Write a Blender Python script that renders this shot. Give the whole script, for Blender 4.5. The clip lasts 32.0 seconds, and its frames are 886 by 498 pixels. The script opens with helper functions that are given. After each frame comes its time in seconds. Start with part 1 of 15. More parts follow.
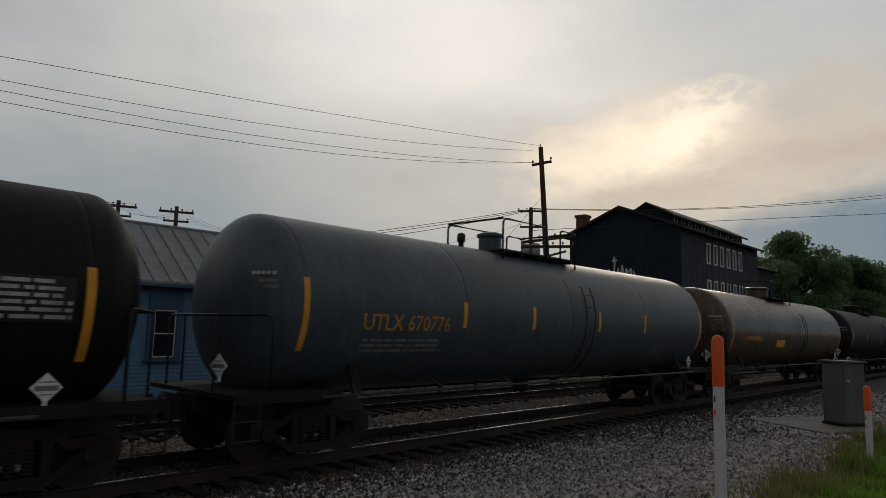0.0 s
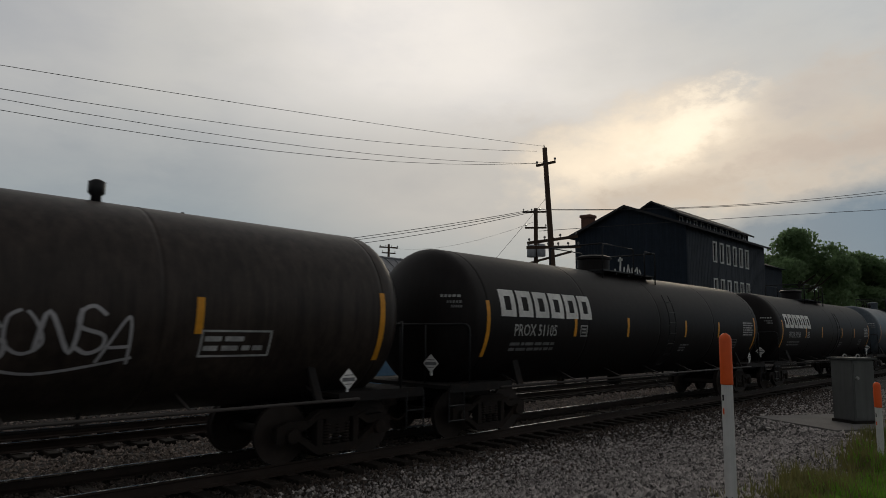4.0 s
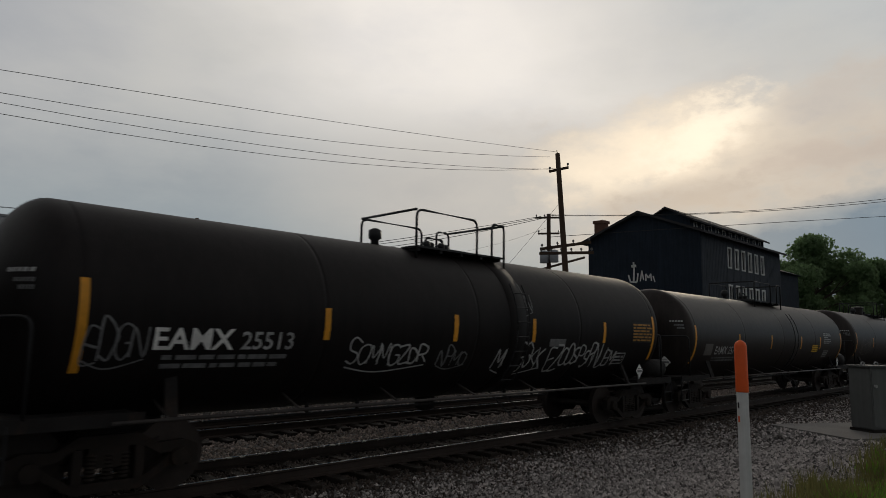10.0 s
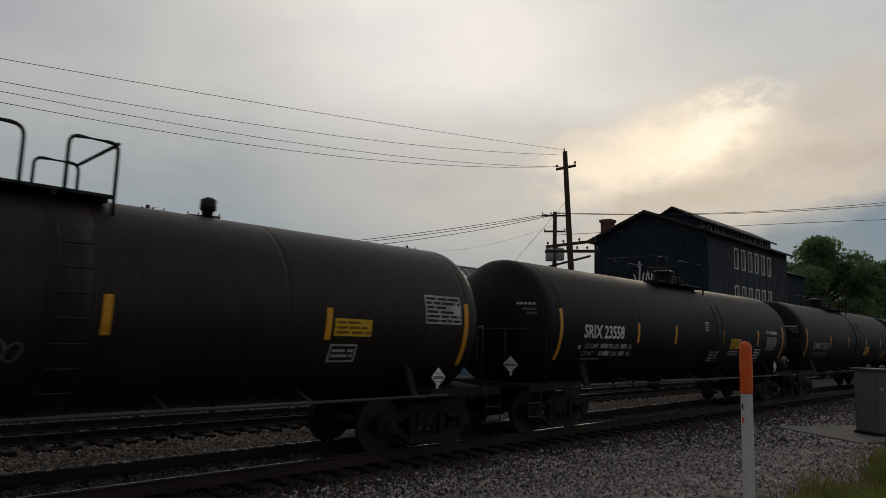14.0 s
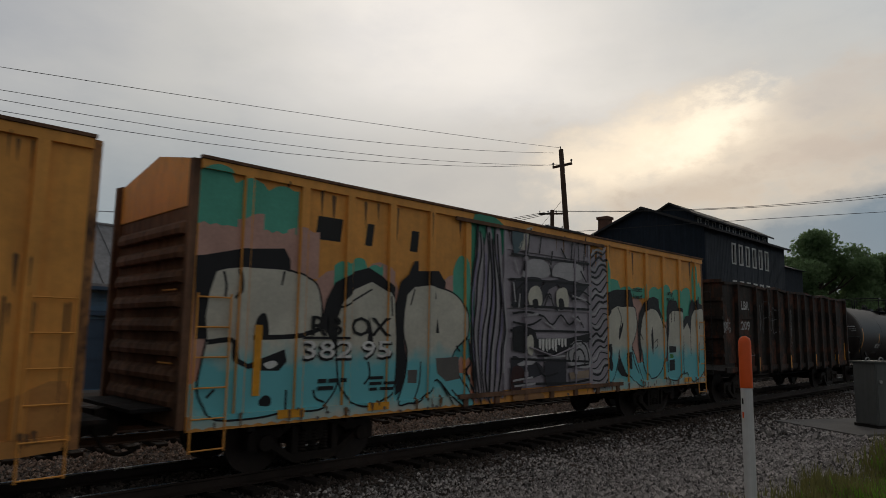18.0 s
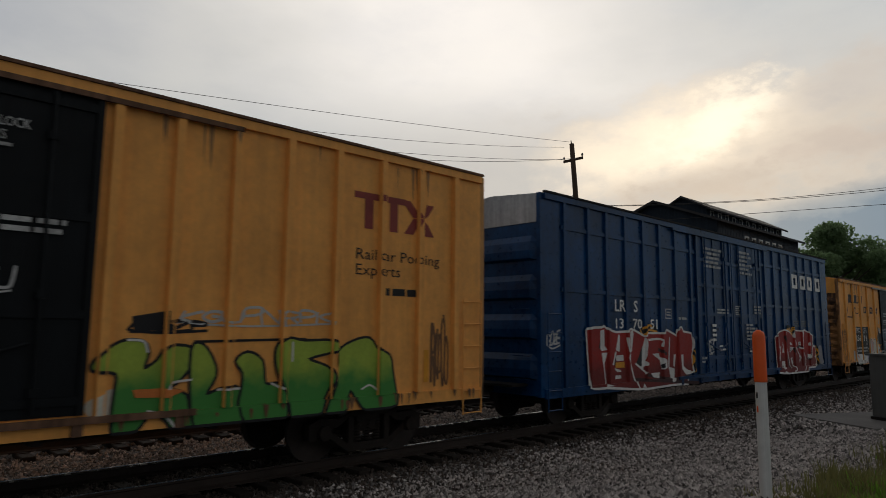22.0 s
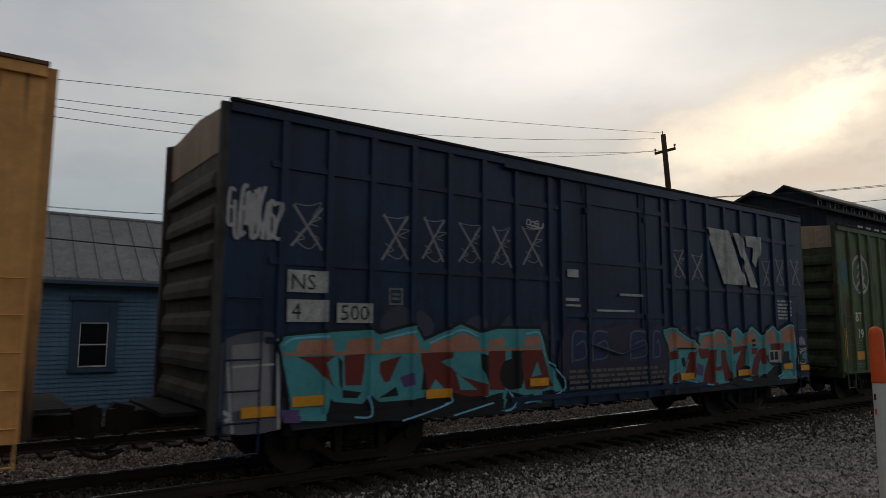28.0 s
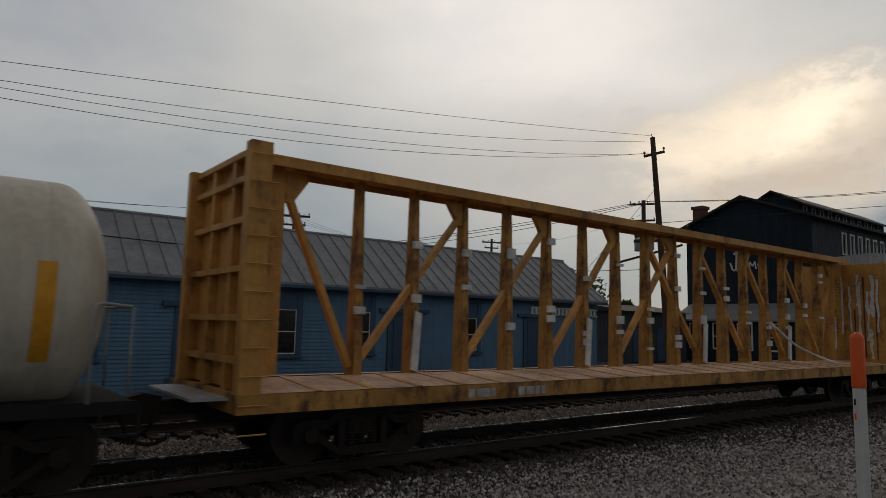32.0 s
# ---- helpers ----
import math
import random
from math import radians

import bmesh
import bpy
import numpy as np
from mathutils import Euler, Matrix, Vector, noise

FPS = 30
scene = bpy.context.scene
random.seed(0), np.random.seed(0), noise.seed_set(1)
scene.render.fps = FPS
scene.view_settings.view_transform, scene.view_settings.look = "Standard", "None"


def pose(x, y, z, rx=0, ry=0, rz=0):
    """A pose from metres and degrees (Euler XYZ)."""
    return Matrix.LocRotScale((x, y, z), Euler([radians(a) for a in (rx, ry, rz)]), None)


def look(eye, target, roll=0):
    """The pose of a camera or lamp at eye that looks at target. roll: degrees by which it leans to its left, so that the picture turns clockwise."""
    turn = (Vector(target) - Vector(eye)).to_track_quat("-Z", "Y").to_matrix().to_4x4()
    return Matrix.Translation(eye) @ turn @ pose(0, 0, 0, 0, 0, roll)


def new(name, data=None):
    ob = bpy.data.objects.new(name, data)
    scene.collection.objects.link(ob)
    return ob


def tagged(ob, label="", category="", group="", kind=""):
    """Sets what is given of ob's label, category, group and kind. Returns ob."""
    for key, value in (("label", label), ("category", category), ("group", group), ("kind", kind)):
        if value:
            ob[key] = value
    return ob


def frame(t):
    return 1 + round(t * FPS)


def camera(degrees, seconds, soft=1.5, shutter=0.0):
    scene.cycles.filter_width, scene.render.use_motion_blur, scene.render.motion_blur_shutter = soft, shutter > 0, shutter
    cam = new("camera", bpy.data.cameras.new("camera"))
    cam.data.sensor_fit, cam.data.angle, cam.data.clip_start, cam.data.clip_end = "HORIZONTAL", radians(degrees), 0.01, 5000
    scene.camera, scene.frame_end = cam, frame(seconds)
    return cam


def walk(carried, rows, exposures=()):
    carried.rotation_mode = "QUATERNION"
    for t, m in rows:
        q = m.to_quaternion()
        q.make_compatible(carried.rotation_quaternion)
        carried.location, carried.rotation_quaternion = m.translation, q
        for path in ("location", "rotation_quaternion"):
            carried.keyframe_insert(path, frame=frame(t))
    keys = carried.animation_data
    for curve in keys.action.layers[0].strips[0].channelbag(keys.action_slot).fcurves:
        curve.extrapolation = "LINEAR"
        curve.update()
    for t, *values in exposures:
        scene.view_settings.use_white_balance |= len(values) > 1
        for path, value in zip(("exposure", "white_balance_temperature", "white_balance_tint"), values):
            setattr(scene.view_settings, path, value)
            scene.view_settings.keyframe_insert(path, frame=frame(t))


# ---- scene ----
# ---- camera: stands on the bank beside the line; seconds, pitch, roll, heading (degrees) ----
EYE_Z = 2.12
cam = camera(67.96, 32.0, soft=0.85, shutter=0.12)
PATH = [
    (0, 6.97, 1.53, 46.63), (0.5, 6.96, 1.24, 46.37), (1, 6.94, 1.29, 46.46), (1.5, 6.93, 0.95, 46.35), (2, 6.93, 0.92, 46.41),
    (2.5, 6.93, 1.03, 46.44), (3, 7.02, 1.42, 46.45), (3.5, 7.16, 0.92, 46.21), (5.5, 7.11, 0.54, 46.10), (6, 6.91, -0.20, 45.87),
    (6.5, 7.07, -0.04, 45.97), (7, 7.12, 0.24, 46.08), (7.5, 7.24, 0.48, 45.97), (8, 7.49, 1.08, 46.08), (8.5, 7.70, 1.26, 46.17),
    (9, 7.63, 1.11, 46.09), (9.5, 7.50, 1.10, 45.73), (10, 7.62, 0.98, 45.05), (10.5, 7.61, 0.94, 44.70), (11, 7.33, 1.05, 43.99),
    (11.5, 7.47, 0.98, 44.08), (12, 7.64, 0.96, 44.20), (12.5, 7.76, 0.73, 43.89), (13, 7.68, 0.77, 43.94), (13.5, 7.50, 1.21, 44.15),
    (14, 7.29, 1.90, 44.56), (14.5, 7.30, 1.61, 44.61), (16.5, 7.07, 1.24, 45.00), (17, 7.07, 1.02, 45.01), (17.5, 7.16, 0.89, 44.87),
    (18, 7.30, 0.88, 44.75), (18.5, 6.99, 0.57, 44.92), (19, 7.02, 1.02, 45.15), (19.5, 6.97, 1.26, 45.22), (20, 6.99, 1.14, 45.30),
    (20.5, 7.01, 1.04, 45.26), (21, 7.01, 0.87, 45.24), (21.5, 6.98, 0.74, 44.93), (22, 6.92, 0.52, 43.78), (22.5, 6.79, 0.32, 41.57),
    (23, 6.63, 0.47, 39.41), (23.5, 6.53, 0.66, 38.65), (24, 6.41, 0.73, 38.24), (24.5, 6.43, 0.76, 37.75), (26.5, 6.86, 0.09, 36.80),
    (27, 6.84, 0.29, 36.52), (27.5, 6.78, -0.04, 36.44), (28, 6.70, 0.29, 36.12), (28.5, 6.62, 0.51, 36.13), (29, 6.72, 0.09, 36.13),
    (29.5, 6.72, -0.03, 36.24), (30, 6.56, 0.45, 36.64), (30.5, 6.59, 0.73, 36.60), (31, 6.64, 1.23, 36.65), (31.5, 6.60, 1.12, 36.73),
    (32, 6.53, 1.38, 37.16),
]
walk(cam, [(t, pose(0, 0, EYE_Z, 90 + p, 0, -y) @ pose(0, 0, 0, 0, 0, r)) for t, p, r, y in PATH],
     exposures=[(0.0, 0.0), (16.5, 0.0), (19.0, 0.06), (20.5, 0.08), (22.0, 0.14), (25.5, 0.18), (29.0, 0.20), (30.0, 0.16), (31.2, 0.03), (32.0, 0.0)])

# ---- sky and sun: a clouded evening, the sun low behind the cloud ----
SUN_AZ, SUN_EL = 66.0, 14.0          # azimuth from +Y towards +X


def sun_dir(az, el):
    a, e = radians(az), radians(el)
    return Vector((math.sin(a) * math.cos(e), math.cos(a) * math.cos(e), math.sin(e)))


def make_world():
    w = bpy.data.worlds.new("evening_sky")
    scene.world = w
    w.use_nodes = True
    nt = w.node_tree
    nt.nodes.clear()
    N, L = nt.nodes.new, nt.links.new

    def math_node(op, a, b=None, c=None, clamp=False):
        n = N("ShaderNodeMath")
        n.operation, n.use_clamp = op, clamp
        for i, v in enumerate((a, b, c)):
            if v is None:
                continue
            if isinstance(v, (int, float)):
                n.inputs[i].default_value = v
            else:
                L(v, n.inputs[i])
        return n.outputs[0]

    def ramp(v, stops):
        n = N("ShaderNodeValToRGB")
        while len(n.color_ramp.elements) < len(stops):
            n.color_ramp.elements.new(0.5)
        for e, (p, c) in zip(n.color_ramp.elements, stops):
            e.position, e.color = p, (*c, 1)
        L(v, n.inputs[0])
        return n.outputs[0]

    def mix(a, b, fac, mode="MIX"):
        n = N("ShaderNodeMix")
        n.data_type, n.blend_type = "RGBA", mode
        for s, v in ((n.inputs[0], fac), (n.inputs[6], a), (n.inputs[7], b)):
            if isinstance(v, (int, float)):
                s.default_value = v
            elif isinstance(v, tuple):
                s.default_value = (*v, 1)
            else:
                L(v, s)
        return n.outputs[2]

    def noise_of(vec, scale, detail, rough, stretch):
        m = N("ShaderNodeMapping")
        m.inputs["Scale"].default_value = stretch
        L(vec, m.inputs["Vector"])
        n = N("ShaderNodeTexNoise")
        n.inputs["Scale"].default_value, n.inputs["Detail"].default_value = scale, detail
        n.inputs["Roughness"].default_value = rough
        L(m.outputs[0], n.inputs["Vector"])
        return n.outputs[0]

    def toward(az, el):
        n = N("ShaderNodeVectorMath")
        n.operation = "DOT_PRODUCT"
        L(way, n.inputs[0])
        n.inputs[1].default_value = sun_dir(az, el)
        return n.outputs["Value"]

    tc = N("ShaderNodeTexCoord")
    nv = N("ShaderNodeVectorMath")
    nv.operation = "NORMALIZE"
    L(tc.outputs["Generated"], nv.inputs[0])
    way = nv.outputs[0]
    sep = N("ShaderNodeSeparateXYZ")
    L(way, sep.inputs[0])
    z = sep.outputs[2]
    # cloud noise, flattened into layers
    soft = noise_of(way, 2.6, 5, 0.55, (1, 1, 2.4))
    wisp = noise_of(way, 6.5, 8, 0.6, (1, 1, 2.2))
    tuft = noise_of(way, 17.0, 6, 0.62, (1, 1, 1.8))
    drift = math_node("MULTIPLY_ADD", soft, 0.7, math_node("MULTIPLY", wisp, 0.3))

    def lobe(az, el, wide, high, lean, ragged, fine=0.0):
        """Distance from a point of the sky in units of a leaning oval, roughened by the cloud noise."""
        c = sun_dir(az, el)
        right = Vector((c.y, -c.x, 0)).normalized()
        up = right.cross(c)
        l = radians(lean)
        us, vs = right * math.cos(l) + up * math.sin(l), up * math.cos(l) - right * math.sin(l)

        def along(axis, size):
            n = N("ShaderNodeVectorMath")
            n.operation = "DOT_PRODUCT"
            L(way, n.inputs[0])
            n.inputs[1].default_value = axis / size
            return math_node("POWER", math_node("ABSOLUTE", n.outputs["Value"]), 2)
        d = math_node("SQRT", math_node("ADD", along(us, math.sin(radians(wide))), along(vs, math.sin(radians(high)))))
        d = math_node("ADD", d, math_node("MULTIPLY", math_node("SUBTRACT", drift, 0.5), ragged))
        if fine:
            d = math_node("ADD", d, math_node("MULTIPLY", math_node("SUBTRACT", tuft, 0.5), fine))
        # nothing on the far side of the sky
        return math_node("ADD", d, math_node("LESS_THAN", toward(az, el), 0.0))

    zz = math_node("ADD", z, math_node("MULTIPLY", math_node("SUBTRACT", drift, 0.5), 0.16))
    col = ramp(zz, SKY_BASE)
    for az, el, wide, high, lean, ragged, fine, colour in LOBES:
        k = ramp(lobe(az, el, wide, high, lean, ragged, fine), [(0.0, (1, 1, 1)), (0.25, (0.86,) * 3), (0.5, (0.5,) * 3), (0.75, (0.14,) * 3), (1.0, (0, 0, 0))])
        col = mix(col, colour, k)
    for az, el, wide, high, lean, ragged, fine, colour in BANDS:        # clear blue-grey sky below the cloud's edge
        k = ramp(lobe(az, el, wide, high, lean, ragged, fine), [(0.0, (1, 1, 1)), (0.66, (0.92,) * 3), (0.75, (0.5,) * 3), (0.85, (0, 0, 0))])
        col = mix(col, colour, k)
    # faint folds of the cloud
    dark = ramp(wisp, [(0.30, (0.91, 0.92, 0.94)), (0.52, (1, 1, 1)), (0.75, (1.05, 1.045, 1.03))])
    col = mix(col, dark, 0.9, "MULTIPLY")
    # the sky away from the sunset and overhead is duller
    col = mix(col, ramp(math_node("MULTIPLY_ADD", toward(55, 0), 0.5, 0.5), DUSK), 1.0, "MULTIPLY")
    col = mix(col, ramp(z, ZENITH), 1.0, "MULTIPLY")
    sky = N("ShaderNodeTexSky")
    sky.sky_type, sky.sun_disc = "NISHITA", False
    sky.sun_elevation, sky.sun_rotation = radians(SUN_EL), radians(SUN_AZ)
    bg1, bg2, add, out = N("ShaderNodeBackground"), N("ShaderNodeBackground"), N("ShaderNodeAddShader"), N("ShaderNodeOutputWorld")
    bg1.inputs[1].default_value = 0.05
    cover = mix(sky.outputs[0], (0.07, 0.07, 0.07), 1.0, "MULTIPLY")        # seen through thick cloud
    L(cover, bg1.inputs[0])
    L(col, bg2.inputs[0])
    bg2.inputs[1].default_value = SKY_STRENGTH
    L(bg1.outputs[0], add.inputs[0])
    L(bg2.outputs[0], add.inputs[1])
    L(add.outputs[0], out.inputs[0])


SKY_STRENGTH = 1.0
SKY_BASE = [(0.0, (0.27, 0.30, 0.32)), (0.12, (0.275, 0.318, 0.342)), (0.22, (0.350, 0.368, 0.375)), (0.34, (0.52, 0.51, 0.485)), (1.0, (0.50, 0.49, 0.47))]
# patches of the cloud: azimuth, elevation, half width, half height, lean, raggedness, fine raggedness, colour
LOBES = [(4, 24, 22, 16, 0, 0.8, 0.0, (0.375, 0.385, 0.405)),
         (44, 27, 33, 17, -12, 1.0, 0.0, (0.88, 0.825, 0.765)),
         (47, 12, 22, 9, 0, 1.0, 0.0, (0.52, 0.49, 0.45)),
         (78, 27, 20, 10, -12, 1.2, 0.0, (0.50, 0.515, 0.515)),
         (71, 14.5, 21, 9.0, 8, 2.2, 0.9, (0.60, 0.52, 0.43)),
         (63.5, 15.6, 13.0, 4.2, 16, 2.2, 1.0, (0.93, 0.79, 0.61)),
         (68.0, 17.3, 7.5, 2.3, 30, 2.8, 2.4, (1.0, 0.87, 0.69)),
         (76.5, 18.6, 6.0, 3.0, 14, 2.4, 2.2, (0.53, 0.48, 0.43)),
         (76, 14.2, 7.0, 2.0, 4, 2.4, 2.4, (0.53, 0.45, 0.38)),
         (66, 11.6, 9.0, 1.8, 4, 2.4, 2.0, (0.48, 0.41, 0.345))]
BANDS = [(92, 6.6, 37, 6.5, 1, 0.6, 0.35, (0.125, 0.190, 0.255))]
DUSK = [(0.0, (0.50, 0.51, 0.535)), (0.45, (0.57, 0.575, 0.595)), (0.70, (0.86, 0.87, 0.88)), (0.80, (1, 1, 1))]
ZENITH = [(0.0, (1, 1, 1)), (0.52, (1, 1, 1)), (0.80, (0.62, 0.62, 0.64)), (1.0, (0.5, 0.5, 0.52))]
make_world()
sun = new("sun", bpy.data.lights.new("sun", "SUN"))
sun.data.energy, sun.data.angle, sun.data.color = 0.5, radians(14), (1.0, 0.86, 0.66)
sun.matrix_world = look(sun_dir(SUN_AZ, SUN_EL) * 100, (0, 0, 0))


# ---- materials ----
def surface(name, colour, rough=0.6, metal=0.0, vary=0.25, streak=0.0, rust=None, rust_at=0.62, scale=1.0, bump=0.15, grain=60.0,
            island=0.0, each=0.0, coat=0.0, rust_up=0.0, spec=0.28, mottle=1.0, rust_soft=0.0):
    """A worn surface: colour broken up at a large and a small scale, streaks that run down, rust, fine relief."""
    m = bpy.data.materials.new(name)
    m.use_nodes = True
    nt = m.node_tree
    N, L = nt.nodes.new, nt.links.new
    b = nt.nodes["Principled BSDF"]
    tc = N("ShaderNodeTexCoord")

    def noise_node(sc, detail, stretch=(1, 1, 1), rgh=0.6):
        mp = N("ShaderNodeMapping")
        mp.inputs["Scale"].default_value = stretch
        L(tc.outputs["Object"], mp.inputs["Vector"])
        n = N("ShaderNodeTexNoise")
        n.inputs["Scale"].default_value, n.inputs["Detail"].default_value, n.inputs["Roughness"].default_value = sc, detail, rgh
        L(mp.outputs[0], n.inputs["Vector"])
        return n.outputs[0]

    def map_range(v, a, c, lo, hi):
        n = N("ShaderNodeMapRange")
        n.inputs[1].default_value, n.inputs[2].default_value, n.inputs[3].default_value, n.inputs[4].default_value = a, c, lo, hi
        L(v, n.inputs[0])
        return n.outputs[0]

    def times(c, v):
        n = N("ShaderNodeMix")
        n.data_type, n.blend_type = "RGBA", "MULTIPLY"
        n.inputs[0].default_value = 1
        L(c, n.inputs[6]) if not isinstance(c, tuple) else setattr(n.inputs[6], "default_value", (*c, 1))
        L(v, n.inputs[7])
        return n.outputs[2]

    big = noise_node(0.9 * scale, 5)
    small = noise_node(9 * scale, 6)
    col = times(colour, map_range(big, 0.3, 0.7, 1 - vary, 1 + vary))
    col = times(col, map_range(small, 0.3, 0.7, 1 - vary * 0.6, 1 + vary * 0.6))
    if streak:
        col = times(col, map_range(noise_node(3.2 * scale, 5, (2.2, 2.2, 0.12)), 0.35, 0.68, 1 + streak * 0.35, 1 - streak))
    if island:
        g = N("ShaderNodeNewGeometry")
        col = times(col, map_range(g.outputs["Random Per Island"], 0, 1, 1 - island, 1 + island))
    if each:
        o = N("ShaderNodeObjectInfo")
        col = times(col, map_range(o.outputs["Random"], 0, 1, 1 - each, 1 + each))
    if rust:
        r1 = noise_node(2.0 * scale, 8, (1, 1, 0.55), 0.7)
        if rust_up:        # rust that spreads down from the roof in tongues; below zero, brown towards the bottom
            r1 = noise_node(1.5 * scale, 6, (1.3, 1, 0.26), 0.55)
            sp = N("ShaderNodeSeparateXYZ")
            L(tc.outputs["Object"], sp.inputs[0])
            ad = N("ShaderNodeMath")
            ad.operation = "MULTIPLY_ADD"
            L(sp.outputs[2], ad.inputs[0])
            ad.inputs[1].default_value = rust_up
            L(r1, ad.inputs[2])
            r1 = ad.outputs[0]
        n = N("ShaderNodeMix")
        n.data_type = "RGBA"
        L(map_range(r1, rust_at - 0.05 - rust_soft, rust_at + 0.09 + rust_soft, 0, 1), n.inputs[0])
        L(col, n.inputs[6])
        if rust_soft:        # blotches inside the rust
            L(times(rust, map_range(noise_node(5.0 * scale, 6), 0.3, 0.7, 0.8, 1.15)), n.inputs[7])
        n.inputs[7].default_value = (*rust, 1)
        col = n.outputs[2]
    L(col, b.inputs["Base Color"])
    L(map_range(small, 0.3, 0.7, max(rough - 0.12 * mottle, 0.03), min(rough + 0.14 * mottle, 1)), b.inputs["Roughness"])
    b.inputs["Metallic"].default_value = metal
    b.inputs["Specular IOR Level"].default_value = spec
    b.inputs["Coat Weight"].default_value = coat
    if bump:
        bp = N("ShaderNodeBump")
        bp.inputs["Strength"].default_value, bp.inputs["Distance"].default_value = bump, 0.02
        L(noise_node(grain, 4), bp.inputs["Height"])
        L(bp.outputs[0], b.inputs["Normal"])
    return m


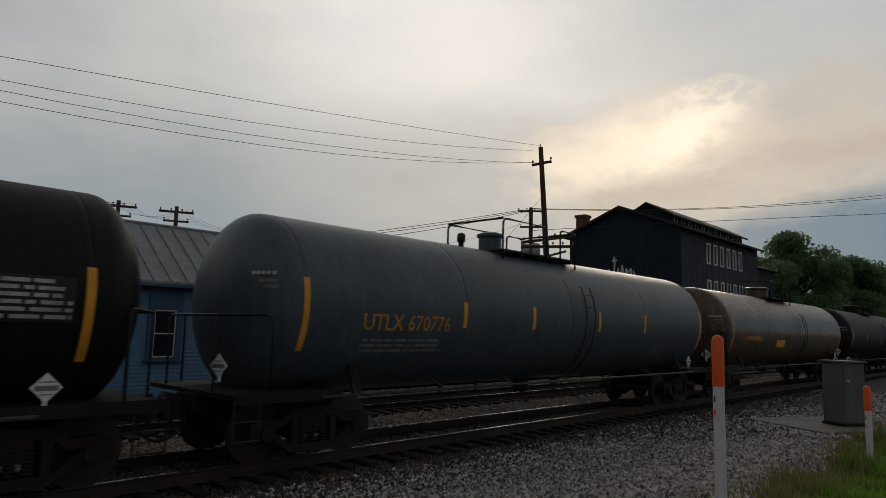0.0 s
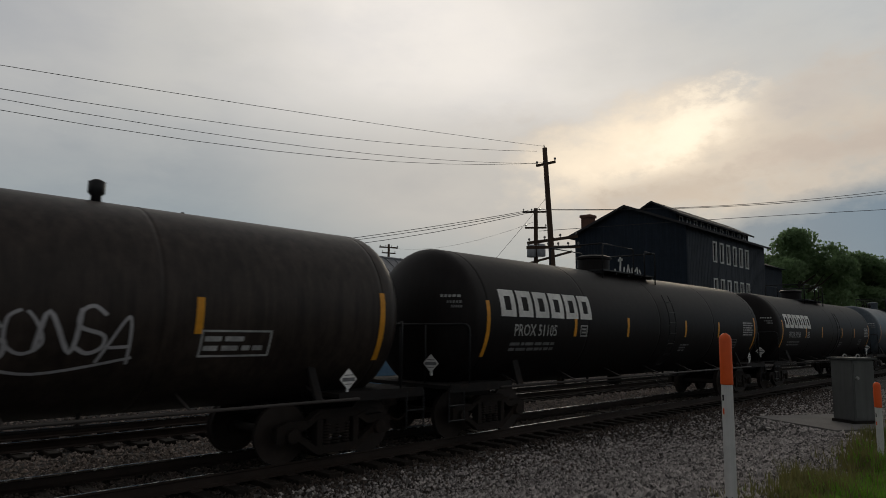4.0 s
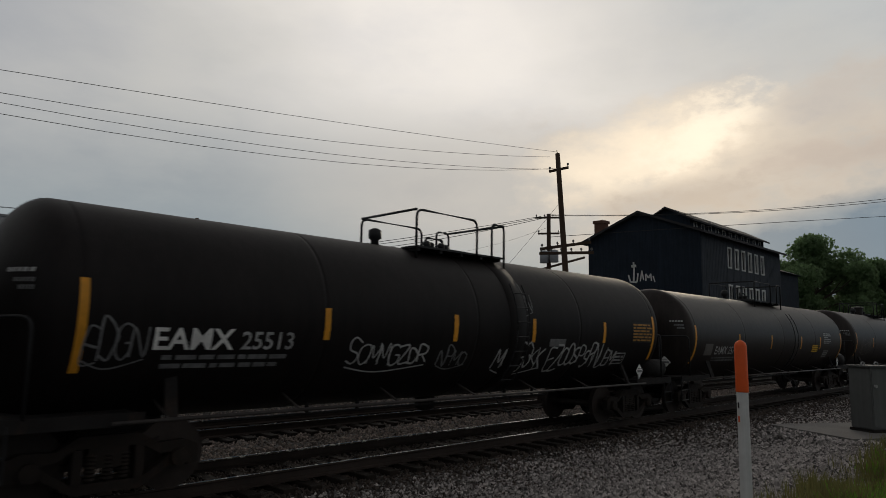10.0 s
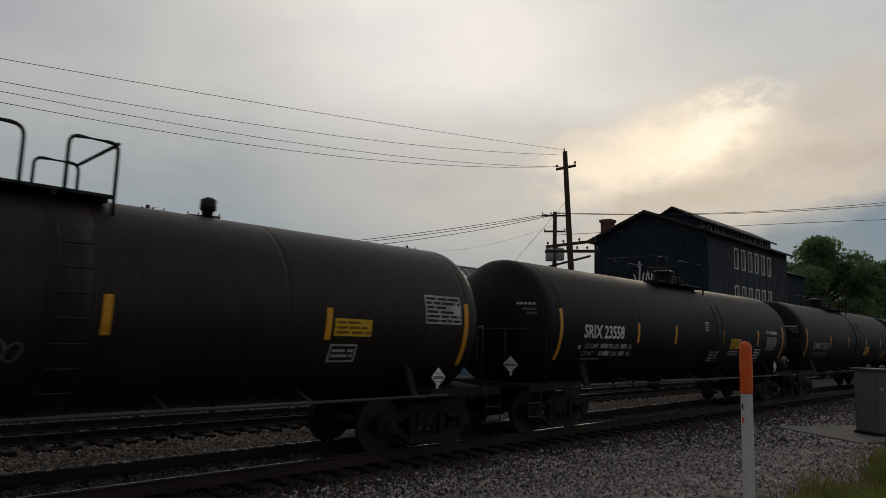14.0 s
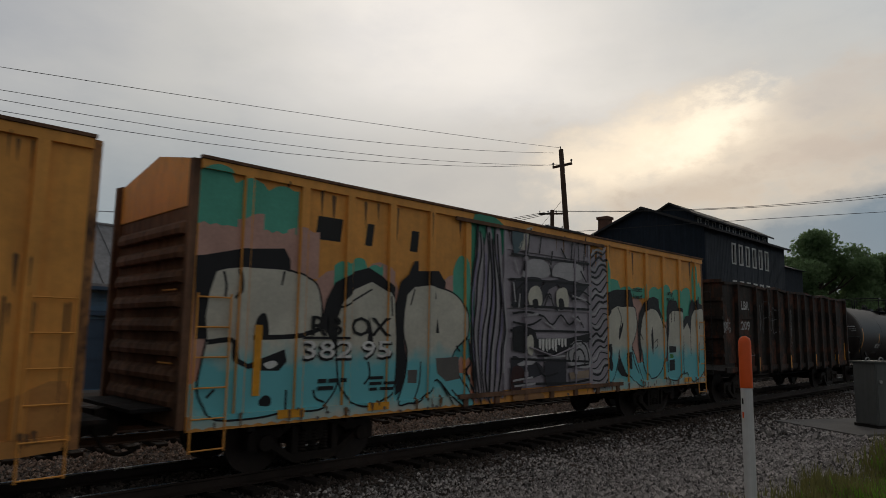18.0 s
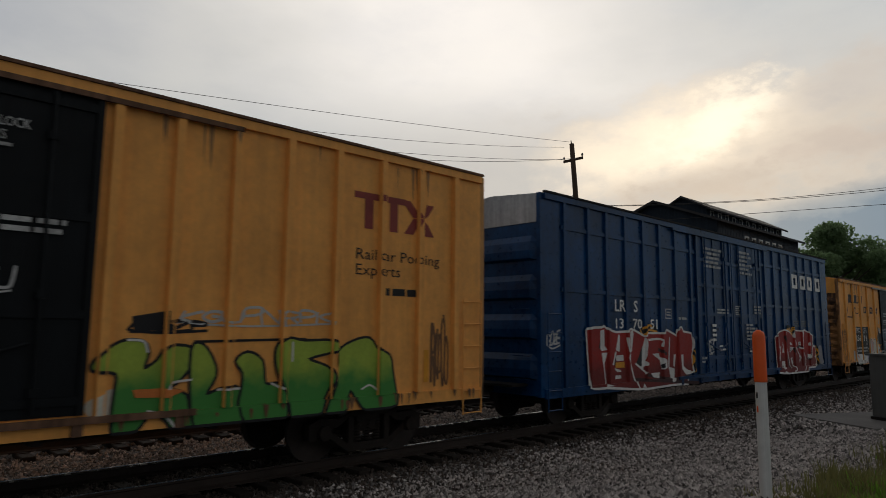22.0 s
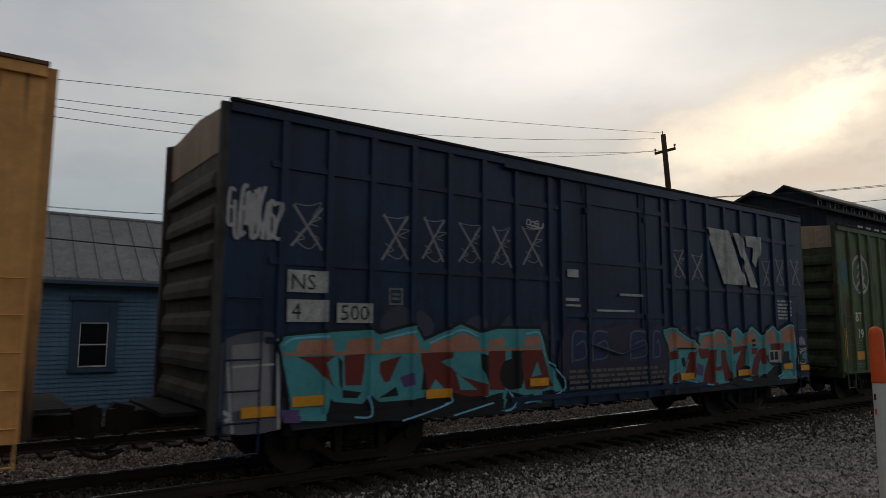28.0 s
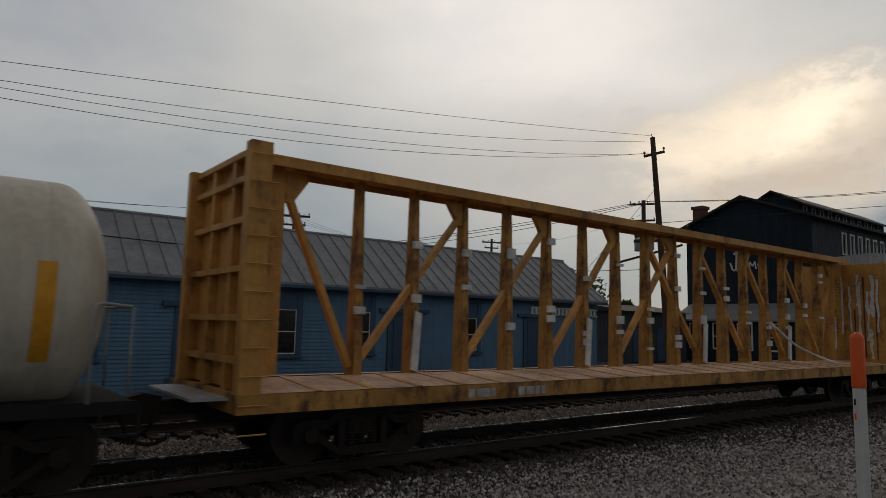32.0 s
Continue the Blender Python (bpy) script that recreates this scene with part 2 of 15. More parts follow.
RUST = (0.13, 0.055, 0.028)
M = dict(
    tank_black=surface("black_tank_paint", (0.0105, 0.0080, 0.0078), 0.56, spec=0.18, vary=0.22, streak=0.3, mottle=0.2, bump=0.012, grain=25),
    tank_dusty=surface("dusty_black_tank_paint", (0.0225, 0.0160, 0.0135), 0.48, vary=0.22, streak=0.4, mottle=0.25, bump=0.015, grain=25),
    tank_brown=surface("brown_grey_tank_paint", (0.038, 0.0285, 0.0235), 0.48, vary=0.25, streak=0.5, mottle=0.25, bump=0.015, grain=25),
    tank_tan=surface("tan_tank_paint", (0.10, 0.072, 0.048), 0.32, vary=0.3, streak=0.5, bump=0.05, grain=25),
    tank_grey=surface("grey_tank_paint", (0.066, 0.083, 0.100), 0.42, vary=0.15, streak=0.25, mottle=0.25, bump=0.012, grain=25),
    tank_beige=surface("beige_tank_paint", (0.60, 0.54, 0.43), 0.42, vary=0.12, streak=0.15, mottle=0.3, bump=0.04, grain=25),
    frame_black=surface("black_underframe", (0.013, 0.011, 0.0105), 0.8, vary=0.5, bump=0.3, rust=(0.032, 0.020, 0.014), rust_at=0.6),
    truck=surface("grimy_cast_steel", (0.020, 0.0145, 0.0115), 0.8, vary=0.5, bump=0.3, rust=(0.042, 0.025, 0.017), rust_at=0.58),
    wheel=surface("wheel_steel", (0.040, 0.031, 0.027), 0.6, 0.3, vary=0.4, bump=0.1),
    railing=surface("black_pipe_railing", (0.018, 0.018, 0.019), 0.5, vary=0.3, bump=0.05),
    # lighter copy of the black railing paint, the light on the pipe put in
    lit_pipe=surface("lit_black_pipe", (0.060, 0.052, 0.048), 0.55, vary=0.3, bump=0.05),
    grey_pipe=surface("grey_pipe", (0.34, 0.34, 0.33), 0.5, vary=0.2, bump=0.05),
    yellow_stripe=surface("amber_reflector_tape", (0.72, 0.32, 0.028), 0.4, vary=0.2, bump=0.0),
    box_yellow=surface("railbox_yellow_paint", (0.78, 0.355, 0.080), 0.55, vary=0.13, streak=0.09, rust=(0.24, 0.115, 0.04), rust_at=0.69, bump=0.05),
    box_yellow3=surface("dull_ochre_paint", (0.74, 0.375, 0.125), 0.6, vary=0.18, streak=0.14, rust=(0.24, 0.12, 0.05), rust_at=0.66, bump=0.06),
    box_yellow2=surface("faded_ochre_paint", (0.84, 0.385, 0.095), 0.58, vary=0.13, streak=0.09, rust=(0.28, 0.13, 0.05), rust_at=0.70, bump=0.05),
    ochre_end=surface("rust_stained_ochre_end", (0.40, 0.19, 0.07), 0.7, vary=0.3, streak=0.3, rust=(0.085, 0.046, 0.03), rust_at=0.53, bump=0.1),
    # ochre that turns dark brown towards the bottom
    brown_low_end=surface("ochre_end_brown_below", (0.52, 0.26, 0.09), 0.68, vary=0.25, streak=0.2, rust=(0.055, 0.034, 0.023), rust_at=-0.14, rust_up=-0.25, rust_soft=0.06, bump=0.1),
    tan_end=surface("stained_tan_sheet", (0.30, 0.23, 0.165), 0.7, vary=0.25, streak=0.2, rust=(0.12, 0.07, 0.045), rust_at=0.62, bump=0.1),
    # dusty grey dimmed: shade from the next car put into the colour
    grey_end=surface("shaded_dusty_grey_end", (0.066, 0.062, 0.060), 0.7, vary=0.3, streak=0.25, rust=(0.035, 0.028, 0.026), rust_at=0.56, bump=0.1),
    green_end=surface("grimy_green_car_end", (0.050, 0.062, 0.032), 0.65, vary=0.3, streak=0.3, rust=(0.030, 0.026, 0.018), rust_at=0.55, bump=0.1),
    rusty_end=surface("rust_brown_car_end", (0.16, 0.085, 0.05), 0.75, vary=0.35, streak=0.5, bump=0.15),
    box_blue=surface("blue_boxcar_paint", (0.0012, 0.033, 0.108), 0.33, vary=0.45, streak=0.25, bump=0.28, grain=1.8, spec=0.24, mottle=0.7),
    box_navy=surface("navy_boxcar_paint", (0.0125, 0.029, 0.070), 0.40, vary=0.28, streak=0.3, bump=0.15, grain=2.4),
    box_green=surface("green_boxcar_paint", (0.082, 0.124, 0.050), 0.52, vary=0.2, streak=0.22, rust=(0.10, 0.055, 0.025), rust_at=0.61, bump=0.05),
    gondola=surface("rusted_gondola_steel", (0.030, 0.024, 0.020), 0.75, vary=0.5, streak=0.5, rust=(0.115, 0.045, 0.027), rust_at=0.54, bump=0.2),
    hopper=surface("rusted_grey_hopper_paint", (0.29, 0.315, 0.275), 0.68, vary=0.12, streak=0.12, rust=(0.40, 0.152, 0.072), rust_at=0.905, rust_up=0.165, rust_soft=0.075, scale=0.6, bump=0.1),
    hopper_edge=surface("rusted_roof_edge", (0.36, 0.15, 0.07), 0.75, vary=0.35, streak=0.4, bump=0.15),
    hopper_sill=surface("faded_grey_sill_paint", (0.30, 0.29, 0.26), 0.65, vary=0.22, streak=0.2, rust=(0.22, 0.11, 0.07), rust_at=0.62, bump=0.1),
    door_black=surface("black_door_paint", (0.0045, 0.0062, 0.0078), 0.52, spec=0.17, vary=0.3, streak=0.4, bump=0.05),
    galvan=surface("weathered_galvanised_roof", (0.40, 0.40, 0.41), 0.5, 0.2, vary=0.2, streak=0.3, rust=(0.25, 0.17, 0.12), rust_at=0.68, bump=0.05),
    white=surface("white_stencil_paint", (0.74, 0.73, 0.70), 0.6, vary=0.2, bump=0.0),
    white_worn=surface("worn_white_stencil_paint", (0.40, 0.40, 0.39), 0.65, vary=0.4, scale=3, bump=0.0),
    grey_sten=surface("faded_grey_stencil_paint", (0.17, 0.17, 0.17), 0.65, vary=0.4, scale=3, bump=0.0),
    black=surface("black_stencil_paint", (0.02, 0.02, 0.02), 0.6, vary=0.3, bump=0.0),
    orange_sten=surface("orange_stencil_paint", (0.42, 0.22, 0.05), 0.6, vary=0.4, scale=3, bump=0.0),
    yellow_label=surface("yellow_warning_panel", (0.72, 0.44, 0.03), 0.5, vary=0.2, bump=0.0),
    label_line=surface("dark_print", (0.22, 0.12, 0.02), 0.6, vary=0.2, bump=0.0),
    beam_yellow=surface("centre_beam_yellow_paint", (0.54, 0.27, 0.070), 0.55, vary=0.25, streak=0.15, rust=(0.19, 0.085, 0.035), rust_at=0.59, bump=0.08),
    beam_post=surface("rusty_yellow_post_paint", (0.42, 0.215, 0.055), 0.65, vary=0.3, streak=0.2, rust=(0.09, 0.042, 0.022), rust_at=0.53, bump=0.1),
    deck=surface("worn_flatcar_deck", (0.54, 0.36, 0.25), 0.8, vary=0.45, bump=0.2),
    strap=surface("torn_white_wrap", (0.62, 0.62, 0.60), 0.6, vary=0.3, bump=0.2),
    rail=surface("rail_steel", (0.040, 0.029, 0.024), 0.65, 0.2, vary=0.3, bump=0.1),
    rail_head=surface("polished_rail_head", (0.55, 0.53, 0.50), 0.22, 1.0, vary=0.15, bump=0.02),
    tie=surface("old_timber_sleeper", (0.022, 0.016, 0.012), 0.9, vary=0.4, each=0.3, bump=0.4, scale=2),
    ground=surface("fine_gravel_ground", (0.044, 0.040, 0.037), 0.95, vary=0.35, bump=0.6, grain=40, scale=0.8),
    stone=surface("ballast_stone", (0.30, 0.275, 0.26), 0.85, vary=0.2, island=0.88, bump=0.3),
    stone_brown=surface("brown_ballast_stone", (0.22, 0.18, 0.155), 0.9, vary=0.2, island=0.75, bump=0.3),
    # oily stones between the rails, with the train's shade put into their colour
    stone_crib=surface("oily_shaded_ballast", (0.075, 0.060, 0.052), 0.9, vary=0.2, island=0.8, bump=0.3),
    stone_oily=surface("oily_dark_ballast_stone", (0.060, 0.046, 0.038), 0.85, vary=0.25, island=0.75, bump=0.3),
    grass=surface("green_grass", (0.12, 0.25, 0.030), 0.75, vary=0.25, island=0.4, bump=0.0),
    weed=surface("dry_weeds", (0.13, 0.14, 0.055), 0.85, vary=0.25, island=0.4, bump=0.0),
    soil=surface("grassy_soil", (0.05, 0.055, 0.022), 0.95, vary=0.4, bump=0.5, grain=30),
    concrete=surface("concrete_pad", (0.155, 0.148, 0.142), 0.9, vary=0.2, bump=0.2),
    siding=surface("blue_clapboard", (0.095, 0.19, 0.30), 0.7, vary=0.12, streak=0.15, each=0.05, bump=0.05),
    trim_blue=surface("dark_blue_trim", (0.045, 0.085, 0.145), 0.6, vary=0.15, bump=0.05),
    tin=surface("dull_tin_roof", (0.225, 0.23, 0.24), 0.55, 0.15, vary=0.15, streak=0.2, each=0.06, bump=0.05),
    white_trim=surface("white_window_trim", (0.62, 0.62, 0.60), 0.6, vary=0.12, bump=0.05),
    # mill boards: the gable end is coloured darker than the side walls
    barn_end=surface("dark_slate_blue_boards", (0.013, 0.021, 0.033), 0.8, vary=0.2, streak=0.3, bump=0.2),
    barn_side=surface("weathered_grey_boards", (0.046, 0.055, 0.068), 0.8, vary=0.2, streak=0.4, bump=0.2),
    barn_roof=surface("dark_roofing", (0.035, 0.034, 0.036), 0.8, vary=0.2, bump=0.2),
    brick=surface("chimney_brick", (0.13, 0.065, 0.045), 0.85, vary=0.3, bump=0.3),
    pole=surface("creosoted_pole", (0.07, 0.045, 0.03), 0.85, vary=0.3, bump=0.4, grain=20),
    wire=surface("dark_cable", (0.03, 0.03, 0.03), 0.6, vary=0.1, bump=0.0),
    can=surface("grey_transformer_can", (0.30, 0.31, 0.32), 0.5, vary=0.15, bump=0.05),
    insulator=surface("glass_insulator", (0.16, 0.15, 0.14), 0.25, vary=0.1, bump=0.0),
    orange=surface("orange_marker_cap", (0.78, 0.115, 0.022), 0.45, vary=0.12, bump=0.05),
    post_white=surface("white_marker_post", (0.60, 0.60, 0.58), 0.5, vary=0.12, streak=0.15, bump=0.05),
    cabinet=surface("grey_cabinet_paint", (0.115, 0.118, 0.115), 0.6, vary=0.15, streak=0.2, bump=0.05),
    bark=surface("bark", (0.06, 0.045, 0.035), 0.9, vary=0.3, bump=0.5, grain=15),
    leaf=surface("leaf", (0.13, 0.20, 0.095), 0.6, vary=0.2, island=0.45, bump=0.0),
    leaf_far=surface("distant_leaf", (0.07, 0.11, 0.05), 0.7, vary=0.2, island=0.4, bump=0.0),
    dark_glass=surface("dark_window_glass", (0.012, 0.014, 0.018), 0.08, spec=0.5, vary=0.1, bump=0.0),
    junk=surface("rusty_scrap", (0.12, 0.07, 0.045), 0.9, vary=0.5, bump=0.4),
)


def let_through(m, colour, share_of=0.45):
    """Leaves and blades pass some light."""
    nt = m.node_tree
    b, out = nt.nodes["Principled BSDF"], nt.nodes["Material Output"]
    tr, mx = nt.nodes.new("ShaderNodeBsdfTranslucent"), nt.nodes.new("ShaderNodeMixShader")
    tr.inputs[0].default_value = (*colour, 1)
    mx.inputs[0].default_value = share_of
    nt.links.new(b.outputs[0], mx.inputs[1])
    nt.links.new(tr.outputs[0], mx.inputs[2])
    nt.links.new(mx.outputs[0], out.inputs[0])


let_through(M["leaf"], (0.20, 0.30, 0.14), 0.55)
let_through(M["leaf_far"], (0.09, 0.14, 0.06))
let_through(M["grass"], (0.20, 0.39, 0.04), 0.4)
let_through(M["weed"], (0.22, 0.20, 0.07), 0.4)

def gravel_floor(m):
    """Packed small stones: cells of uneven grey with dark joints."""
    nt = m.node_tree
    N, L = nt.nodes.new, nt.links.new
    b = nt.nodes["Principled BSDF"]
    tc, vo, ed = N("ShaderNodeTexCoord"), N("ShaderNodeTexVoronoi"), N("ShaderNodeTexVoronoi")
    ed.feature = "DISTANCE_TO_EDGE"
    sp, tone, joint, mul, mul2 = N("ShaderNodeSeparateColor"), N("ShaderNodeMapRange"), N("ShaderNodeMapRange"), N("ShaderNodeMath"), N("ShaderNodeMix")
    for v in (vo, ed):
        v.inputs["Scale"].default_value = 24
        L(tc.outputs["Object"], v.inputs["Vector"])
    L(vo.outputs["Color"], sp.inputs[0])
    L(sp.outputs[0], tone.inputs[0])
    tone.inputs[3].default_value, tone.inputs[4].default_value = 0.5, 5.5
    L(ed.outputs["Distance"], joint.inputs[0])
    joint.inputs[2].default_value, joint.inputs[3].default_value = 0.16, 0.12
    mul.operation = "MULTIPLY"
    L(tone.outputs[0], mul.inputs[0])
    L(joint.outputs[0], mul.inputs[1])
    mul2.data_type, mul2.blend_type = "RGBA", "MULTIPLY"
    mul2.inputs[0].default_value = 1
    old = b.inputs["Base Color"].links[0].from_socket
    L(old, mul2.inputs[6])
    L(mul.outputs[0], mul2.inputs[7])
    L(mul2.outputs[2], b.inputs["Base Color"])
    bp = N("ShaderNodeBump")
    bp.inputs["Strength"].default_value, bp.inputs["Distance"].default_value = 0.8, 0.03
    L(ed.outputs["Distance"], bp.inputs["Height"])
    L(bp.outputs[0], b.inputs["Normal"])


gravel_floor(M["ground"])
SPRAY = dict(teal=(0.10, 0.36, 0.36), green=(0.05, 0.27, 0.17), aqua=(0.16, 0.52, 0.56), red=(0.29, 0.019, 0.013), brick=(0.25, 0.045, 0.035), orange=(0.66, 0.21, 0.05),
             salmon=(0.58, 0.26, 0.18), pink=(0.55, 0.33, 0.27), cream=(0.56, 0.54, 0.45), lilac=(0.26, 0.23, 0.36), purple=(0.12, 0.07, 0.20), maroon=(0.16, 0.018, 0.015), lagoon=(0.075, 0.32, 0.35), clay=(0.42, 0.20, 0.13), oxblood=(0.16, 0.030, 0.022),
             blue=(0.025, 0.075, 0.34), scarlet=(0.72, 0.11, 0.055), lime=(0.33, 0.44, 0.06), leafy=(0.06, 0.25, 0.05), grey=(0.26, 0.25, 0.27), silver=(0.42, 0.41, 0.42),
             soot_red=(0.045, 0.016, 0.015), bone=(0.66, 0.65, 0.62), seafoam=(0.10, 0.42, 0.30), violet_grey=(0.33, 0.30, 0.33), teal_haze=(0.42, 0.36, 0.17), sky=(0.20, 0.50, 0.66), ink=(0.014, 0.014, 0.016), chalk=(0.46, 0.46, 0.45), dust=(0.13, 0.12, 0.11), dust_green=(0.25, 0.28, 0.20), dark_teal=(0.03, 0.12, 0.13), steel=(0.035, 0.042, 0.055), haze_grey=(0.12, 0.12, 0.14), night_grey=(0.035, 0.034, 0.042), tan_pink=(0.44, 0.31, 0.21), rust_pale=(0.50, 0.23, 0.065), haze_navy=(0.050, 0.056, 0.078), sky_haze=(0.30, 0.36, 0.42), sage=(0.19, 0.22, 0.19), slate_pale=(0.20, 0.36, 0.42), rust_ochre=(0.33, 0.17, 0.07), dust_olive=(0.11, 0.10, 0.07), olive_dust=(0.075, 0.085, 0.04), pink_dim=(0.29, 0.22, 0.16), soot=(0.028, 0.024, 0.013), dark_brown=(0.060, 0.038, 0.020), bone_dim=(0.40, 0.37, 0.28), rust_run=(0.075, 0.045, 0.022), slate=(0.09, 0.14, 0.16), dark_violet=(0.035, 0.03, 0.055), night_blue=(0.02, 0.035, 0.10), sky_dim=(0.085, 0.115, 0.155), grime=(0.16, 0.085, 0.04), rustbrown=(0.17, 0.085, 0.04))
for key, value in SPRAY.items():
    M["spray_" + key] = surface("spray_paint_" + key, value, 0.5, vary=0.16, scale=2.0, bump=0.0)


# ---- mesh helpers ----
def mesh_of(name, bm, material, smooth=False):
    me = bpy.data.meshes.new(name)
    bm.to_mesh(me)
    bm.free()
    if smooth:
        me.polygons.foreach_set("use_smooth", [True] * len(me.polygons))
    for mt in material if isinstance(material, (list, tuple)) else [material]:
        me.materials.append(mt)
    return me


def islands(bm):
    """The loose pieces of a mesh, as lists of faces, the largest first."""
    seen, out = set(), []
    for f in bm.faces:
        if f in seen:
            continue
        seen.add(f)
        heap, got = [f], []
        while heap:
            q = heap.pop()
            got.append(q)
            for v in q.verts:
                for r in v.link_faces:
                    if r not in seen:
                        seen.add(r)
                        heap.append(r)
        out.append(got)
    return sorted(out, key=lambda g: -sum(f.calc_area() for f in g))


def part(name, bm, material, parent, label="", smooth=False, split=""):
    """One mesh under its thing; with split, its loose pieces become parts of that name under the largest."""
    rest = []
    if split:
        for g in islands(bm)[1:]:
            piece_bm = bmesh.new()
            at = {}
            for f in g:
                piece_bm.faces.new([at.setdefault(v, None) or at.update({v: piece_bm.verts.new(v.co)}) or at[v] for v in f.verts])
            rest.append((piece_bm, g))
        bmesh.ops.delete(bm, geom=[f for _, g in rest for f in g], context="FACES")
    ob = new(name, mesh_of(name, bm, material, smooth))
    ob.parent = parent
    if label:
        ob["label"] = label
    for piece_bm, _ in rest:
        new(split, mesh_of(split, piece_bm, material, smooth)).parent = ob
    return ob


def fade(upper, lower, level, soft=0.35, cap="", cap_level=0.0):
    """Sprayed paint that runs from one colour into another at a height, with an uneven edge."""
    key = f"fade_{cap}_{upper}_{lower}_{level:.2f}_{cap_level:.2f}"
    if key in M:
        return M[key]
    m = surface("spray_paint_" + upper + "_over_" + lower, SPRAY[upper], 0.5, vary=0.14, scale=2.0, bump=0.0)
    nt = m.node_tree
    N, L = nt.nodes.new, nt.links.new
    tc, sp, nz, ad, mr, mx = N("ShaderNodeTexCoord"), N("ShaderNodeSeparateXYZ"), N("ShaderNodeTexNoise"), N("ShaderNodeMath"), N("ShaderNodeMapRange"), N("ShaderNodeMix")
    L(tc.outputs["Object"], sp.inputs[0])
    L(tc.outputs["Object"], nz.inputs["Vector"])
    nz.inputs["Scale"].default_value, nz.inputs["Detail"].default_value = 3.2, 3
    ad.operation = "MULTIPLY_ADD"
    ad.inputs[1].default_value = 0.55
    L(nz.outputs[0], ad.inputs[0])
    L(sp.outputs[2], ad.inputs[2])
    mr.inputs[1].default_value, mr.inputs[2].default_value = level + 0.27 - soft / 2, level + 0.27 + soft / 2
    L(ad.outputs[0], mr.inputs[0])
    mx.data_type = "RGBA"
    b = nt.nodes["Principled BSDF"]
    old = b.inputs["Base Color"].links[0].from_socket
    mx.inputs[6].default_value = (*SPRAY[lower], 1)
    L(mr.outputs[0], mx.inputs[0])
    L(old, mx.inputs[7])
    last = mx.outputs[2]
    if cap:
        mr2, mx2 = N("ShaderNodeMapRange"), N("ShaderNodeMix")
        mx2.data_type = "RGBA"
        mr2.inputs[1].default_value, mr2.inputs[2].default_value = cap_level + 0.27 - 0.05, cap_level + 0.27 + 0.05
        L(ad.outputs[0], mr2.inputs[0])
        L(mr2.outputs[0], mx2.inputs[0])
        L(last, mx2.inputs[6])
        mx2.inputs[7].default_value = (*SPRAY[cap], 1)
        last = mx2.outputs[2]
    L(last, b.inputs["Base Color"])
    M[key] = m
    return m


def share(name, me, parent, m=None, label=""):
    ob = new(name, me)
    ob.parent = parent
    if m is not None:
        ob.matrix_basis = m
    if label:
        ob["label"] = label
    return ob


def thing(name, label, category, group="", kind="", m=None):
    ob = new(name)
    ob.empty_display_size = 0.3
    if m is not None:
        ob.matrix_basis = m
    return tagged(ob, label, category, group, kind)


def quad(bm, pts):
    return bm.faces.new([bm.verts.new(p) for p in pts])


def box(bm, x0, x1, y0, y1, z0, z1):
    v = [bm.verts.new((x, y, z)) for x in (x0, x1) for y in (y0, y1) for z in (z0, z1)]
    for f in ((0, 1, 3, 2), (4, 6, 7, 5), (0, 4, 5, 1), (2, 3, 7, 6), (0, 2, 6, 4), (1, 5, 7, 3)):
        bm.faces.new([v[i] for i in f])
    return v


def bar(bm, a, b, w, h, up=(0, 0, 1)):
    """A rectangular bar from a to b, w wide and h high."""
    a, b = Vector(a), Vector(b)
    d = (b - a).normalized()
    u = Vector(up)
    s = d.cross(u)
    s = s.normalized() if s.length > 1e-5 else Vector((1, 0, 0))
    u = s.cross(d)
    v = [bm.verts.new(p + s * i * w / 2 + u * j * h / 2) for p in (a, b) for i, j in ((-1, -1), (1, -1), (1, 1), (-1, 1))]
    for f in ((0, 3, 2, 1), (4, 5, 6, 7), (0, 1, 5, 4), (1, 2, 6, 5), (2, 3, 7, 6), (3, 0, 4, 7)):
        bm.faces.new([v[i] for i in f])


def tube(bm, pts, r, seg=8, r_end=None, cap=True):
    """A round pipe along a line of points."""
    pts = [Vector(p) for p in pts]
    rings = []
    n = len(pts)
    ref = None
    for i, p in enumerate(pts):
        d = (pts[min(i + 1, n - 1)] - pts[max(i - 1, 0)]).normalized()
        if ref is None:
            ref = Vector((0, 0, 1)) if abs(d.z) < 0.9 else Vector((1, 0, 0))
        s = d.cross(ref)
        if s.length < 1e-4:
            ref = Vector((0, 1, 0))
            s = d.cross(ref)
        s.normalize()
        u = s.cross(d)
        rr = r if r_end is None else r + (r_end - r) * i / (n - 1)
        rings.append([bm.verts.new(p + (s * math.cos(a) + u * math.sin(a)) * rr) for a in [2 * math.pi * k / seg for k in range(seg)]])
    for a, b in zip(rings, rings[1:]):
        for k in range(seg):
            bm.faces.new((a[k], a[(k + 1) % seg], b[(k + 1) % seg], b[k]))
    if cap:
        bm.faces.new(list(reversed(rings[0])))
        bm.faces.new(rings[-1])


def rounded(pts, r, n=4):
    """The line through pts with its corners rounded."""
    pts = [Vector(p) for p in pts]
    out = [pts[0]]
    for a, b, c in zip(pts, pts[1:], pts[2:]):
        u, v = (a - b), (c - b)
        k = min(r, u.length * 0.49, v.length * 0.49)
        p, q = b + u.normalized() * k, b + v.normalized() * k
        for i in range(n + 1):
            t = i / n
            out.append(p * (1 - t) ** 2 + b * 2 * t * (1 - t) + q * t * t)
    out.append(pts[-1])
    return out


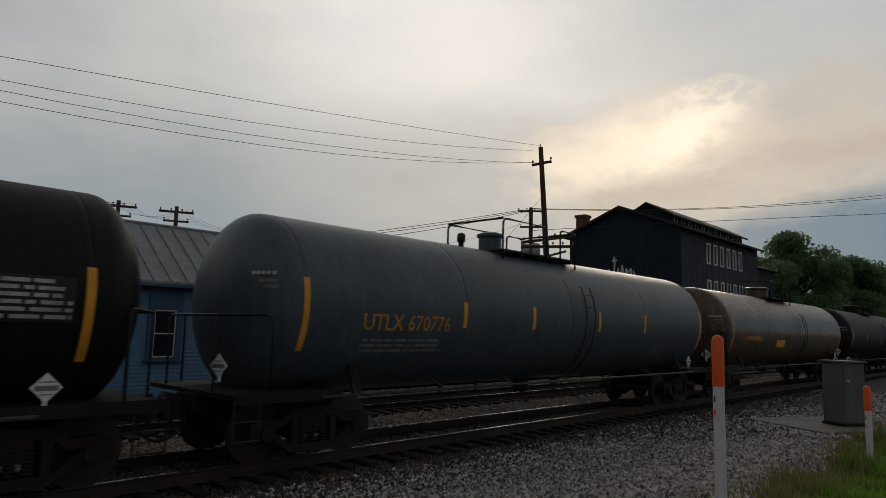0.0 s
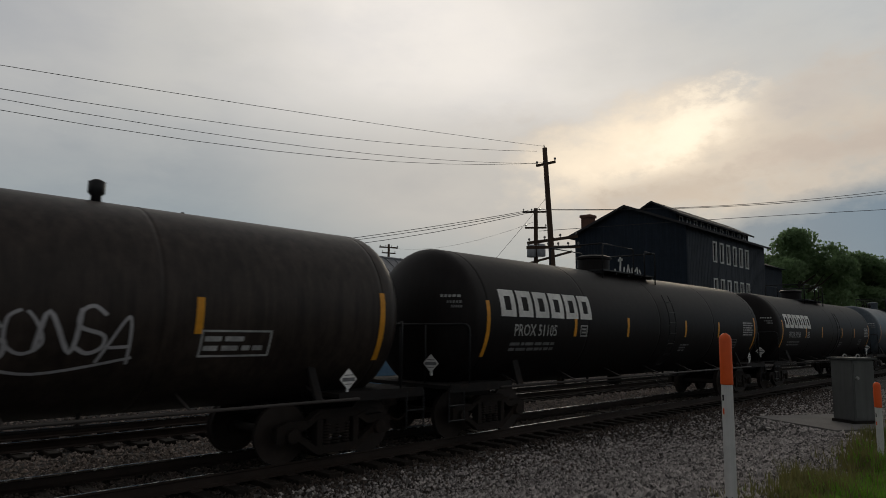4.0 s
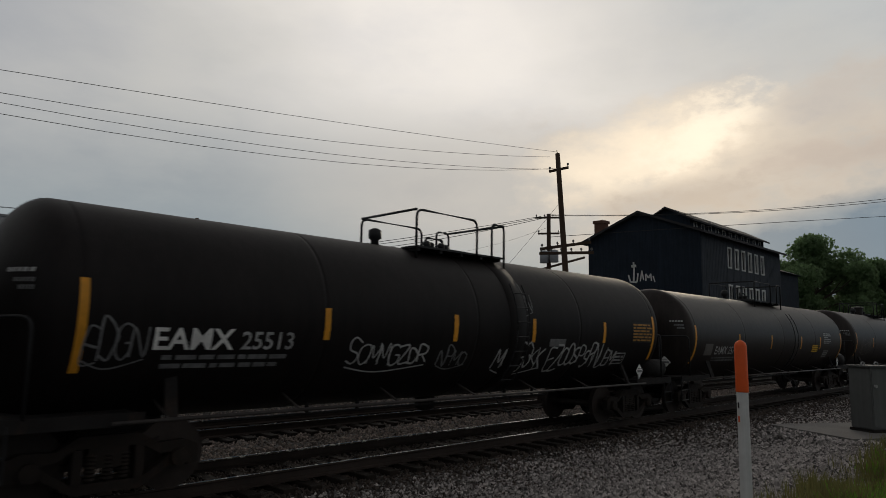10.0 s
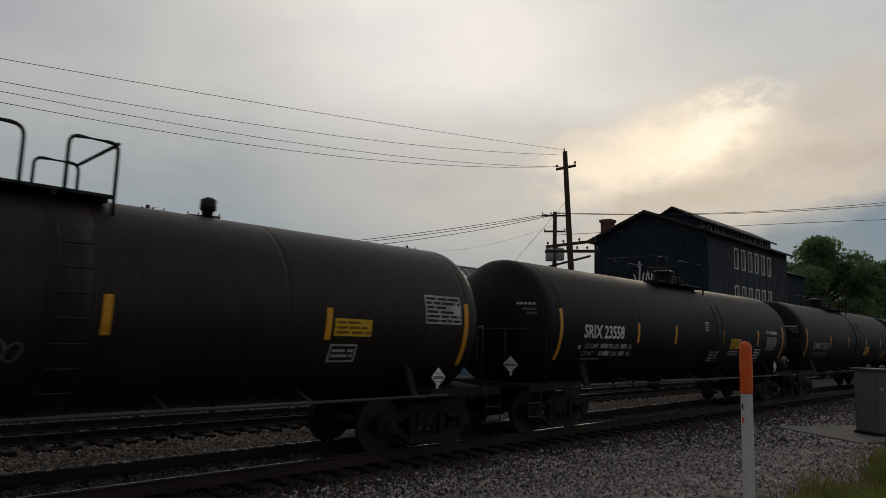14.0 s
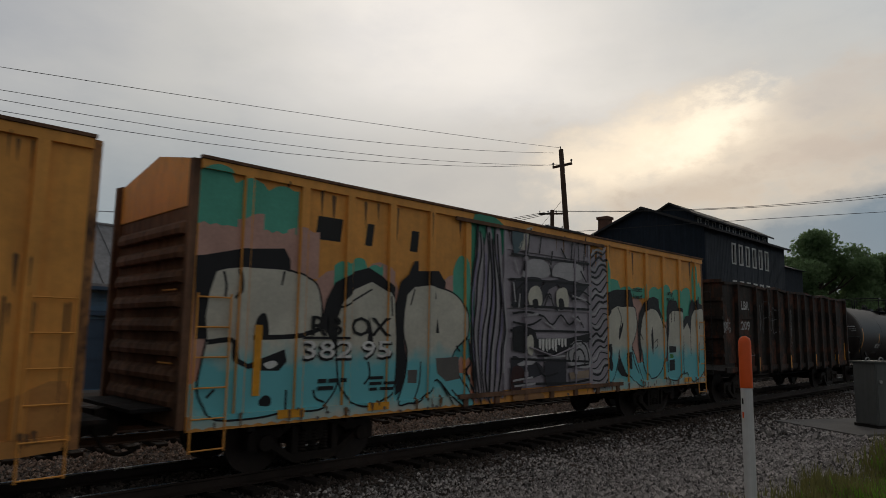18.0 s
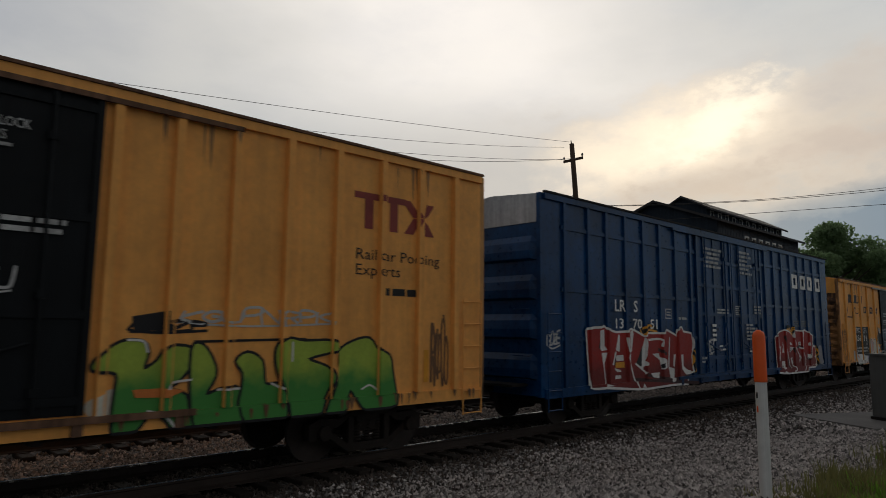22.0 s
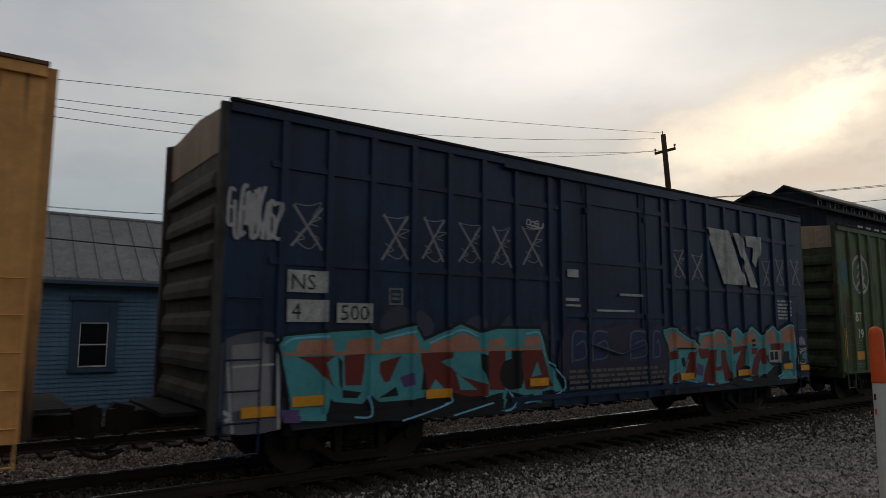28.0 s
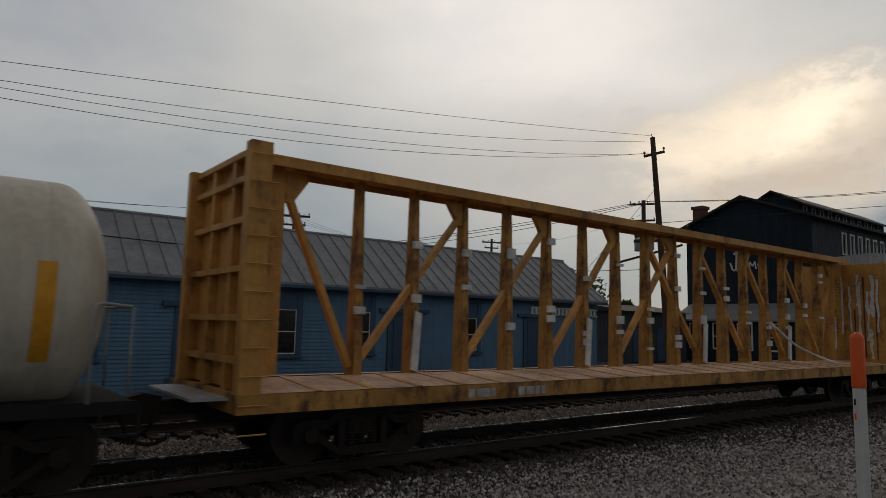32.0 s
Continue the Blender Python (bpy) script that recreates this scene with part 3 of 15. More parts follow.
def revolve(bm, profile, seg, centre=(0, 0, 0), axis="X"):
    """Turns (along, radius) pairs about an axis through centre."""
    c = Vector(centre)
    rings = []
    for a, r in profile:
        ring = []
        for k in range(seg):
            t = 2 * math.pi * k / seg
            p, q = r * math.cos(t), r * math.sin(t)
            ring.append(bm.verts.new(c + {"X": Vector((a, p, q)), "Y": Vector((q, a, p)), "Z": Vector((p, q, a))}[axis]))
        rings.append(ring)
    for a, b in zip(rings, rings[1:]):
        for k in range(seg):
            bm.faces.new((a[k], a[(k + 1) % seg], b[(k + 1) % seg], b[k]))
    bm.faces.new(list(reversed(rings[0])))
    bm.faces.new(rings[-1])


def slab(bm, poly, y0, y1):
    """A flat polygon in x and z, thick from y0 to y1."""
    a = [bm.verts.new((x, y0, z)) for x, z in poly]
    b = [bm.verts.new((x, y1, z)) for x, z in poly]
    n = len(poly)
    caps = [bm.faces.new(a), bm.faces.new(list(reversed(b)))]
    if n > 4:
        for f in caps:
            f.normal_update()
        bmesh.ops.triangulate(bm, faces=caps)
    for i in range(n):
        bm.faces.new((a[i], b[i], b[(i + 1) % n], a[(i + 1) % n]))


def smooth_step(a, b, v):
    t = min(max((v - a) / (b - a), 0), 1)
    return t * t * (3 - 2 * t)


# ---- the lie of the land: the line runs along x, rail tops at z = 0 ----
TRACK_Y, TRACK2_Y = 10.10, 14.95
GROUND_Z = -0.30
PAD = (16.35, 3.85, 0.255)        # x, y and height of the ground round the cabinet


def ground_z(x, y):
    """Rail-side level with the bank on which the camera stands."""
    a = 1 - smooth_step(2.0, 8.2, y)
    b = 1 - 0.40 * smooth_step(5.0, 9.5, x)
    far = 1 - smooth_step(30, 70, abs(x))
    back = 1 - smooth_step(10, 40, -y)
    z = GROUND_Z + 1.06 * a * b * far * back
    for c in (TRACK_Y, TRACK2_Y):
        z += 0.03 * (1 - smooth_step(1.3, 2.2, abs(y - c)))
    # made-up ground round the cabinet's pad
    k = 1 - smooth_step(1.5, 3.0, math.hypot(x - PAD[0], y - PAD[1]))
    return z + (PAD[2] - z) * k

def make_ground():
    xs = [-2500, -900, -300, -120, -60, -30, -15] + [-8 + 0.5 * i for i in range(81)] + [34, 38, 44, 52, 62, 75, 95, 130, 200, 400, 900, 2500]
    ys = [-2500, -800, -250, -80, -40, -20, -10, -5, -2] + [-1 + 0.4 * i for i in range(48)] + [19, 21, 24, 30, 45, 70, 120, 250, 700, 2500]
    bm = bmesh.new()
    g = [[bm.verts.new((x, y, ground_z(x, y) + (0.02 * noise.noise((x, y, 0)) if abs(x) < 60 and abs(y) < 40 else 0))) for y in ys] for x in xs]
    for i in range(len(xs) - 1):
        for j in range(len(ys) - 1):
            bm.faces.new((g[i][j], g[i + 1][j], g[i + 1][j + 1], g[i][j + 1]))
    ob = new("ground", mesh_of("ground", bm, M["ground"], True))
    tagged(ob, "grey gravel ground sloping down to the rails", "ground", kind="structure")


make_ground()


def scatter_stones(name, zone, count, size, material, label, seed, keep=None, level=None):
    """Thousands of small angular stones, each its own little solid."""
    rng = np.random.default_rng(seed)
    base = np.array([(1, 0, 0), (-1, 0, 0), (0, 1, 0), (0, -1, 0), (0, 0, 1), (0, 0, -0.6)], float)
    faces = np.array([(0, 2, 4), (2, 1, 4), (1, 3, 4), (3, 0, 4), (2, 0, 5), (1, 2, 5), (3, 1, 5), (0, 3, 5)])
    x0, x1, y0, y1 = zone
    px = x0 + (x1 - x0) * rng.random(count) ** 1.25
    py = rng.uniform(y0, y1, count)
    if keep:
        ok = np.array([keep(a, b) for a, b in zip(px, py)])
        px, py = px[ok], py[ok]
    n = len(px)
    pz = np.array([ground_z(a, b) for a, b in zip(px, py)]) if level is None else level + rng.uniform(-0.02, 0.012, len(px))
    s = size * rng.uniform(0.5, 1.25, (n, 1, 1)) * rng.uniform(0.6, 1.3, (n, 1, 3))
    v = base[None] * s * rng.uniform(0.7, 1.25, (n, 6, 1))
    a, b = rng.uniform(0, 6.28, n), rng.uniform(-0.6, 0.6, n)
    ca, sa, cb, sb = np.cos(a), np.sin(a), np.cos(b), np.sin(b)
    x = v[:, :, 0] * cb[:, None] + v[:, :, 2] * sb[:, None]
    z = -v[:, :, 0] * sb[:, None] + v[:, :, 2] * cb[:, None]
    y = v[:, :, 1]
    V = np.stack([x * ca[:, None] - y * sa[:, None] + px[:, None], x * sa[:, None] + y * ca[:, None] + py[:, None],
                  z + pz[:, None] + size * 0.25], -1).reshape(-1, 3)
    F = (faces[None] + 6 * np.arange(n)[:, None, None]).reshape(-1, 3)
    me = bpy.data.meshes.new(name)
    me.from_pydata(V.tolist(), [], F.tolist())
    me.materials.append(material)
    return tagged(new(name, me), label, "gravel", kind="stuff")


def grass_edge(x):
    """Where the turf on the bank ends, as y for an x."""
    return 2.05 + 0.30 * smooth_step(6, 9, x) + 0.35 * smooth_step(9, 14, x) + 0.12 * math.sin(x * 2.3)


def on_turf(x, y):
    return x > 5.9 and y < grass_edge(x)


def on_pad(x, y):
    """The concrete round the trackside cabinet."""
    u, v = x - 16.615, y - 3.592
    a, b = u * 0.866 - v * 0.5, u * 0.5 + v * 0.866
    return -1.55 < a < 0.7 and -0.95 < b < 1.25


def verge(x, y):
    """Grey gravel that thins out, stone by stone, into the dark oily ballast."""
    return y < 6.7 + 0.6 * noise.noise((x * 0.5, y * 0.5, 3.0)) + 1.9 * math.sin(x * 918.1 + y * 523.7)


near_by = lambda x, y: x + 1.12 * y > 8.0
scatter_stones("gravel", (2.0, 14, 1.9, 8.6), 62000, 0.039, M["stone"], "loose grey crushed stone beside the track", 3, lambda x, y: near_by(x, y) and not on_turf(x, y) and not on_pad(x, y) and verge(x, y))
scatter_stones("gravel", (12, 34, 2.2, 8.6), 24000, 0.042, M["stone"], "loose grey crushed stone further along the track", 13, lambda x, y: not on_turf(x, y) and not on_pad(x, y) and verge(x, y))
scatter_stones("ballast", (-1, 34, 4.6, 11.3), 56000, 0.036, M["stone_oily"], "dark oily ballast round the sleepers", 5, lambda x, y: not verge(x, y))
scatter_stones("ballast", (-3, 45, 11.05, 13.9), 22000, 0.040, M["stone_brown"], "brown and grey ballast between the two tracks", 4)
scatter_stones("ballast", (-3, 40, 13.8, 20.5), 12000, 0.045, M["stone_brown"], "stony ground before the blue building", 6)
scatter_stones("ballast", (-4, 36, TRACK_Y - 0.66, TRACK_Y + 0.66), 21000, 0.036, M["stone_crib"], "oily ballast between the rails, coloured dark with the train's shade", 7, None, -0.215)


def make_track(yc, label, xa, xb, ties):
    t = thing("railway_track", label, "railway track", kind="structure", m=pose(0, yc, 0))
    prof = [(-0.075, -0.18), (0.075, -0.18), (0.075, -0.165), (0.012, -0.14), (0.012, -0.045), (0.036, -0.03), (0.036, -0.004), (-0.036, -0.004), (-0.036, -0.03), (-0.012, -0.045), (-0.012, -0.14), (-0.075, -0.165)]
    for side in (-0.75, 0.75):
        bm = bmesh.new()
        a = [bm.verts.new((xa, side + p, q)) for p, q in prof]
        b = [bm.verts.new((xb, side + p, q)) for p, q in prof]
        for i in range(len(prof)):
            bm.faces.new((a[i], a[(i + 1) % len(prof)], b[(i + 1) % len(prof)], b[i]))
        r = part("rail", bm, M["rail"], t, "rusty brown steel rail")
        bm = bmesh.new()
        box(bm, xa, xb, side - 0.030, side + 0.030, -0.002, 0.0)
        g = -1 if side > 0 else 1        # the worn gauge corner
        a, b = sorted((side + g * 0.0365, side + g * 0.040))
        box(bm, xa, xb, a, b, -0.026, -0.003)
        part("rail_head", bm, M["rail_head"], r, "polished running surface", split="gauge_corner")
    bm = bmesh.new()
    v = box(bm, -0.11, 0.11, -1.30, 1.30, -0.34, -0.185)
    bmesh.ops.bevel(bm, geom=bm.edges[:], offset=0.012, segments=1, affect="EDGES")
    me = mesh_of("sleeper", bm, M["tie"])
    bm = bmesh.new()
    box(bm, -0.09, 0.09, -0.17, 0.17, -0.186, -0.172)
    plate = mesh_of("tie_plate", bm, M["rail"])
    rng = random.Random(int(yc * 10))
    for i in range(ties):
        x = -6 + i * 0.53
        share("sleeper", me, t, pose(x, rng.uniform(-0.05, 0.05), rng.uniform(-0.015, 0.01), 0, 0, rng.uniform(-1.5, 1.5)))
        if i < 60:
            share("tie_plate", plate, t, pose(x, -0.75, 0))


make_track(TRACK_Y, "main line of steel rails on dark timber sleepers", -400, 700, 150)
make_track(TRACK2_Y, "second line of rails behind the passing train", -400, 700, 90)


# ---- the long blue house behind the second track ----
HOUSE_Y, HOUSE_X0, HOUSE_X1, HOUSE_Z0, EAVE_Z, RIDGE_Y, RIDGE_Z = 21.0, -9.0, 25.4, -0.35, 3.59, 23.5, 5.43
HOUSE_WINDOWS = [(-4.4, -3.6, 0.93, 2.18), (2.72, 3.46, 0.93, 2.18), (9.0, 9.70, 1.0, 2.50), (12.02, 12.62, 1.05, 2.50), (17.25, 17.75, 1.05, 2.40)]
HOUSE_DOORS = [(-1.6, -0.6, 0.33, 2.38), (5.87, 6.83, 0.35, 2.38), (13.55, 14.75, 0.30, 2.42), (20.6, 21.6, 0.30, 2.42)]


def wall_pieces(x0, x1, z0, z1, openings):
    """The rectangles of a wall that are left round its openings."""
    xs = sorted({x0, x1, *[o[0] for o in openings], *[o[1] for o in openings]})
    zs = sorted({z0, z1, *[o[2] for o in openings], *[o[3] for o in openings]})
    for a, b in zip(xs, xs[1:]):
        for c, d in zip(zs, zs[1:]):
            mx, mz = (a + b) / 2, (c + d) / 2
            if not any(o[0] < mx < o[1] and o[2] < mz < o[3] for o in openings):
                yield a, b, c, d


def make_window(house, x0, x1, z0, z1, y):
    bm = bmesh.new()
    for a, b in ((x0 - 0.20, x0), (x1, x1 + 0.20)):
        box(bm, a, b, y - 0.07, y + 0.02, z0 - 0.06, z1 + 0.62)
    box(bm, x0, x1, y - 0.05, y + 0.02, z1, z1 + 0.62)
    box(bm, x0 - 0.30, x1 + 0.30, y - 0.13, y + 0.02, z1 + 0.62, z1 + 0.74)
    box(bm, x0 - 0.26, x1 + 0.26, y - 0.12, y + 0.02, z0 - 0.14, z0 - 0.06)
    w = part("window", bm, M["trim_blue"], house, "dark blue window casing with a hood board")
    bm = bmesh.new()
    zm = (z0 + z1) / 2
    for a, b, c, d in ((x0, x0 + 0.035, z0, z1), (x1 - 0.035, x1, z0, z1), (x0 + 0.035, x1 - 0.035, z0, z0 + 0.04), (x0 + 0.035, x1 - 0.035, z1 - 0.035, z1), (x0 + 0.035, x1 - 0.035, zm - 0.018, zm + 0.018)):
        box(bm, a, b, y - 0.03, y + 0.03, c, d)
    part("sash", bm, M["white_trim"], w, "white sash bars")
    for c, d in ((z0 + 0.04, zm - 0.018), (zm + 0.018, z1 - 0.035)):
        bm = bmesh.new()
        box(bm, x0 + 0.035, x1 - 0.035, y + 0.0, y + 0.012, c, d)
        part("pane", bm, M["dark_glass"], w, "dark window pane")


def make_house():
    h = thing("blue_house", "long low blue clapboard building with a standing-seam tin roof", "building")
    op = HOUSE_WINDOWS + HOUSE_DOORS
    bm = bmesh.new()
    y = HOUSE_Y
    for a, b, c, d in wall_pieces(HOUSE_X0, HOUSE_X1, HOUSE_Z0, EAVE_Z, op):
        box(bm, a, b, y + 0.02, y + 0.18, c, d)
    box(bm, HOUSE_X0, HOUSE_X0 + 0.15, y + 0.18, y + 5.0, HOUSE_Z0, EAVE_Z)
    box(bm, HOUSE_X1 - 0.15, HOUSE_X1, y + 0.18, y + 5.0, HOUSE_Z0, EAVE_Z)
    box(bm, HOUSE_X0, HOUSE_X1, y + 4.85, y + 5.0, HOUSE_Z0, EAVE_Z)
    for x in (HOUSE_X0, HOUSE_X1 - 0.15):
        v = [bm.verts.new(p) for p in ((x, y, EAVE_Z), (x, y + 5, EAVE_Z), (x, RIDGE_Y, RIDGE_Z - 0.1), (x + 0.15, y, EAVE_Z), (x + 0.15, y + 5, EAVE_Z), (x + 0.15, RIDGE_Y, RIDGE_Z - 0.1))]
        for f in ((0, 1, 2), (3, 5, 4), (0, 3, 4, 1), (1, 4, 5, 2), (2, 5, 3, 0)):
            bm.faces.new([v[i] for i in f])
    part("wall", bm, M["siding"], h, "blue painted board wall")
    # lapped boards, each a wedge
    bm = bmesh.new()
    z = HOUSE_Z0
    while z < EAVE_Z - 0.35:
        spans = [(HOUSE_X0, HOUSE_X1)]
        for o in op:
            if o[2] - 0.14 < z + 0.06 < o[3] + 0.1:
                nxt = []
                for a, b in spans:
                    if o[0] > a and o[1] < b:
                        nxt += [(a, o[0]), (o[1], b)]
                    else:
                        nxt.append((a, b))
                spans = nxt
        for a, b in spans:
            for c, d in zip([a + (b - a) * i / max(1, round((b - a) / 4.2)) for i in range(max(1, round((b - a) / 4.2)))], [a + (b - a) * (i + 1) / max(1, round((b - a) / 4.2)) for i in range(max(1, round((b - a) / 4.2)))]):
                v = [bm.verts.new(p) for p in ((c, y - 0.008, z), (d - 0.004, y - 0.008, z), (d - 0.004, y + 0.018, z + 0.125), (c, y + 0.018, z + 0.125), (c, y + 0.02, z), (d - 0.004, y + 0.02, z))]
                for f in ((0, 1, 2, 3), (0, 4, 5, 1)):
                    bm.faces.new([v[i] for i in f])
        z += 0.125
    tagged(part("siding", bm, M["siding"], h, "narrow overlapping blue boards"), kind="stuff")
    bm = bmesh.new()
    box(bm, HOUSE_X0, HOUSE_X1, y - 0.03, y + 0.018, EAVE_Z - 0.36, EAVE_Z)
    part("frieze_board", bm, M["trim_blue"], h, "dark blue board under the eave")
    # roof: two slopes, ridge cap, raised seams
    s = (RIDGE_Z - EAVE_Z) / (RIDGE_Y - y)
    ov = 0.42
    for sgn, nm in ((1, "near"), (-1, "far")):
        bm = bmesh.new()
        ye = y - ov if sgn == 1 else 2 * RIDGE_Y - y + ov
        ze = EAVE_Z - ov * s + 0.12
        v = [bm.verts.new(p) for p in ((HOUSE_X0 - 0.3, ye, ze), (HOUSE_X1 + 0.3, ye, ze), (HOUSE_X1 + 0.3, RIDGE_Y, RIDGE_Z + 0.12), (HOUSE_X0 - 0.3, RIDGE_Y, RIDGE_Z + 0.12), (HOUSE_X0 - 0.3, ye, ze - 0.09), (HOUSE_X1 + 0.3, ye, ze - 0.09), (HOUSE_X1 + 0.3, RIDGE_Y, RIDGE_Z + 0.03), (HOUSE_X0 - 0.3, RIDGE_Y, RIDGE_Z + 0.03))]
        for f in ((0, 1, 2, 3), (7, 6, 5, 4), (0, 4, 5, 1), (1, 5, 6, 2), (3, 7, 4, 0)):
            bm.faces.new([v[i] for i in f])
        roof = part("roof", bm, M["tin"], h, "dull grey tin roof slope")
        if sgn == 1:
            bm = bmesh.new()
            bar(bm, (0, y - ov, ze + 0.018), (0, RIDGE_Y, RIDGE_Z + 0.138), 0.03, 0.045)
            me = mesh_of("seam", bm, M["tin"])
            x = HOUSE_X0 - 0.2
            while x < HOUSE_X1 + 0.3:
                share("seam", me, roof, pose(x, 0, 0))
                x += 0.56
            bm = bmesh.new()
            bar(bm, (HOUSE_X0 - 0.3, y - ov + 0.03, ze - 0.13), (HOUSE_X1 + 0.3, y - ov + 0.03, ze - 0.13), 0.10, 0.10)
            part("gutter", bm, M["trim_blue"], h, "dark gutter along the eave")
    bm = bmesh.new()
    tube(bm, [(HOUSE_X0 - 0.3, RIDGE_Y, RIDGE_Z + 0.12), (HOUSE_X1 + 0.3, RIDGE_Y, RIDGE_Z + 0.12)], 0.07, 8)
    part("ridge_cap", bm, M["tin"], h)
    for w in HOUSE_WINDOWS:
        make_window(h, *w, y)
    for x0, x1, z0, z1 in HOUSE_DOORS:
        bm = bmesh.new()
        box(bm, x0 - 0.16, x0, y - 0.06, y + 0.03, z0, z1 + 0.10)
        box(bm, x1, x1 + 0.16, y - 0.06, y + 0.03, z0, z1 + 0.10)
        box(bm, x0 - 0.55, x1 + 0.50, y - 0.12, y + 0.03, z1 + 0.10, z1 + 0.24)
        d = part("door", bm, M["trim_blue"], h, "dark blue door casing with a wide header board")
        bm = bmesh.new()
        box(bm, x0, x1, y + 0.05, y + 0.10, z0, z1 + 0.10)
        for k in range(3):
            zz = z0 + 0.18 + k * (z1 - z0 - 0.1) / 3
            box(bm, x0 + 0.14, x1 - 0.14, y + 0.03, y + 0.05, zz, zz + (z1 - z0) / 3 - 0.2)
        part("door_leaf", bm, M["trim_blue"], d, "closed dark blue panelled door")
        bm = bmesh.new()
        box(bm, x0 - 0.3, x1 + 0.3, y - 0.9, y - 0.02, z0 - 0.16, z0 - 0.02)
        box(bm, x0 - 0.3, x1 + 0.3, y - 1.25, y - 0.9, HOUSE_Z0, z0 - 0.34)
        box(bm, x0 - 0.3, x1 + 0.3, y - 0.88, y - 0.1, HOUSE_Z0, z0 - 0.16)
        part("step", bm, M["concrete"], h, "concrete door step")
    bm = bmesh.new()
    box(bm, 20.9, 25.35, y - 0.05, y + 0.015, 2.62, 2.68)
    box(bm, 20.9, 25.35, y - 0.05, y + 0.015, 2.94, 3.0)
    for i in range(18):
        box(bm, 20.9 + i * 0.247, 21.03 + i * 0.247, y - 0.05, y + 0.015, 2.62, 2.94)
    part("transom", bm, M["white_trim"], h, "row of small white-barred lights under the eave")


make_house()


# ---- the tall dark mill beyond ----
def make_mill():
    b = thing("mill_building", "tall dark wooden mill with a raised clerestory roof", "building")
    X0, X1, Y0, Y1, ZE, ZR = 50.5, 68.6, 21.8, 32.0, 10.75, 12.75
    yc = (Y0 + Y1) / 2
    bm = bmesh.new()
    v = [bm.verts.new(p) for p in ((X0, Y0, -0.3), (X0, Y1, -0.3), (X0, Y1, ZE), (X0, yc, ZR), (X0, Y0, ZE), (X0 + 0.2, Y0, -0.3), (X0 + 0.2, Y1, -0.3), (X0 + 0.2, Y1, ZE), (X0 + 0.2, yc, ZR), (X0 + 0.2, Y0, ZE))]
    bm.faces.new(v[:5])
    bm.faces.new(list(reversed(v[5:])))
    for i in range(5):
        bm.faces.new((v[i], v[5 + i], v[5 + (i + 1) % 5], v[(i + 1) % 5]))
    for i in range(34):
        y = Y0 + 0.15 + i * 0.3
        top = ZR - abs(y - yc) * (ZR - ZE) / (yc - Y0) - 0.05
        box(bm, X0 - 0.014, X0, y, y + 0.05, -0.3, top)
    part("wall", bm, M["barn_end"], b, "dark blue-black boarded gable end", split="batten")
    wins = []
    for i in range(6):
        x = 55.7 + i * 1.52
        wins += [(x, x + 0.8, 8.25, 10.05), (x, x + 0.8, 5.1, 6.9)]
    bm = bmesh.new()
    for a, c, d, e in wall_pieces(X0 + 0.2, X1, -0.3, ZE, wins):
        box(bm, a, c, Y0, Y0 + 0.2, d, e)
    for i in range(60):
        x = X0 + 0.3 + i * 0.3
        if not any(w[0] - 0.1 < x < w[1] + 0.1 for w in wins):
            box(bm, x, x + 0.05, Y0 - 0.014, Y0, -0.3, ZE - 0.02)
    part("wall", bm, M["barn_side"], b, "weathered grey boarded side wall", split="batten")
    bm = bmesh.new()
    box(bm, X0 + 0.2, X1, Y1 - 0.2, Y1, -0.3, ZE)
    box(bm, X1 - 0.2, X1, Y0 + 0.2, Y1 - 0.2, -0.3, ZE)
    part("wall", bm, M["barn_side"], b, split="batten")
    for x0, x1, z0, z1 in wins:
        bm = bmesh.new()
        for a, c, d, e in ((x0 - 0.02, x0 + 0.10, z0, z1), (x1 - 0.10, x1 + 0.02, z0, z1), (x0 + 0.10, x1 - 0.10, z0, z0 + 0.12), (x0 + 0.10, x1 - 0.10, z1 - 0.14, z1)):
            box(bm, a, c, Y0 - 0.06, Y0 + 0.06, d, e)
        w = part("window", bm, M["white_trim"], b, "tall narrow window with white trim")
        bm = bmesh.new()
        box(bm, x0 + 0.10, x1 - 0.10, Y0 + 0.08, Y0 + 0.12, z0 + 0.12, z1 - 0.14)
        part("pane", bm, M["dark_glass"], w)
    # roof
    for sgn in (-1, 1):
        bm = bmesh.new()
        ye = yc + sgn * (yc - Y0 + 0.55)
        zd = 0.55 * (ZR - ZE) / (yc - Y0)
        v = [bm.verts.new(p) for p in ((X0 - 0.5, ye, ZE - zd + 0.2), (X1 + 0.4, ye, ZE - zd + 0.2), (X1 + 0.4, yc, ZR + 0.2), (X0 - 0.5, yc, ZR + 0.2), (X0 - 0.5, ye, ZE - zd), (X1 + 0.4, ye, ZE - zd), (X1 + 0.4, yc, ZR), (X0 - 0.5, yc, ZR))]
        for f in ((0, 1, 2, 3), (7, 6, 5, 4), (0, 4, 5, 1), (1, 5, 6, 2), (3, 7, 4, 0)):
            bm.faces.new([v[i] for i in f])
        part("roof", bm, M["barn_roof"], b, "dark low-pitched roof slope")
    # lean-to along the gable
    bm = bmesh.new()
    slab_v = [bm.verts.new((X, y, z)) for y in (22.0, 31.8) for X, z in ((47.8, 3.0), (X0 - 0.01, 4.3), (X0 - 0.01, 4.16), (47.8, 2.86))]
    for f in ((0, 1, 2, 3), (7, 6, 5, 4), (0, 4, 5, 1), (2, 6, 7, 3), (0, 3, 7, 4)):
        bm.faces.new([slab_v[i] for i in f])
    bmesh.ops.recalc_face_normals(bm, faces=bm.faces[:])
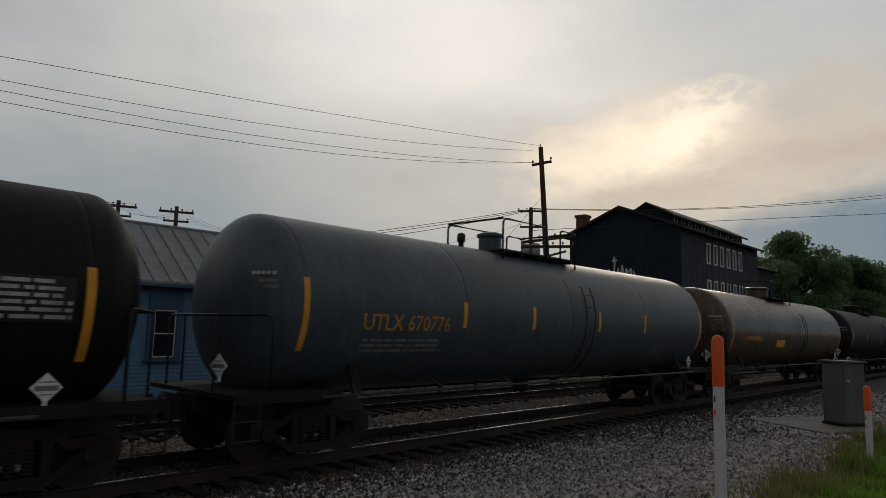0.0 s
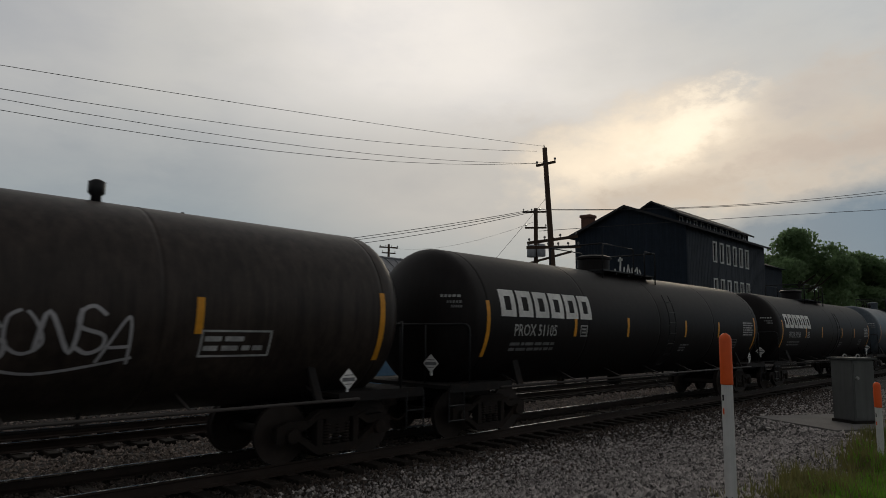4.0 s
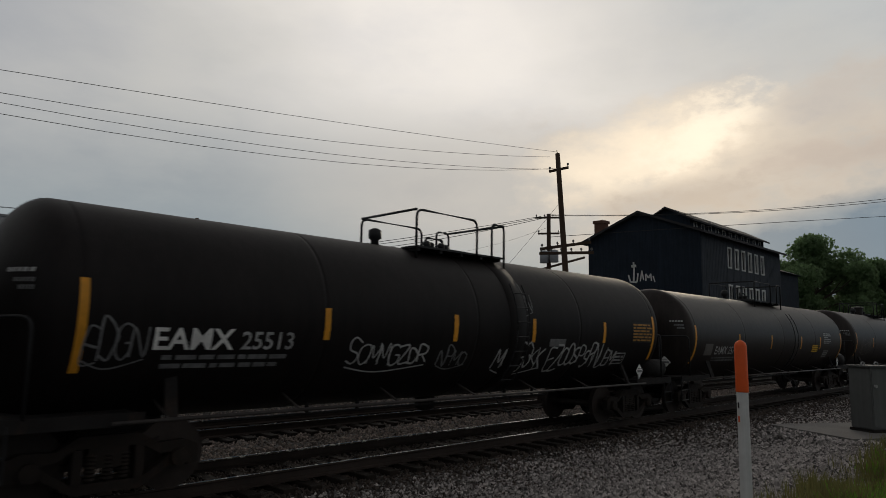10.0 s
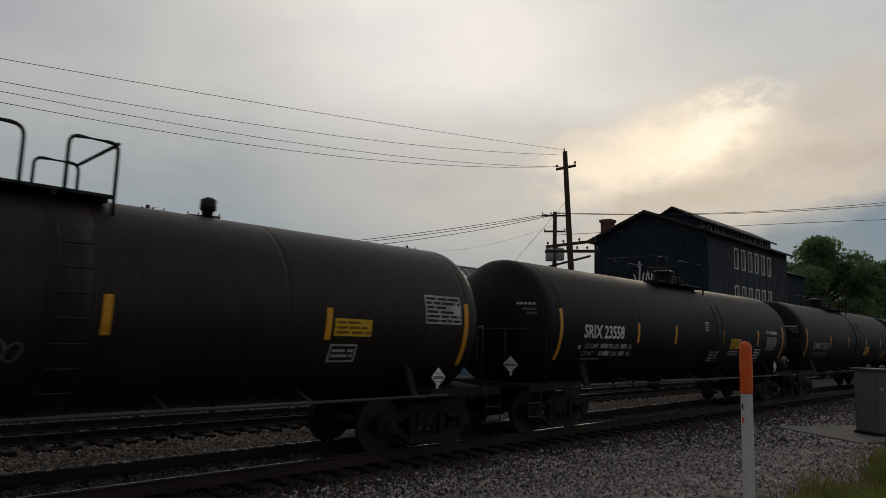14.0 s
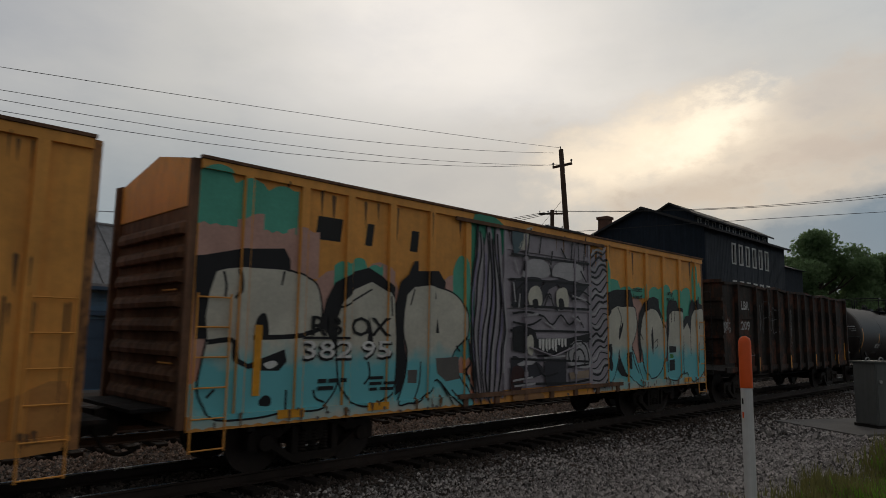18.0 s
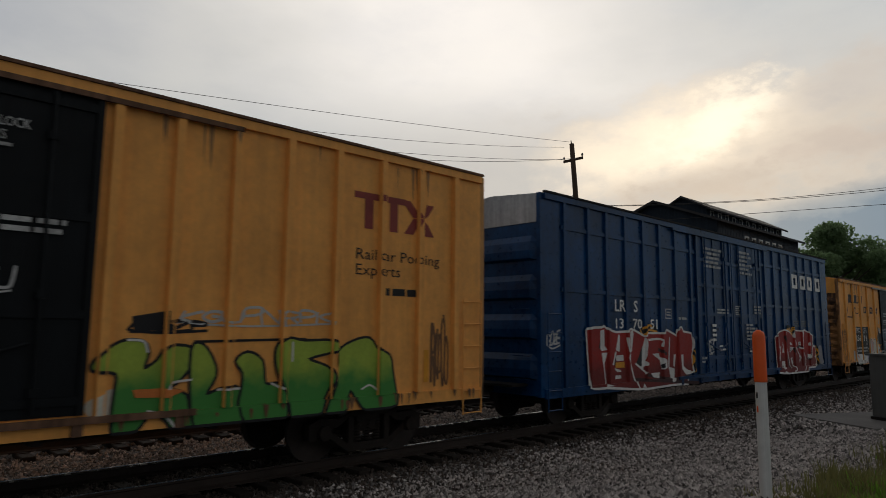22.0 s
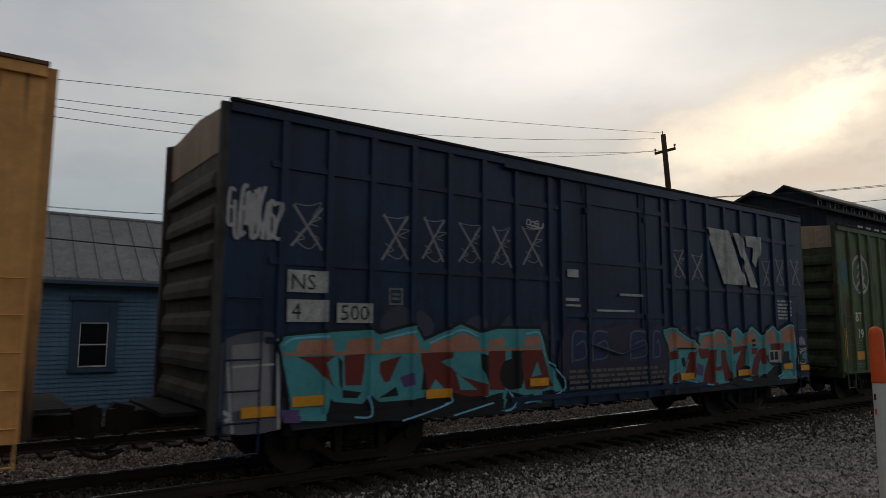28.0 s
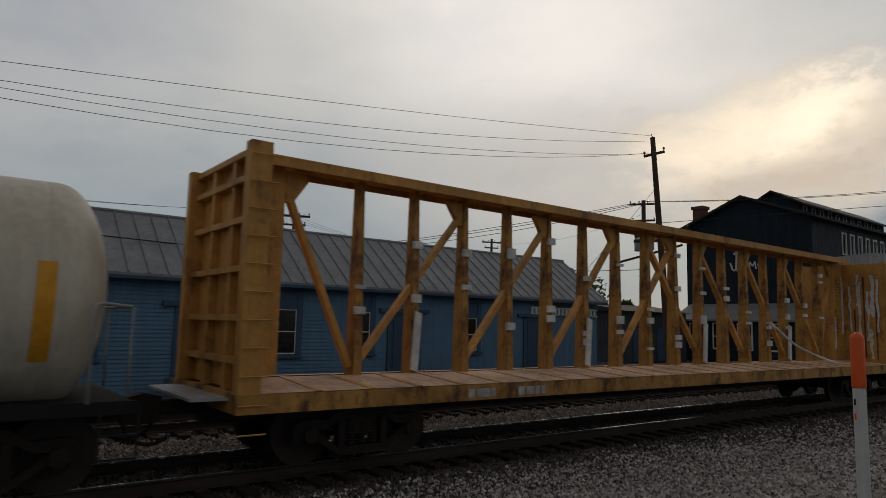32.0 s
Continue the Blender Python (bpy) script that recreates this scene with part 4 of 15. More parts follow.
    lean = part("lean_to_roof", bm, M["tin"], b, "low grey lean-to roof")
    bm = bmesh.new()
    box(bm, 48.2, 48.3, 22.2, 31.6, -0.3, 3.1)
    part("lean_to_wall", bm, M["barn_end"], b, "dark boarded lean-to wall")
    for y0 in (23.2, 25.2, 27.2, 29.2):
        bm = bmesh.new()
        for a, c, d, e in ((y0, y0 + 0.1, 0.7, 2.75), (y0 + 1.1, y0 + 1.2, 0.7, 2.75), (y0 + 0.1, y0 + 1.1, 2.65, 2.75), (y0 + 0.1, y0 + 1.1, 0.7, 0.82), (y0 + 0.1, y0 + 1.1, 1.68, 1.75)):
            box(bm, 48.12, 48.2, a, c, d, e)
        w = part("window", bm, M["white_trim"], b, "white-trimmed lean-to window")
        bm = bmesh.new()
        box(bm, 48.17, 48.195, y0 + 0.1, y0 + 1.1, 0.82, 2.65)
        part("pane", bm, M["dark_glass"], w)
    # white painted marks low on the gable
    for pts, w in (([(27.62, 6.9), (27.55, 8.1), (27.6, 8.65)], 0.16), ([(27.8, 8.3), (27.35, 8.35)], 0.2), ([(28.1, 7.6), (27.9, 7.0), (27.3, 6.95), (27.2, 7.7)], 0.14), ([(27.0, 7.0), (26.85, 7.9), (26.7, 7.1)], 0.12),
                   ([(26.5, 7.0), (26.5, 7.6), (26.25, 7.25), (26.05, 7.6), (26.0, 7.0)], 0.12), ([(25.85, 7.4), (25.7, 6.9)], 0.1)):
        bm = bmesh.new()
        for (y0, z0), (y1, z1) in zip(pts, pts[1:]):
            bar(bm, (X0 - 0.034, y0, z0), (X0 - 0.034, y1, z1), 0.006, w)
        part("painted_mark", bm, M["white_trim"], b, "white paint scrawl")
    # clerestory
    m0, m1, hw, me_, mr = 55.4, 73.2, 2.1, 12.88, 13.90
    bm = bmesh.new()
    box(bm, m0, m1, yc - hw, yc + hw, 11.5, me_)
    v = [bm.verts.new(p) for p in ((m0, yc - hw, me_), (m0, yc + hw, me_), (m0, yc, mr), (m1, yc - hw, me_), (m1, yc + hw, me_), (m1, yc, mr))]
    for f in ((0, 1, 2), (3, 5, 4), (0, 3, 4, 1)):
        bm.faces.new([v[i] for i in f])
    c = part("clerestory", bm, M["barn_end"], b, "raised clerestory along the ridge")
    bm = bmesh.new()
    for sgn in (-1, 1):
        v = [bm.verts.new(p) for p in ((m0 - 0.4, yc + sgn * (hw + 0.5), me_ - 0.2), (m1 + 0.4, yc + sgn * (hw + 0.5), me_ - 0.2), (m1 + 0.4, yc, mr + 0.16), (m0 - 0.4, yc, mr + 0.16), (m0 - 0.4, yc + sgn * (hw + 0.5), me_ - 0.36), (m1 + 0.4, yc + sgn * (hw + 0.5), me_ - 0.36), (m1 + 0.4, yc, mr), (m0 - 0.4, yc, mr))]
        for f in ((0, 1, 2, 3), (7, 6, 5, 4), (0, 4, 5, 1), (1, 5, 6, 2), (3, 7, 4, 0)):
            bm.faces.new([v[i] for i in f])
    part("clerestory_roof", bm, M["barn_roof"], c)
    for i in range(11):
        x = m0 + 0.7 + i * 1.55
        bm = bmesh.new()
        for a, e, d, g in ((x, x + 0.08, 11.95, 12.62), (x + 0.62, x + 0.7, 11.95, 12.62), (x + 0.08, x + 0.62, 11.95, 12.03), (x + 0.08, x + 0.62, 12.54, 12.62)):
            box(bm, a, e, yc - hw - 0.06, yc - hw, d, g)
        part("clerestory_window", bm, M["white_trim"], c, "small white-framed clerestory light")
    # lower wing
    bm = bmesh.new()
    box(bm, X1, 76.5, 22.6, 31.0, -0.3, 9.2)
    v = [bm.verts.new(p) for p in ((X1, 22.2, 9.2), (76.9, 22.2, 9.2), (76.9, yc, 11.0), (X1, yc, 11.0), (X1, 31.4, 9.2), (76.9, 31.4, 9.2))]
    for f in ((0, 1, 2, 3), (3, 2, 5, 4), (0, 3, 4), (1, 5, 2), (0, 4, 5, 1)):
        bm.faces.new([v[i] for i in f])
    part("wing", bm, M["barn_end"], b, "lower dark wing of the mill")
    bm = bmesh.new()
    box(bm, 51.2, 52.1, 30.9, 31.8, 9.6, 12.5)
    box(bm, 51.1, 52.2, 30.8, 31.9, 12.5, 12.75)
    part("chimney", bm, M["brick"], b, "square brick chimney")


def make_shed():
    t = thing("low_shed", "low dark shed between the blue house and the mill", "shed")
    bm = bmesh.new()
    box(bm, 38.2, 45.8, 29.2, 35.8, -0.3, 3.35)
    part("wall", bm, M["barn_side"], t, "dark board wall")
    bm = bmesh.new()
    v = [bm.verts.new(p) for p in ((37.8, 28.8, 3.36), (46.2, 28.8, 3.36), (46.2, 36.2, 3.36), (37.8, 36.2, 3.36), (37.8, 32.5, 3.95), (46.2, 32.5, 3.95))]
    for f in ((0, 1, 5, 4), (2, 3, 4, 5), (1, 2, 5), (3, 0, 4), (3, 2, 1, 0)):
        bm.faces.new([v[i] for i in f])
    part("roof", bm, M["barn_roof"], t, "dark low roof")
    for x0 in (39.2, 42.0):
        bm = bmesh.new()
        box(bm, x0, x0 + 1.4, 29.14, 29.2, -0.2, 2.2)
        part("door", bm, M["trim_blue"], t, "dark shed door")


make_mill()
make_shed()


# ---- poles and wires ----
def sag_line(a, b, sag, n=18):
    a, b = Vector(a), Vector(b)
    return [a.lerp(b, i / n) - Vector((0, 0, 4 * sag * (i / n) * (1 - i / n))) for i in range(n + 1)]


def make_pole(base, top, r0, r1, label):
    p = thing("utility_pole", label, "utility pole", "utility poles")
    bm = bmesh.new()
    b, t = Vector(base), Vector(top)
    tube(bm, [b.lerp(t, i / 6) for i in range(7)], r0, 10, r1)
    part("pole", bm, M["pole"], p, smooth=True)
    return p


def crossarm(p, centre, half, w, h, pins=0):
    bm = bmesh.new()
    c, d = Vector(centre), Vector(half)
    bar(bm, c - d, c + d, w, h)
    a = part("crossarm", bm, M["pole"], p)
    for i in range(pins):
        q = c + d * (-0.92 + 1.84 * i / max(1, pins - 1))
        bm = bmesh.new()
        revolve(bm, [(h / 2, 0.02), (h / 2 + 0.06, 0.02), (h / 2 + 0.06, 0.05), (h / 2 + 0.13, 0.055), (h / 2 + 0.17, 0.02)], 8, q, "Z")
        part("insulator", bm, M["insulator"], a)
    return a


P1 = Vector((25.42, 17.75, 10.9))
side = Vector((0.574, -0.819, 0))        # across the sight line, to the right
near_pole = make_pole((25.75, 17.18, -0.3), P1, 0.17, 0.11, "leaning creosoted pole with a short crossarm near its top")
crossarm(near_pole, (25.45, 17.70, 10.12), side * 0.46 + Vector((0, 0, 0.09)), 0.09, 0.11, 2)
crossarm(near_pole, (25.58, 17.45, 6.45), (0.70, -0.95, 0.16), 0.10, 0.13, 4)
crossarm(near_pole, (25.60, 17.42, 6.10), (0.75, -1.0, 0.02), 0.10, 0.13, 6)
bm = bmesh.new()
tube(bm, [P1 - Vector((0, 0, 0.05)), P1 + Vector((-0.03, 0.02, 0.16))], 0.025, 6)
part("top_pin", bm, M["insulator"], near_pole)
P2 = Vector((36.5, 26.25, 10.6))
far_pole = make_pole((36.5, 26.25, -0.3), P2, 0.18, 0.13, "service pole with transformer cans and several crossarms")
crossarm(far_pole, P2 - Vector((0, 0, 0.25)), (0.52, -0.74, 0), 0.10, 0.12, 4)
crossarm(far_pole, P2 - Vector((0, 0, 1.35)), (0.42, -0.60, 0), 0.10, 0.12, 2)
for dx, z in ((-0.55, 7.2), (0.10, 7.25), (0.75, 8.8)):
    bm = bmesh.new()
    q = P2 + side * dx + Vector((0, -0.3, 0))
    r = 0.30 if z < 8 else 0.16
    revolve(bm, [(z, r * 0.9), (z + 0.03, r), (z + 2.6 * r, r), (z + 2.75 * r, r * 0.8), (z + 2.9 * r, 0.06)], 14, (q.x, q.y, 0), "Z")
    part("transformer_can" if z < 8 else "cutout", bm, M["can"], far_pole, "grey transformer can", True)
bm = bmesh.new()
bar(bm, (35.6, 27.5, 6.5), (37.9, 24.3, 7.6), 0.12, 0.14)
part("brace", bm, M["pole"], far_pole)
LEFT_POLE = make_pole((-20, 18.2, -0.3), (-20, 18.2, 9.9), 0.17, 0.12, "creosoted pole at the far end of the wires")
crossarm(LEFT_POLE, (-20, 18.2, 9.2), (0, 0.9, 0), 0.1, 0.12, 4)
RIGHT_POLE = make_pole((62, 3.5, -0.3), (62, 3.5, 14.2), 0.17, 0.12, "creosoted pole beside the line")
for q, z in (((15.4, 42.4), 9.55), ((18.5, 41.1), 9.5), ((46.3, 52.5), 11.3), ((37.0, 47.0), 9.05)):
    p = make_pole((*q, -0.3), (*q, z), 0.17, 0.12, "distant pole with a crossarm behind the blue house")
    crossarm(p, (*q, z - 0.35), (0.95, -0.42, 0), 0.12, 0.14, 4)
    crossarm(p, (*q, z - 0.95), (0.7, -0.3, 0), 0.12, 0.12, 2)


def wire(a, b, sag, r=0.008):
    bm = bmesh.new()
    tube(bm, sag_line(a, b, sag), r, 5)
    ob = new("overhead_wire", mesh_of("overhead_wire", bm, M["wire"], True))
    tagged(ob, "thin dark sagging overhead wire between poles", "wire", "overhead wires")


for (dx, dy, za), zb, sag in (((0, 0, 10.98), 6.16, 0.40), ((-0.2, 0.3, 10.75), 7.75, 1.50), ((-0.2, 0.3, 10.15), 8.33, 1.72), ((0.25, -0.35, 10.2), 8.43, 2.32)):
    wire((P1.x + dx, P1.y + dy, za), (-20, 18.2 + dy * 2, zb), sag)
for dz, zb, sag, yy in ((-0.15, 6.62, 0.27, 0.4), (-0.2, 6.65, 0.42, -0.2), (-0.3, 6.60, 0.62, 0.2)):
    wire(P2 + Vector((-0.3, yy, dz)), (18.5, 41.1 + yy, zb), sag, 0.019)
for dz, zb, sag in ((-0.05, 14.07, 0.80), (-0.10, 13.71, 0.70), (-1.60, 11.88, -0.10)):
    wire(P2 + Vector((0, 0, dz)), (62, 3.5, zb), sag, 0.018)
wire(P2 + Vector((0, 0, -0.9)), (46.3, 52.5, 10.9), 0.8)
for a, b, z in (((15.4, 42.4), (18.5, 41.1), 9.2), ((18.5, 41.1), (37, 47), 8.8), ((37, 47), (46.3, 52.5), 8.6), ((15.4, 42.4), (-10, 44), 9.3)):
    for k in range(3):
        wire((a[0] + 0.4 * k, a[1], z + 0.1 * k), (b[0] + 0.4 * k, b[1], z + 0.1 * k), 0.5 + 0.12 * k)
wire((25.5, 17.6, 8.6), (25.0, 23.0, 3.6), 0.1)
wire((HOUSE_X0, 20.2, 4.95), (P2.x, 25.9, 6.0), 0.9, 0.02)


# ---- trees ----
def make_tree(x, y, height, spread, seed, leaves, label, material, leaf):
    t = thing("tree", label, "tree", "trees beyond the mill", m=pose(x, y, -0.3))
    rng = random.Random(seed)
    bm = bmesh.new()
    tube(bm, [(0, 0, 0), (0.1, 0.05, height * 0.2), (-0.05, 0.1, height * 0.45), (0.1, 0, height * 0.8)], height * 0.028, 8, 0.05)
    tips = []
    for i in range(20):
        a, z0 = rng.uniform(0, 6.28), height * rng.uniform(0.14, 0.65)
        ln = spread * rng.uniform(0.45, 0.85)
        z1 = min(z0 + height * rng.uniform(0.12, 0.35), height * 0.92)
        tip = (math.cos(a) * ln, math.sin(a) * ln, z1)
        tube(bm, [(0, 0, z0), (tip[0] * 0.5, tip[1] * 0.5, z0 + (z1 - z0) * 0.35), tip], height * 0.010, 5, 0.02)
        tips.append(tip)
    part("trunk", bm, M["bark"], t, "forked trunk and limbs")
    tips += [(rng.uniform(-0.3, 0.3) * spread, rng.uniform(-0.3, 0.3) * spread, height * rng.uniform(0.75, 0.97)) for _ in range(7)]
    r = np.random.default_rng(seed)
    V, F = [], []
    per = leaves // len(tips)
    for tx, ty, tz in tips:
        cr = spread * r.uniform(0.26, 0.42)
        d = r.normal(size=(per, 3))
        d /= np.linalg.norm(d, axis=1)[:, None]
        c = np.array([tx, ty, tz]) + d * (cr * r.uniform(0.45, 1.05, (per, 1))) * np.array([1, 1, 0.75])
        u = r.normal(size=(per, 3))
        u /= np.linalg.norm(u, axis=1)[:, None]
        w = np.cross(u, r.normal(size=(per, 3)))
        w /= np.linalg.norm(w, axis=1)[:, None]
        s = leaf * r.uniform(0.5, 1.3, (per, 1))
        q = np.stack([c - u * s, c + w * s * 0.55, c + u * s, c - w * s * 0.55], 1)
        k = len(V) * 4
        V.append(q)
    V = np.concatenate(V).reshape(-1, 3)
    F = np.arange(len(V)).reshape(-1, 4)
    me = bpy.data.meshes.new("crown")
    me.from_pydata(V.tolist(), [], F.tolist())
    me.materials.append(material)
    cr = new("crown", me)
    cr.parent = t
    cr["label"] = "uneven crown of dense green leaves"
    return t


for x, y, hh, sp, sd in ((86, 23.5, 14.6, 6.0, 1), (96, 20.0, 12.2, 5.2, 2), (108, 17.5, 10.2, 5.0, 3), (120, 23.0, 12.5, 6.5, 4), (132, 13.0, 9.6, 6.0, 5), (90, 31.0, 13.2, 5.5, 6), (150, 20.0, 13.0, 7.5, 7), (160, 6.0, 12.0, 8, 8)):
    make_tree(x, y, hh, sp, sd, 24000, "broad leafy green tree with an uneven crown", M["leaf"], 0.23)
for x, y, hh, sp, sd in ((44, 62, 8.5, 4.0, 11), (54, 66, 9.0, 5.0, 12), (60, 75, 9.0, 5.0, 13), (43, 38, 5.6, 1.8, 14), (47.0, 35.4, 4.6, 1.5, 17), (40, 40, 5.0, 2.2, 15), (70, 62, 10, 5, 16)):
    make_tree(x, y, hh, sp, sd, 2200, "distant bushy tree behind the buildings", M["leaf_far"], 0.34)


# ---- marker posts, cabinet, turf ----
def make_marker(x, y, z0, z1, cap, r):
    p = thing("marker_post", "white plastic marker post with an orange cap", "marker post", "marker posts", m=pose(x, y, z0 - 0.05))
    h = z1 - z0 + 0.05
    bm = bmesh.new()
    revolve(bm, [(0, r), (h - cap, r * 0.98)], 18, (0, 0, 0), "Z")
    part("post", bm, M["post_white"], p, smooth=False)
    bm = bmesh.new()
    revolve(bm, [(h - cap, r * 1.07), (h - cap + 0.01, r * 1.08), (h - 0.05, r * 1.06), (h - 0.02, r * 0.85), (h, r * 0.3)], 18, (0, 0, 0), "Z")
    part("cap", bm, M["orange"], p, "rounded bright orange cap", True)
    for k, (dz, m) in enumerate(((0.085, "black"), (0.20, "orange"))):
        bm = bmesh.new()
        a0 = math.atan2(-y, -x) - 0.75
        v = []
        for i in range(4):
            a = a0 + i * 0.12 - 0.2
            v.append([bm.verts.new((math.cos(a) * r * 1.02, math.sin(a) * r * 1.02, h - cap - dz - s)) for s in (0.0, 0.05)])
        for a, b in zip(v, v[1:]):
            bm.faces.new((a[0], a[1], b[1], b[0]))
        part("sticker", bm, M[m], p, "small dark sticker")
    return p


def at(az, dist):
    return math.sin(radians(az)) * dist, math.cos(radians(az)) * dist


x, y = at(69.3, 6.3)
make_marker(x, y, 0.74, 2.135, 0.44, 0.049)
x, y = at(79.25, 11.6)
make_marker(x, y, 0.36, 1.47, 0.36, 0.047)


def make_cabinet():
    x, y = at(77.8, 17.0)
    c = thing("signal_cabinet", "grey steel trackside cabinet with a lifting-eye lid", "cabinet", m=pose(x, y, 0.30, 0, 0, -30))
    w, d, h = 0.305, 0.27, 1.33
    bm = bmesh.new()
    box(bm, -w, w, -d, d, 0.06, h)
    bmesh.ops.bevel(bm, geom=bm.edges[:], offset=0.015, segments=2, affect="EDGES")
    part("body", bm, M["cabinet"], c)
    bm = bmesh.new()
    box(bm, -w - 0.05, w + 0.05, -d - 0.05, d + 0.05, h + 0.002, h + 0.045)
    bmesh.ops.bevel(bm, geom=bm.edges[:], offset=0.012, segments=2, affect="EDGES")
    part("lid", bm, M["cabinet"], c, "flat overhanging lid")
    for k in (-0.18, 0.18):
        bm = bmesh.new()
        tube(bm, [(k + 0.05 * math.cos(a), 0, h + 0.06 + 0.05 * math.sin(a)) for a in [i * math.pi / 6 for i in range(-2, 9)]], 0.014, 6)
        part("lifting_eye", bm, M["grey_pipe"], c, "steel lifting eye")
    bm = bmesh.new()
    box(bm, -w + 0.04, w - 0.04, -d - 0.012, -d - 0.002, 0.12, h - 0.06)
    dr = part("door", bm, M["cabinet"], c, "flush cabinet door")
    bm = bmesh.new()
    revolve(bm, [(-d - 0.05, 0.035), (-d - 0.012, 0.035)], 10, (-0.2, 0, 0.95), "Y")
    part("lock", bm, M["grey_pipe"], dr, "round grey lock")
    bm = bmesh.new()
    box(bm, -w - 0.02, w + 0.02, -d - 0.02, d + 0.02, -0.02, 0.058)
    part("plinth", bm, M["frame_black"], c)
    bm = bmesh.new()
    v = box(bm, -1.5, 0.75, -0.9, 1.3, -0.16, 0.0)
    pad = new("concrete_pad", mesh_of("concrete_pad", bm, M["concrete"]))
    pad.matrix_basis = pose(x, y, 0.30, 0, 0, -30)
    tagged(pad, "pale concrete pad under the cabinet", "concrete pad", kind="structure")


make_cabinet()


def make_turf():
    bm = bmesh.new()
    xs = [5.7 + 0.35 * i for i in range(80)]
    rows = []
    for x in xs:
        e = grass_edge(x)
        rows.append([bm.verts.new((x, yy, ground_z(x, yy) + 0.012)) for yy in [-6, -3, -1, 0, 0.8, 1.4, e - 0.12, e]])
    for a, b in zip(rows, rows[1:]):
        for i in range(7):
            bm.faces.new((a[i], b[i], b[i + 1], a[i + 1]))
    tagged(new("turf", mesh_of("turf", bm, M["soil"], True)), "grassy soil on the bank", "grass", kind="structure")
    for name, mat, n, h, seed, thin in (("grass", "grass", 30000, 0.15, 1, 0.009), ("weeds", "weed", 9000, 0.21, 2, 0.006)):
        r = np.random.default_rng(seed)
        px = 5.9 + 16 * r.random(n) ** 1.6
        e = np.array([grass_edge(a) for a in px])
        py = e - (0.30 if name == "grass" else 0.0) - np.abs(r.normal(size=n)) * (0.9 if name == "grass" else 0.30) + r.normal(size=n) * 0.16 + 0.05
        pz = np.array([ground_z(a, b) for a, b in zip(px, py)])
        tuft = np.array([noise.noise((a * 1.7, b * 1.7, 8.0)) for a, b in zip(px, py)])        # tufts and thin places
        hh = h * r.uniform(0.4, 1.3, n) * np.clip(0.75 + 1.5 * tuft, 0.25, 1.9) * np.clip((px - 5.2) / 2.2, 0.35, 1)
        a, lean = r.uniform(0, 6.28, n), r.uniform(0.05, 0.55, n)
        dx, dy = np.cos(a), np.sin(a)
        w = thin * r.uniform(0.7, 1.4, n)
        B = np.stack([px, py, pz], 1)
        side_v = np.stack([-dy * w, dx * w, 0 * w], 1)
        mid = B + np.stack([dx * lean * hh * 0.35, dy * lean * hh * 0.35, hh * 0.6], 1)
        tip = B + np.stack([dx * lean * hh, dy * lean * hh, hh], 1)
        V = np.stack([B - side_v, B + side_v, mid + side_v * 0.8, mid - side_v * 0.8, tip], 1).reshape(-1, 3)
        k = 5 * np.arange(n)[:, None]
        F = [list(q) for q in (k + np.array([0, 1, 2, 3])).tolist()] + [list(q) for q in (k + np.array([3, 2, 4])).tolist()]
        me = bpy.data.meshes.new(name)
        me.from_pydata(V.tolist(), [], F)
        me.materials.append(M[mat])
        tagged(new(name, me), "bright green grass on the bank" if name == "grass" else "tall dry weeds at the edge of the grass", name, kind="stuff")


make_turf()


# ---- the train: it runs towards +x on the near track ----
def run(t):
    """Metres that the train has gone at t seconds."""
    return 10.160 * t + 0.038656 * t * t - 0.00037725 * t ** 3


WHEEL_R = 0.457
CARS, WHEELSETS = [], []        # (car, place along the train); (wheelset, place along the train)


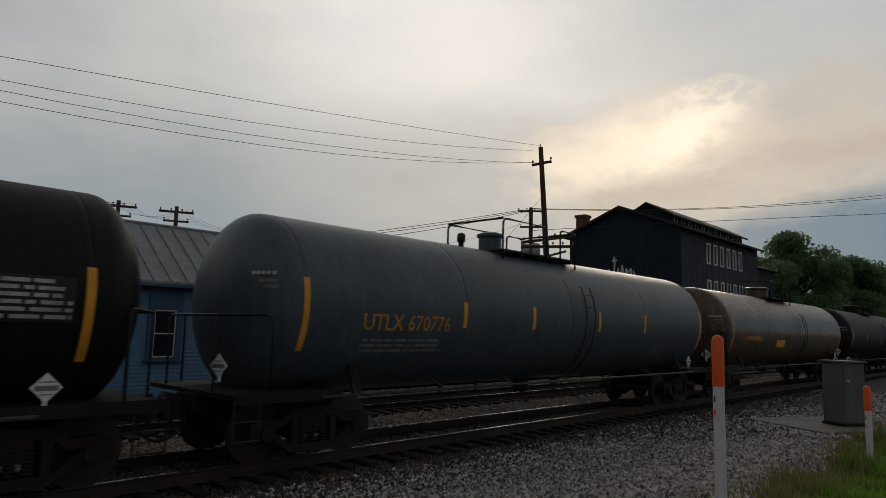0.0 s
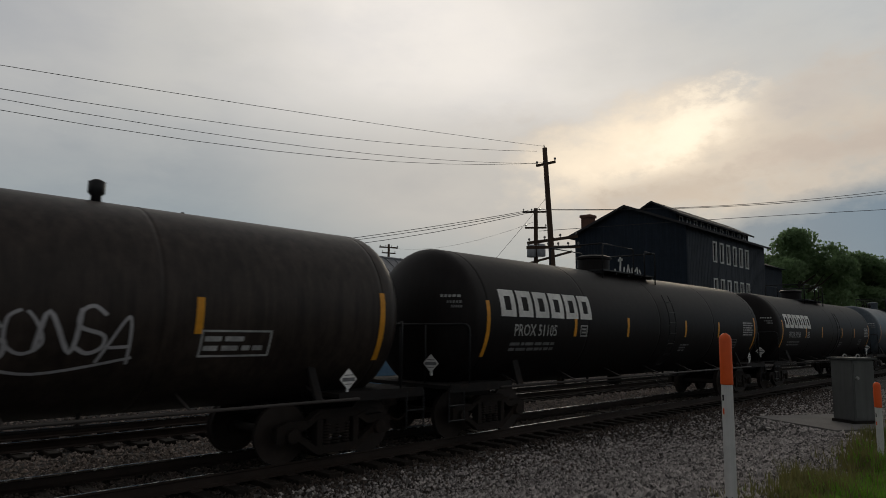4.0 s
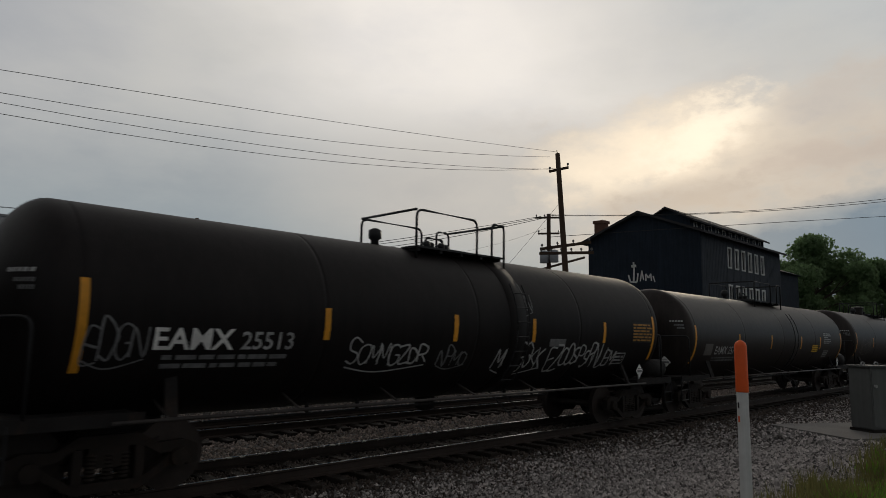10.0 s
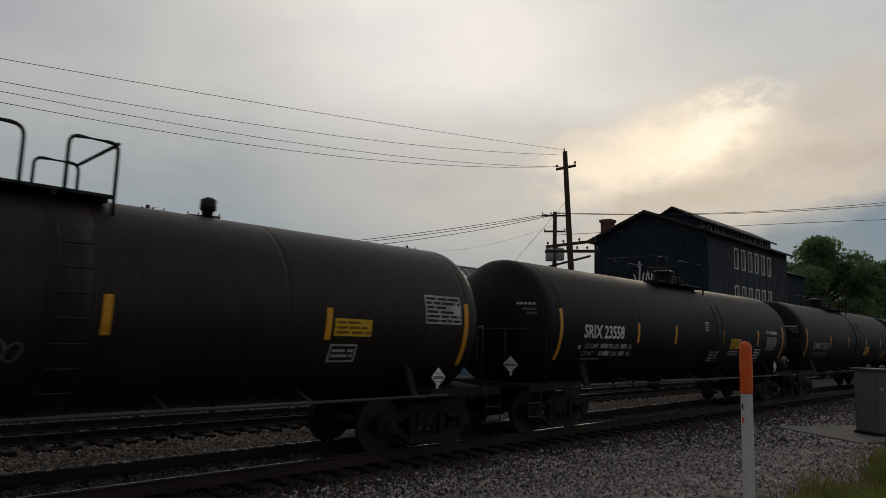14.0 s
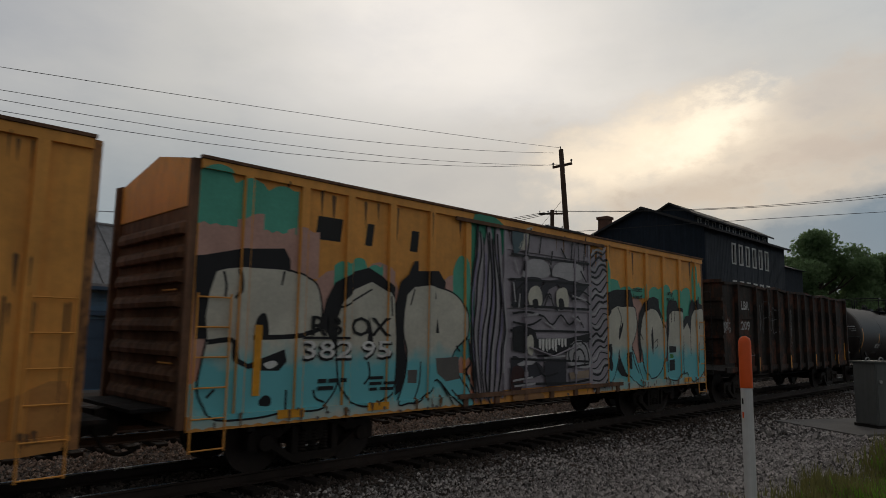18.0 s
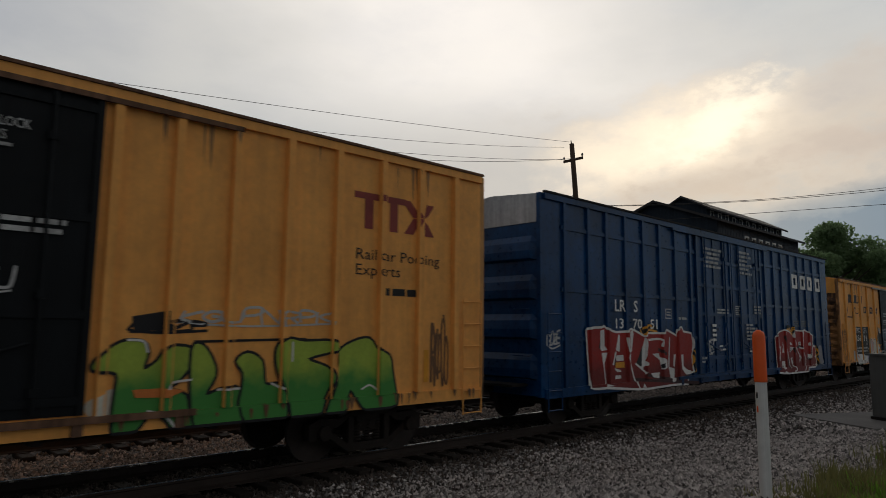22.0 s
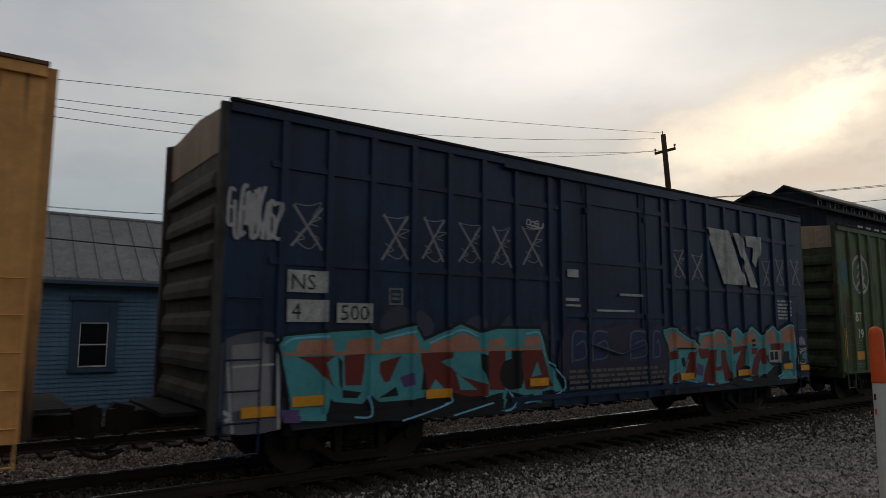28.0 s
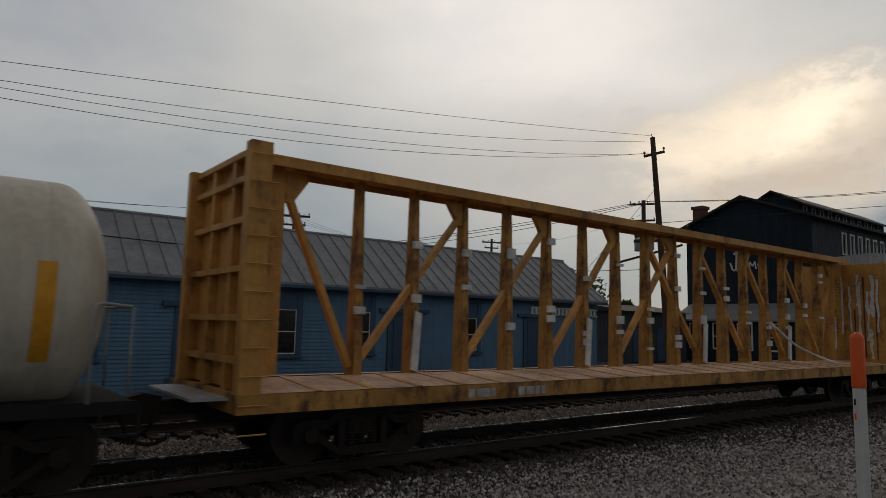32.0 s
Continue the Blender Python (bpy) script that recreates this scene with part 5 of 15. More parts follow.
def make_truck_meshes():
    d = {}
    bm = bmesh.new()
    for s in (-1, 1):
        y = 0.715 * s
        pts = [(-0.066, 0.0), (-0.066, WHEEL_R + 0.026), (-0.040, WHEEL_R + 0.026), (-0.034, WHEEL_R), (0.066, WHEEL_R - 0.006), (0.066, WHEEL_R - 0.06), (0.03, WHEEL_R - 0.07), (0.015, 0.16), (0.075, 0.13), (0.075, 0.0)]
        revolve(bm, [(y + (a * -s if True else a), r) for a, r in pts][::-1 if s < 0 else 1], 28, (0, 0, 0), "Y")
        for k in range(8):        # ribs on the plate, so that the turning shows
            a = k * math.pi / 4
            bar(bm, (math.cos(a) * 0.16, y + 0.035 * s, math.sin(a) * 0.16), (math.cos(a) * 0.37, y + 0.035 * s, math.sin(a) * 0.37), 0.03, 0.03, (0, 1, 0))
    revolve(bm, [(-0.98, 0.075), (0.98, 0.075)], 12, (0, 0, 0), "Y")
    d["wheelset"] = mesh_of("wheelset", bm, M["wheel"])
    bm = bmesh.new()
    arch = [(-1.16, 0.36), (-1.16, 0.60), (-0.98, 0.68), (-0.62, 0.66), (-0.36, 0.82)]
    under = [(-0.40, 0.67), (-0.62, 0.53), (-0.98, 0.52), (-1.02, 0.34)]
    slab(bm, arch + [(-x, z) for x, z in arch[::-1]] + [(-x, z) for x, z in under[::-1]] + under, -0.09, 0.05)
    slab(bm, [(-1.0, 0.515), (-0.82, 0.515), (-0.42, 0.25), (0.42, 0.25), (0.82, 0.515), (1.0, 0.515), (0.40, 0.12), (-0.40, 0.12)], -0.085, 0.045)
    for x in (-0.37, 0.37):
        slab(bm, [(x - 0.055, 0.255), (x + 0.055, 0.255), (x + 0.055, 0.665), (x - 0.055, 0.665)], -0.11, 0.06)
    for x in (-0.89, 0.89):
        revolve(bm, [(-0.17, 0.05), (-0.16, 0.115), (-0.06, 0.125), (0.04, 0.125)], 14, (x, 0, 0.457), "Y")
    for x in (-0.2, 0.0, 0.2):
        revolve(bm, [(0.26 + 0.024 * k, 0.078 if k % 2 else 0.055) for k in range(15)], 10, (x, -0.03, 0), "Z")
    for a, b in ((-0.60, -0.34), (0.34, 0.60)):
        slab(bm, [(a, 0.62), (b, 0.70), (b, 0.76), (a, 0.665)], -0.115, -0.091)
    d["side_frame"] = mesh_of("side_frame", bm, M["truck"])
    bm = bmesh.new()
    box(bm, -0.24, 0.24, -1.08, 1.08, 0.42, 0.70)
    box(bm, -0.18, 0.18, -0.35, 0.35, 0.70, 0.84)
    for s in (-1, 1):
        box(bm, s * 0.42 - 0.05, s * 0.42 + 0.05, -0.85, 0.85, 0.38, 0.46)
        for k in (-1, 1):
            box(bm, s * 0.40, s * 0.47, k * 0.66 - 0.1, k * 0.66 + 0.1, 0.30, 0.60)
    d["truck"] = mesh_of("truck", bm, M["truck"])
    bm = bmesh.new()        # coupler, along +x from the end of the sill
    box(bm, -0.5, 0.16, -0.09, 0.09, 0.74, 0.94)
    slab(bm, [(0.14, 0.66), (0.40, 0.62), (0.46, 0.70), (0.46, 0.98), (0.40, 1.06), (0.14, 1.0)], -0.15, 0.06)
    slab(bm, [(0.38, 0.68), (0.52, 0.70), (0.52, 0.98), (0.38, 1.0)], 0.06, 0.16)
    tube(bm, rounded([(0.10, -0.25, 0.75), (0.25, -0.28, 0.45), (0.50, -0.30, 0.36), (0.75, -0.22, 0.45)], 0.2), 0.03, 6)
    d["coupler"] = mesh_of("coupler", bm, M["truck"])
    return d


TM = make_truck_meshes()


def put_trucks(car, s, tc, reach):
    for sgn in (-1, 1):
        tr = share("truck", TM["truck"], car, pose(sgn * tc, 0, 0), "grimy cast steel truck")
        for k in (-1, 1):
            share("side_frame", TM["side_frame"], tr, pose(0, -1.0, 0) if k < 0 else pose(0, 1.0, 0, 0, 0, 180))
            w = share("wheelset", TM["wheelset"], tr, pose(k * 0.89, 0, WHEEL_R), "steel wheels on their axle")
            WHEELSETS.append((w, s + sgn * tc + k * 0.89, k * 0.89))
        share("coupler", TM["coupler"], car, pose(sgn * (reach - 0.46), 0, 0, 0, 0, 0 if sgn > 0 else 180), "knuckle coupler with its air hose")


def new_car(name, s, label, category, reach_l, reach_r):
    c = thing(name, label, category, "cars of the freight train", m=pose(s, TRACK_Y, 0))
    CARS.append((c, s))
    return c


# ---- flat paint and plates laid on a car's side: x along the car, z up ----
def lay(car, name, polys, material, shape, label="", parent=None, step=0.0004):
    """Polygons of (x, z), laid on the near side by shape(x, z), which gives y, and cut where shape.cuts says."""
    bm = bmesh.new()
    for i, p in enumerate(polys):
        if len(p) >= 3:
            bm.faces.new([bm.verts.new((x, -step * (i % 9), z)) for x, z in p])
    return finish_lay(car, name, bm, material, shape, label, parent)


LOOSE = dict(graffiti_cloud="spray_patch", label_panel="label_panel", lettering="letter", arrow_mark="arrow_piece", maker_mark="mark_piece", logo_mark="mark_piece")        # marks whose pieces are parts


def finish_lay(car, name, bm, material, shape, label="", parent=None, low=None):
    xs = [v.co.x for v in bm.verts]
    zs = [v.co.z for v in bm.verts]
    if not xs:
        bm.free()
        return None
    for ax, cuts, lo, hi in ((0, shape["x"], min(xs), max(xs)), (2, shape["z"], min(zs), max(zs))):
        n = Vector((1, 0, 0)) if ax == 0 else Vector((0, 0, 1))
        for c in cuts:
            if lo + 1e-4 < c < hi - 1e-4:
                bmesh.ops.bisect_plane(bm, geom=bm.verts[:] + bm.edges[:] + bm.faces[:], plane_co=n * c, plane_no=n, dist=1e-6)
    f = shape["y"]
    for v in bm.verts:
        v.co.y += f(v.co.x, v.co.z) - shape["lift"]
    for q in bm.faces:
        q.normal_update()
        if q.normal.y > 0:
            q.normal_flip()
    if name in ("graffiti_line", "graffiti_outline", "graffiti_cloud"):
        bmesh.ops.remove_doubles(bm, verts=bm.verts[:], dist=0.004)
    if name in LOOSE:
        if name != "lettering":
            bmesh.ops.remove_doubles(bm, verts=bm.verts[:], dist=0.004)
        return part(name, bm, material, parent or car, label, split=LOOSE[name])
    ob = new(name, mesh_of(name, bm, material))
    ob.parent = parent or car
    if label:
        ob["label"] = label
    return ob


def rect(x0, x1, z0, z1):
    return [(x0, z0), (x1, z0), (x1, z1), (x0, z1)]


def text_bm(words, x, z, height, width=None, slant=0.0, fat=0.0, align="LEFT"):
    """Letters of the built-in font as flat faces: x, z at the lower left of the first line."""
    cu = bpy.data.curves.new("letters", "FONT")
    cu.body, cu.size, cu.fill_mode = words, 1.0, "FRONT"
    cu.shear, cu.offset, cu.resolution_u = slant, fat, 2
    cu.align_x = align
    ob = bpy.data.objects.new("letters", cu)
    me = bpy.data.meshes.new_from_object(ob)
    bm = bmesh.new()
    bm.from_mesh(me)
    bpy.data.objects.remove(ob)
    bpy.data.curves.remove(cu)
    bpy.data.meshes.remove(me)
    if not bm.verts:
        return bm
    xs = [v.co.x for v in bm.verts]
    k = height / 0.70
    kx = k if width is None else width / max(max(xs) - min(xs), 1e-3)
    x0 = min(xs) if width is not None or align == "LEFT" else 0
    for v in bm.verts:
        v.co = ((v.co.x - x0) * kx + x, 0, v.co.y * k + z)
    return bm


def letter(car, words, x, z, height, material, shape, width=None, slant=0.0, fat=0.0, align="LEFT", label="", name="lettering"):
    return finish_lay(car, name, text_bm(words, x, z, height, width, slant, fat, align), M[material], shape, label)


def ribbon(points, w):
    """A brush stroke along points, as quads with tapered ends."""
    out = []
    n = len(points)
    L = []
    for i, (x, z) in enumerate(points):
        a, b = points[max(i - 1, 0)], points[min(i + 1, n - 1)]
        dx, dz = b[0] - a[0], b[1] - a[1]
        d = math.hypot(dx, dz) or 1
        k = w / 2
        L.append(((x - dz / d * k, z + dx / d * k), (x + dz / d * k, z - dx / d * k)))
    for (a, b), (c, d) in zip(L, L[1:]):
        out.append([b, d, c, a])
    return out


def bent(points, n=5):
    """A smooth line through points."""
    if len(points) < 3:
        return points
    p = [points[0], *points, points[-1]]
    out = []
    for a, b, c, d in zip(p, p[1:], p[2:], p[3:]):
        for i in range(n):
            t = i / n
            out.append(tuple(0.5 * (2 * b[k] + (c[k] - a[k]) * t + (2 * a[k] - 5 * b[k] + 4 * c[k] - d[k]) * t * t + (3 * b[k] - a[k] - 3 * c[k] + d[k]) * t ** 3) for k in (0, 1)))
    out.append(points[-1])
    return out


# ---- tank cars ----
def tank_shape(R, zc):
    def y(x, z):
        return -math.sqrt(max(R * R - (z - zc) ** 2, 0.0004))
    return dict(x=[], z=[zc - R + i * 0.12 for i in range(1, int(2 * R / 0.12))], y=y, lift=0.006)


def grip(bm, x, y, z0, z1, n, w=0.22, along="x"):
    for i in range(n):
        z = z0 + (z1 - z0) * i / max(1, n - 1)
        a, b = ((x - w, y, z), (x + w, y, z)) if along == "x" else ((x, y - w, z), (x, y + w, z))
        tube(bm, [a, b], 0.012, 5)


def make_tank(L, R_, label, mat, R=1.50, zc=2.40, stripes=(), stripe_len=0.5, top="dome", platform=(-1.3, 0.3, 0.9, 1.5), pitch=None, placards=True, yellow=True, pipe_mat="railing", air_tank=False, belly=False, valves=(), rail_up=0.68, dome_x=None, ladder_x=None, tape=0.055, dome_r=0.46, ext=0.08, placard_in=0.68, head_k=0.46):
    """A tank car between its end seams at L and R_ along the train."""
    s, half = (L + R_) / 2, (R_ - L) / 2
    reach = half + 1.42 if pitch is None else pitch / 2
    c = new_car("tank_car", s, label, "tank car", reach, reach)
    sh = tank_shape(R, zc)
    zr = zc + R - 1.44        # height of the marks
    bm = bmesh.new()
    head, hs = R * head_k, half + ext        # dished heads beyond the end seams
    prof = [(-hs - head * math.cos(a) - 0.02, R * math.sin(a)) for a in [math.pi / 2 * k / 11 for k in range(1, 12)]]
    prof = [(-hs - head - 0.02, R * 0.06)] + prof + [(-half + 0.03, R), (-half + 0.03, R - 0.006), (-half + 0.05, R - 0.006), (-half + 0.06, R), (-half + 0.12, R)]
    mids = []
    for k in (-0.5, 0, 0.5):
        x = half * k
        mids += [(x - 0.06, R), (x - 0.02, R), (x - 0.012, R - 0.005), (x + 0.012, R - 0.005), (x + 0.02, R), (x + 0.06, R)]
    prof = prof + mids + [(-a, r) for a, r in reversed(prof)]
    revolve(bm, prof, 56, (0, 0, zc), "X")
    part("tank_shell", bm, M[mat], c, smooth=True).data.set_sharp_from_angle(angle=radians(35))
    for row, (b_, a0, a1) in enumerate(((0.27, 0.84, 0.58), (0.19, 0.86, 0.68), (0.13, 0.87, 0.74))):        # small print on the leading head
        bm = bmesh.new()
        for k in range(5):
            e0, e1 = a0 + (a1 - a0) * k / 5, a0 + (a1 - a0) * (k + 0.7) / 5
            pts = []
            for a_, q in ((e0, b_), (e1, b_), (e1, b_ + 0.035), (e0, b_ + 0.035)):
                d_ = math.sqrt(max(0.0, 1 - a_ * a_ - q * q))
                pts.append((-hs - 0.02 - head * d_ - 0.012, -R * a_ - 0.004, zc + R * q))
            quad(bm, pts)
        part("print", bm, M["white_worn" if row == 0 else "grey_sten"], c, "small stencilled print")
    tc = reach - 2.05
    put_trucks(c, s, tc, reach)
    for sg in (-1, 1):
        bm = bmesh.new()        # stub sill and end platform
        box(bm, sg * reach - sg * 0.35 if sg < 0 else half - 1.6, -(half - 1.6) if sg < 0 else reach - 0.35, -0.25, 0.25, 0.72, 1.02)
        part("stub_sill", bm, M["frame_black"], c)
        bm = bmesh.new()
        a, b = sorted((sg * (half - 0.9), sg * (half + 1.0)))
        box(bm, a, b, -1.42, 1.42, 1.02, 1.09)
        box(bm, a, b, -1.45, -1.42, 0.96, 1.12)
        part("end_platform", bm, M["frame_black"], c, "black steel end platform")
        bm = bmesh.new()        # saddle cradle
        w = 0.28
        pts = [(y, -math.sqrt(R * R - y * y) + zc - 0.0) for y in [R * 0.80 * (-1 + 2 * k / 8) for k in range(9)]]
        va = [[bm.verts.new((sg * (half - 0.75) + dx, y, z + 0.01)) for y, z in pts] for dx in (-w, w)]
        vb = [[bm.verts.new((sg * (half - 0.75) + dx, y * 0.55, 1.02)) for y, z in pts] for dx in (-w, w)]
        for k in range(8):
            bm.faces.new((va[0][k], va[0][k + 1], vb[0][k + 1], vb[0][k]))
            bm.faces.new((va[1][k + 1], va[1][k], vb[1][k], vb[1][k + 1]))
        bm.faces.new((va[0][0], vb[0][0], vb[1][0], va[1][0]))
        bm.faces.new((va[0][8], va[1][8], vb[1][8], vb[0][8]))
        part("saddle", bm, M["frame_black"], c)
        bm = bmesh.new()        # hand rail round the end
        xe, xi = sg * (half + 1.02), sg * (half + 0.45)
        tube(bm, rounded([(xi, -1.44, 1.1), (xi, -1.44, 2.28), (xe, -0.78, 2.25), (xe, 0.78, 2.25), (xi, 1.44, 2.28), (xi, 1.44, 1.1)], 0.16), 0.022, 7)
        for y in (-0.78, 0.78):
            tube(bm, [(xe, y, 1.1), (xe, y, 2.25)], 0.018, 6)
        part("end_handrail", bm, M[pipe_mat], c, "bent pipe handrail", True)
        bm = bmesh.new()        # corner steps
        for y in (-1.44,):
            for x in (xe, xe - sg * 0.42):
                tube(bm, [(x, y, 1.05), (x, y, 0.42)], 0.016, 5)
            for z in (0.44, 0.72):
                tube(bm, [(xe, y, z), (xe - sg * 0.42, y, z)], 0.016, 5)
        part("corner_step", bm, M["railing"], c)
        bm = bmesh.new()        # jack pad strut
        bar(bm, (sg * (half - 1.3), -1.18, 1.55), (sg * (half - 1.25), -1.40, 0.98), 0.16, 0.05)
        part("strut", bm, M["frame_black"], c)
    bm = bmesh.new()        # long side rail at sill height
    for y in (-1.46, 1.46):
        tube(bm, [(-half + 0.5, y, 1.0), (half - 0.5, y, 1.0)], 0.028, 6)
    for k in range(7):
        x = -half + 1.2 + k * (2 * half - 2.4) / 6
        tube(bm, [(x, -1.46, 1.0), (x, -0.9, zc - math.sqrt(R * R - 0.81) + 0.02)], 0.02, 5)
    part("side_rail", bm, M["lit_pipe"], c, "long pipe along the side", True)
    bm = bmesh.new()        # bottom outlet and brake rigging
    revolve(bm, [(0.62, 0.12), (0.66, 0.20), (0.95, 0.22), (zc - R + 0.04, 0.30)], 14, (0, 0, 0), "Z")
    part("bottom_outlet", bm, M["frame_black"], c)
    bm = bmesh.new()
    tube(bm, [(-half + 0.4, 0.5, 0.85), (half - 0.4, 0.5, 0.85)], 0.03, 6)
    tube(bm, [(-half * 0.7, -0.5, 0.80), (half * 0.5, -0.5, 0.80)], 0.025, 6)
    for k in (-0.45, -0.3, 0.28, 0.42):
        bar(bm, (half * k, -0.5, 0.8), (half * k, -0.5, 1.1), 0.05, 0.05)
    part("brake_rod", bm, M["frame_black"], c)
    # walkway, dome, railing on top
    zt = zc + R
    p0, q0, q1, p1 = platform
    bm = bmesh.new()
    box(bm, p0 + 0.05, p1, -0.84, -0.36, zt - 0.06, zt - 0.02)
    box(bm, p0 + 0.05, p1, 0.36, 0.84, zt - 0.06, zt - 0.02)
    for k in range(5):
        x = p0 + 0.1 + (p1 - p0 - 0.2) * k / 4
        box(bm, x, x + 0.06, -0.80, 0.80, zt - 0.12, zt - 0.061)
    part("walkway", bm, M["railing"], c, "black steel walkway on top", split="walkway_bar")
    xd = p0 + 0.95 if dome_x is None else dome_x
    if top in ("dome", "both"):
        bm = bmesh.new()
        revolve(bm, [(zt - 0.12, dome_r), (zt + 0.34, dome_r), (zt + 0.36, dome_r + 0.05), (zt + 0.42, dome_r + 0.05), (zt + 0.47, dome_r - 0.06), (zt + 0.49, 0.05)], 24, (xd, 0, 0), "Z")
        d = part("dome", bm, M[mat], c, "round manway dome", True)
        d.data.set_sharp_from_angle(angle=radians(40))
    if top in ("valves", "both"):
        bm = bmesh.new()
        x = xd + (0.0 if top == "valves" else 1.0)
        box(bm, x - 0.45, x + 0.45, -0.35, 0.35, zt - 0.08, zt + 0.08)
        for k in range(4):
            revolve(bm, [(zt + 0.08, 0.07), (zt + 0.20, 0.09), (zt + 0.24, 0.05)], 9, (x - 0.33 + 0.22 * k, -0.05 + 0.1 * (k % 2), 0), "Z")
        tube(bm, rounded([(x - 0.3, 0, zt + 0.2), (x - 0.3, 0, zt + 0.32), (x + 0.2, 0, zt + 0.32), (x + 0.2, 0, zt + 0.1)], 0.08), 0.03, 6)
        part("valve_housing", bm, M["railing"], c, "black valve fittings", True)
    bm = bmesh.new()
    h = rail_up
    for y in (-0.86, 0.86):
        tube(bm, rounded([(p0, y, zt - 0.30), (p0, y, zt + h), (q0, y, zt + h), (q0, y, zt - 0.06)], 0.16), 0.026, 6)
        tube(bm, rounded([(q1, y, zt - 0.06), (q1, y, zt + h), (p1, y, zt + h), (p1, y, zt - 0.30)], 0.12), 0.026, 6)
    for x in (p0, p1):
        tube(bm, [(x, -0.86, zt + h), (x, 0.86, zt + h)], 0.026, 6)
    part("top_railing", bm, M["railing"], c, "bent pipe safety railing", True, "railing_pipe")
    for vx, vr in valves:
        bm = bmesh.new()
        revolve(bm, [(zt - 0.05, vr * 0.7), (zt + 0.10, vr * 0.6), (zt + 0.14, vr), (zt + 0.30, vr), (zt + 0.34, vr * 0.4)], 10, (vx, 0, 0), "Z")
        part("relief_valve", bm, M["railing"], c, smooth=True)
    bm = bmesh.new()        # side ladder
    xl = p1 - 0.55 if ladder_x is None else ladder_x
    for x in (xl - 0.2, xl + 0.2):
        pts = [(x, -math.sqrt(max((R + 0.14) ** 2 - (z - zc) ** 2, 0.01)), z) for z in [0.75 + 0.25 * k for k in range(11)] if z < zc + R * 0.8]
        pts[0] = (x, -1.46, 0.55)
        tube(bm, pts, 0.016, 5)
    for k in range(9):
        z = 0.65 + 0.3 * k
        if z < zc + R * 0.8:
            y = -math.sqrt(max((R + 0.14) ** 2 - (z - zc) ** 2, 0.01)) if z > 1.2 else -1.46
            tube(bm, [(xl - 0.2, y, z), (xl + 0.2, y, z)], 0.013, 5)
    part("ladder", bm, M["railing"], c, "narrow black side ladder")
    if belly:
        bm = bmesh.new()
        prof = [(-0.25, R + 0.012), (0.25, R + 0.012)]
        revolve(bm, [(xl - 0.28, R - 0.01), (xl - 0.26, R + 0.012), (xl + 0.26, R + 0.012), (xl + 0.28, R - 0.01)], 56, (0, 0, zc), "X")
        part("wrap_band", bm, M[mat], c, "welded steel band round the shell", True)
    if air_tank:
        bm = bmesh.new()
        revolve(bm, [(half - 0.05, 0.10), (half, 0.24), (half + 0.9, 0.24), (half + 0.95, 0.10)], 16, (0, -1.12, 1.36), "X")
        part("air_reservoir", bm, M["frame_black"], c, "black air reservoir beside the end", True)
    # amber tape: long bent ones at the seams, short ones between
    if yellow:
        for sg in (-1, 1):
            lay(c, "reflector_tape", [rect(sg * (half - 0.06) - tape, sg * (half - 0.06) + tape, zr - 0.85, zr + 0.30)], M["yellow_stripe"], sh, "amber reflector tape")
        for x in stripes:
            lay(c, "reflector_tape", [rect(x - 0.055, x + 0.055, zr - 0.42, zr - 0.42 + stripe_len)], M["yellow_stripe"], sh, "amber reflector tape")
    if placards:
        # one faces the side by the rear seam, one faces along the train at the leading end
        for m in (pose(half - placard_in, -1.40, 1.32), pose(-half - 1.04, -0.95, 1.50, 0, 0, -76)):
            k = 0.175
            bm = bmesh.new()
            v = [bm.verts.new(p) for p in ((-k, 0, 0), (0, 0, -k), (k, 0, 0), (0, 0, k))]
            w = [bm.verts.new((p.co.x, 0.012, p.co.z)) for p in v]
            bm.faces.new(v)
            bm.faces.new(list(reversed(w)))
            for i in range(4):
                bm.faces.new((v[i], w[i], w[(i + 1) % 4], v[(i + 1) % 4]))
            bar(bm, (0, 0.03, -k * 0.6), (0, 0.03, -k * 1.35), 0.05, 0.02)
            bm.transform(m)
            pl = part("placard", bm, M["white"], c, "white diamond hazard placard")
            bm = bmesh.new()
            for z0, z1, w2 in ((-0.035, 0.025, 0.13), (0.06, 0.075, 0.09), (-0.085, -0.072, 0.08)):
                quad(bm, ((-w2, -0.004, z0), (w2, -0.004, z0), (w2, -0.004, z1), (-w2, -0.004, z1)))
            bm.transform(m)
            part("placard_print", bm, M["grey_sten"], pl)
    return c, sh, half


def bars(car, sh, x0, x1, z0, z1, n, mat, label="", gap=0.45, seed=1, parent=None, name="print"):
    """Small print that nobody can read: n rows of broken bars."""
    rng = random.Random(seed)
    polys = []
    rh = (z1 - z0) / n
    for i in range(n):
        z = z1 - (i + 1) * rh
        x = x0
        while x < x1 - 0.02:
            w = min(rng.uniform(0.10, 0.34), x1 - x)
            polys.append(rect(x, x + w, z + rh * gap * 0.5, z + rh * (1 - gap * 0.5)))
            x += w + rng.uniform(0.03, 0.06)
        if rng.random() < 0.3 and len(polys) > 1:
            polys.pop()
    return lay(car, name, polys, M[mat], sh, label, parent)


def lifted(sh, k):
    d = dict(sh)
    d["lift"] = sh["lift"] + k
    return d


def data_panel(car, sh, x0, x1, z0, z1, rows=5, back="white_worn", ink="black", seed=3, name="data_panel", label="stencilled data panel"):
    p = lay(car, name, [rect(x0, x1, z0, z1)], M[back], sh, label)
    bars(car, lifted(sh, 0.003), x0 + 0.03, x1 - 0.03, z0 + 0.02, z1 - 0.02, rows, ink, seed=seed, parent=p)


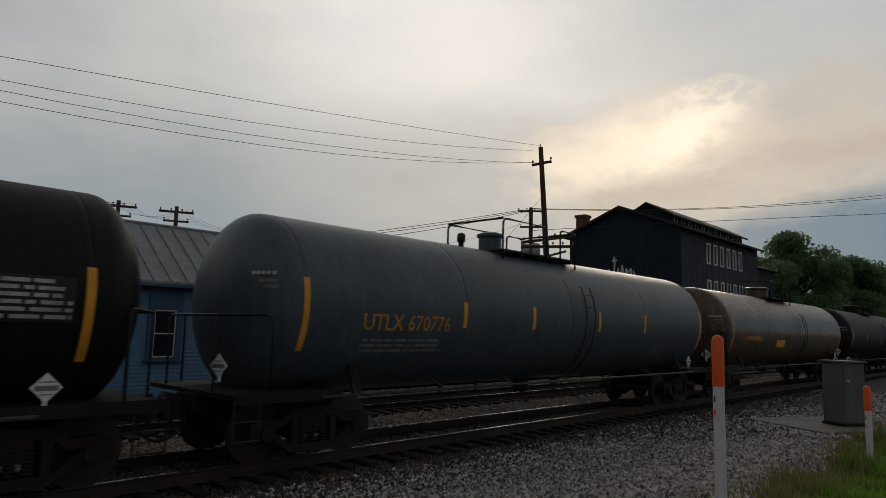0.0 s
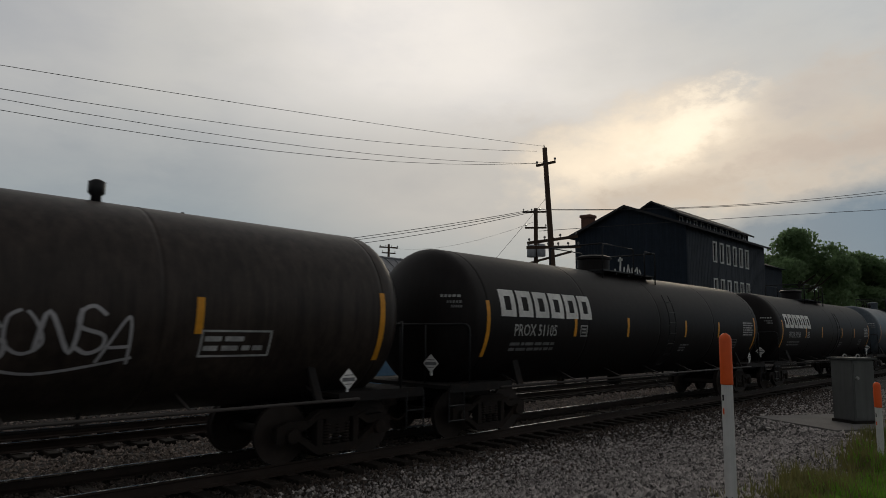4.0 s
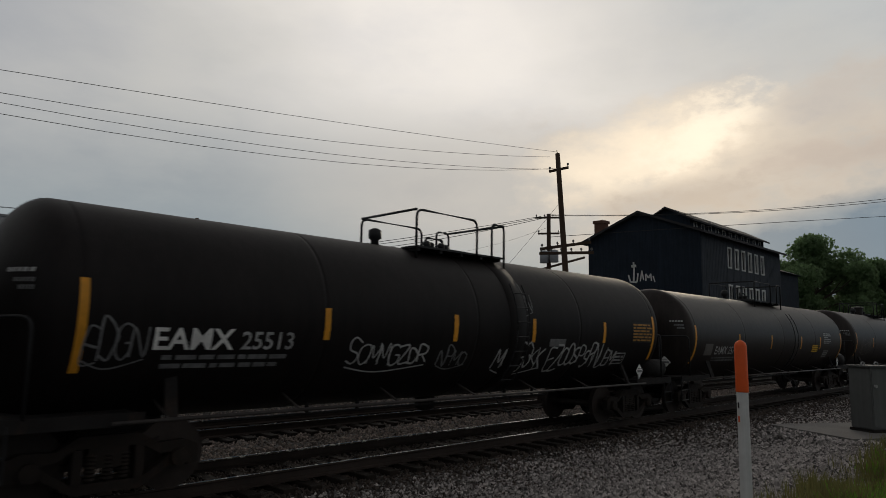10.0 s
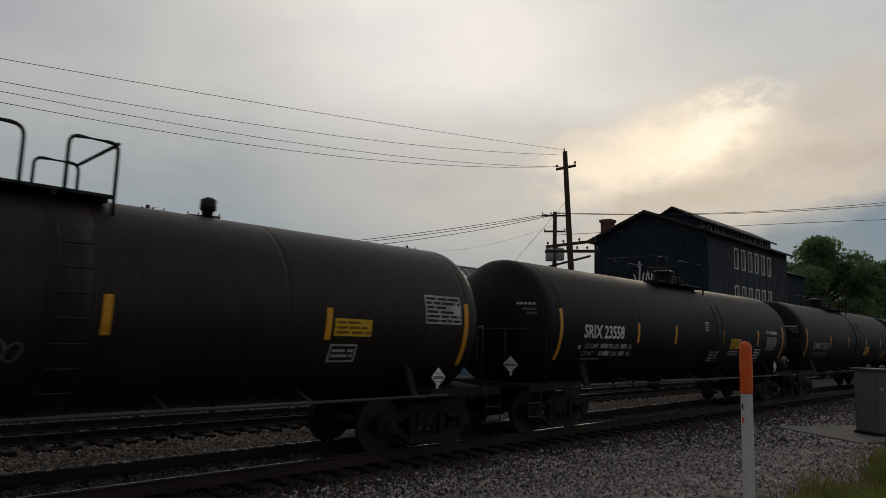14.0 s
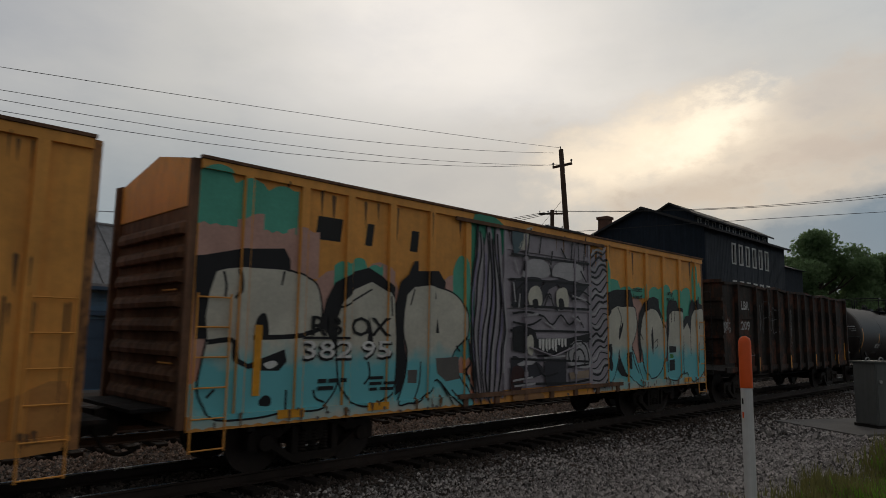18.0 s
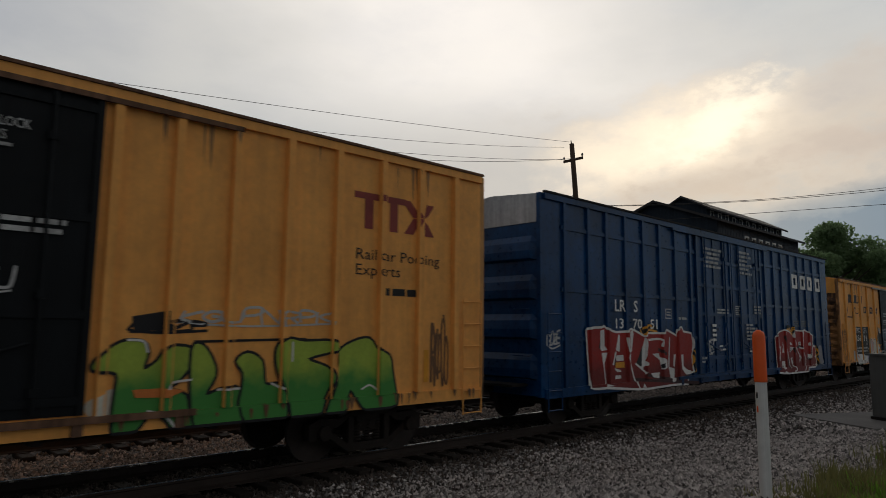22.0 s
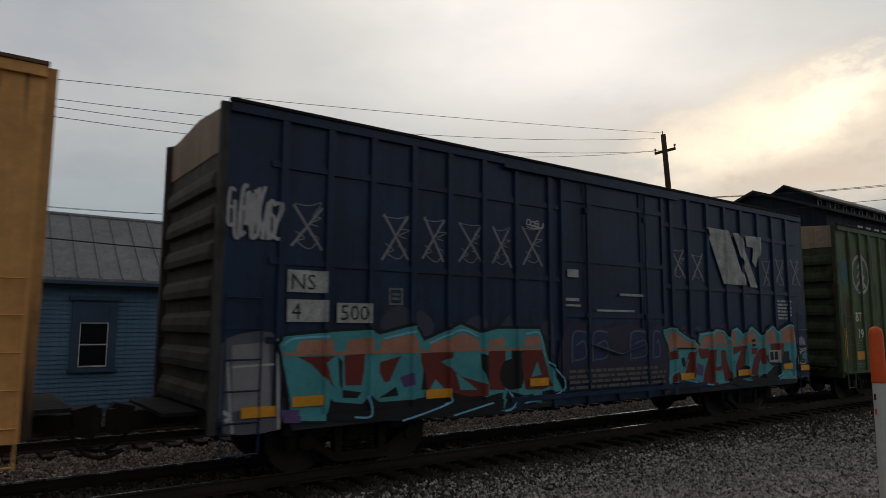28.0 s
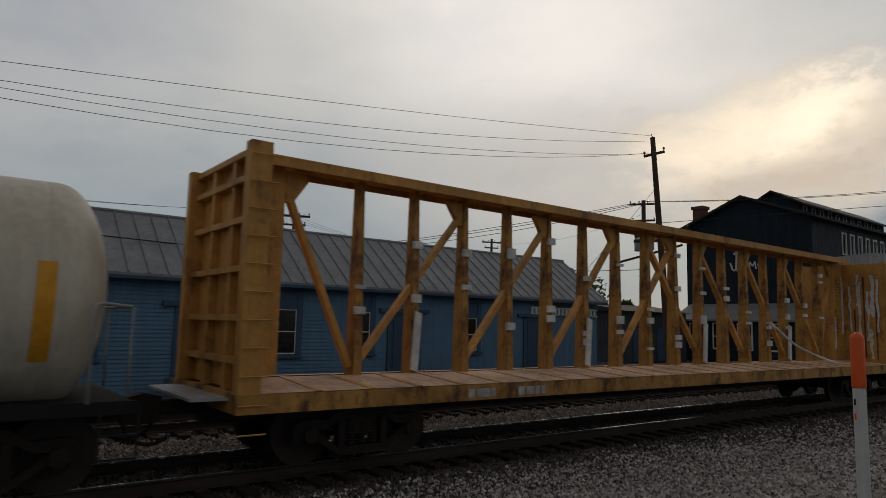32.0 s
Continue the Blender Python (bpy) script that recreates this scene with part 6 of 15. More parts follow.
def frame_box(car, sh, x0, x1, z0, z1, mat="white_worn", t=0.03, fill=None):
    lay(car, "stencil_frame", [rect(x0, x1, z1 - t, z1), rect(x0, x1, z0, z0 + t), rect(x0, x0 + t, z0 + t, z1 - t), rect(x1 - t, x1, z0 + t, z1 - t)], M[mat], sh, "outlined stencil panel")
    bars(car, sh, x0 + 2 * t, x1 - 2 * t, z0 + 2 * t, z1 - 2 * t, 2, mat, seed=5)


# ---- box cars ----
def side_shape(plate, ribs, doors=(), edge=(0.8, -20, 20), sill=None, chord=None):
    """ribs: (centre, width, depth); doors: (x0, x1, depth); edge: lower edge and corners; sill, chord: (height, depth)."""
    cuts, levels = [], []
    for lv in (sill, chord):
        if lv:
            levels += [lv[0] - 0.001, lv[0] + 0.001]
    for c, w, d in ribs:
        cuts += [c - w / 2, c - w / 2 + 0.03, c + w / 2 - 0.03, c + w / 2]

    def y(x, z):
        if sill and z < sill[0]:
            return -plate - sill[1]
        if chord and z > chord[0]:
            return -plate - chord[1]
        for x0, x1, d in doors:
            if x0 <= x <= x1:
                return -plate - d
        for c, w, d in ribs:
            k = abs(x - c)
            if k < w / 2:
                return -plate - d * min(1, (w / 2 - k) / 0.03)
        return -plate
    for x0, x1, d in doors:
        cuts += [x0 - 0.001, x0 + 0.001, x1 - 0.001, x1 + 0.001]
    return dict(x=cuts, z=levels, y=y, lift=0.005, edge=edge)


def make_boxcar(L, R_, label, mat, top=5.10, bottom=0.82, ribs=(), rib_w=0.16, rib_d=0.06, door=None, door_mat=None, door_d=0.03, door_bands=(), door_split=None, door_ribs=(),
                girts=(), end_ribs=6, end_mat=None, roof_mat="galvan", end_top="galvan", peak=0.10, tc=None, roof_bumps=0, sill_drop=0.0, slide=1.4, door_up=0.0, rods=True):
    s, half = (L + R_) / 2, (R_ - L) / 2
    c = new_car("box_car", s, label, "box car", half + 1.0, half + 1.0)
    plate = 1.49
    rl = [(x, rib_w, rib_d) for x in ribs]
    dl = [(door[0], door[1], door_d)] if door else []
    sh = side_shape(plate, rl, dl, (bottom + 0.03, -half + 0.01, half - 0.01), (bottom + 0.22, 0.047), (top - 0.13, 0.062))
    bm = bmesh.new()
    box(bm, -half, half, -plate, plate, bottom + 0.22, top)
    part("body", bm, M[mat], c)
    end_mat = end_mat or mat
    bm = bmesh.new()        # sill and top chord on both sides
    for sg in (-1, 1):
        a, b = sorted((sg * plate, sg * (plate + 0.045)))
        box(bm, -half, half, a, b, bottom + 0.02 + sill_drop, bottom + 0.22)
        if sill_drop:
            box(bm, -half * 0.62, half * 0.62, a, b, bottom + 0.02, bottom + 0.02 + sill_drop)
        a, b = sorted((sg * plate, sg * (plate + 0.06)))
        box(bm, -half, half, a, b, top - 0.13, top)
    part("side_sill", bm, M[mat], c, split="top_chord")
    # posts on the sides, one mesh shared
    bm = bmesh.new()
    z0, z1 = bottom + 0.22, top - 0.13
    w, d = rib_w / 2, rib_d
    prof = [(-w, 0), (-w + 0.010, -d), (w - 0.010, -d), (w, 0)]
    va = [bm.verts.new((x, -plate + y, z0)) for x, y in prof]
    vb = [bm.verts.new((x, -plate + y, z1)) for x, y in prof]
    for i in range(3):
        bm.faces.new((va[i], va[i + 1], vb[i + 1], vb[i]))
    bm.faces.new(va[::-1])
    bm.faces.new(vb)
    me = mesh_of("side_post", bm, M[mat])
    for x in ribs:
        share("side_post", me, c, pose(x, 0, 0))
        share("side_post", me, c, pose(-x, 0, 0, 0, 0, 180))
    bm = bmesh.new()
    for z in girts:
        for a, b in ((-half + 0.6, door[0] if door else 0), (door[1] if door else 0, half - 0.3)):
            box(bm, a, b, -plate - rib_d * 0.6, -plate, z - 0.045, z + 0.045)
    if girts:
        part("girt", bm, M[mat], c, "horizontal side stiffener", split="girt")
    else:
        bm.free()
    # door
    if door:
        x0, x1 = door
        xs = [x0, *(door_split or []), x1]
        for a, b in zip(xs, xs[1:]):
            bm = bmesh.new()
            y = -plate - door_d
            box(bm, a + (0.02 if a == x0 else 0.003), b - (0.02 if b == x1 else 0.003), y, -plate + 0.01, bottom + 0.26 + door_up, top - 0.16)
            for z in door_bands:
                box(bm, a + 0.06, b - 0.06, y - 0.03, y, z - 0.05, z + 0.05)
            for x in (a + 0.03, b - 0.11):
                box(bm, x, x + 0.08, y - 0.035, y, bottom + 0.26 + door_up, top - 0.16)
            for x in door_ribs:
                if a < x < b:
                    box(bm, x - 0.05, x + 0.05, y - 0.028, y, bottom + 0.27, top - 0.17)
            dr = part("door", bm, M[door_mat or mat], c, "sliding plug door", split="door_rib")
            if not rods:
                continue
            bm = bmesh.new()
            for x in (a + 0.22 * (b - a), b - 0.22 * (b - a)):
                tube(bm, [(x, y - 0.06, bottom + 0.30), (x, y - 0.06, top - 0.22)], 0.022, 6)
                for z in (bottom + 0.5, bottom + 1.6, top - 0.8):
                    box(bm, x - 0.05, x + 0.05, y - 0.075, y, z, z + 0.10)
            tube(bm, rounded([(a + 0.25 * (b - a), y - 0.09, bottom + 1.1), ((a + b) / 2, y - 0.10, bottom + 0.9), (b - 0.25 * (b - a), y - 0.09, bottom + 1.1)], 0.1), 0.02, 6)
            part("locking_rod", bm, M[door_mat or mat], dr)
        bm = bmesh.new()
        box(bm, x0 - slide, x1 + slide * 0.4, -plate - 0.10, -plate - 0.061, top - 0.20, top - 0.131)
        box(bm, x0 - (1.3 if rods else 0.1), x1 + (1.3 if rods else 0.1), -plate - 0.12, -plate - 0.046, bottom + 0.16 + door_up, bottom + 0.24 + door_up)
        for k in range(7):
            x = x0 - 1.1 + k * (x1 - x0 + 2.2) / 6
            box(bm, x - 0.06, x + 0.06, -plate - 0.10, -plate - 0.046, bottom + 0.02, bottom + 0.159)
        part("door_track", bm, M["hopper_sill" if not rods else "rusty_end" if mat.startswith("box_yellow") else mat], c, "rust-stained door track", split="track_bracket")
    # roof with cross seams
    bm = bmesh.new()
    for sg in (-1, 1):
        v = [bm.verts.new(p) for p in ((-half, sg * (plate + 0.05), top + 0.002), (half, sg * (plate + 0.05), top + 0.002), (half, 0, top + peak + 0.02), (-half, 0, top + peak + 0.02))]
        bm.faces.new(v if sg < 0 else v[::-1])
    for k in range(13):
        x = -half + 0.4 + k * (2 * half - 0.8) / 12
        for sg in (-1, 1):
            bar(bm, (x, sg * (plate - 0.12), top + 0.012 + peak * 0.08), (x, 0, top + peak + 0.025), 0.10, 0.03)
    part("roof", bm, M[roof_mat], c, "ribbed sheet roof", split="roof_seam")
    for sg in (-1, 1):        # rolled edge of the roof sheet
        bm = bmesh.new()
        a, b = sorted((sg * (plate + 0.006), sg * (plate + 0.085)))
        box(bm, -half - 0.02, half + 0.02, a, b, top + 0.004, top + 0.046)
        part("roof_edge", bm, M["rusty_end" if mat.startswith("box_yellow") else "frame_black"], c, "dark rolled roof edge")
    if roof_bumps:
        bm = bmesh.new()
        for k in range(roof_bumps):
            x = -half + 1.0 + k * (2 * half - 2) / (roof_bumps - 1)
            v = [bm.verts.new(p) for p in ((x - 0.22, -plate, top + 0.01), (x + 0.22, -plate, top + 0.01), (x + 0.14, -plate, top + 0.06), (x - 0.14, -plate, top + 0.06), (x - 0.22, -0.6, top + 0.09), (x + 0.22, -0.6, top + 0.09), (x + 0.14, -0.6, top + 0.12), (x - 0.14, -0.6, top + 0.12))]
            for f in ((0, 1, 2, 3), (3, 2, 6, 7), (1, 5, 6, 2), (0, 3, 7, 4)):
                bm.faces.new([v[i] for i in f])
        part("roof_corrugation", bm, M[roof_mat], c, split="roof_corrugation")
    # ends: pressed ribs, a plain sheet at the top, grab irons, ladder
    for sg in (-1, 1):
        bm = bmesh.new()
        x = sg * half
        n = end_ribs
        zb, zt = bottom + 0.25, top - 0.75
        for k in range(n):
            z = zb + (zt - zb) * (k + 0.5) / n
            hh = (zt - zb) / n * 0.34
            v = []
            for yy, dd in ((-plate + 0.10, 0.0), (-plate + 0.30, 1.0), (plate - 0.30, 1.0), (plate - 0.10, 0.0)):
                v.append([bm.verts.new((x + sg * dd * 0.12 * q, yy, z + p * hh)) for p, q in ((-1, 0), (-0.8, 0.9), (-0.2, 1), (0.45, 0.8), (1, 0))])
            for a, b in zip(v, v[1:]):
                for i in range(4):
                    bm.faces.new((a[i], b[i], b[i + 1], a[i + 1]))
        box(bm, min(x, x + sg * 0.012), max(x, x + sg * 0.012), -plate + 0.10, plate - 0.10, bottom + 0.06, top - 0.62)
        box(bm, x if sg > 0 else x - 0.11, x + 0.11 if sg > 0 else x, -plate, -plate + 0.10, bottom + 0.05, top)
        box(bm, x if sg > 0 else x - 0.11, x + 0.11 if sg > 0 else x, plate - 0.10, plate, bottom + 0.05, top)
        bmesh.ops.recalc_face_normals(bm, faces=bm.faces[:])
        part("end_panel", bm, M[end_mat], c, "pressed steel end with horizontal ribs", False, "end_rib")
        bm = bmesh.new()
        box(bm, x if sg > 0 else x - 0.03, x + 0.03 if sg > 0 else x, -plate + 0.101, plate - 0.101, top - 0.62, top)
        v = [bm.verts.new(p) for p in ((x, -plate, top + 0.001), (x, plate, top + 0.001), (x, 0, top + peak + 0.02))]
        bm.faces.new(v)
        part("end_sheet", bm, M[end_top], c, "plain sheet at the top of the end")
        bm = bmesh.new()
        for y0, xx in ((-plate - 0.07, sg * (half - 0.28)),):
            for xr in (xx - 0.24, xx + 0.24):
                tube(bm, [(xr, y0, bottom - 0.25), (xr, y0, bottom + 1.85)], 0.014, 5)
            grip(bm, xx, y0, bottom - 0.22, bottom + 1.8, 6, 0.24)
        grip(bm, sg * (half + 0.10), -0.95, bottom + 0.4, bottom + 1.9, 4, 0.22, "y")
        part("grab_iron", bm, M[mat], c, "ladder of grab irons", split="rung")
        bm = bmesh.new()
        box(bm, min(x, x + sg * 0.55), max(x, x + sg * 0.55), -1.05, 1.05, bottom + 0.26, bottom + 0.31)
        part("crossover_platform", bm, M["frame_black"], c)
    bm = bmesh.new()        # underframe
    box(bm, -half, half, -0.22, 0.22, 0.72, bottom + 0.2)
    box(bm, -half + 0.1, half - 0.1, -plate + 0.05, plate - 0.05, bottom + 0.10, bottom + 0.22)
    for k in range(9):
        x = -half + 1 + k * (2 * half - 2) / 8
        box(bm, x - 0.06, x + 0.06, -plate + 0.05, plate - 0.05, bottom - 0.06, bottom + 0.099)
    revolve(bm, [(0.4, 0.05), (0.45, 0.24), (1.6, 0.24), (1.65, 0.05)], 12, (0, 0.75, 0.72), "X")
    tube(bm, [(-half + 0.5, -0.55, 0.70), (half - 0.5, -0.55, 0.70)], 0.03, 6)
    part("underframe", bm, M["frame_black"], c)
    put_trucks(c, s, tc or half - 2.3, half + 1.0)
    return c, sh, half


# ---- open gondola ----
def make_gondola(L, R_, label):
    s, half = (L + R_) / 2, (R_ - L) / 2
    c = new_car("gondola_car", s, label, "gondola car", half + 0.9, half + 0.9)
    plate, top, bottom = 1.40, 3.88, 0.95
    ribs = [-5.94, -4.31, -3.23, -2.22, -1.09, -0.03, 0.88, 1.91, 3.01, 4.05, 5.12, 6.76]
    sh = side_shape(plate, [(x, 0.16, 0.13) for x in ribs])
    bm = bmesh.new()
    for sg in (-1, 1):
        a, b = sorted((sg * (plate - 0.05), sg * plate))
        box(bm, -half + 0.9, half - 0.0, a, b, bottom, top)
        box(bm, -half, -half + 0.9, a, b, bottom + 0.35, top + 0.06)
    part("side", bm, M["gondola"], c, "dented rusty side sheet")
    bm = bmesh.new()
    for k in range(12):
        x0 = -half + 2 * half * k / 12
        x1 = x0 + 2 * half / 12
        dz = [0.05 * math.sin(q * 2.1) - 0.02 for q in (x0, x1)]
        for sg in (-1, 1):
            bar(bm, (x0, sg * plate, top + 0.05 + dz[0]), (x1, sg * plate, top + 0.05 + dz[1]), 0.16, 0.09)
    part("top_chord", bm, M["gondola"], c, "bent top rail", split="rail_piece")
    bm = bmesh.new()
    slab(bm, [(-0.08, bottom - 0.05), (0.08, bottom - 0.05), (0.06, top), (-0.06, top)], -plate - 0.13, -plate)
    me = mesh_of("side_post", bm, M["gondola"])
    for x in ribs:
        share("side_post", me, c, pose(x, 0, 0))
        share("side_post", me, c, pose(-x, 0, 0, 0, 0, 180))
    bm = bmesh.new()
    slab(bm, [(-half, bottom + 0.05), (half, bottom + 0.05), (half, bottom + 0.22), (-half, bottom + 0.22)], -plate - 0.05, -plate)
    for a, b in ((-half + 1.05, -half + 2.4), (half - 2.0, half - 0.6)):
        for z in (1.55, 2.15, 2.75):
            box(bm, a, b, -plate - 0.05, -plate, z, z + 0.07)
    part("side_sill", bm, M["gondola"], c)
    for sg in (-1, 1):
        bm = bmesh.new()
        x = sg * half
        box(bm, min(x, x - sg * 0.06), max(x, x - sg * 0.06), -plate + 0.001, plate - 0.001, bottom + 0.3, top + 0.03)
        for k in range(5):
            z = bottom + 0.55 + k * 0.6
            box(bm, min(x, x + sg * 0.09), max(x, x + sg * 0.09), -plate, plate, z, z + 0.10)
        part("end_panel", bm, M["gondola"], c, "rusty ribbed end", split="end_rib")
        bm = bmesh.new()
        for y in (-1.1, -0.6):
            tube(bm, [(x + sg * 0.22, y, bottom - 0.1), (x + sg * 0.22, y, top - 0.2)], 0.016, 5)
        grip(bm, x + sg * 0.22, -0.85, bottom, top - 0.3, 8, 0.25, "y")
        part("end_ladder", bm, M["railing"], c)
    bm = bmesh.new()
    box(bm, -half, half, -plate + 0.06, plate - 0.06, bottom, bottom + 0.12)
    box(bm, -half, half, -0.22, 0.22, 0.72, bottom - 0.001)
    tube(bm, [(-half + 0.5, -0.55, 0.70), (half - 0.5, -0.55, 0.70)], 0.03, 6)
    part("underframe", bm, M["frame_black"], c)
    put_trucks(c, s, half - 1.75, half + 0.9)
    return c, sh, half


# ---- covered hopper ----
def make_hopper(L, R_, label):
    s, half = (L + R_) / 2, (R_ - L) / 2
    c = new_car("covered_hopper_car", s, label, "hopper car", half + 0.95, half + 0.95)
    w, top, sill = 1.52, 4.24, 1.44
    sh = dict(x=[], z=[sill + 0.2 * k for k in range(1, 14)], lift=0.006, y=lambda x, z: -w - 0.02 + 0.10 * ((z - 2.9) / 1.35) ** 2 if z > sill else -w - 0.075)
    bm = bmesh.new()
    bh = half - 0.35
    cut = half - 2.05
    levels = [sill + (top - sill) * k / 10 for k in range(11)]
    for sg in (-1, 1):
        rows = []
        for z in levels:
            y = sg * -sh["y"](0, z)
            e = bh - (bh - cut) * (1 - min(1, max(0, (z - sill) / 1.35)))
            rows.append([bm.verts.new((x, y, z)) for x in (-e, -e * 0.5, 0, e * 0.5, e)])
        for a, b in zip(rows, rows[1:]):
            for i in range(4):
                f = (a[i], a[i + 1], b[i + 1], b[i])
                bm.faces.new(f if sg < 0 else f[::-1])
    part("side_sheet", bm, M["hopper"], c, "curved rust-streaked side sheet", True)
    bm = bmesh.new()
    for sg in (-1, 1):
        v = [bm.verts.new(p) for p in ((sg * bh, -w + 0.1, top), (sg * bh, w - 0.1, top), (sg * bh, w + 0.02, 2.95), (sg * bh, -w - 0.02, 2.95), (sg * cut, -w, sill), (sg * cut, w, sill))]
        bm.faces.new((v[0], v[1], v[2], v[3]) if sg > 0 else (v[3], v[2], v[1], v[0]))
        bm.faces.new((v[3], v[2], v[5], v[4]) if sg > 0 else (v[4], v[5], v[2], v[3]))
    part("end_slope", bm, M["hopper"], c, "sloped end sheet", split="end_slope")
    bm = bmesh.new()
    box(bm, -bh, bh, -w + 0.06, w - 0.06, top - 0.02, top + 0.10)
    for sg in (-1, 1):
        a, b = sorted((sg * (w - 0.12), sg * (w + 0.04)))
        box(bm, -bh - 0.05, bh + 0.05, a, b, top - 0.06, top + 0.06)
    part("roof", bm, M["hopper_edge"], c, "flat roof with a rusty edge angle", split="edge_angle")
    bm = bmesh.new()
    for sg in (-1, 1):
        a, b = sorted((sg * (w - 0.15), sg * (w + 0.07)))
        box(bm, -half, half, a, b, 1.10, sill - 0.001)
    part("side_sill", bm, M["hopper_sill"], c, "deep pale grey side sill")
    for y in (-0.95, 0.95):
        bm = bmesh.new()
        box(bm, -bh, bh, y - 0.24, y + 0.24, top + 0.29, top + 0.32)
        box(bm, -bh, bh, y - 0.25, y - 0.24, top + 0.26, top + 0.34)
        rb = part("running_board", bm, M["railing"], c, "black grating walkway on the roof")
        bm = bmesh.new()
        for k in range(13):
            x = -bh + 0.5 + k * (2 * bh - 1) / 12
            slab(bm, [(x - 0.16, top + 0.10), (x + 0.16, top + 0.10), (x + 0.07, top + 0.285), (x - 0.07, top + 0.285)], y - 0.2, y + 0.2)
        part("bracket", bm, M["hopper_edge"], c, split="bracket")
    bm = bmesh.new()
    box(bm, -bh + 0.3, bh - 0.3, -0.32, 0.32, top + 0.10, top + 0.26)
    for k in range(10):
        x = -bh + 1.2 + k * (2 * bh - 2.4) / 9
        box(bm, x - 0.05, x + 0.05, -0.42, 0.42, top + 0.26, top + 0.34)
    part("trough_hatch", bm, M["hopper_sill"], c, "long roof hatch")
    for k in range(4):        # discharge hoppers
        x = -half * 0.60 + k * half * 0.40
        bm = bmesh.new()
        v = []
        for z, hx, hy in ((1.12, 1.55, 1.25), (0.62, 0.55, 0.55), (0.42, 0.50, 0.50)):
            v.append([bm.verts.new((x + i * hx, j * hy, z)) for i, j in ((-1, -1), (1, -1), (1, 1), (-1, 1))])
        for a, b in zip(v, v[1:]):
            for i in range(4):
                bm.faces.new((a[i], b[i], b[(i + 1) % 4], a[(i + 1) % 4]))
        bm.faces.new(v[2])
        hp = part("hopper_outlet", bm, M["hopper_sill"], c, "grey-green sloped discharge hopper")
        bm = bmesh.new()
        revolve(bm, [(-0.98, 0.10), (-0.96, 0.13), (-0.9, 0.13), (-0.88, 0.10)], 14, (x, 0, 0.48), "Y")
        tube(bm, [(x, -0.88, 0.48), (x, -0.4, 0.48)], 0.05, 8)
        part("outlet_cap", bm, M["galvan"], hp, "round pale outlet cap")
    for sg in (-1, 1):
        bm = bmesh.new()
        xe = sg * (half - 0.1)
        for x in (xe, xe - sg * 0.42):
            tube(bm, [(x, -w - 0.02, 0.45), (x, -w - 0.02, 3.0)], 0.02, 6)
        grip(bm, xe - sg * 0.21, -w - 0.02, 0.5, 2.9, 8, 0.21)
        for y in (-w + 0.1, w - 0.1):
            bar(bm, (xe, y, 1.6), (xe - sg * 0.3, y, top), 0.09, 0.09)
        tube(bm, [(xe, -w, 2.2), (xe, w, 2.2)], 0.02, 6)
        part("end_ladder", bm, M["hopper_sill"], c, "pale end ladder and corner post")
        bm = bmesh.new()
        a, b = sorted((sg * cut, sg * half))
        box(bm, a, b, -w + 0.16, w - 0.16, 1.12, 1.2)
        bar(bm, (sg * (cut + 0.2), -0.9, 1.2), (sg * (bh - 0.2), -0.9, 2.8), 0.1, 0.1)
        part("end_deck", bm, M["frame_black"], c)
    bm = bmesh.new()
    box(bm, -half, half, -0.2, 0.2, 0.72, 1.1)
    part("centre_sill", bm, M["frame_black"], c)
    put_trucks(c, s, half - 2.2, half + 0.95)
    return c, sh, half


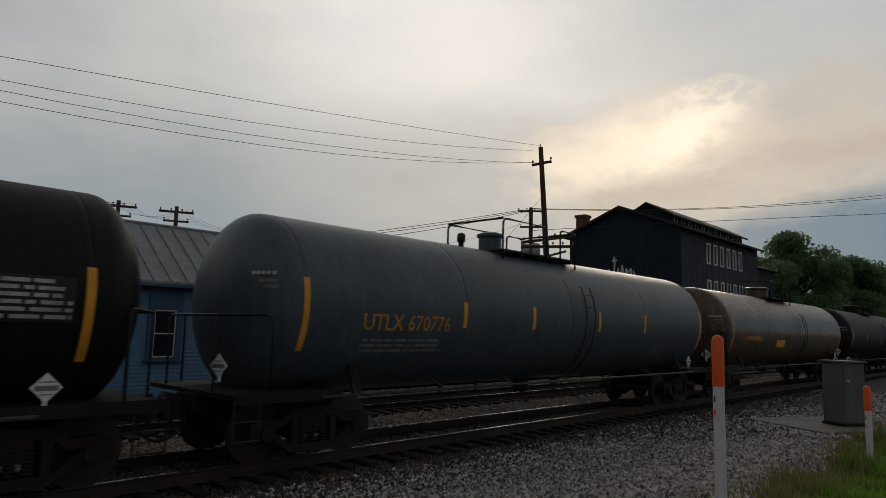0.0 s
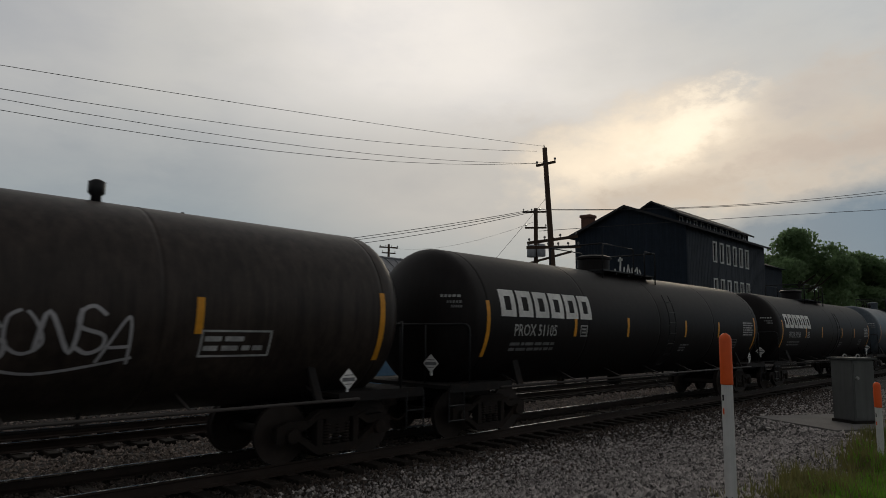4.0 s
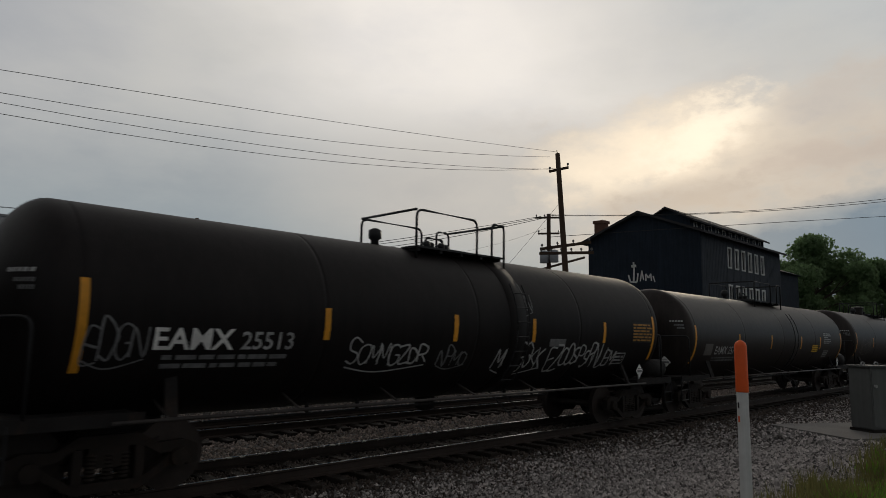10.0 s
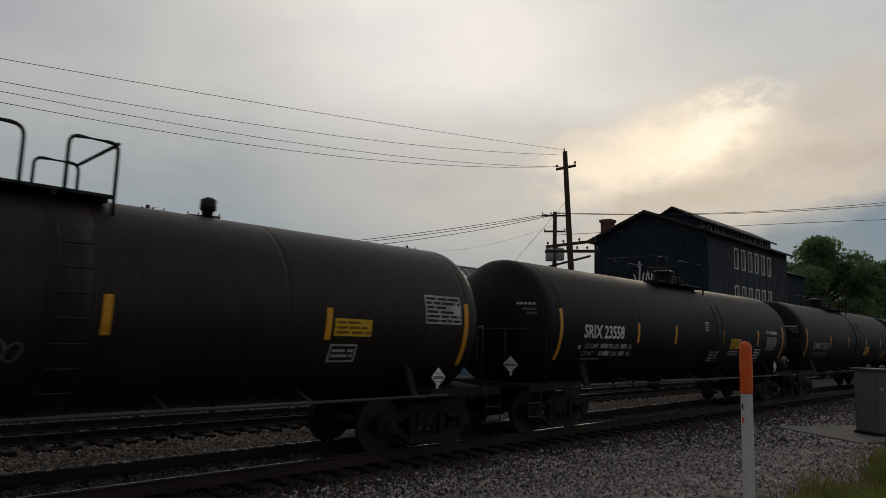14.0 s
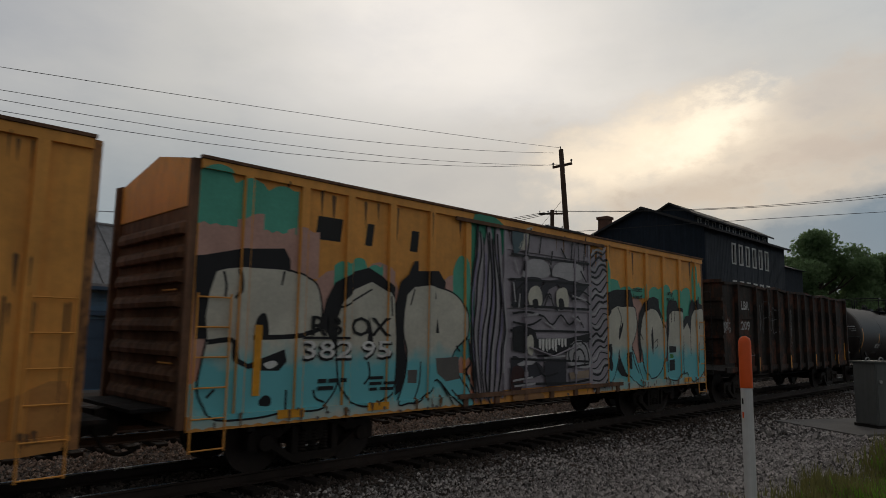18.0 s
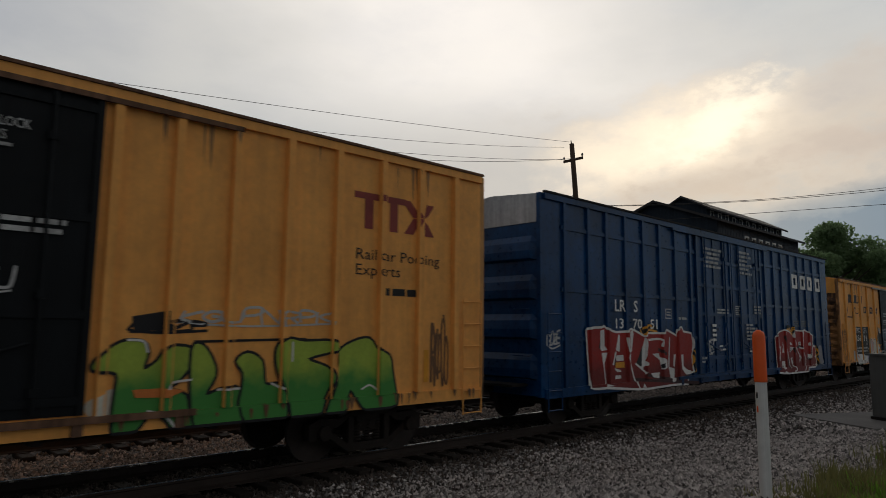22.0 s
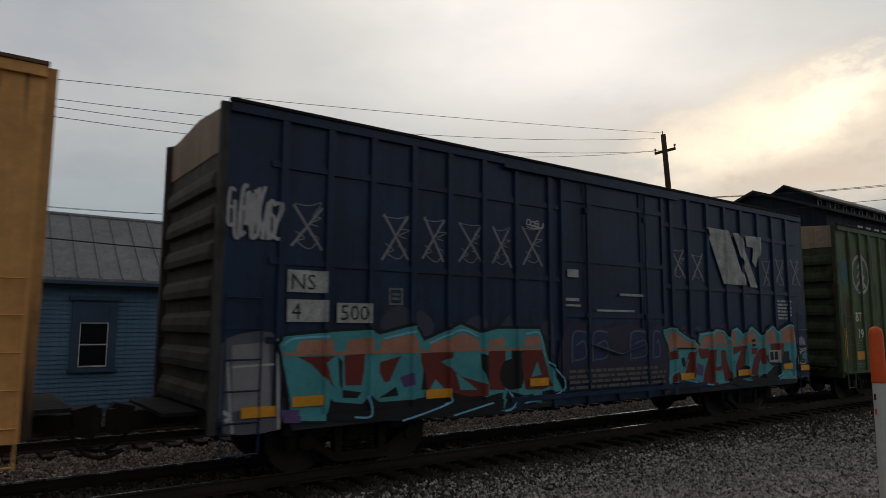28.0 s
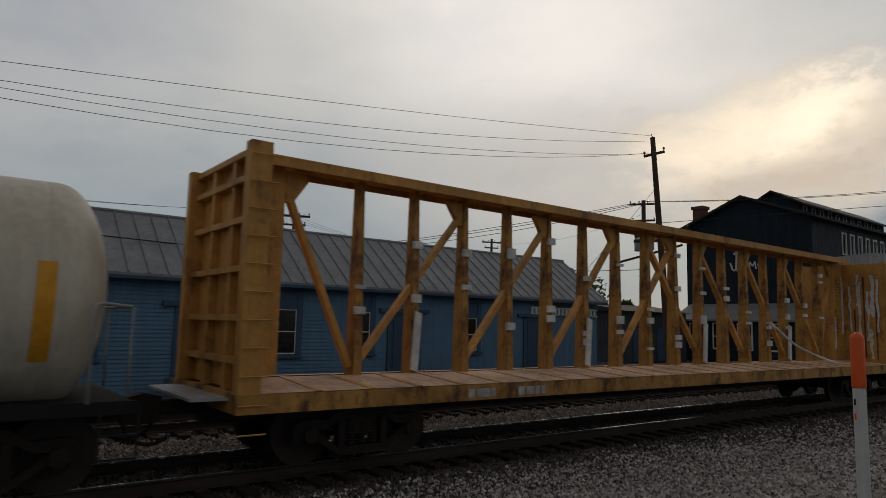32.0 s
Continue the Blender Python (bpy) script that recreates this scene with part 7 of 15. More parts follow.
# ---- empty centre-beam flat car ----
def make_centrebeam(L, R_, label):
    s, half = (L + R_) / 2, (R_ - L) / 2
    c = new_car("centre_beam_flat_car", s, label, "flat car", half + 0.9, half + 0.9)
    bm = bmesh.new()
    for sg in (-1, 1):
        a, b = sorted((sg * 1.34, sg * 1.46))
        box(bm, -half, half, a, b, 0.86, 1.12)
    box(bm, -half, -half + 0.12, -1.339, 1.339, 0.86, 1.12)
    box(bm, half - 0.12, half, -1.339, 1.339, 0.86, 1.12)
    part("side_sill", bm, M["beam_post"], c, "worn rusty yellow side sill", split="end_sill")
    bm = bmesh.new()
    for sg in (-1, 1):
        v = [bm.verts.new(p) for p in ((-half + 0.33, sg * 1.45, 1.13), (half - 0.33, sg * 1.45, 1.13), (half - 0.33, sg * 0.1, 1.23), (-half + 0.33, sg * 0.1, 1.23))]
        bm.faces.new(v if sg < 0 else v[::-1])
    box(bm, -half + 0.33, half - 0.33, -1.3, 1.3, 1.0, 1.08)
    dk = part("deck", bm, M["deck"], c, "worn brown riser deck")
    for k in range(24):
        x = -half + 1.2 + k * (2 * half - 2.4) / 23
        bm = bmesh.new()
        bar(bm, (x, -1.45, 1.137), (x, -0.12, 1.235), 0.10, 0.014)
        part("riser", bm, M["beam_yellow"], dk)
    bm = bmesh.new()
    box(bm, -half + 0.5, half - 0.5, -0.42, 0.42, 4.66, 4.72)
    box(bm, -half + 0.5, half - 0.5, -0.42, -0.38, 4.55, 4.72)
    box(bm, -half + 0.5, half - 0.5, 0.38, 0.42, 4.55, 4.72)
    part("top_chord", bm, M["beam_yellow"], c, "yellow top chord of the centre beam", split="chord_flange")
    n = 16
    xs = [-half + 2.55 + k * (2 * half - 4.8) / (n - 1) for k in range(n)]
    bm = bmesh.new()
    va = [bm.verts.new(p) for p in ((-0.08, -0.16, 1.2), (0.08, -0.16, 1.2), (0.08, 0.16, 1.2), (-0.08, 0.16, 1.2), (-0.05, -0.10, 4.6), (0.05, -0.10, 4.6), (0.05, 0.10, 4.6), (-0.05, 0.10, 4.6))]
    for f in ((0, 1, 5, 4), (1, 2, 6, 5), (2, 3, 7, 6), (3, 0, 4, 7)):
        bm.faces.new([va[i] for i in f])
    me = mesh_of("centre_post", bm, M["beam_post"])
    for x in xs:
        share("centre_post", me, c, pose(x, 0, 0), "yellow centre post")
    for i in (0, 2, 4, 6, 7, 9, 11, 13):
        left = i < 7
        a, b = ((xs[i], 0, 1.35), (xs[i + 2], 0, 4.35)) if left else ((xs[i], 0, 4.35), (xs[i + 2], 0, 1.35))
        bm = bmesh.new()
        bar(bm, a, b, 0.10, 0.14, (0, 1, 0))
        part("diagonal_brace", bm, M["beam_yellow"], c, "slanted yellow brace")
        q, k = (b[0], -1) if left else (a[0], 1)
        bm = bmesh.new()
        slab(bm, [(q - 0.06 * k, 4.50), (q + 0.42 * k, 4.50), (q + 0.12 * k, 4.05), (q - 0.06 * k, 4.05)], -0.06, 0.06)
        part("gusset", bm, M["beam_yellow"], c)
    for sg, x0, x1 in ((-1, -half + 1.12, xs[0] - 0.1), (1, half - 1.12, xs[-1])):
        bm = bmesh.new()
        bar(bm, (x0, 0, 4.35), (x1, 0, 1.35), 0.10, 0.14, (0, 1, 0))
        part("diagonal_brace", bm, M["beam_yellow"], c, "slanted yellow brace")
        bm = bmesh.new()
        slab(bm, [(x0 - 0.02 * sg, 4.56), (x0 - 0.5 * sg, 4.56), (x0 - 0.15 * sg, 4.05), (x0 - 0.02 * sg, 4.05)], -0.06, 0.06)
        part("gusset", bm, M["beam_yellow"], c)
    rng = random.Random(4)
    for i, x in enumerate(xs):        # ends of torn wrap and strap clips left on the posts
        bm = bmesh.new()
        for _ in range(rng.randint(2, 4)):
            z = rng.uniform(1.5, 4.0)
            hh = rng.uniform(0.06, 0.16)
            box(bm, x - 0.10, x + 0.10, -0.19, -0.12, z, z + hh)
        if i % 4 == 1:
            slab(bm, [(x - 0.11, 1.3), (x + 0.03, 1.25), (x + 0.10, 2.3), (x - 0.04, 2.35)], -0.22, -0.17)
        part("torn_wrap", bm, M["strap"], c, "scraps of torn white wrap", split="wrap_scrap")
    for sg in (-1, 1):        # bulkheads
        x = sg * half
        bm = bmesh.new()
        for y in (-1.35, 1.35):
            a, b = sorted((x, x - sg * 0.32))
            box(bm, a, b, y - 0.10, y + 0.10, 1.12, 4.60)
        a, b = sorted((x - sg * 0.25, x - sg * 0.32))
        box(bm, a, b, -1.25, 1.25, 1.12, 4.56)
        for y in (-0.45, 0.45):
            a, b = sorted((x - sg * 0.245, x - sg * 0.13))
            box(bm, a, b, y - 0.06, y + 0.06, 1.12, 4.56)
        for z in (1.5, 2.1, 2.8, 3.5, 4.1, 4.47):
            a, b = sorted((x - sg * 0.245, x - sg * 0.10))
            box(bm, a, b, -1.249, 1.249, z, z + 0.09)
        bk = part("bulkhead", bm, M["beam_yellow"], c, "tall yellow end bulkhead with ribs", split="bulkhead_rib")
        bm = bmesh.new()
        a, b = sorted((x - sg * 0.321, x - sg * 1.12))
        box(bm, a, b, -0.07, 0.07, 1.25, 4.64)
        part("web_panel", bm, M["beam_yellow"], c, "solid yellow web panel beside the bulkhead")
        if sg > 0:        # torn wrap and dark gaps left on the bulkhead and its web
            wr = random.Random(12)
            for y, z0, z1, w in ((-1.16, 2.2, 4.0, 0.05), (-1.02, 2.7, 4.15, 0.09), (-0.86, 1.9, 3.6, 0.06), (-0.62, 2.0, 3.95, 0.05), (-0.56, 3.1, 4.2, 0.08), (-0.95, 1.3, 2.3, 0.06), (-0.30, 2.2, 3.8, 0.05)):
                bm = bmesh.new()
                n = 7
                q = [(y + wr.uniform(-0.03, 0.03), z0 + (z1 - z0) * k / n, w * wr.uniform(0.35, 1.0)) for k in range(n + 1)]
                for (ya, za, wa), (yb, zb, wb) in zip(q, q[1:]):
                    v = [bm.verts.new((x - 0.34 + wr.uniform(-0.02, 0.0), u, v_)) for u, v_ in ((ya - wa, za), (ya + wa, za), (yb + wb, zb), (yb - wb, zb))]
                    bm.faces.new(v)
                part("torn_wrap", bm, M["strap"], c, "strip of torn white wrap", split="wrap_scrap")
            # dark strips laid on the panel to stand for shaded gaps
            for y, z0, z1 in ((-1.10, 1.25, 3.2), (-0.74, 1.3, 4.1), (-0.44, 1.2, 3.0)):
                bm = bmesh.new()
                box(bm, x - 0.326, x - 0.3205, y - 0.025, y + 0.025, z0, z1)
                part("stain", bm, M["junk"], c, "dark strip in place of a gap")
            for u, z0, z1, w in ((0.42, 2.1, 4.1, 0.05), (1.04, 1.6, 2.7, 0.04)):
                bm = bmesh.new()
                slab(bm, [(x - u - w, z0), (x - u + w * 0.6, z0 + 0.1), (x - u + w, z1 - 0.2), (x - u - w * 0.4, z1)], -0.10, -0.0705)
                part("torn_wrap", bm, M["strap"], c, "strip of torn white wrap", split="wrap_scrap")
            for k in range(20):        # faded print on the web
                if k not in (8, 13):
                    bm = bmesh.new()
                    box(bm, x - 1.02 + 0.05 * (k * 37 % 4), x - 0.55 - 0.12 * (k * 23 % 3), -0.0745, -0.0705, 1.95 + k * 0.105, 1.99 + k * 0.105)
                    part("print", bm, M["beam_post"], bk)
        bm = bmesh.new()
        for k in range(5):
            slab(bm, [(x - sg * (0.06 + 0.05 * k), 1.6 + k * 0.5), (x - sg * (0.16 + 0.04 * k), 1.55 + k * 0.5), (x - sg * (0.13 + 0.03 * k), 2.2 + k * 0.5), (x - sg * (0.05 + 0.05 * k), 2.25 + k * 0.5)], -1.47, -1.452)
        if sg > 0:
            part("torn_wrap", bm, M["strap"], c, "scraps of torn white wrap", split="wrap_scrap")
        else:
            bm.free()
        bm = bmesh.new()
        grip(bm, x - sg * 0.2, -1.50, 0.6, 4.4, 11, 0.2)
        part("grab_iron", bm, M["beam_yellow"], c, split="rung")
        bm = bmesh.new()
        a, b = sorted((x, x + sg * 0.5))
        box(bm, a, b, -1.1, 1.1, 1.02, 1.06)
        part("crossover_platform", bm, M["galvan"], c)
    bm = bmesh.new()
    tube(bm, bent3([(xs[12], -0.2, 2.4), (xs[12] + 0.5, -0.7, 1.7), (xs[12] + 1.2, -1.2, 1.35), (xs[13] + 0.7, -1.3, 1.22)]), 0.035, 6)
    part("loose_strap", bm, M["strap"], c, "loose white strap hanging down")
    bm = bmesh.new()
    box(bm, -half, half, -0.3, 0.3, 0.60, 1.0)
    for k in range(14):
        x = -half + 1 + k * (2 * half - 2) / 13
        box(bm, x - 0.05, x + 0.05, -1.33, 1.33, 0.88, 0.999)
    part("underframe", bm, M["frame_black"], c)
    put_trucks(c, s, half - 2.15, half + 0.9)
    sh = dict(x=[], z=[], lift=0.005, y=lambda x, z: -1.46)
    return c, sh, half


def bent3(p, n=6):
    pts = [Vector(q) for q in p]
    return rounded(pts, 0.4, n)


# ---- painted marks and graffiti ----
GLYPH = {
    "V": [[(0, 1), (0.42, 0), (0.58, 0), (1, 1)]],
    "A": [[(0, 0), (0.42, 1), (0.58, 1), (1, 0)], [(0.2, 0.38), (0.8, 0.38)]], "R": [[(0.05, 0), (0.05, 1), (0.7, 1), (0.95, 0.76), (0.7, 0.52), (0.05, 0.5)], [(0.45, 0.5), (1, 0)]],
    "S": [[(0.95, 0.88), (0.5, 1), (0.1, 0.85), (0.15, 0.6), (0.8, 0.42), (0.92, 0.18), (0.5, 0), (0.05, 0.12)]], "E": [[(0.95, 1), (0.05, 1), (0.05, 0), (0.95, 0)], [(0.05, 0.5), (0.8, 0.5)]],
    "F": [[(0.95, 1), (0.05, 1), (0.05, 0)], [(0.05, 0.52), (0.75, 0.52)]], "M": [[(0, 0), (0.05, 1), (0.5, 0.35), (0.95, 1), (1, 0)]], "U": [[(0, 1), (0.02, 0.2), (0.3, 0), (0.7, 0), (0.98, 0.2), (1, 1)]],
    "T": [[(0, 0.97), (1, 0.97)], [(0.5, 0.97), (0.5, 0)]], "K": [[(0.05, 0), (0.05, 1)], [(0.9, 1), (0.15, 0.5), (1, 0)]], "N": [[(0.02, 0), (0.02, 1), (0.95, 0), (0.98, 1)]],
    "O": [[(0.5, 1), (0.08, 0.8), (0.05, 0.25), (0.5, 0), (0.95, 0.25), (0.92, 0.8), (0.5, 1)]], "P": [[(0.05, 0), (0.05, 1), (0.7, 1), (0.95, 0.75), (0.7, 0.48), (0.05, 0.46)]],
    "L": [[(0.05, 1), (0.05, 0), (0.95, 0.04)]], "D": [[(0.05, 0), (0.05, 1), (0.6, 0.98), (0.95, 0.6), (0.9, 0.25), (0.55, 0), (0.05, 0)]], "H": [[(0.05, 0), (0.05, 1)], [(0.95, 0), (0.95, 1)], [(0.05, 0.5), (0.95, 0.5)]],
    "Z": [[(0, 0.97), (0.95, 0.97), (0.05, 0.03), (1, 0.03)]], "G": [[(0.95, 0.85), (0.5, 1), (0.08, 0.75), (0.08, 0.25), (0.5, 0), (0.95, 0.2), (0.92, 0.48), (0.55, 0.48)]],
}


def disc(x, z, r, n=9):
    return [(x + r * math.cos(2 * math.pi * k / n), z + r * math.sin(2 * math.pi * k / n)) for k in range(n)]


def cloud(x0, x1, z0, z1, n, seed, deep=0.25):
    """A patch of sprayed colour with a scalloped upper edge."""
    rng = random.Random(seed)
    top = []
    for i in range(n):
        a, b = x0 + (x1 - x0) * i / n, x0 + (x1 - x0) * (i + 1) / n
        h = rng.uniform(-deep, 0) * (z1 - z0)
        for k in range(6):
            t = k / 6
            top.append((a + (b - a) * t, z1 + h - (z1 - z0) * 0.13 * abs(2 * t - 1) ** 2))
    top.append((x1, z1 - (z1 - z0) * 0.2))
    bot = [(x1 - (x1 - x0) * k / (n * 2), z0 + rng.uniform(0, 0.10) * (z1 - z0)) for k in range(n * 2 + 1)]
    out = []
    m = len(top)
    for i in range(m - 1):        # strips, so that no face is hollow
        xa, xb = top[i][0], top[i + 1][0]
        za = z0 + 0.05 * (z1 - z0) * math.sin(i * 1.7) ** 2
        zb = z0 + 0.05 * (z1 - z0) * math.sin((i + 1) * 1.7) ** 2
        out.append([(xa, za), (xb, zb), top[i + 1], top[i]])
    return out


def loop_through(points, n=3):
    """A smooth closed line through points."""
    m = len(points)
    out = []
    for i in range(m):
        a, b, c, d = (points[(i + k) % m] for k in (-1, 0, 1, 2))
        for j in range(n):
            t = j / n
            out.append(tuple(0.5 * (2 * b[k] + (c[k] - a[k]) * t + (2 * a[k] - 5 * b[k] + 4 * c[k] - d[k]) * t * t + (3 * b[k] - a[k] - 3 * c[k] + d[k]) * t ** 3) for k in (0, 1)))
    return out


def paint_of(key):
    return M["spray_" + key] if "spray_" + key in M else M[key]


def kept_on(sh, points):
    """Paint ends at the car's lower edge and at its corners."""
    lo, x0, x1 = sh["edge"]
    return [(min(max(x, x0), x1), max(z, lo)) for x, z in points]


def filled(car, sh, name, points, material, label):
    bm = bmesh.new()
    bm.faces.new([bm.verts.new((x, 0, z)) for x, z in kept_on(sh, points)]).normal_update()
    bmesh.ops.triangulate(bm, faces=bm.faces[:])
    return finish_lay(car, name, bm, material, sh, label)


def form(car, sh, paint, edge, rim, points, soft=True):
    """One fat painted letter: a filled outline with a line of another colour round it."""
    pts = loop_through(points) if soft else points
    strip = loop_through(points, 3) if soft else [(a[0] + (b[0] - a[0]) * k / 2, a[1] + (b[1] - a[1]) * k / 2) for a, b in zip(points, points[1:] + points[:1]) for k in (0, 1)]
    loop = kept_on(sh, strip + strip[:2])
    lay(car, "graffiti_outline", ribbon(loop, 2 * rim), M["spray_" + edge], sh, "painted outline", step=0.00007)
    filled(car, lifted(sh, 0.0012), "graffiti_letter", pts, paint, "painted letter")


def dab(car, sh, key, points, soft=False):
    filled(car, sh, "graffiti_dab", loop_through(points) if soft else points, paint_of(key), "flat painted shape in the graffiti")


def line(car, sh, key, w, points):
    lay(car, "graffiti_line", ribbon(kept_on(sh, bent(points, 4)), w), paint_of(key), sh, "painted line in the graffiti", step=0.00005)


def scribble(car, sh, x0, x1, z0, z1, n, w, mat, seed, label="hand-drawn paint scribble", wild=1.0):
    """n hand-drawn signs in a row, like quick handwriting."""
    rng = random.Random(seed)
    polys = []
    n = max(1, int(n * 1.4))
    for i in range(n):
        a, b = x0 + (x1 - x0) * i / n, x0 + (x1 - x0) * (i + 1.05) / n
        c, d = z0 + rng.uniform(0, 0.25) * (z1 - z0), z1 - rng.uniform(0, 0.35) * (z1 - z0)
        tilt = rng.uniform(-0.1, 0.3) * (b - a)
        for line in GLYPH[rng.choice("ARSEMUKNOPDGZO")]:
            pts = [(a + (b - a) * u + tilt * (v - 0.5) + rng.uniform(-0.09, 0.09) * (b - a) * wild, c + (d - c) * v + rng.uniform(-0.08, 0.08) * (d - c) * wild) for u, v in line]
            polys += ribbon(bent(pts, 5), w * rng.uniform(0.7, 1.15))
    if rng.random() < 0.6 and n > 2:
        polys += ribbon(bent([(x0, z0 + 0.1 * (z1 - z0)), (x0 + 0.4 * (x1 - x0), z0 - 0.08 * (z1 - z0)), (x1, z0 + 0.12 * (z1 - z0))], 6), w * 0.7)
    lay(car, "scribble", polys, M[mat], sh, label)


def rust_runs(car, sh, x0, x1, z, n, seed, longest=0.7, key="grime"):
    """Thin runs of rust and dirt that hang from a seam."""
    rng = random.Random(seed)
    for _ in range(n):
        x, w, h = rng.uniform(x0, x1), rng.uniform(0.012, 0.05), rng.uniform(0.15, 1.0) * longest
        z1 = z + rng.uniform(-0.05, 0.04)
        dab(car, sh, key, [(x - w, z1), (x - w * 0.3, z1 + 0.03), (x + w * 0.8, z1), (x + w * 0.5, z1 - 0.4 * h), (x + w * 0.1, z1 - h), (x - w * 0.35, z1 - 0.6 * h)])


def cross_mark(car, sh, x0, x1, z0, z1, w, mat, seed):
    rng = random.Random(seed)
    j = lambda: rng.uniform(-0.04, 0.04)
    polys = ribbon([(x0 + j(), z1 + j()), (x1 + j(), z0 + j())], w * 1.2) + ribbon([(x1 + j(), z1 + j()), (x0 + j(), z0 + j())], w * 1.1)
    u, v = x1 - x0, z1 - z0
    polys += ribbon(bent([(x0 + j(), z1 - 0.02), (x0 + 0.55 * u, z1 - 0.05 * v), (x1, z1 + j()), (x0 + 0.7 * u, z0 + 0.72 * v), (x1 + j(), z0 + 0.70 * v), (x0 + 0.62 * u, z0 + 0.55 * v), (x1 - 0.05, z0 + 0.50 * v)], 4), w * 0.45)
    polys += ribbon(bent([(x0 + 0.10 * u, z0 + 0.34 * v), (x0 + 0.4 * u, z0 + 0.2 * v), (x0 + 0.15 * u, z0 + 0.12 * v), (x0 + 0.6 * u, z0 + j()), (x1 - 0.1 * u, z0 + 0.22 * v), (x0 + 0.6 * u, z0 + 0.3 * v)], 4), w * 0.45)
    lay(car, "scribble", polys, M[mat], sh, "chalky hand-drawn cross")


def block_mark(car, sh, cells, z0, z1, mat, slant=0.0, hole=True, label="plain block mark in place of a maker's name"):
    """A maker's mark as plain blocks: (x0, x1) for each."""
    polys = []
    for x0, x1 in cells:
        t = 0.30 * (x1 - x0)
        h = z1 - z0
        sk = lambda x, z: (x + slant * (z - z0), z)
        if hole:
            for a, b, c, d in ((x0, x0 + t, z0, z1), (x0 + t, x1, z1 - 0.24 * h, z1), (x1 - t, x1, z0 + 0.24 * h, z1 - 0.24 * h), (x0 + t, x1, z0, z0 + 0.24 * h)):
                polys.append([sk(a, c), sk(b, c), sk(b, d), sk(a, d)])
        else:
            polys.append([sk(x0, z0), sk(x1, z0), sk(x1, z1), sk(x0, z1)])
    lay(car, "maker_mark", polys, M[mat], sh, label)


# ---- the cars in their order, from the head of the train backwards ----
make_tank(60.9, 76.2, "black tank car far up the train", "tank_black", stripes=(-4, 0, 4))
make_tank(42.5, 57.8, "black tank car up the train", "tank_black", stripes=(-4, 0, 4))
c, sh, half = make_tank(24.2, 39.5, "tan tank car with a glossy weathered shell", "tank_tan", R=1.52, zc=2.40, stripes=())
bars(c, sh, -6.3, -4.3, 1.95, 2.25, 1, "orange_sten", "orange stencilled marks")
lay(c, "label_panel", [rect(-2.6, -1.5, 1.75, 2.05)], M["yellow_label"], sh, "yellow label panel")
c, sh, half = make_tank(5.96, 21.30, "blue-grey tank car with faded orange lettering", "tank_grey", R=1.54, zc=2.48, ext=0.0, stripes=(-3.86, -1.54, 1.30, 3.78), platform=(-1.86, -0.1, 0.5, 1.19), dome_x=-1.27, dome_r=0.28, valves=((-2.33, 0.10),))
letter(c, "UTLX 670776", -6.43, 2.08, 0.28, "orange_sten", sh, width=2.15, fat=0.012)
bars(c, sh, -6.4, -4.4, 1.68, 1.95, 3, "grey_sten")
frame_box(c, sh, 4.6, 5.2, 1.55, 1.8, "grey_sten")
for L, R_, num, seed in ((-12.39, 2.96, "PROX 51160", 1), (-30.97, -15.53, "PROX 51105", 2)):
    c, sh, half = make_tank(L, R_, "glossy black tank car with a row of large white blocks", "tank_black", stripes=(-4.42, -1.86, 1.72, 4.28), platform=(-2.05, -0.29, 0.39, 1.06), dome_x=-1.09, ext=0.17, placard_in=0.42, head_k=0.48)
    w = 0.515
    block_mark(c, sh, [(-7.25 + k * 0.605, -7.25 + k * 0.605 + w) for k in range(6)], 2.45, 3.02, "white")
    letter(c, num, -6.78, 2.05, 0.25, "white_worn", sh, width=1.58, fat=0.012)
    bars(c, sh, -6.85, -5.22, 1.70, 1.93, 2, "grey_sten", seed=seed)
    frame_box(c, sh, -4.21, -3.90, 2.04, 2.31)
    data_panel(c, sh, 6.45, 7.45, 2.08, 2.62, 6, "black", "white_worn", seed)
    frame_box(c, sh, 5.46, 6.02, 1.68, 1.98, "grey_sten")
    bars(c, sh, 1.5, 2.1, 1.60, 1.85, 3, "grey_sten")
    if seed == 2:        # marks on the round end
        for k in range(3):
            bm = bmesh.new()
            z = 3.0 - k * 0.17
            for j in range(3):
                x, y = -half - 0.52 + 0.10 * k, -0.92 + 0.17 * j
                v = [bm.verts.new(p) for p in ((x - 0.03, y, z), (x - 0.03, y + 0.13, z), (x - 0.03, y + 0.13, z + 0.09), (x - 0.03, y, z + 0.09))]
                bm.faces.new(v)
            part("end_print", bm, M["white_worn"], c, "white marks on the end")
c, sh, half = make_tank(-49.06, -33.69, "dusty brown-black tank car with chalky scribbles", "tank_brown", stripes=(-3.96, -1.58, 1.34, 4.35), platform=(-1.6, 0.1, 0.7, 1.5), top="both", belly=True, valves=((3.4, 0.12),))
letter(c, "SRIX 23610", -5.83, 1.86, 0.24, "white_worn", sh, width=1.56, slant=0.12, fat=0.012)
bars(c, sh, -6.06, -4.43, 1.57, 1.78, 3, "grey_sten")
lay(c, "faded_patch", cloud(-2.8, -2.1, 2.1, 3.5, 2, 4), M["spray_grey"], sh, "pale grey weathered patch")
scribble(c, lifted(sh, 0.01), 0.02, 1.43, 1.95, 3.1, 3, 0.05, "spray_chalk", 3)
scribble(c, sh, 1.73, 3.53, 1.63, 2.50, 4, 0.05, "spray_silver", 8)
frame_box(c, sh, 4.4, 5.5, 1.72, 2.1, "white_worn")
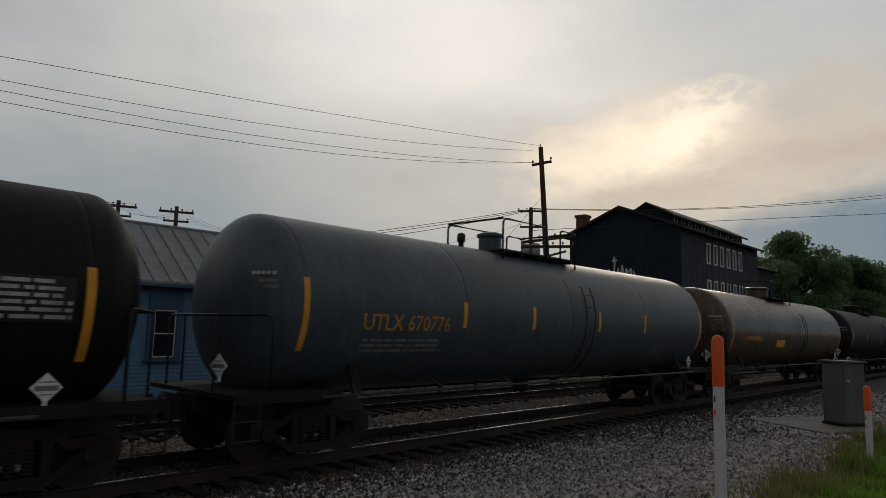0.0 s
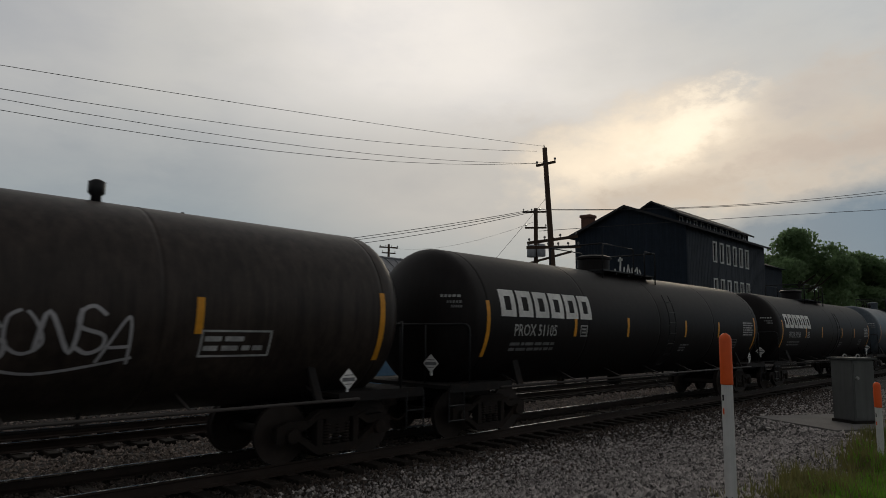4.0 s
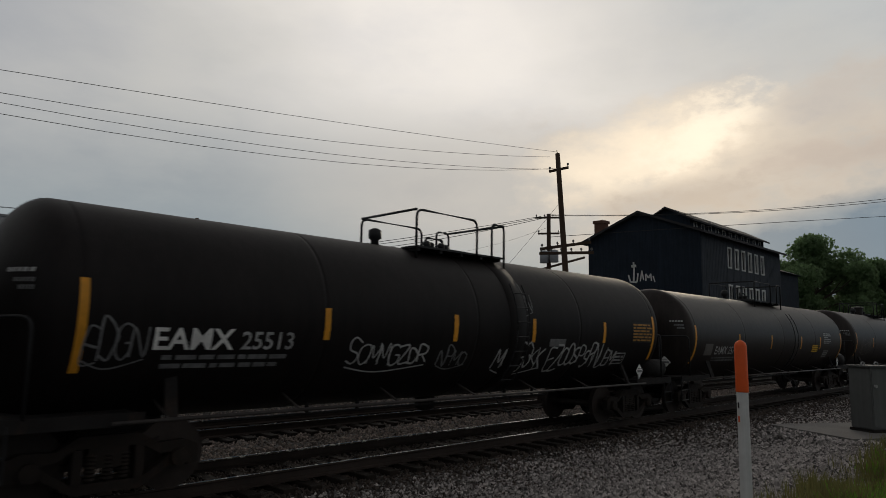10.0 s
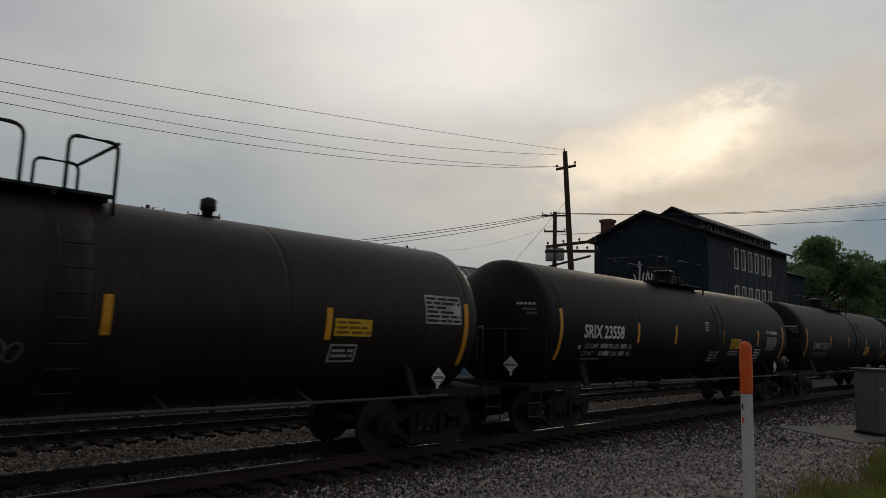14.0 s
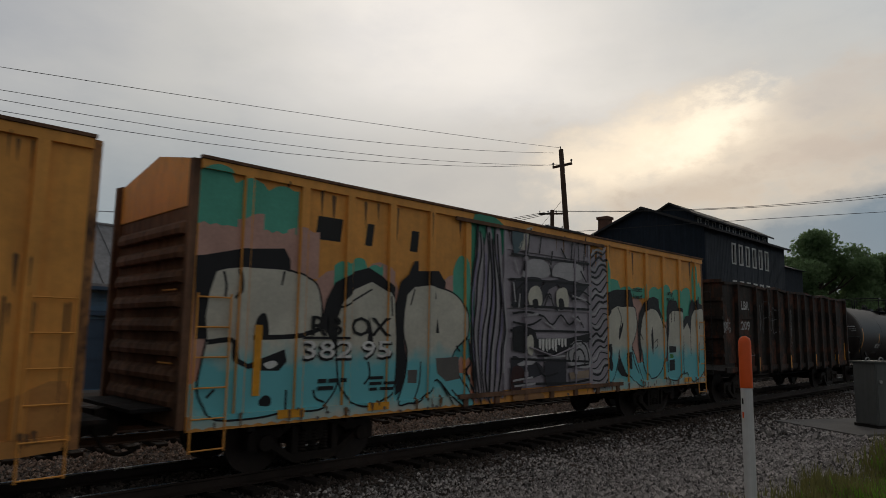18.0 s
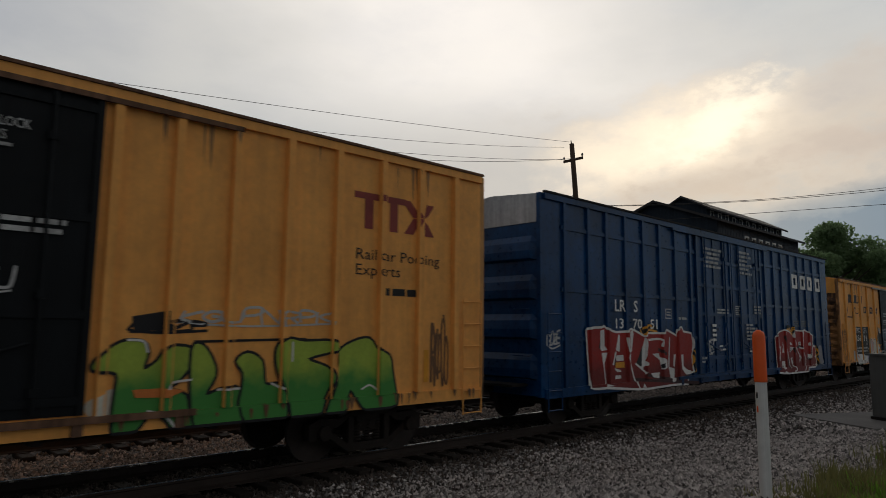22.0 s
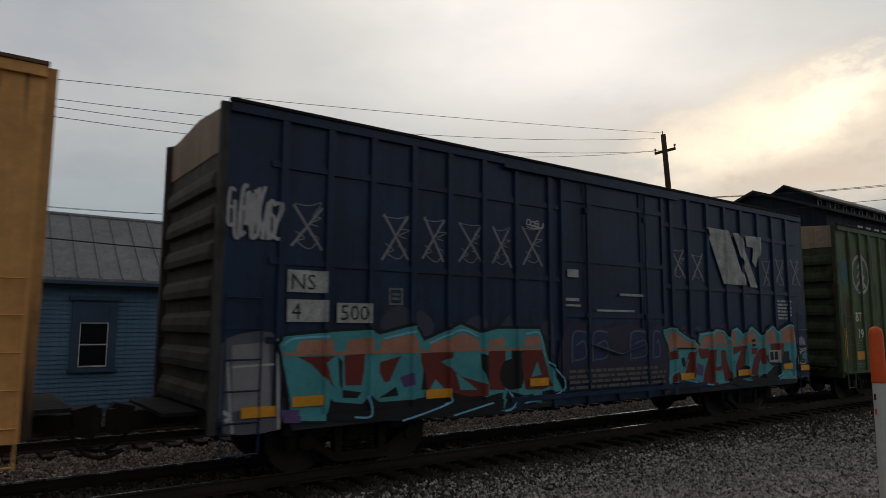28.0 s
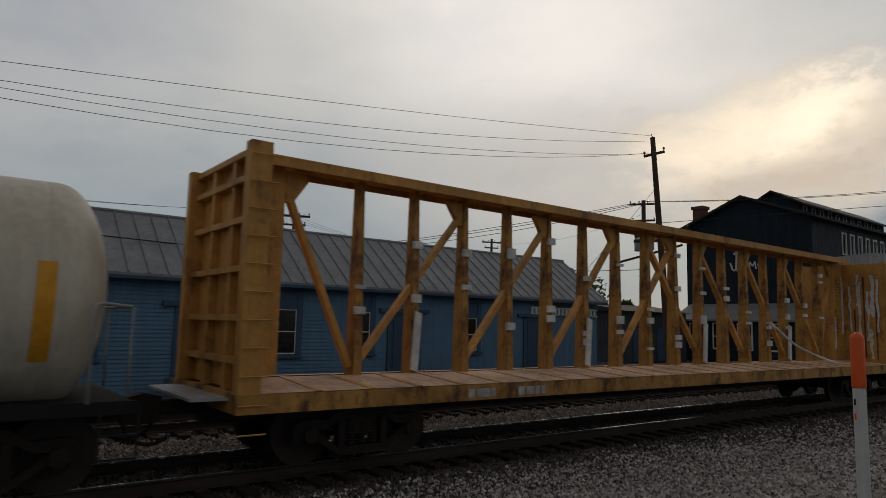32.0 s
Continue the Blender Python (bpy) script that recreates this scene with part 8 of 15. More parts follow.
c, sh, half = make_tank(-67.37, -51.80, "dusty black tank car with a yellow panel and brown scribbles", "tank_dusty", R=1.48, zc=2.34, ext=0.0, head_k=0.42, stripes=(-4.37, -1.47, 2.04, 5.06), platform=(-1.0, -0.15, 0.98, 1.50), dome_r=0.28, top="both", valves=((-1.76, 0.13),), dome_x=-0.78)
scribble(c, sh, -6.85, -4.67, 1.65, 2.4, 6, 0.03, "spray_dust", 21)
scribble(c, sh, 2.15, 3.2, 1.66, 2.27, 6, 0.045, "spray_rustbrown", 5)
scribble(c, sh, 3.9, 4.9, 1.66, 2.25, 6, 0.045, "spray_rustbrown", 6)
scribble(c, lifted(sh, 0.004), 2.2, 4.8, 1.70, 2.25, 6, 0.02, "spray_chalk", 7)
data_panel(c, sh, 3.29, 4.06, 2.10, 2.49, 5, "yellow_label", "label_line", 3, "warning_panel", "yellow warning panel")
frame_box(c, sh, 5.15, 5.67, 1.86, 2.20, "white")
lay(c, "patch", [rect(5.98, 6.17, 1.70, 1.91)], M["white_worn"], sh, "small pale patch")
data_panel(c, sh, 6.75, 7.62, 2.06, 2.56, 7, "black", "white_worn", 5)
lay(c, "bar_mark", [rect(0.6, 1.7, 1.50, 1.56)], M["grey_sten"], sh)
c, sh, half = make_tank(-85.62, -69.98, "dusty black tank car with white stencilled marks", "tank_dusty", R=1.44, zc=2.30, ext=0.06, head_k=0.36, stripes=(-4.38, -1.31, 2.08, 4.62), platform=(-1.25, 0.48, 1.17, 1.6), top="valves", air_tank=True, valves=((-1.9, 0.13),), dome_x=-0.1)
letter(c, "EAMX 25719", -6.27, 1.72, 0.25, "white_worn", sh, width=1.92, slant=0.08, fat=0.012)
bars(c, sh, -6.32, -4.42, 1.48, 1.65, 2, "grey_sten")
lay(c, "patch", [rect(-7.05, -6.48, 1.69, 2.05)], M["spray_dust"], sh, "brown repainted patch")
data_panel(c, sh, 3.55, 4.36, 1.75, 2.05, 3, "yellow_label", "label_line", 4, "warning_panel", "yellow warning panel")
data_panel(c, sh, 5.08, 6.16, 2.08, 2.60, 6, "black", "white_worn", 6)
frame_box(c, sh, 5.27, 5.91, 1.52, 1.81, "white_worn")
c, sh, half = make_tank(-102.59, -88.30, "black tank car with a row of white scribbles", "tank_black", stripes=(-3.55, -0.63, 1.79, 4.62), platform=(-1.12, 0.63, 1.11, 1.52), top="valves", belly=True, air_tank=True, valves=((-1.45, 0.13),), dome_x=0.25, ladder_x=1.25)
letter(c, "EAMX", -6.21, 1.90, 0.28, "white", sh, width=1.12, fat=0.02)
letter(c, "25513", -4.98, 1.90, 0.25, "white_worn", sh, width=0.85, fat=0.012)
bars(c, sh, -6.07, -4.17, 1.62, 1.85, 2, "grey_sten")
scribble(c, sh, -7.03, -6.3, 1.70, 2.3, 3, 0.03, "grey_sten", 14)
scribble(c, sh, -3.06, -1.28, 1.55, 2.07, 6, 0.032, "spray_chalk", 15)
scribble(c, sh, -0.95, -0.2, 1.55, 1.95, 3, 0.03, "grey_sten", 16)
scribble(c, sh, 0.70, 2.3, 1.40, 2.1, 5, 0.035, "spray_chalk", 17)
scribble(c, sh, 2.5, 5.3, 1.42, 2.05, 9, 0.040, "spray_chalk", 18)
scribble(c, sh, 1.05, 1.75, 2.6, 3.25, 3, 0.022, "grey_sten", 19)
lay(c, "bar_mark", [rect(2.4, 3.0, 1.95, 2.12)], M["grey_sten"], sh)
data_panel(c, sh, 5.98, 7.0, 2.06, 2.58, 6, "black", "orange_sten", 7)
frame_box(c, sh, 5.29, 5.82, 1.51, 1.80, "white_worn")
c, sh, half = make_tank(-119.64, -105.22, "black tank car with a bright yellow panel", "tank_black", zc=2.42, dome_r=0.30, stripes=(-3.98, -1.19, 1.92, 4.80), platform=(-1.6, 0.0, 0.5, 1.11), top="both", belly=True, ladder_x=0.3, valves=((0.75, 0.13),))
letter(c, "EAMX 25522", -6.29, 1.98, 0.26, "white_worn", sh, width=2.1, slant=0.08, fat=0.012)
bars(c, sh, -6.2, -4.3, 1.66, 1.86, 2, "grey_sten")
data_panel(c, sh, 1.80, 2.62, 1.72, 2.13, 4, "yellow_label", "label_line", 5, "warning_panel", "yellow warning panel")
data_panel(c, sh, 6.05, 7.0, 2.14, 2.66, 8, "black", "white", 8)
frame_box(c, sh, 5.29, 6.0, 1.54, 1.95, "orange_sten")
frame_box(c, sh, 6.16, 6.69, 1.80, 2.02, "grey_sten")
c, sh, half = make_tank(-136.58, -122.36, "black tank car with bold white stencilled marks", "tank_black", ext=0.25, dome_r=0.30, stripes=(-3.61, -1.51, 1.69, 4.61), platform=(-1.36, -0.69, -0.05, 1.7), top="both", air_tank=True, dome_x=0.7, valves=((1.55, 0.12),))
letter(c, "SRIX", -6.13, 2.13, 0.30, "white", sh, width=0.78, fat=0.022)
letter(c, "23558", -5.26, 2.13, 0.30, "white", sh, width=0.92, fat=0.022)
for z, a, b in ((1.88, "LD LMT", 2), (1.70, "LT WT", 1)):
    letter(c, a, -6.02, z, 0.11, "white_worn", sh, width=0.58 if b == 2 else 0.45, fat=0.012)
    bars(c, sh, -5.34, -4.84, z, z + 0.12, 1, "white_worn", gap=0.1, seed=b)
    letter(c, "LBS", -4.78, z, 0.11, "white_worn", sh, width=0.27, fat=0.012)
    bars(c, sh, -4.42, -4.12, z, z + 0.12, 1, "white_worn", gap=0.1, seed=b + 4)
    letter(c, "KG", -4.03, z, 0.11, "white_worn", sh, width=0.17, fat=0.012)
lay(c, "bar_mark", [rect(-6.04, -5.19, 1.61, 1.645)], M["grey_sten"], sh)
lay(c, "patch", [rect(-6.28, -6.18, 1.86, 1.95)], M["white_worn"], sh, "small pale patch")
data_panel(c, sh, 2.32, 3.14, 1.93, 2.24, 5, "yellow_label", "label_line", 6, "warning_panel", "yellow warning panel")
bars(c, sh, 2.3, 3.1, 1.70, 1.88, 2, "white_worn")
bars(c, sh, 0.89, 1.54, 1.51, 1.85, 4, "white_worn", seed=4)
bars(c, sh, 3.50, 4.06, 1.71, 1.91, 3, "white_worn", seed=5)
bars(c, sh, 0.39, 0.66, 2.43, 2.73, 4, "white_worn", seed=6)
frame_box(c, sh, 4.46, 4.98, 1.60, 1.92, "white")
bars(c, sh, 4.3, 5.0, 1.50, 1.55, 1, "white_worn")
letter(c, "DOT", 5.39, 2.46, 0.11, "white", sh, width=0.3, fat=0.02)
bars(c, sh, 5.78, 6.4, 2.46, 2.57, 1, "white", gap=0.1, seed=8)
data_panel(c, sh, 5.38, 6.42, 1.87, 2.38, 7, "black", "white_worn", 9)
c, sh, half = make_tank(-155.2, -139.54, "dusty black tank car with grey marks and faint scribbles", "tank_dusty", R=1.48, zc=2.34, stripes=(-4.56, -1.36, 1.36, 4.63), platform=(-1.2, 0.4, 0.9, 1.5), top="valves", belly=True, valves=((3.2, 0.13),), dome_x=-0.6)
letter(c, "80381", -5.15, 1.69, 0.23, "white_worn", sh, width=0.9, fat=0.02)
bars(c, sh, -5.19, -4.27, 1.42, 1.57, 2, "grey_sten")
scribble(c, sh, -0.1, 0.5, 1.62, 1.95, 3, 0.03, "spray_dust", 31)
scribble(c, sh, -1.6, -1.2, 1.7, 2.0, 2, 0.03, "spray_dust", 32)
data_panel(c, sh, 4.75, 5.49, 2.02, 2.30, 3, "yellow_label", "label_line", 7, "warning_panel", "yellow warning panel")
frame_box(c, sh, 4.72, 5.26, 1.60, 1.89, "white_worn")
data_panel(c, sh, 6.7, 7.62, 2.28, 2.80, 6, "white_worn", "black", 10)

c, sh, half = make_gondola(-171.85, -157.98, "rusty dark open gondola car with bent top rails")
letter(c, "LBR", -5.43, 3.07, 0.28, "white_worn", sh, width=0.66, fat=0.02)
letter(c, "2209", -5.76, 2.39, 0.28, "white_worn", sh, width=1.02, fat=0.02)
for x, z0, z1 in ((-5.91, 1.02, 1.95), (-4.25, 1.0, 1.47), (-1.09, 1.02, 1.49), (1.95, 1.02, 1.50), (5.08, 1.05, 1.45), (6.6, 1.1, 1.95)):
    lay(c, "reflector_tape", [rect(x - 0.06, x + 0.06, z0, z1)], M["yellow_stripe"], lifted(sh, 0.002), "amber reflector tape")
scribble(c, sh, -3.78, -2.24, 2.22, 3.41, 4, 0.03, "grey_sten", 41)
scribble(c, sh, -0.95, -0.48, 1.81, 3.27, 4, 0.03, "grey_sten", 42)
scribble(c, sh, -6.9, -6.42, 2.26, 2.75, 3, 0.03, "spray_chalk", 43)
scribble(c, sh, -4.9, -4.4, 1.5, 1.6, 2, 0.02, "spray_chalk", 44)

c, sh, half = make_boxcar(-189.37, -173.63, "yellow box car covered in green and cream graffiti", "box_yellow", top=4.45, bottom=0.76, ribs=(-7.15, -6.2, -5.33, -4.43, -3.48, -2.53, 2.53, 3.48, 4.44, 5.4, 6.37, 7.41), door=(-1.5, 1.72),
                          door_bands=(1.5, 2.1, 2.7, 3.3, 3.9), door_mat="spray_violet_grey", end_ribs=8, end_top="box_yellow", roof_mat="box_yellow", end_mat="rusty_end", peak=0.28)
lay(c, "graffiti_cloud", cloud(-7.85, -1.5, 0.80, 3.35, 7, 51, 0.12) + cloud(1.75, 7.8, 0.80, 3.25, 7, 52, 0.2), fade("pink", "salmon", 1.6), sh, "sprayed pink background colour")
lay(c, "graffiti_cloud", cloud(-7.85, -5.9, 2.9, 3.85, 3, 53, 0.3), fade("pink", "pink", 2.6), lifted(sh, 0.002), "sprayed pink background colour")
lay(c, "graffiti_cloud", cloud(2.5, 4.4, 3.1, 3.6, 3, 69, 0.5) + cloud(7.2, 7.83, 1.2, 4.3, 2, 70) + cloud(-7.87, -6.3, 3.55, 4.42, 3, 56, 0.3) + cloud(-5.6, -4.6, 2.75, 3.4, 3, 57) + cloud(-2.9, -1.5, 1.6, 4.0, 3, 58, 0.4) + cloud(1.75, 2.6, 1.4, 4.2, 2, 67) + cloud(4.6, 7.8, 2.5, 3.6, 5, 68, 0.5), fade("seafoam", "teal", 2.2), lifted(sh, 0.003), "sprayed sea-green colour")
lay(c, "graffiti_cloud", cloud(-7.85, -2.4, 0.80, 1.5, 9, 54) + cloud(1.8, 7.8, 0.80, 1.5, 9, 55), fade("aqua", "cream", 0.95), lifted(sh, 0.005), "sprayed aqua colour")
cream_aqua = fade("cream", "aqua", 1.75)
form(c, lifted(sh, 0.0110), cream_aqua, 'ink', 0.03, [(-7.64, 2), (-7.68, 2.3), (-7.65, 2.61), (-7.59, 2.9), (-7.27, 2.99), (-6.97, 3.01), (-6.51, 3.02), (-6.16, 2.94), (-5.93, 2.83), (-5.83, 2.53), (-5.8, 2.25), (-5.59, 2.01), (-5.5, 1.66), (-5.49, 1.31), (-5.66, 1.06), (-5.86, 0.95), (-6.4, 0.96), (-6.89, 0.91), (-7.48, 0.93), (-7.63, 1.1), (-7.73, 1.33), (-7.69, 1.7)])
dab(c, lifted(sh, 0.0135), 'ink', [(-7.92, 2.89), (-7.9, 3.12), (-7.79, 3.12), (-7.2, 3.27), (-6.52, 3.34), (-6.41, 3.18), (-6.4, 2.99), (-6.51, 3.02), (-6.97, 3.01), (-7.28, 3.01), (-7.56, 2.92), (-7.65, 2.61), (-7.68, 2.3), (-7.66, 2), (-7.82, 2)])
dab(c, lifted(sh, 0.0135), 'ink', [(-6.92, 2.03), (-6.93, 2.24), (-6.85, 2.36), (-6.76, 2.33), (-6.72, 2.03)], True)
line(c, lifted(sh, 0.0145), 'ink', 0.07, [(-6.96, 2.02), (-6.31, 2.04), (-5.91, 2.13), (-5.76, 2.22)])
line(c, lifted(sh, 0.0145), 'ink', 0.07, [(-7.64, 1.95), (-7.28, 1.98), (-7.24, 1.8), (-7.2, 1.69), (-6.98, 1.6)])
dab(c, lifted(sh, 0.0135), 'ink', [(-7.02, 1.65), (-6.76, 1.74), (-6.44, 1.85), (-6.4, 1.67), (-6.52, 1.54), (-6.8, 1.55), (-6.98, 1.59)])
dab(c, lifted(sh, 0.0155), 'bone', [(-6.78, 1.64), (-6.62, 1.69), (-6.55, 1.63), (-6.68, 1.57)], True)
dab(c, lifted(sh, 0.0135), 'ink', [(-6.81, 1.06), (-6.82, 1.14), (-6.73, 1.2), (-6.64, 1.16), (-6.65, 1.05)], True)
line(c, lifted(sh, 0.0145), 'ink', 0.035, [(-7.46, 2.93), (-7.41, 2.74), (-7.42, 2.58)])
line(c, lifted(sh, 0.0145), 'ink', 0.035, [(-7.23, 2.98), (-7.19, 2.71), (-7.27, 2.56)])
line(c, lifted(sh, 0.0145), 'ink', 0.035, [(-6.39, 1.26), (-6.39, 0.96)])
line(c, lifted(sh, 0.0145), 'ink', 0.035, [(-6.5, 3), (-6.54, 2.79)])
line(c, lifted(sh, 0.0145), 'ink', 0.035, [(-7.5, 1.32), (-7.61, 1.21)])
line(c, lifted(sh, 0.0145), 'ink', 0.035, [(-5.92, 1.24), (-5.87, 1.11), (-5.71, 1.04)])
form(c, lifted(sh, 0.0165), cream_aqua, 'ink', 0.03, [(-5.5, 2.36), (-5.4, 2.63), (-5.19, 2.83), (-4.84, 2.96), (-4.47, 2.82), (-4.33, 2.59), (-4.28, 2.2), (-4.28, 1.82), (-4.29, 1.44), (-4.35, 1.17), (-4.65, 0.98), (-5, 0.95), (-5.28, 1.08), (-5.43, 1.3), (-5.49, 1.66), (-5.51, 2.01)])
dab(c, lifted(sh, 0.019), 'ink', [(-5.84, 2.22), (-5.73, 2.62), (-5.58, 2.89), (-5.2, 3.1), (-4.91, 3.18), (-4.6, 3.05), (-4.37, 2.88), (-4.33, 2.59), (-4.46, 2.79), (-4.84, 2.95), (-5.18, 2.81), (-5.4, 2.62), (-5.5, 2.36), (-5.5, 2.01), (-5.5, 1.74), (-5.62, 2.01)])
dab(c, lifted(sh, 0.019), 'ink', [(-4.88, 2.38), (-4.8, 2.1), (-4.78, 1.92), (-4.92, 1.87), (-4.89, 2.1)])
line(c, lifted(sh, 0.0205), 'ink', 0.03, [(-5.44, 2.5), (-5.07, 2.7), (-4.83, 2.83)])
line(c, lifted(sh, 0.0205), 'ink', 0.03, [(-4.46, 2.73), (-4.43, 2.39)])
line(c, lifted(sh, 0.0205), 'ink', 0.035, [(-4.88, 1.64), (-4.84, 1.42), (-4.95, 1.28)])
form(c, lifted(sh, 0.0220), cream_aqua, 'ink', 0.03, [(-4.1, 2.5), (-4.05, 2.8), (-3.88, 2.92), (-3.54, 2.98), (-3.18, 2.92), (-2.88, 2.84), (-2.64, 2.66), (-2.55, 2.34), (-2.6, 2.02), (-2.81, 1.86), (-2.93, 1.61), (-2.62, 1.19), (-2.38, 0.81), (-2.61, 0.79), (-2.92, 0.99), (-3.29, 1.31), (-3.49, 1.12), (-3.69, 0.99), (-3.83, 0.93), (-4.02, 0.94), (-4.22, 0.92), (-4.13, 1.15), (-4.04, 1.44), (-4.02, 1.82), (-4.11, 2.11)])
dab(c, lifted(sh, 0.0245), 'ink', [(-4.33, 2.54), (-4.22, 2.98), (-4.02, 3.14), (-3.9, 3.38), (-3.8, 3.39), (-3.8, 3.21), (-3.29, 3.25), (-3.11, 3.05), (-3.13, 2.91), (-3.54, 2.97), (-3.88, 2.92), (-4.05, 2.78), (-4.11, 2.45), (-4.12, 2.01), (-4.04, 1.63), (-4.13, 1.15), (-4.28, 1.07), (-4.27, 1.82)])
dab(c, lifted(sh, 0.0245), 'ink', [(-3.31, 2.4), (-3.26, 2.12), (-3.35, 2.12)])
dab(c, lifted(sh, 0.0245), 'dust', [(-3.34, 1.67), (-2.75, 1.69), (-2.71, 1.29), (-3.07, 1.25), (-3.3, 1.41)])
dab(c, lifted(sh, 0.0245), 'dust', [(-4.01, 1.48), (-3.78, 1.48), (-3.8, 1.25), (-4.01, 1.26)])
line(c, lifted(sh, 0.026), 'ink', 0.03, [(-3.71, 1.62), (-3.74, 1.23), (-3.89, 0.9)])
line(c, lifted(sh, 0.026), 'ink', 0.03, [(-3.4, 2.95), (-3.36, 2.73)])
line(c, lifted(sh, 0.026), 'ink', 0.03, [(-3.88, 2.88), (-3.97, 2.6)])
line(c, lifted(sh, 0.026), 'ink', 0.03, [(-2.92, 1.1), (-2.58, 0.75)])
line(c, lifted(sh, 0.026), 'ink', 0.03, [(-3.18, 1.21), (-2.92, 0.84)])
line(c, lifted(sh, 0.026), 'ink', 0.03, [(-2.82, 1.89), (-2.71, 1.79)])
line(c, lifted(sh, 0.026), 'ink', 0.045, [(-2.54, 2.02), (-2.47, 1.6), (-2.59, 1.39), (-2.23, 0.96), (-2.14, 0.72)])
line(c, lifted(sh, 0.026), 'ink', 0.045, [(-2.31, 1.6), (-2.34, 1.28), (-2.01, 0.95), (-1.88, 0.75)])
form(c, lifted(sh, 0.0110), cream_aqua, 'ink', 0.03, [(2.38, 2.02), (2.36, 2.33), (2.46, 2.58), (2.7, 2.75), (2.92, 2.84), (3.08, 2.89), (3.13, 2.84), (3.78, 2.86), (3.88, 2.66), (3.92, 2.42), (3.86, 2.23), (3.75, 2.03), (3.64, 1.86), (3.82, 1.57), (4, 1.26), (4.17, 0.98), (4.14, 0.86), (3.9, 0.9), (3.69, 1.03), (3.49, 1.1), (3.25, 1.29), (3.07, 1.52), (3.02, 1.81), (2.95, 1.52), (2.83, 1.25), (2.69, 1.06), (2.43, 1.03), (2.28, 1.11), (2.25, 1.34), (2.27, 1.61), (2.34, 1.88)])
dab(c, lifted(sh, 0.0135), 'ink', [(2.05, 1.13), (2.04, 1.68), (2.09, 2.22), (2.16, 2.7), (2.28, 3.05), (2.47, 3.18), (2.96, 3.27), (3.5, 3.29), (3.69, 3.2), (3.76, 2.87), (3.13, 2.85), (2.92, 2.85), (2.67, 2.76), (2.45, 2.59), (2.35, 2.33), (2.36, 1.95), (2.29, 1.68), (2.25, 1.28), (2.25, 1.11)])
dab(c, lifted(sh, 0.0135), 'ink', [(3.03, 2.24), (3.24, 2.49), (3.22, 2.36), (3.05, 2.01), (3, 2.1)])
dab(c, lifted(sh, 0.0135), 'ink', [(2.91, 1.31), (3.04, 1.66), (3.12, 1.5), (3.41, 1.1), (3.11, 1.14)])
dab(c, lifted(sh, 0.0135), 'ink', [(2.46, 1.91), (2.67, 1.89), (2.7, 1.67), (2.67, 1.6), (2.72, 1.32), (2.49, 1.3), (2.46, 1.54), (2.49, 1.66)], True)
dab(c, lifted(sh, 0.0135), 'ink', [(3.39, 1.69), (3.61, 1.71), (3.63, 1.57), (3.55, 1.32), (3.41, 1.33)], True)
line(c, lifted(sh, 0.0145), 'ink', 0.03, [(2.99, 2.83), (3.15, 2.54), (3.03, 2.24)])
line(c, lifted(sh, 0.0145), 'ink', 0.035, [(3.64, 1.86), (3.74, 1.5), (3.97, 1.18)])
form(c, lifted(sh, 0.0165), cream_aqua, 'ink', 0.03, [(4.08, 2.11), (4.14, 2.35), (4.23, 2.6), (4.4, 2.79), (4.67, 2.85), (4.97, 2.81), (5.24, 2.56), (5.38, 2.26), (5.41, 1.87), (5.34, 1.53), (5.23, 1.28), (4.96, 1.09), (4.73, 1.04), (4.49, 1.07), (4.26, 1.32), (4.2, 1.64), (4.11, 1.88)])
dab(c, lifted(sh, 0.019), 'ink', [(3.96, 1.95), (3.96, 2.42), (4.04, 2.71), (4.25, 2.96), (4.47, 3.12), (4.85, 3.18), (5.11, 3.12), (5.12, 2.9), (5.35, 2.58), (4.97, 2.82), (4.67, 2.86), (4.38, 2.79), (4.22, 2.6), (4.13, 2.35), (4.07, 2.07), (4.13, 1.64), (4.04, 1.41)])
dab(c, lifted(sh, 0.019), 'ink', [(4.65, 2.16), (4.73, 2.41), (4.78, 1.96), (4.74, 1.63), (4.67, 1.83)])
line(c, lifted(sh, 0.0205), 'ink', 0.025, [(4.82, 1.96), (4.99, 2.04), (4.98, 1.87), (4.87, 1.81)])
line(c, lifted(sh, 0.0205), 'ink', 0.03, [(4.15, 2.39), (4.07, 2.23), (4.22, 2.03)])
form(c, lifted(sh, 0.0220), cream_aqua, 'ink', 0.03, [(5.48, 1.18), (5.49, 1.61), (5.58, 1.96), (5.68, 2.31), (5.71, 2.72), (5.87, 2.82), (6.28, 2.84), (6.5, 2.71), (6.56, 2.34), (6.43, 1.96), (6.39, 1.5), (6.35, 1.14), (6.07, 0.96), (5.68, 0.96)])
dab(c, lifted(sh, 0.0245), 'ink', [(5.39, 1.79), (5.45, 2.57), (5.59, 2.94), (5.69, 3.12), (6.15, 3.14), (6.25, 2.94), (6.52, 2.92), (6.5, 2.77), (6.28, 2.85), (5.87, 2.83), (5.7, 2.71), (5.66, 2.31), (5.56, 1.96), (5.48, 1.61), (5.46, 1.18)])
dab(c, lifted(sh, 0.0245), 'ink', [(5.64, 1.87), (6.06, 1.85), (6.05, 1.69), (5.65, 1.68)])
dab(c, lifted(sh, 0.0245), 'ink', [(5.64, 1.48), (5.96, 1.5), (5.95, 1.2), (5.63, 1.19)])
dab(c, lifted(sh, 0.0245), 'leafy', [(5.67, 1.65), (5.89, 1.63), (5.87, 1.53), (5.68, 1.54)])
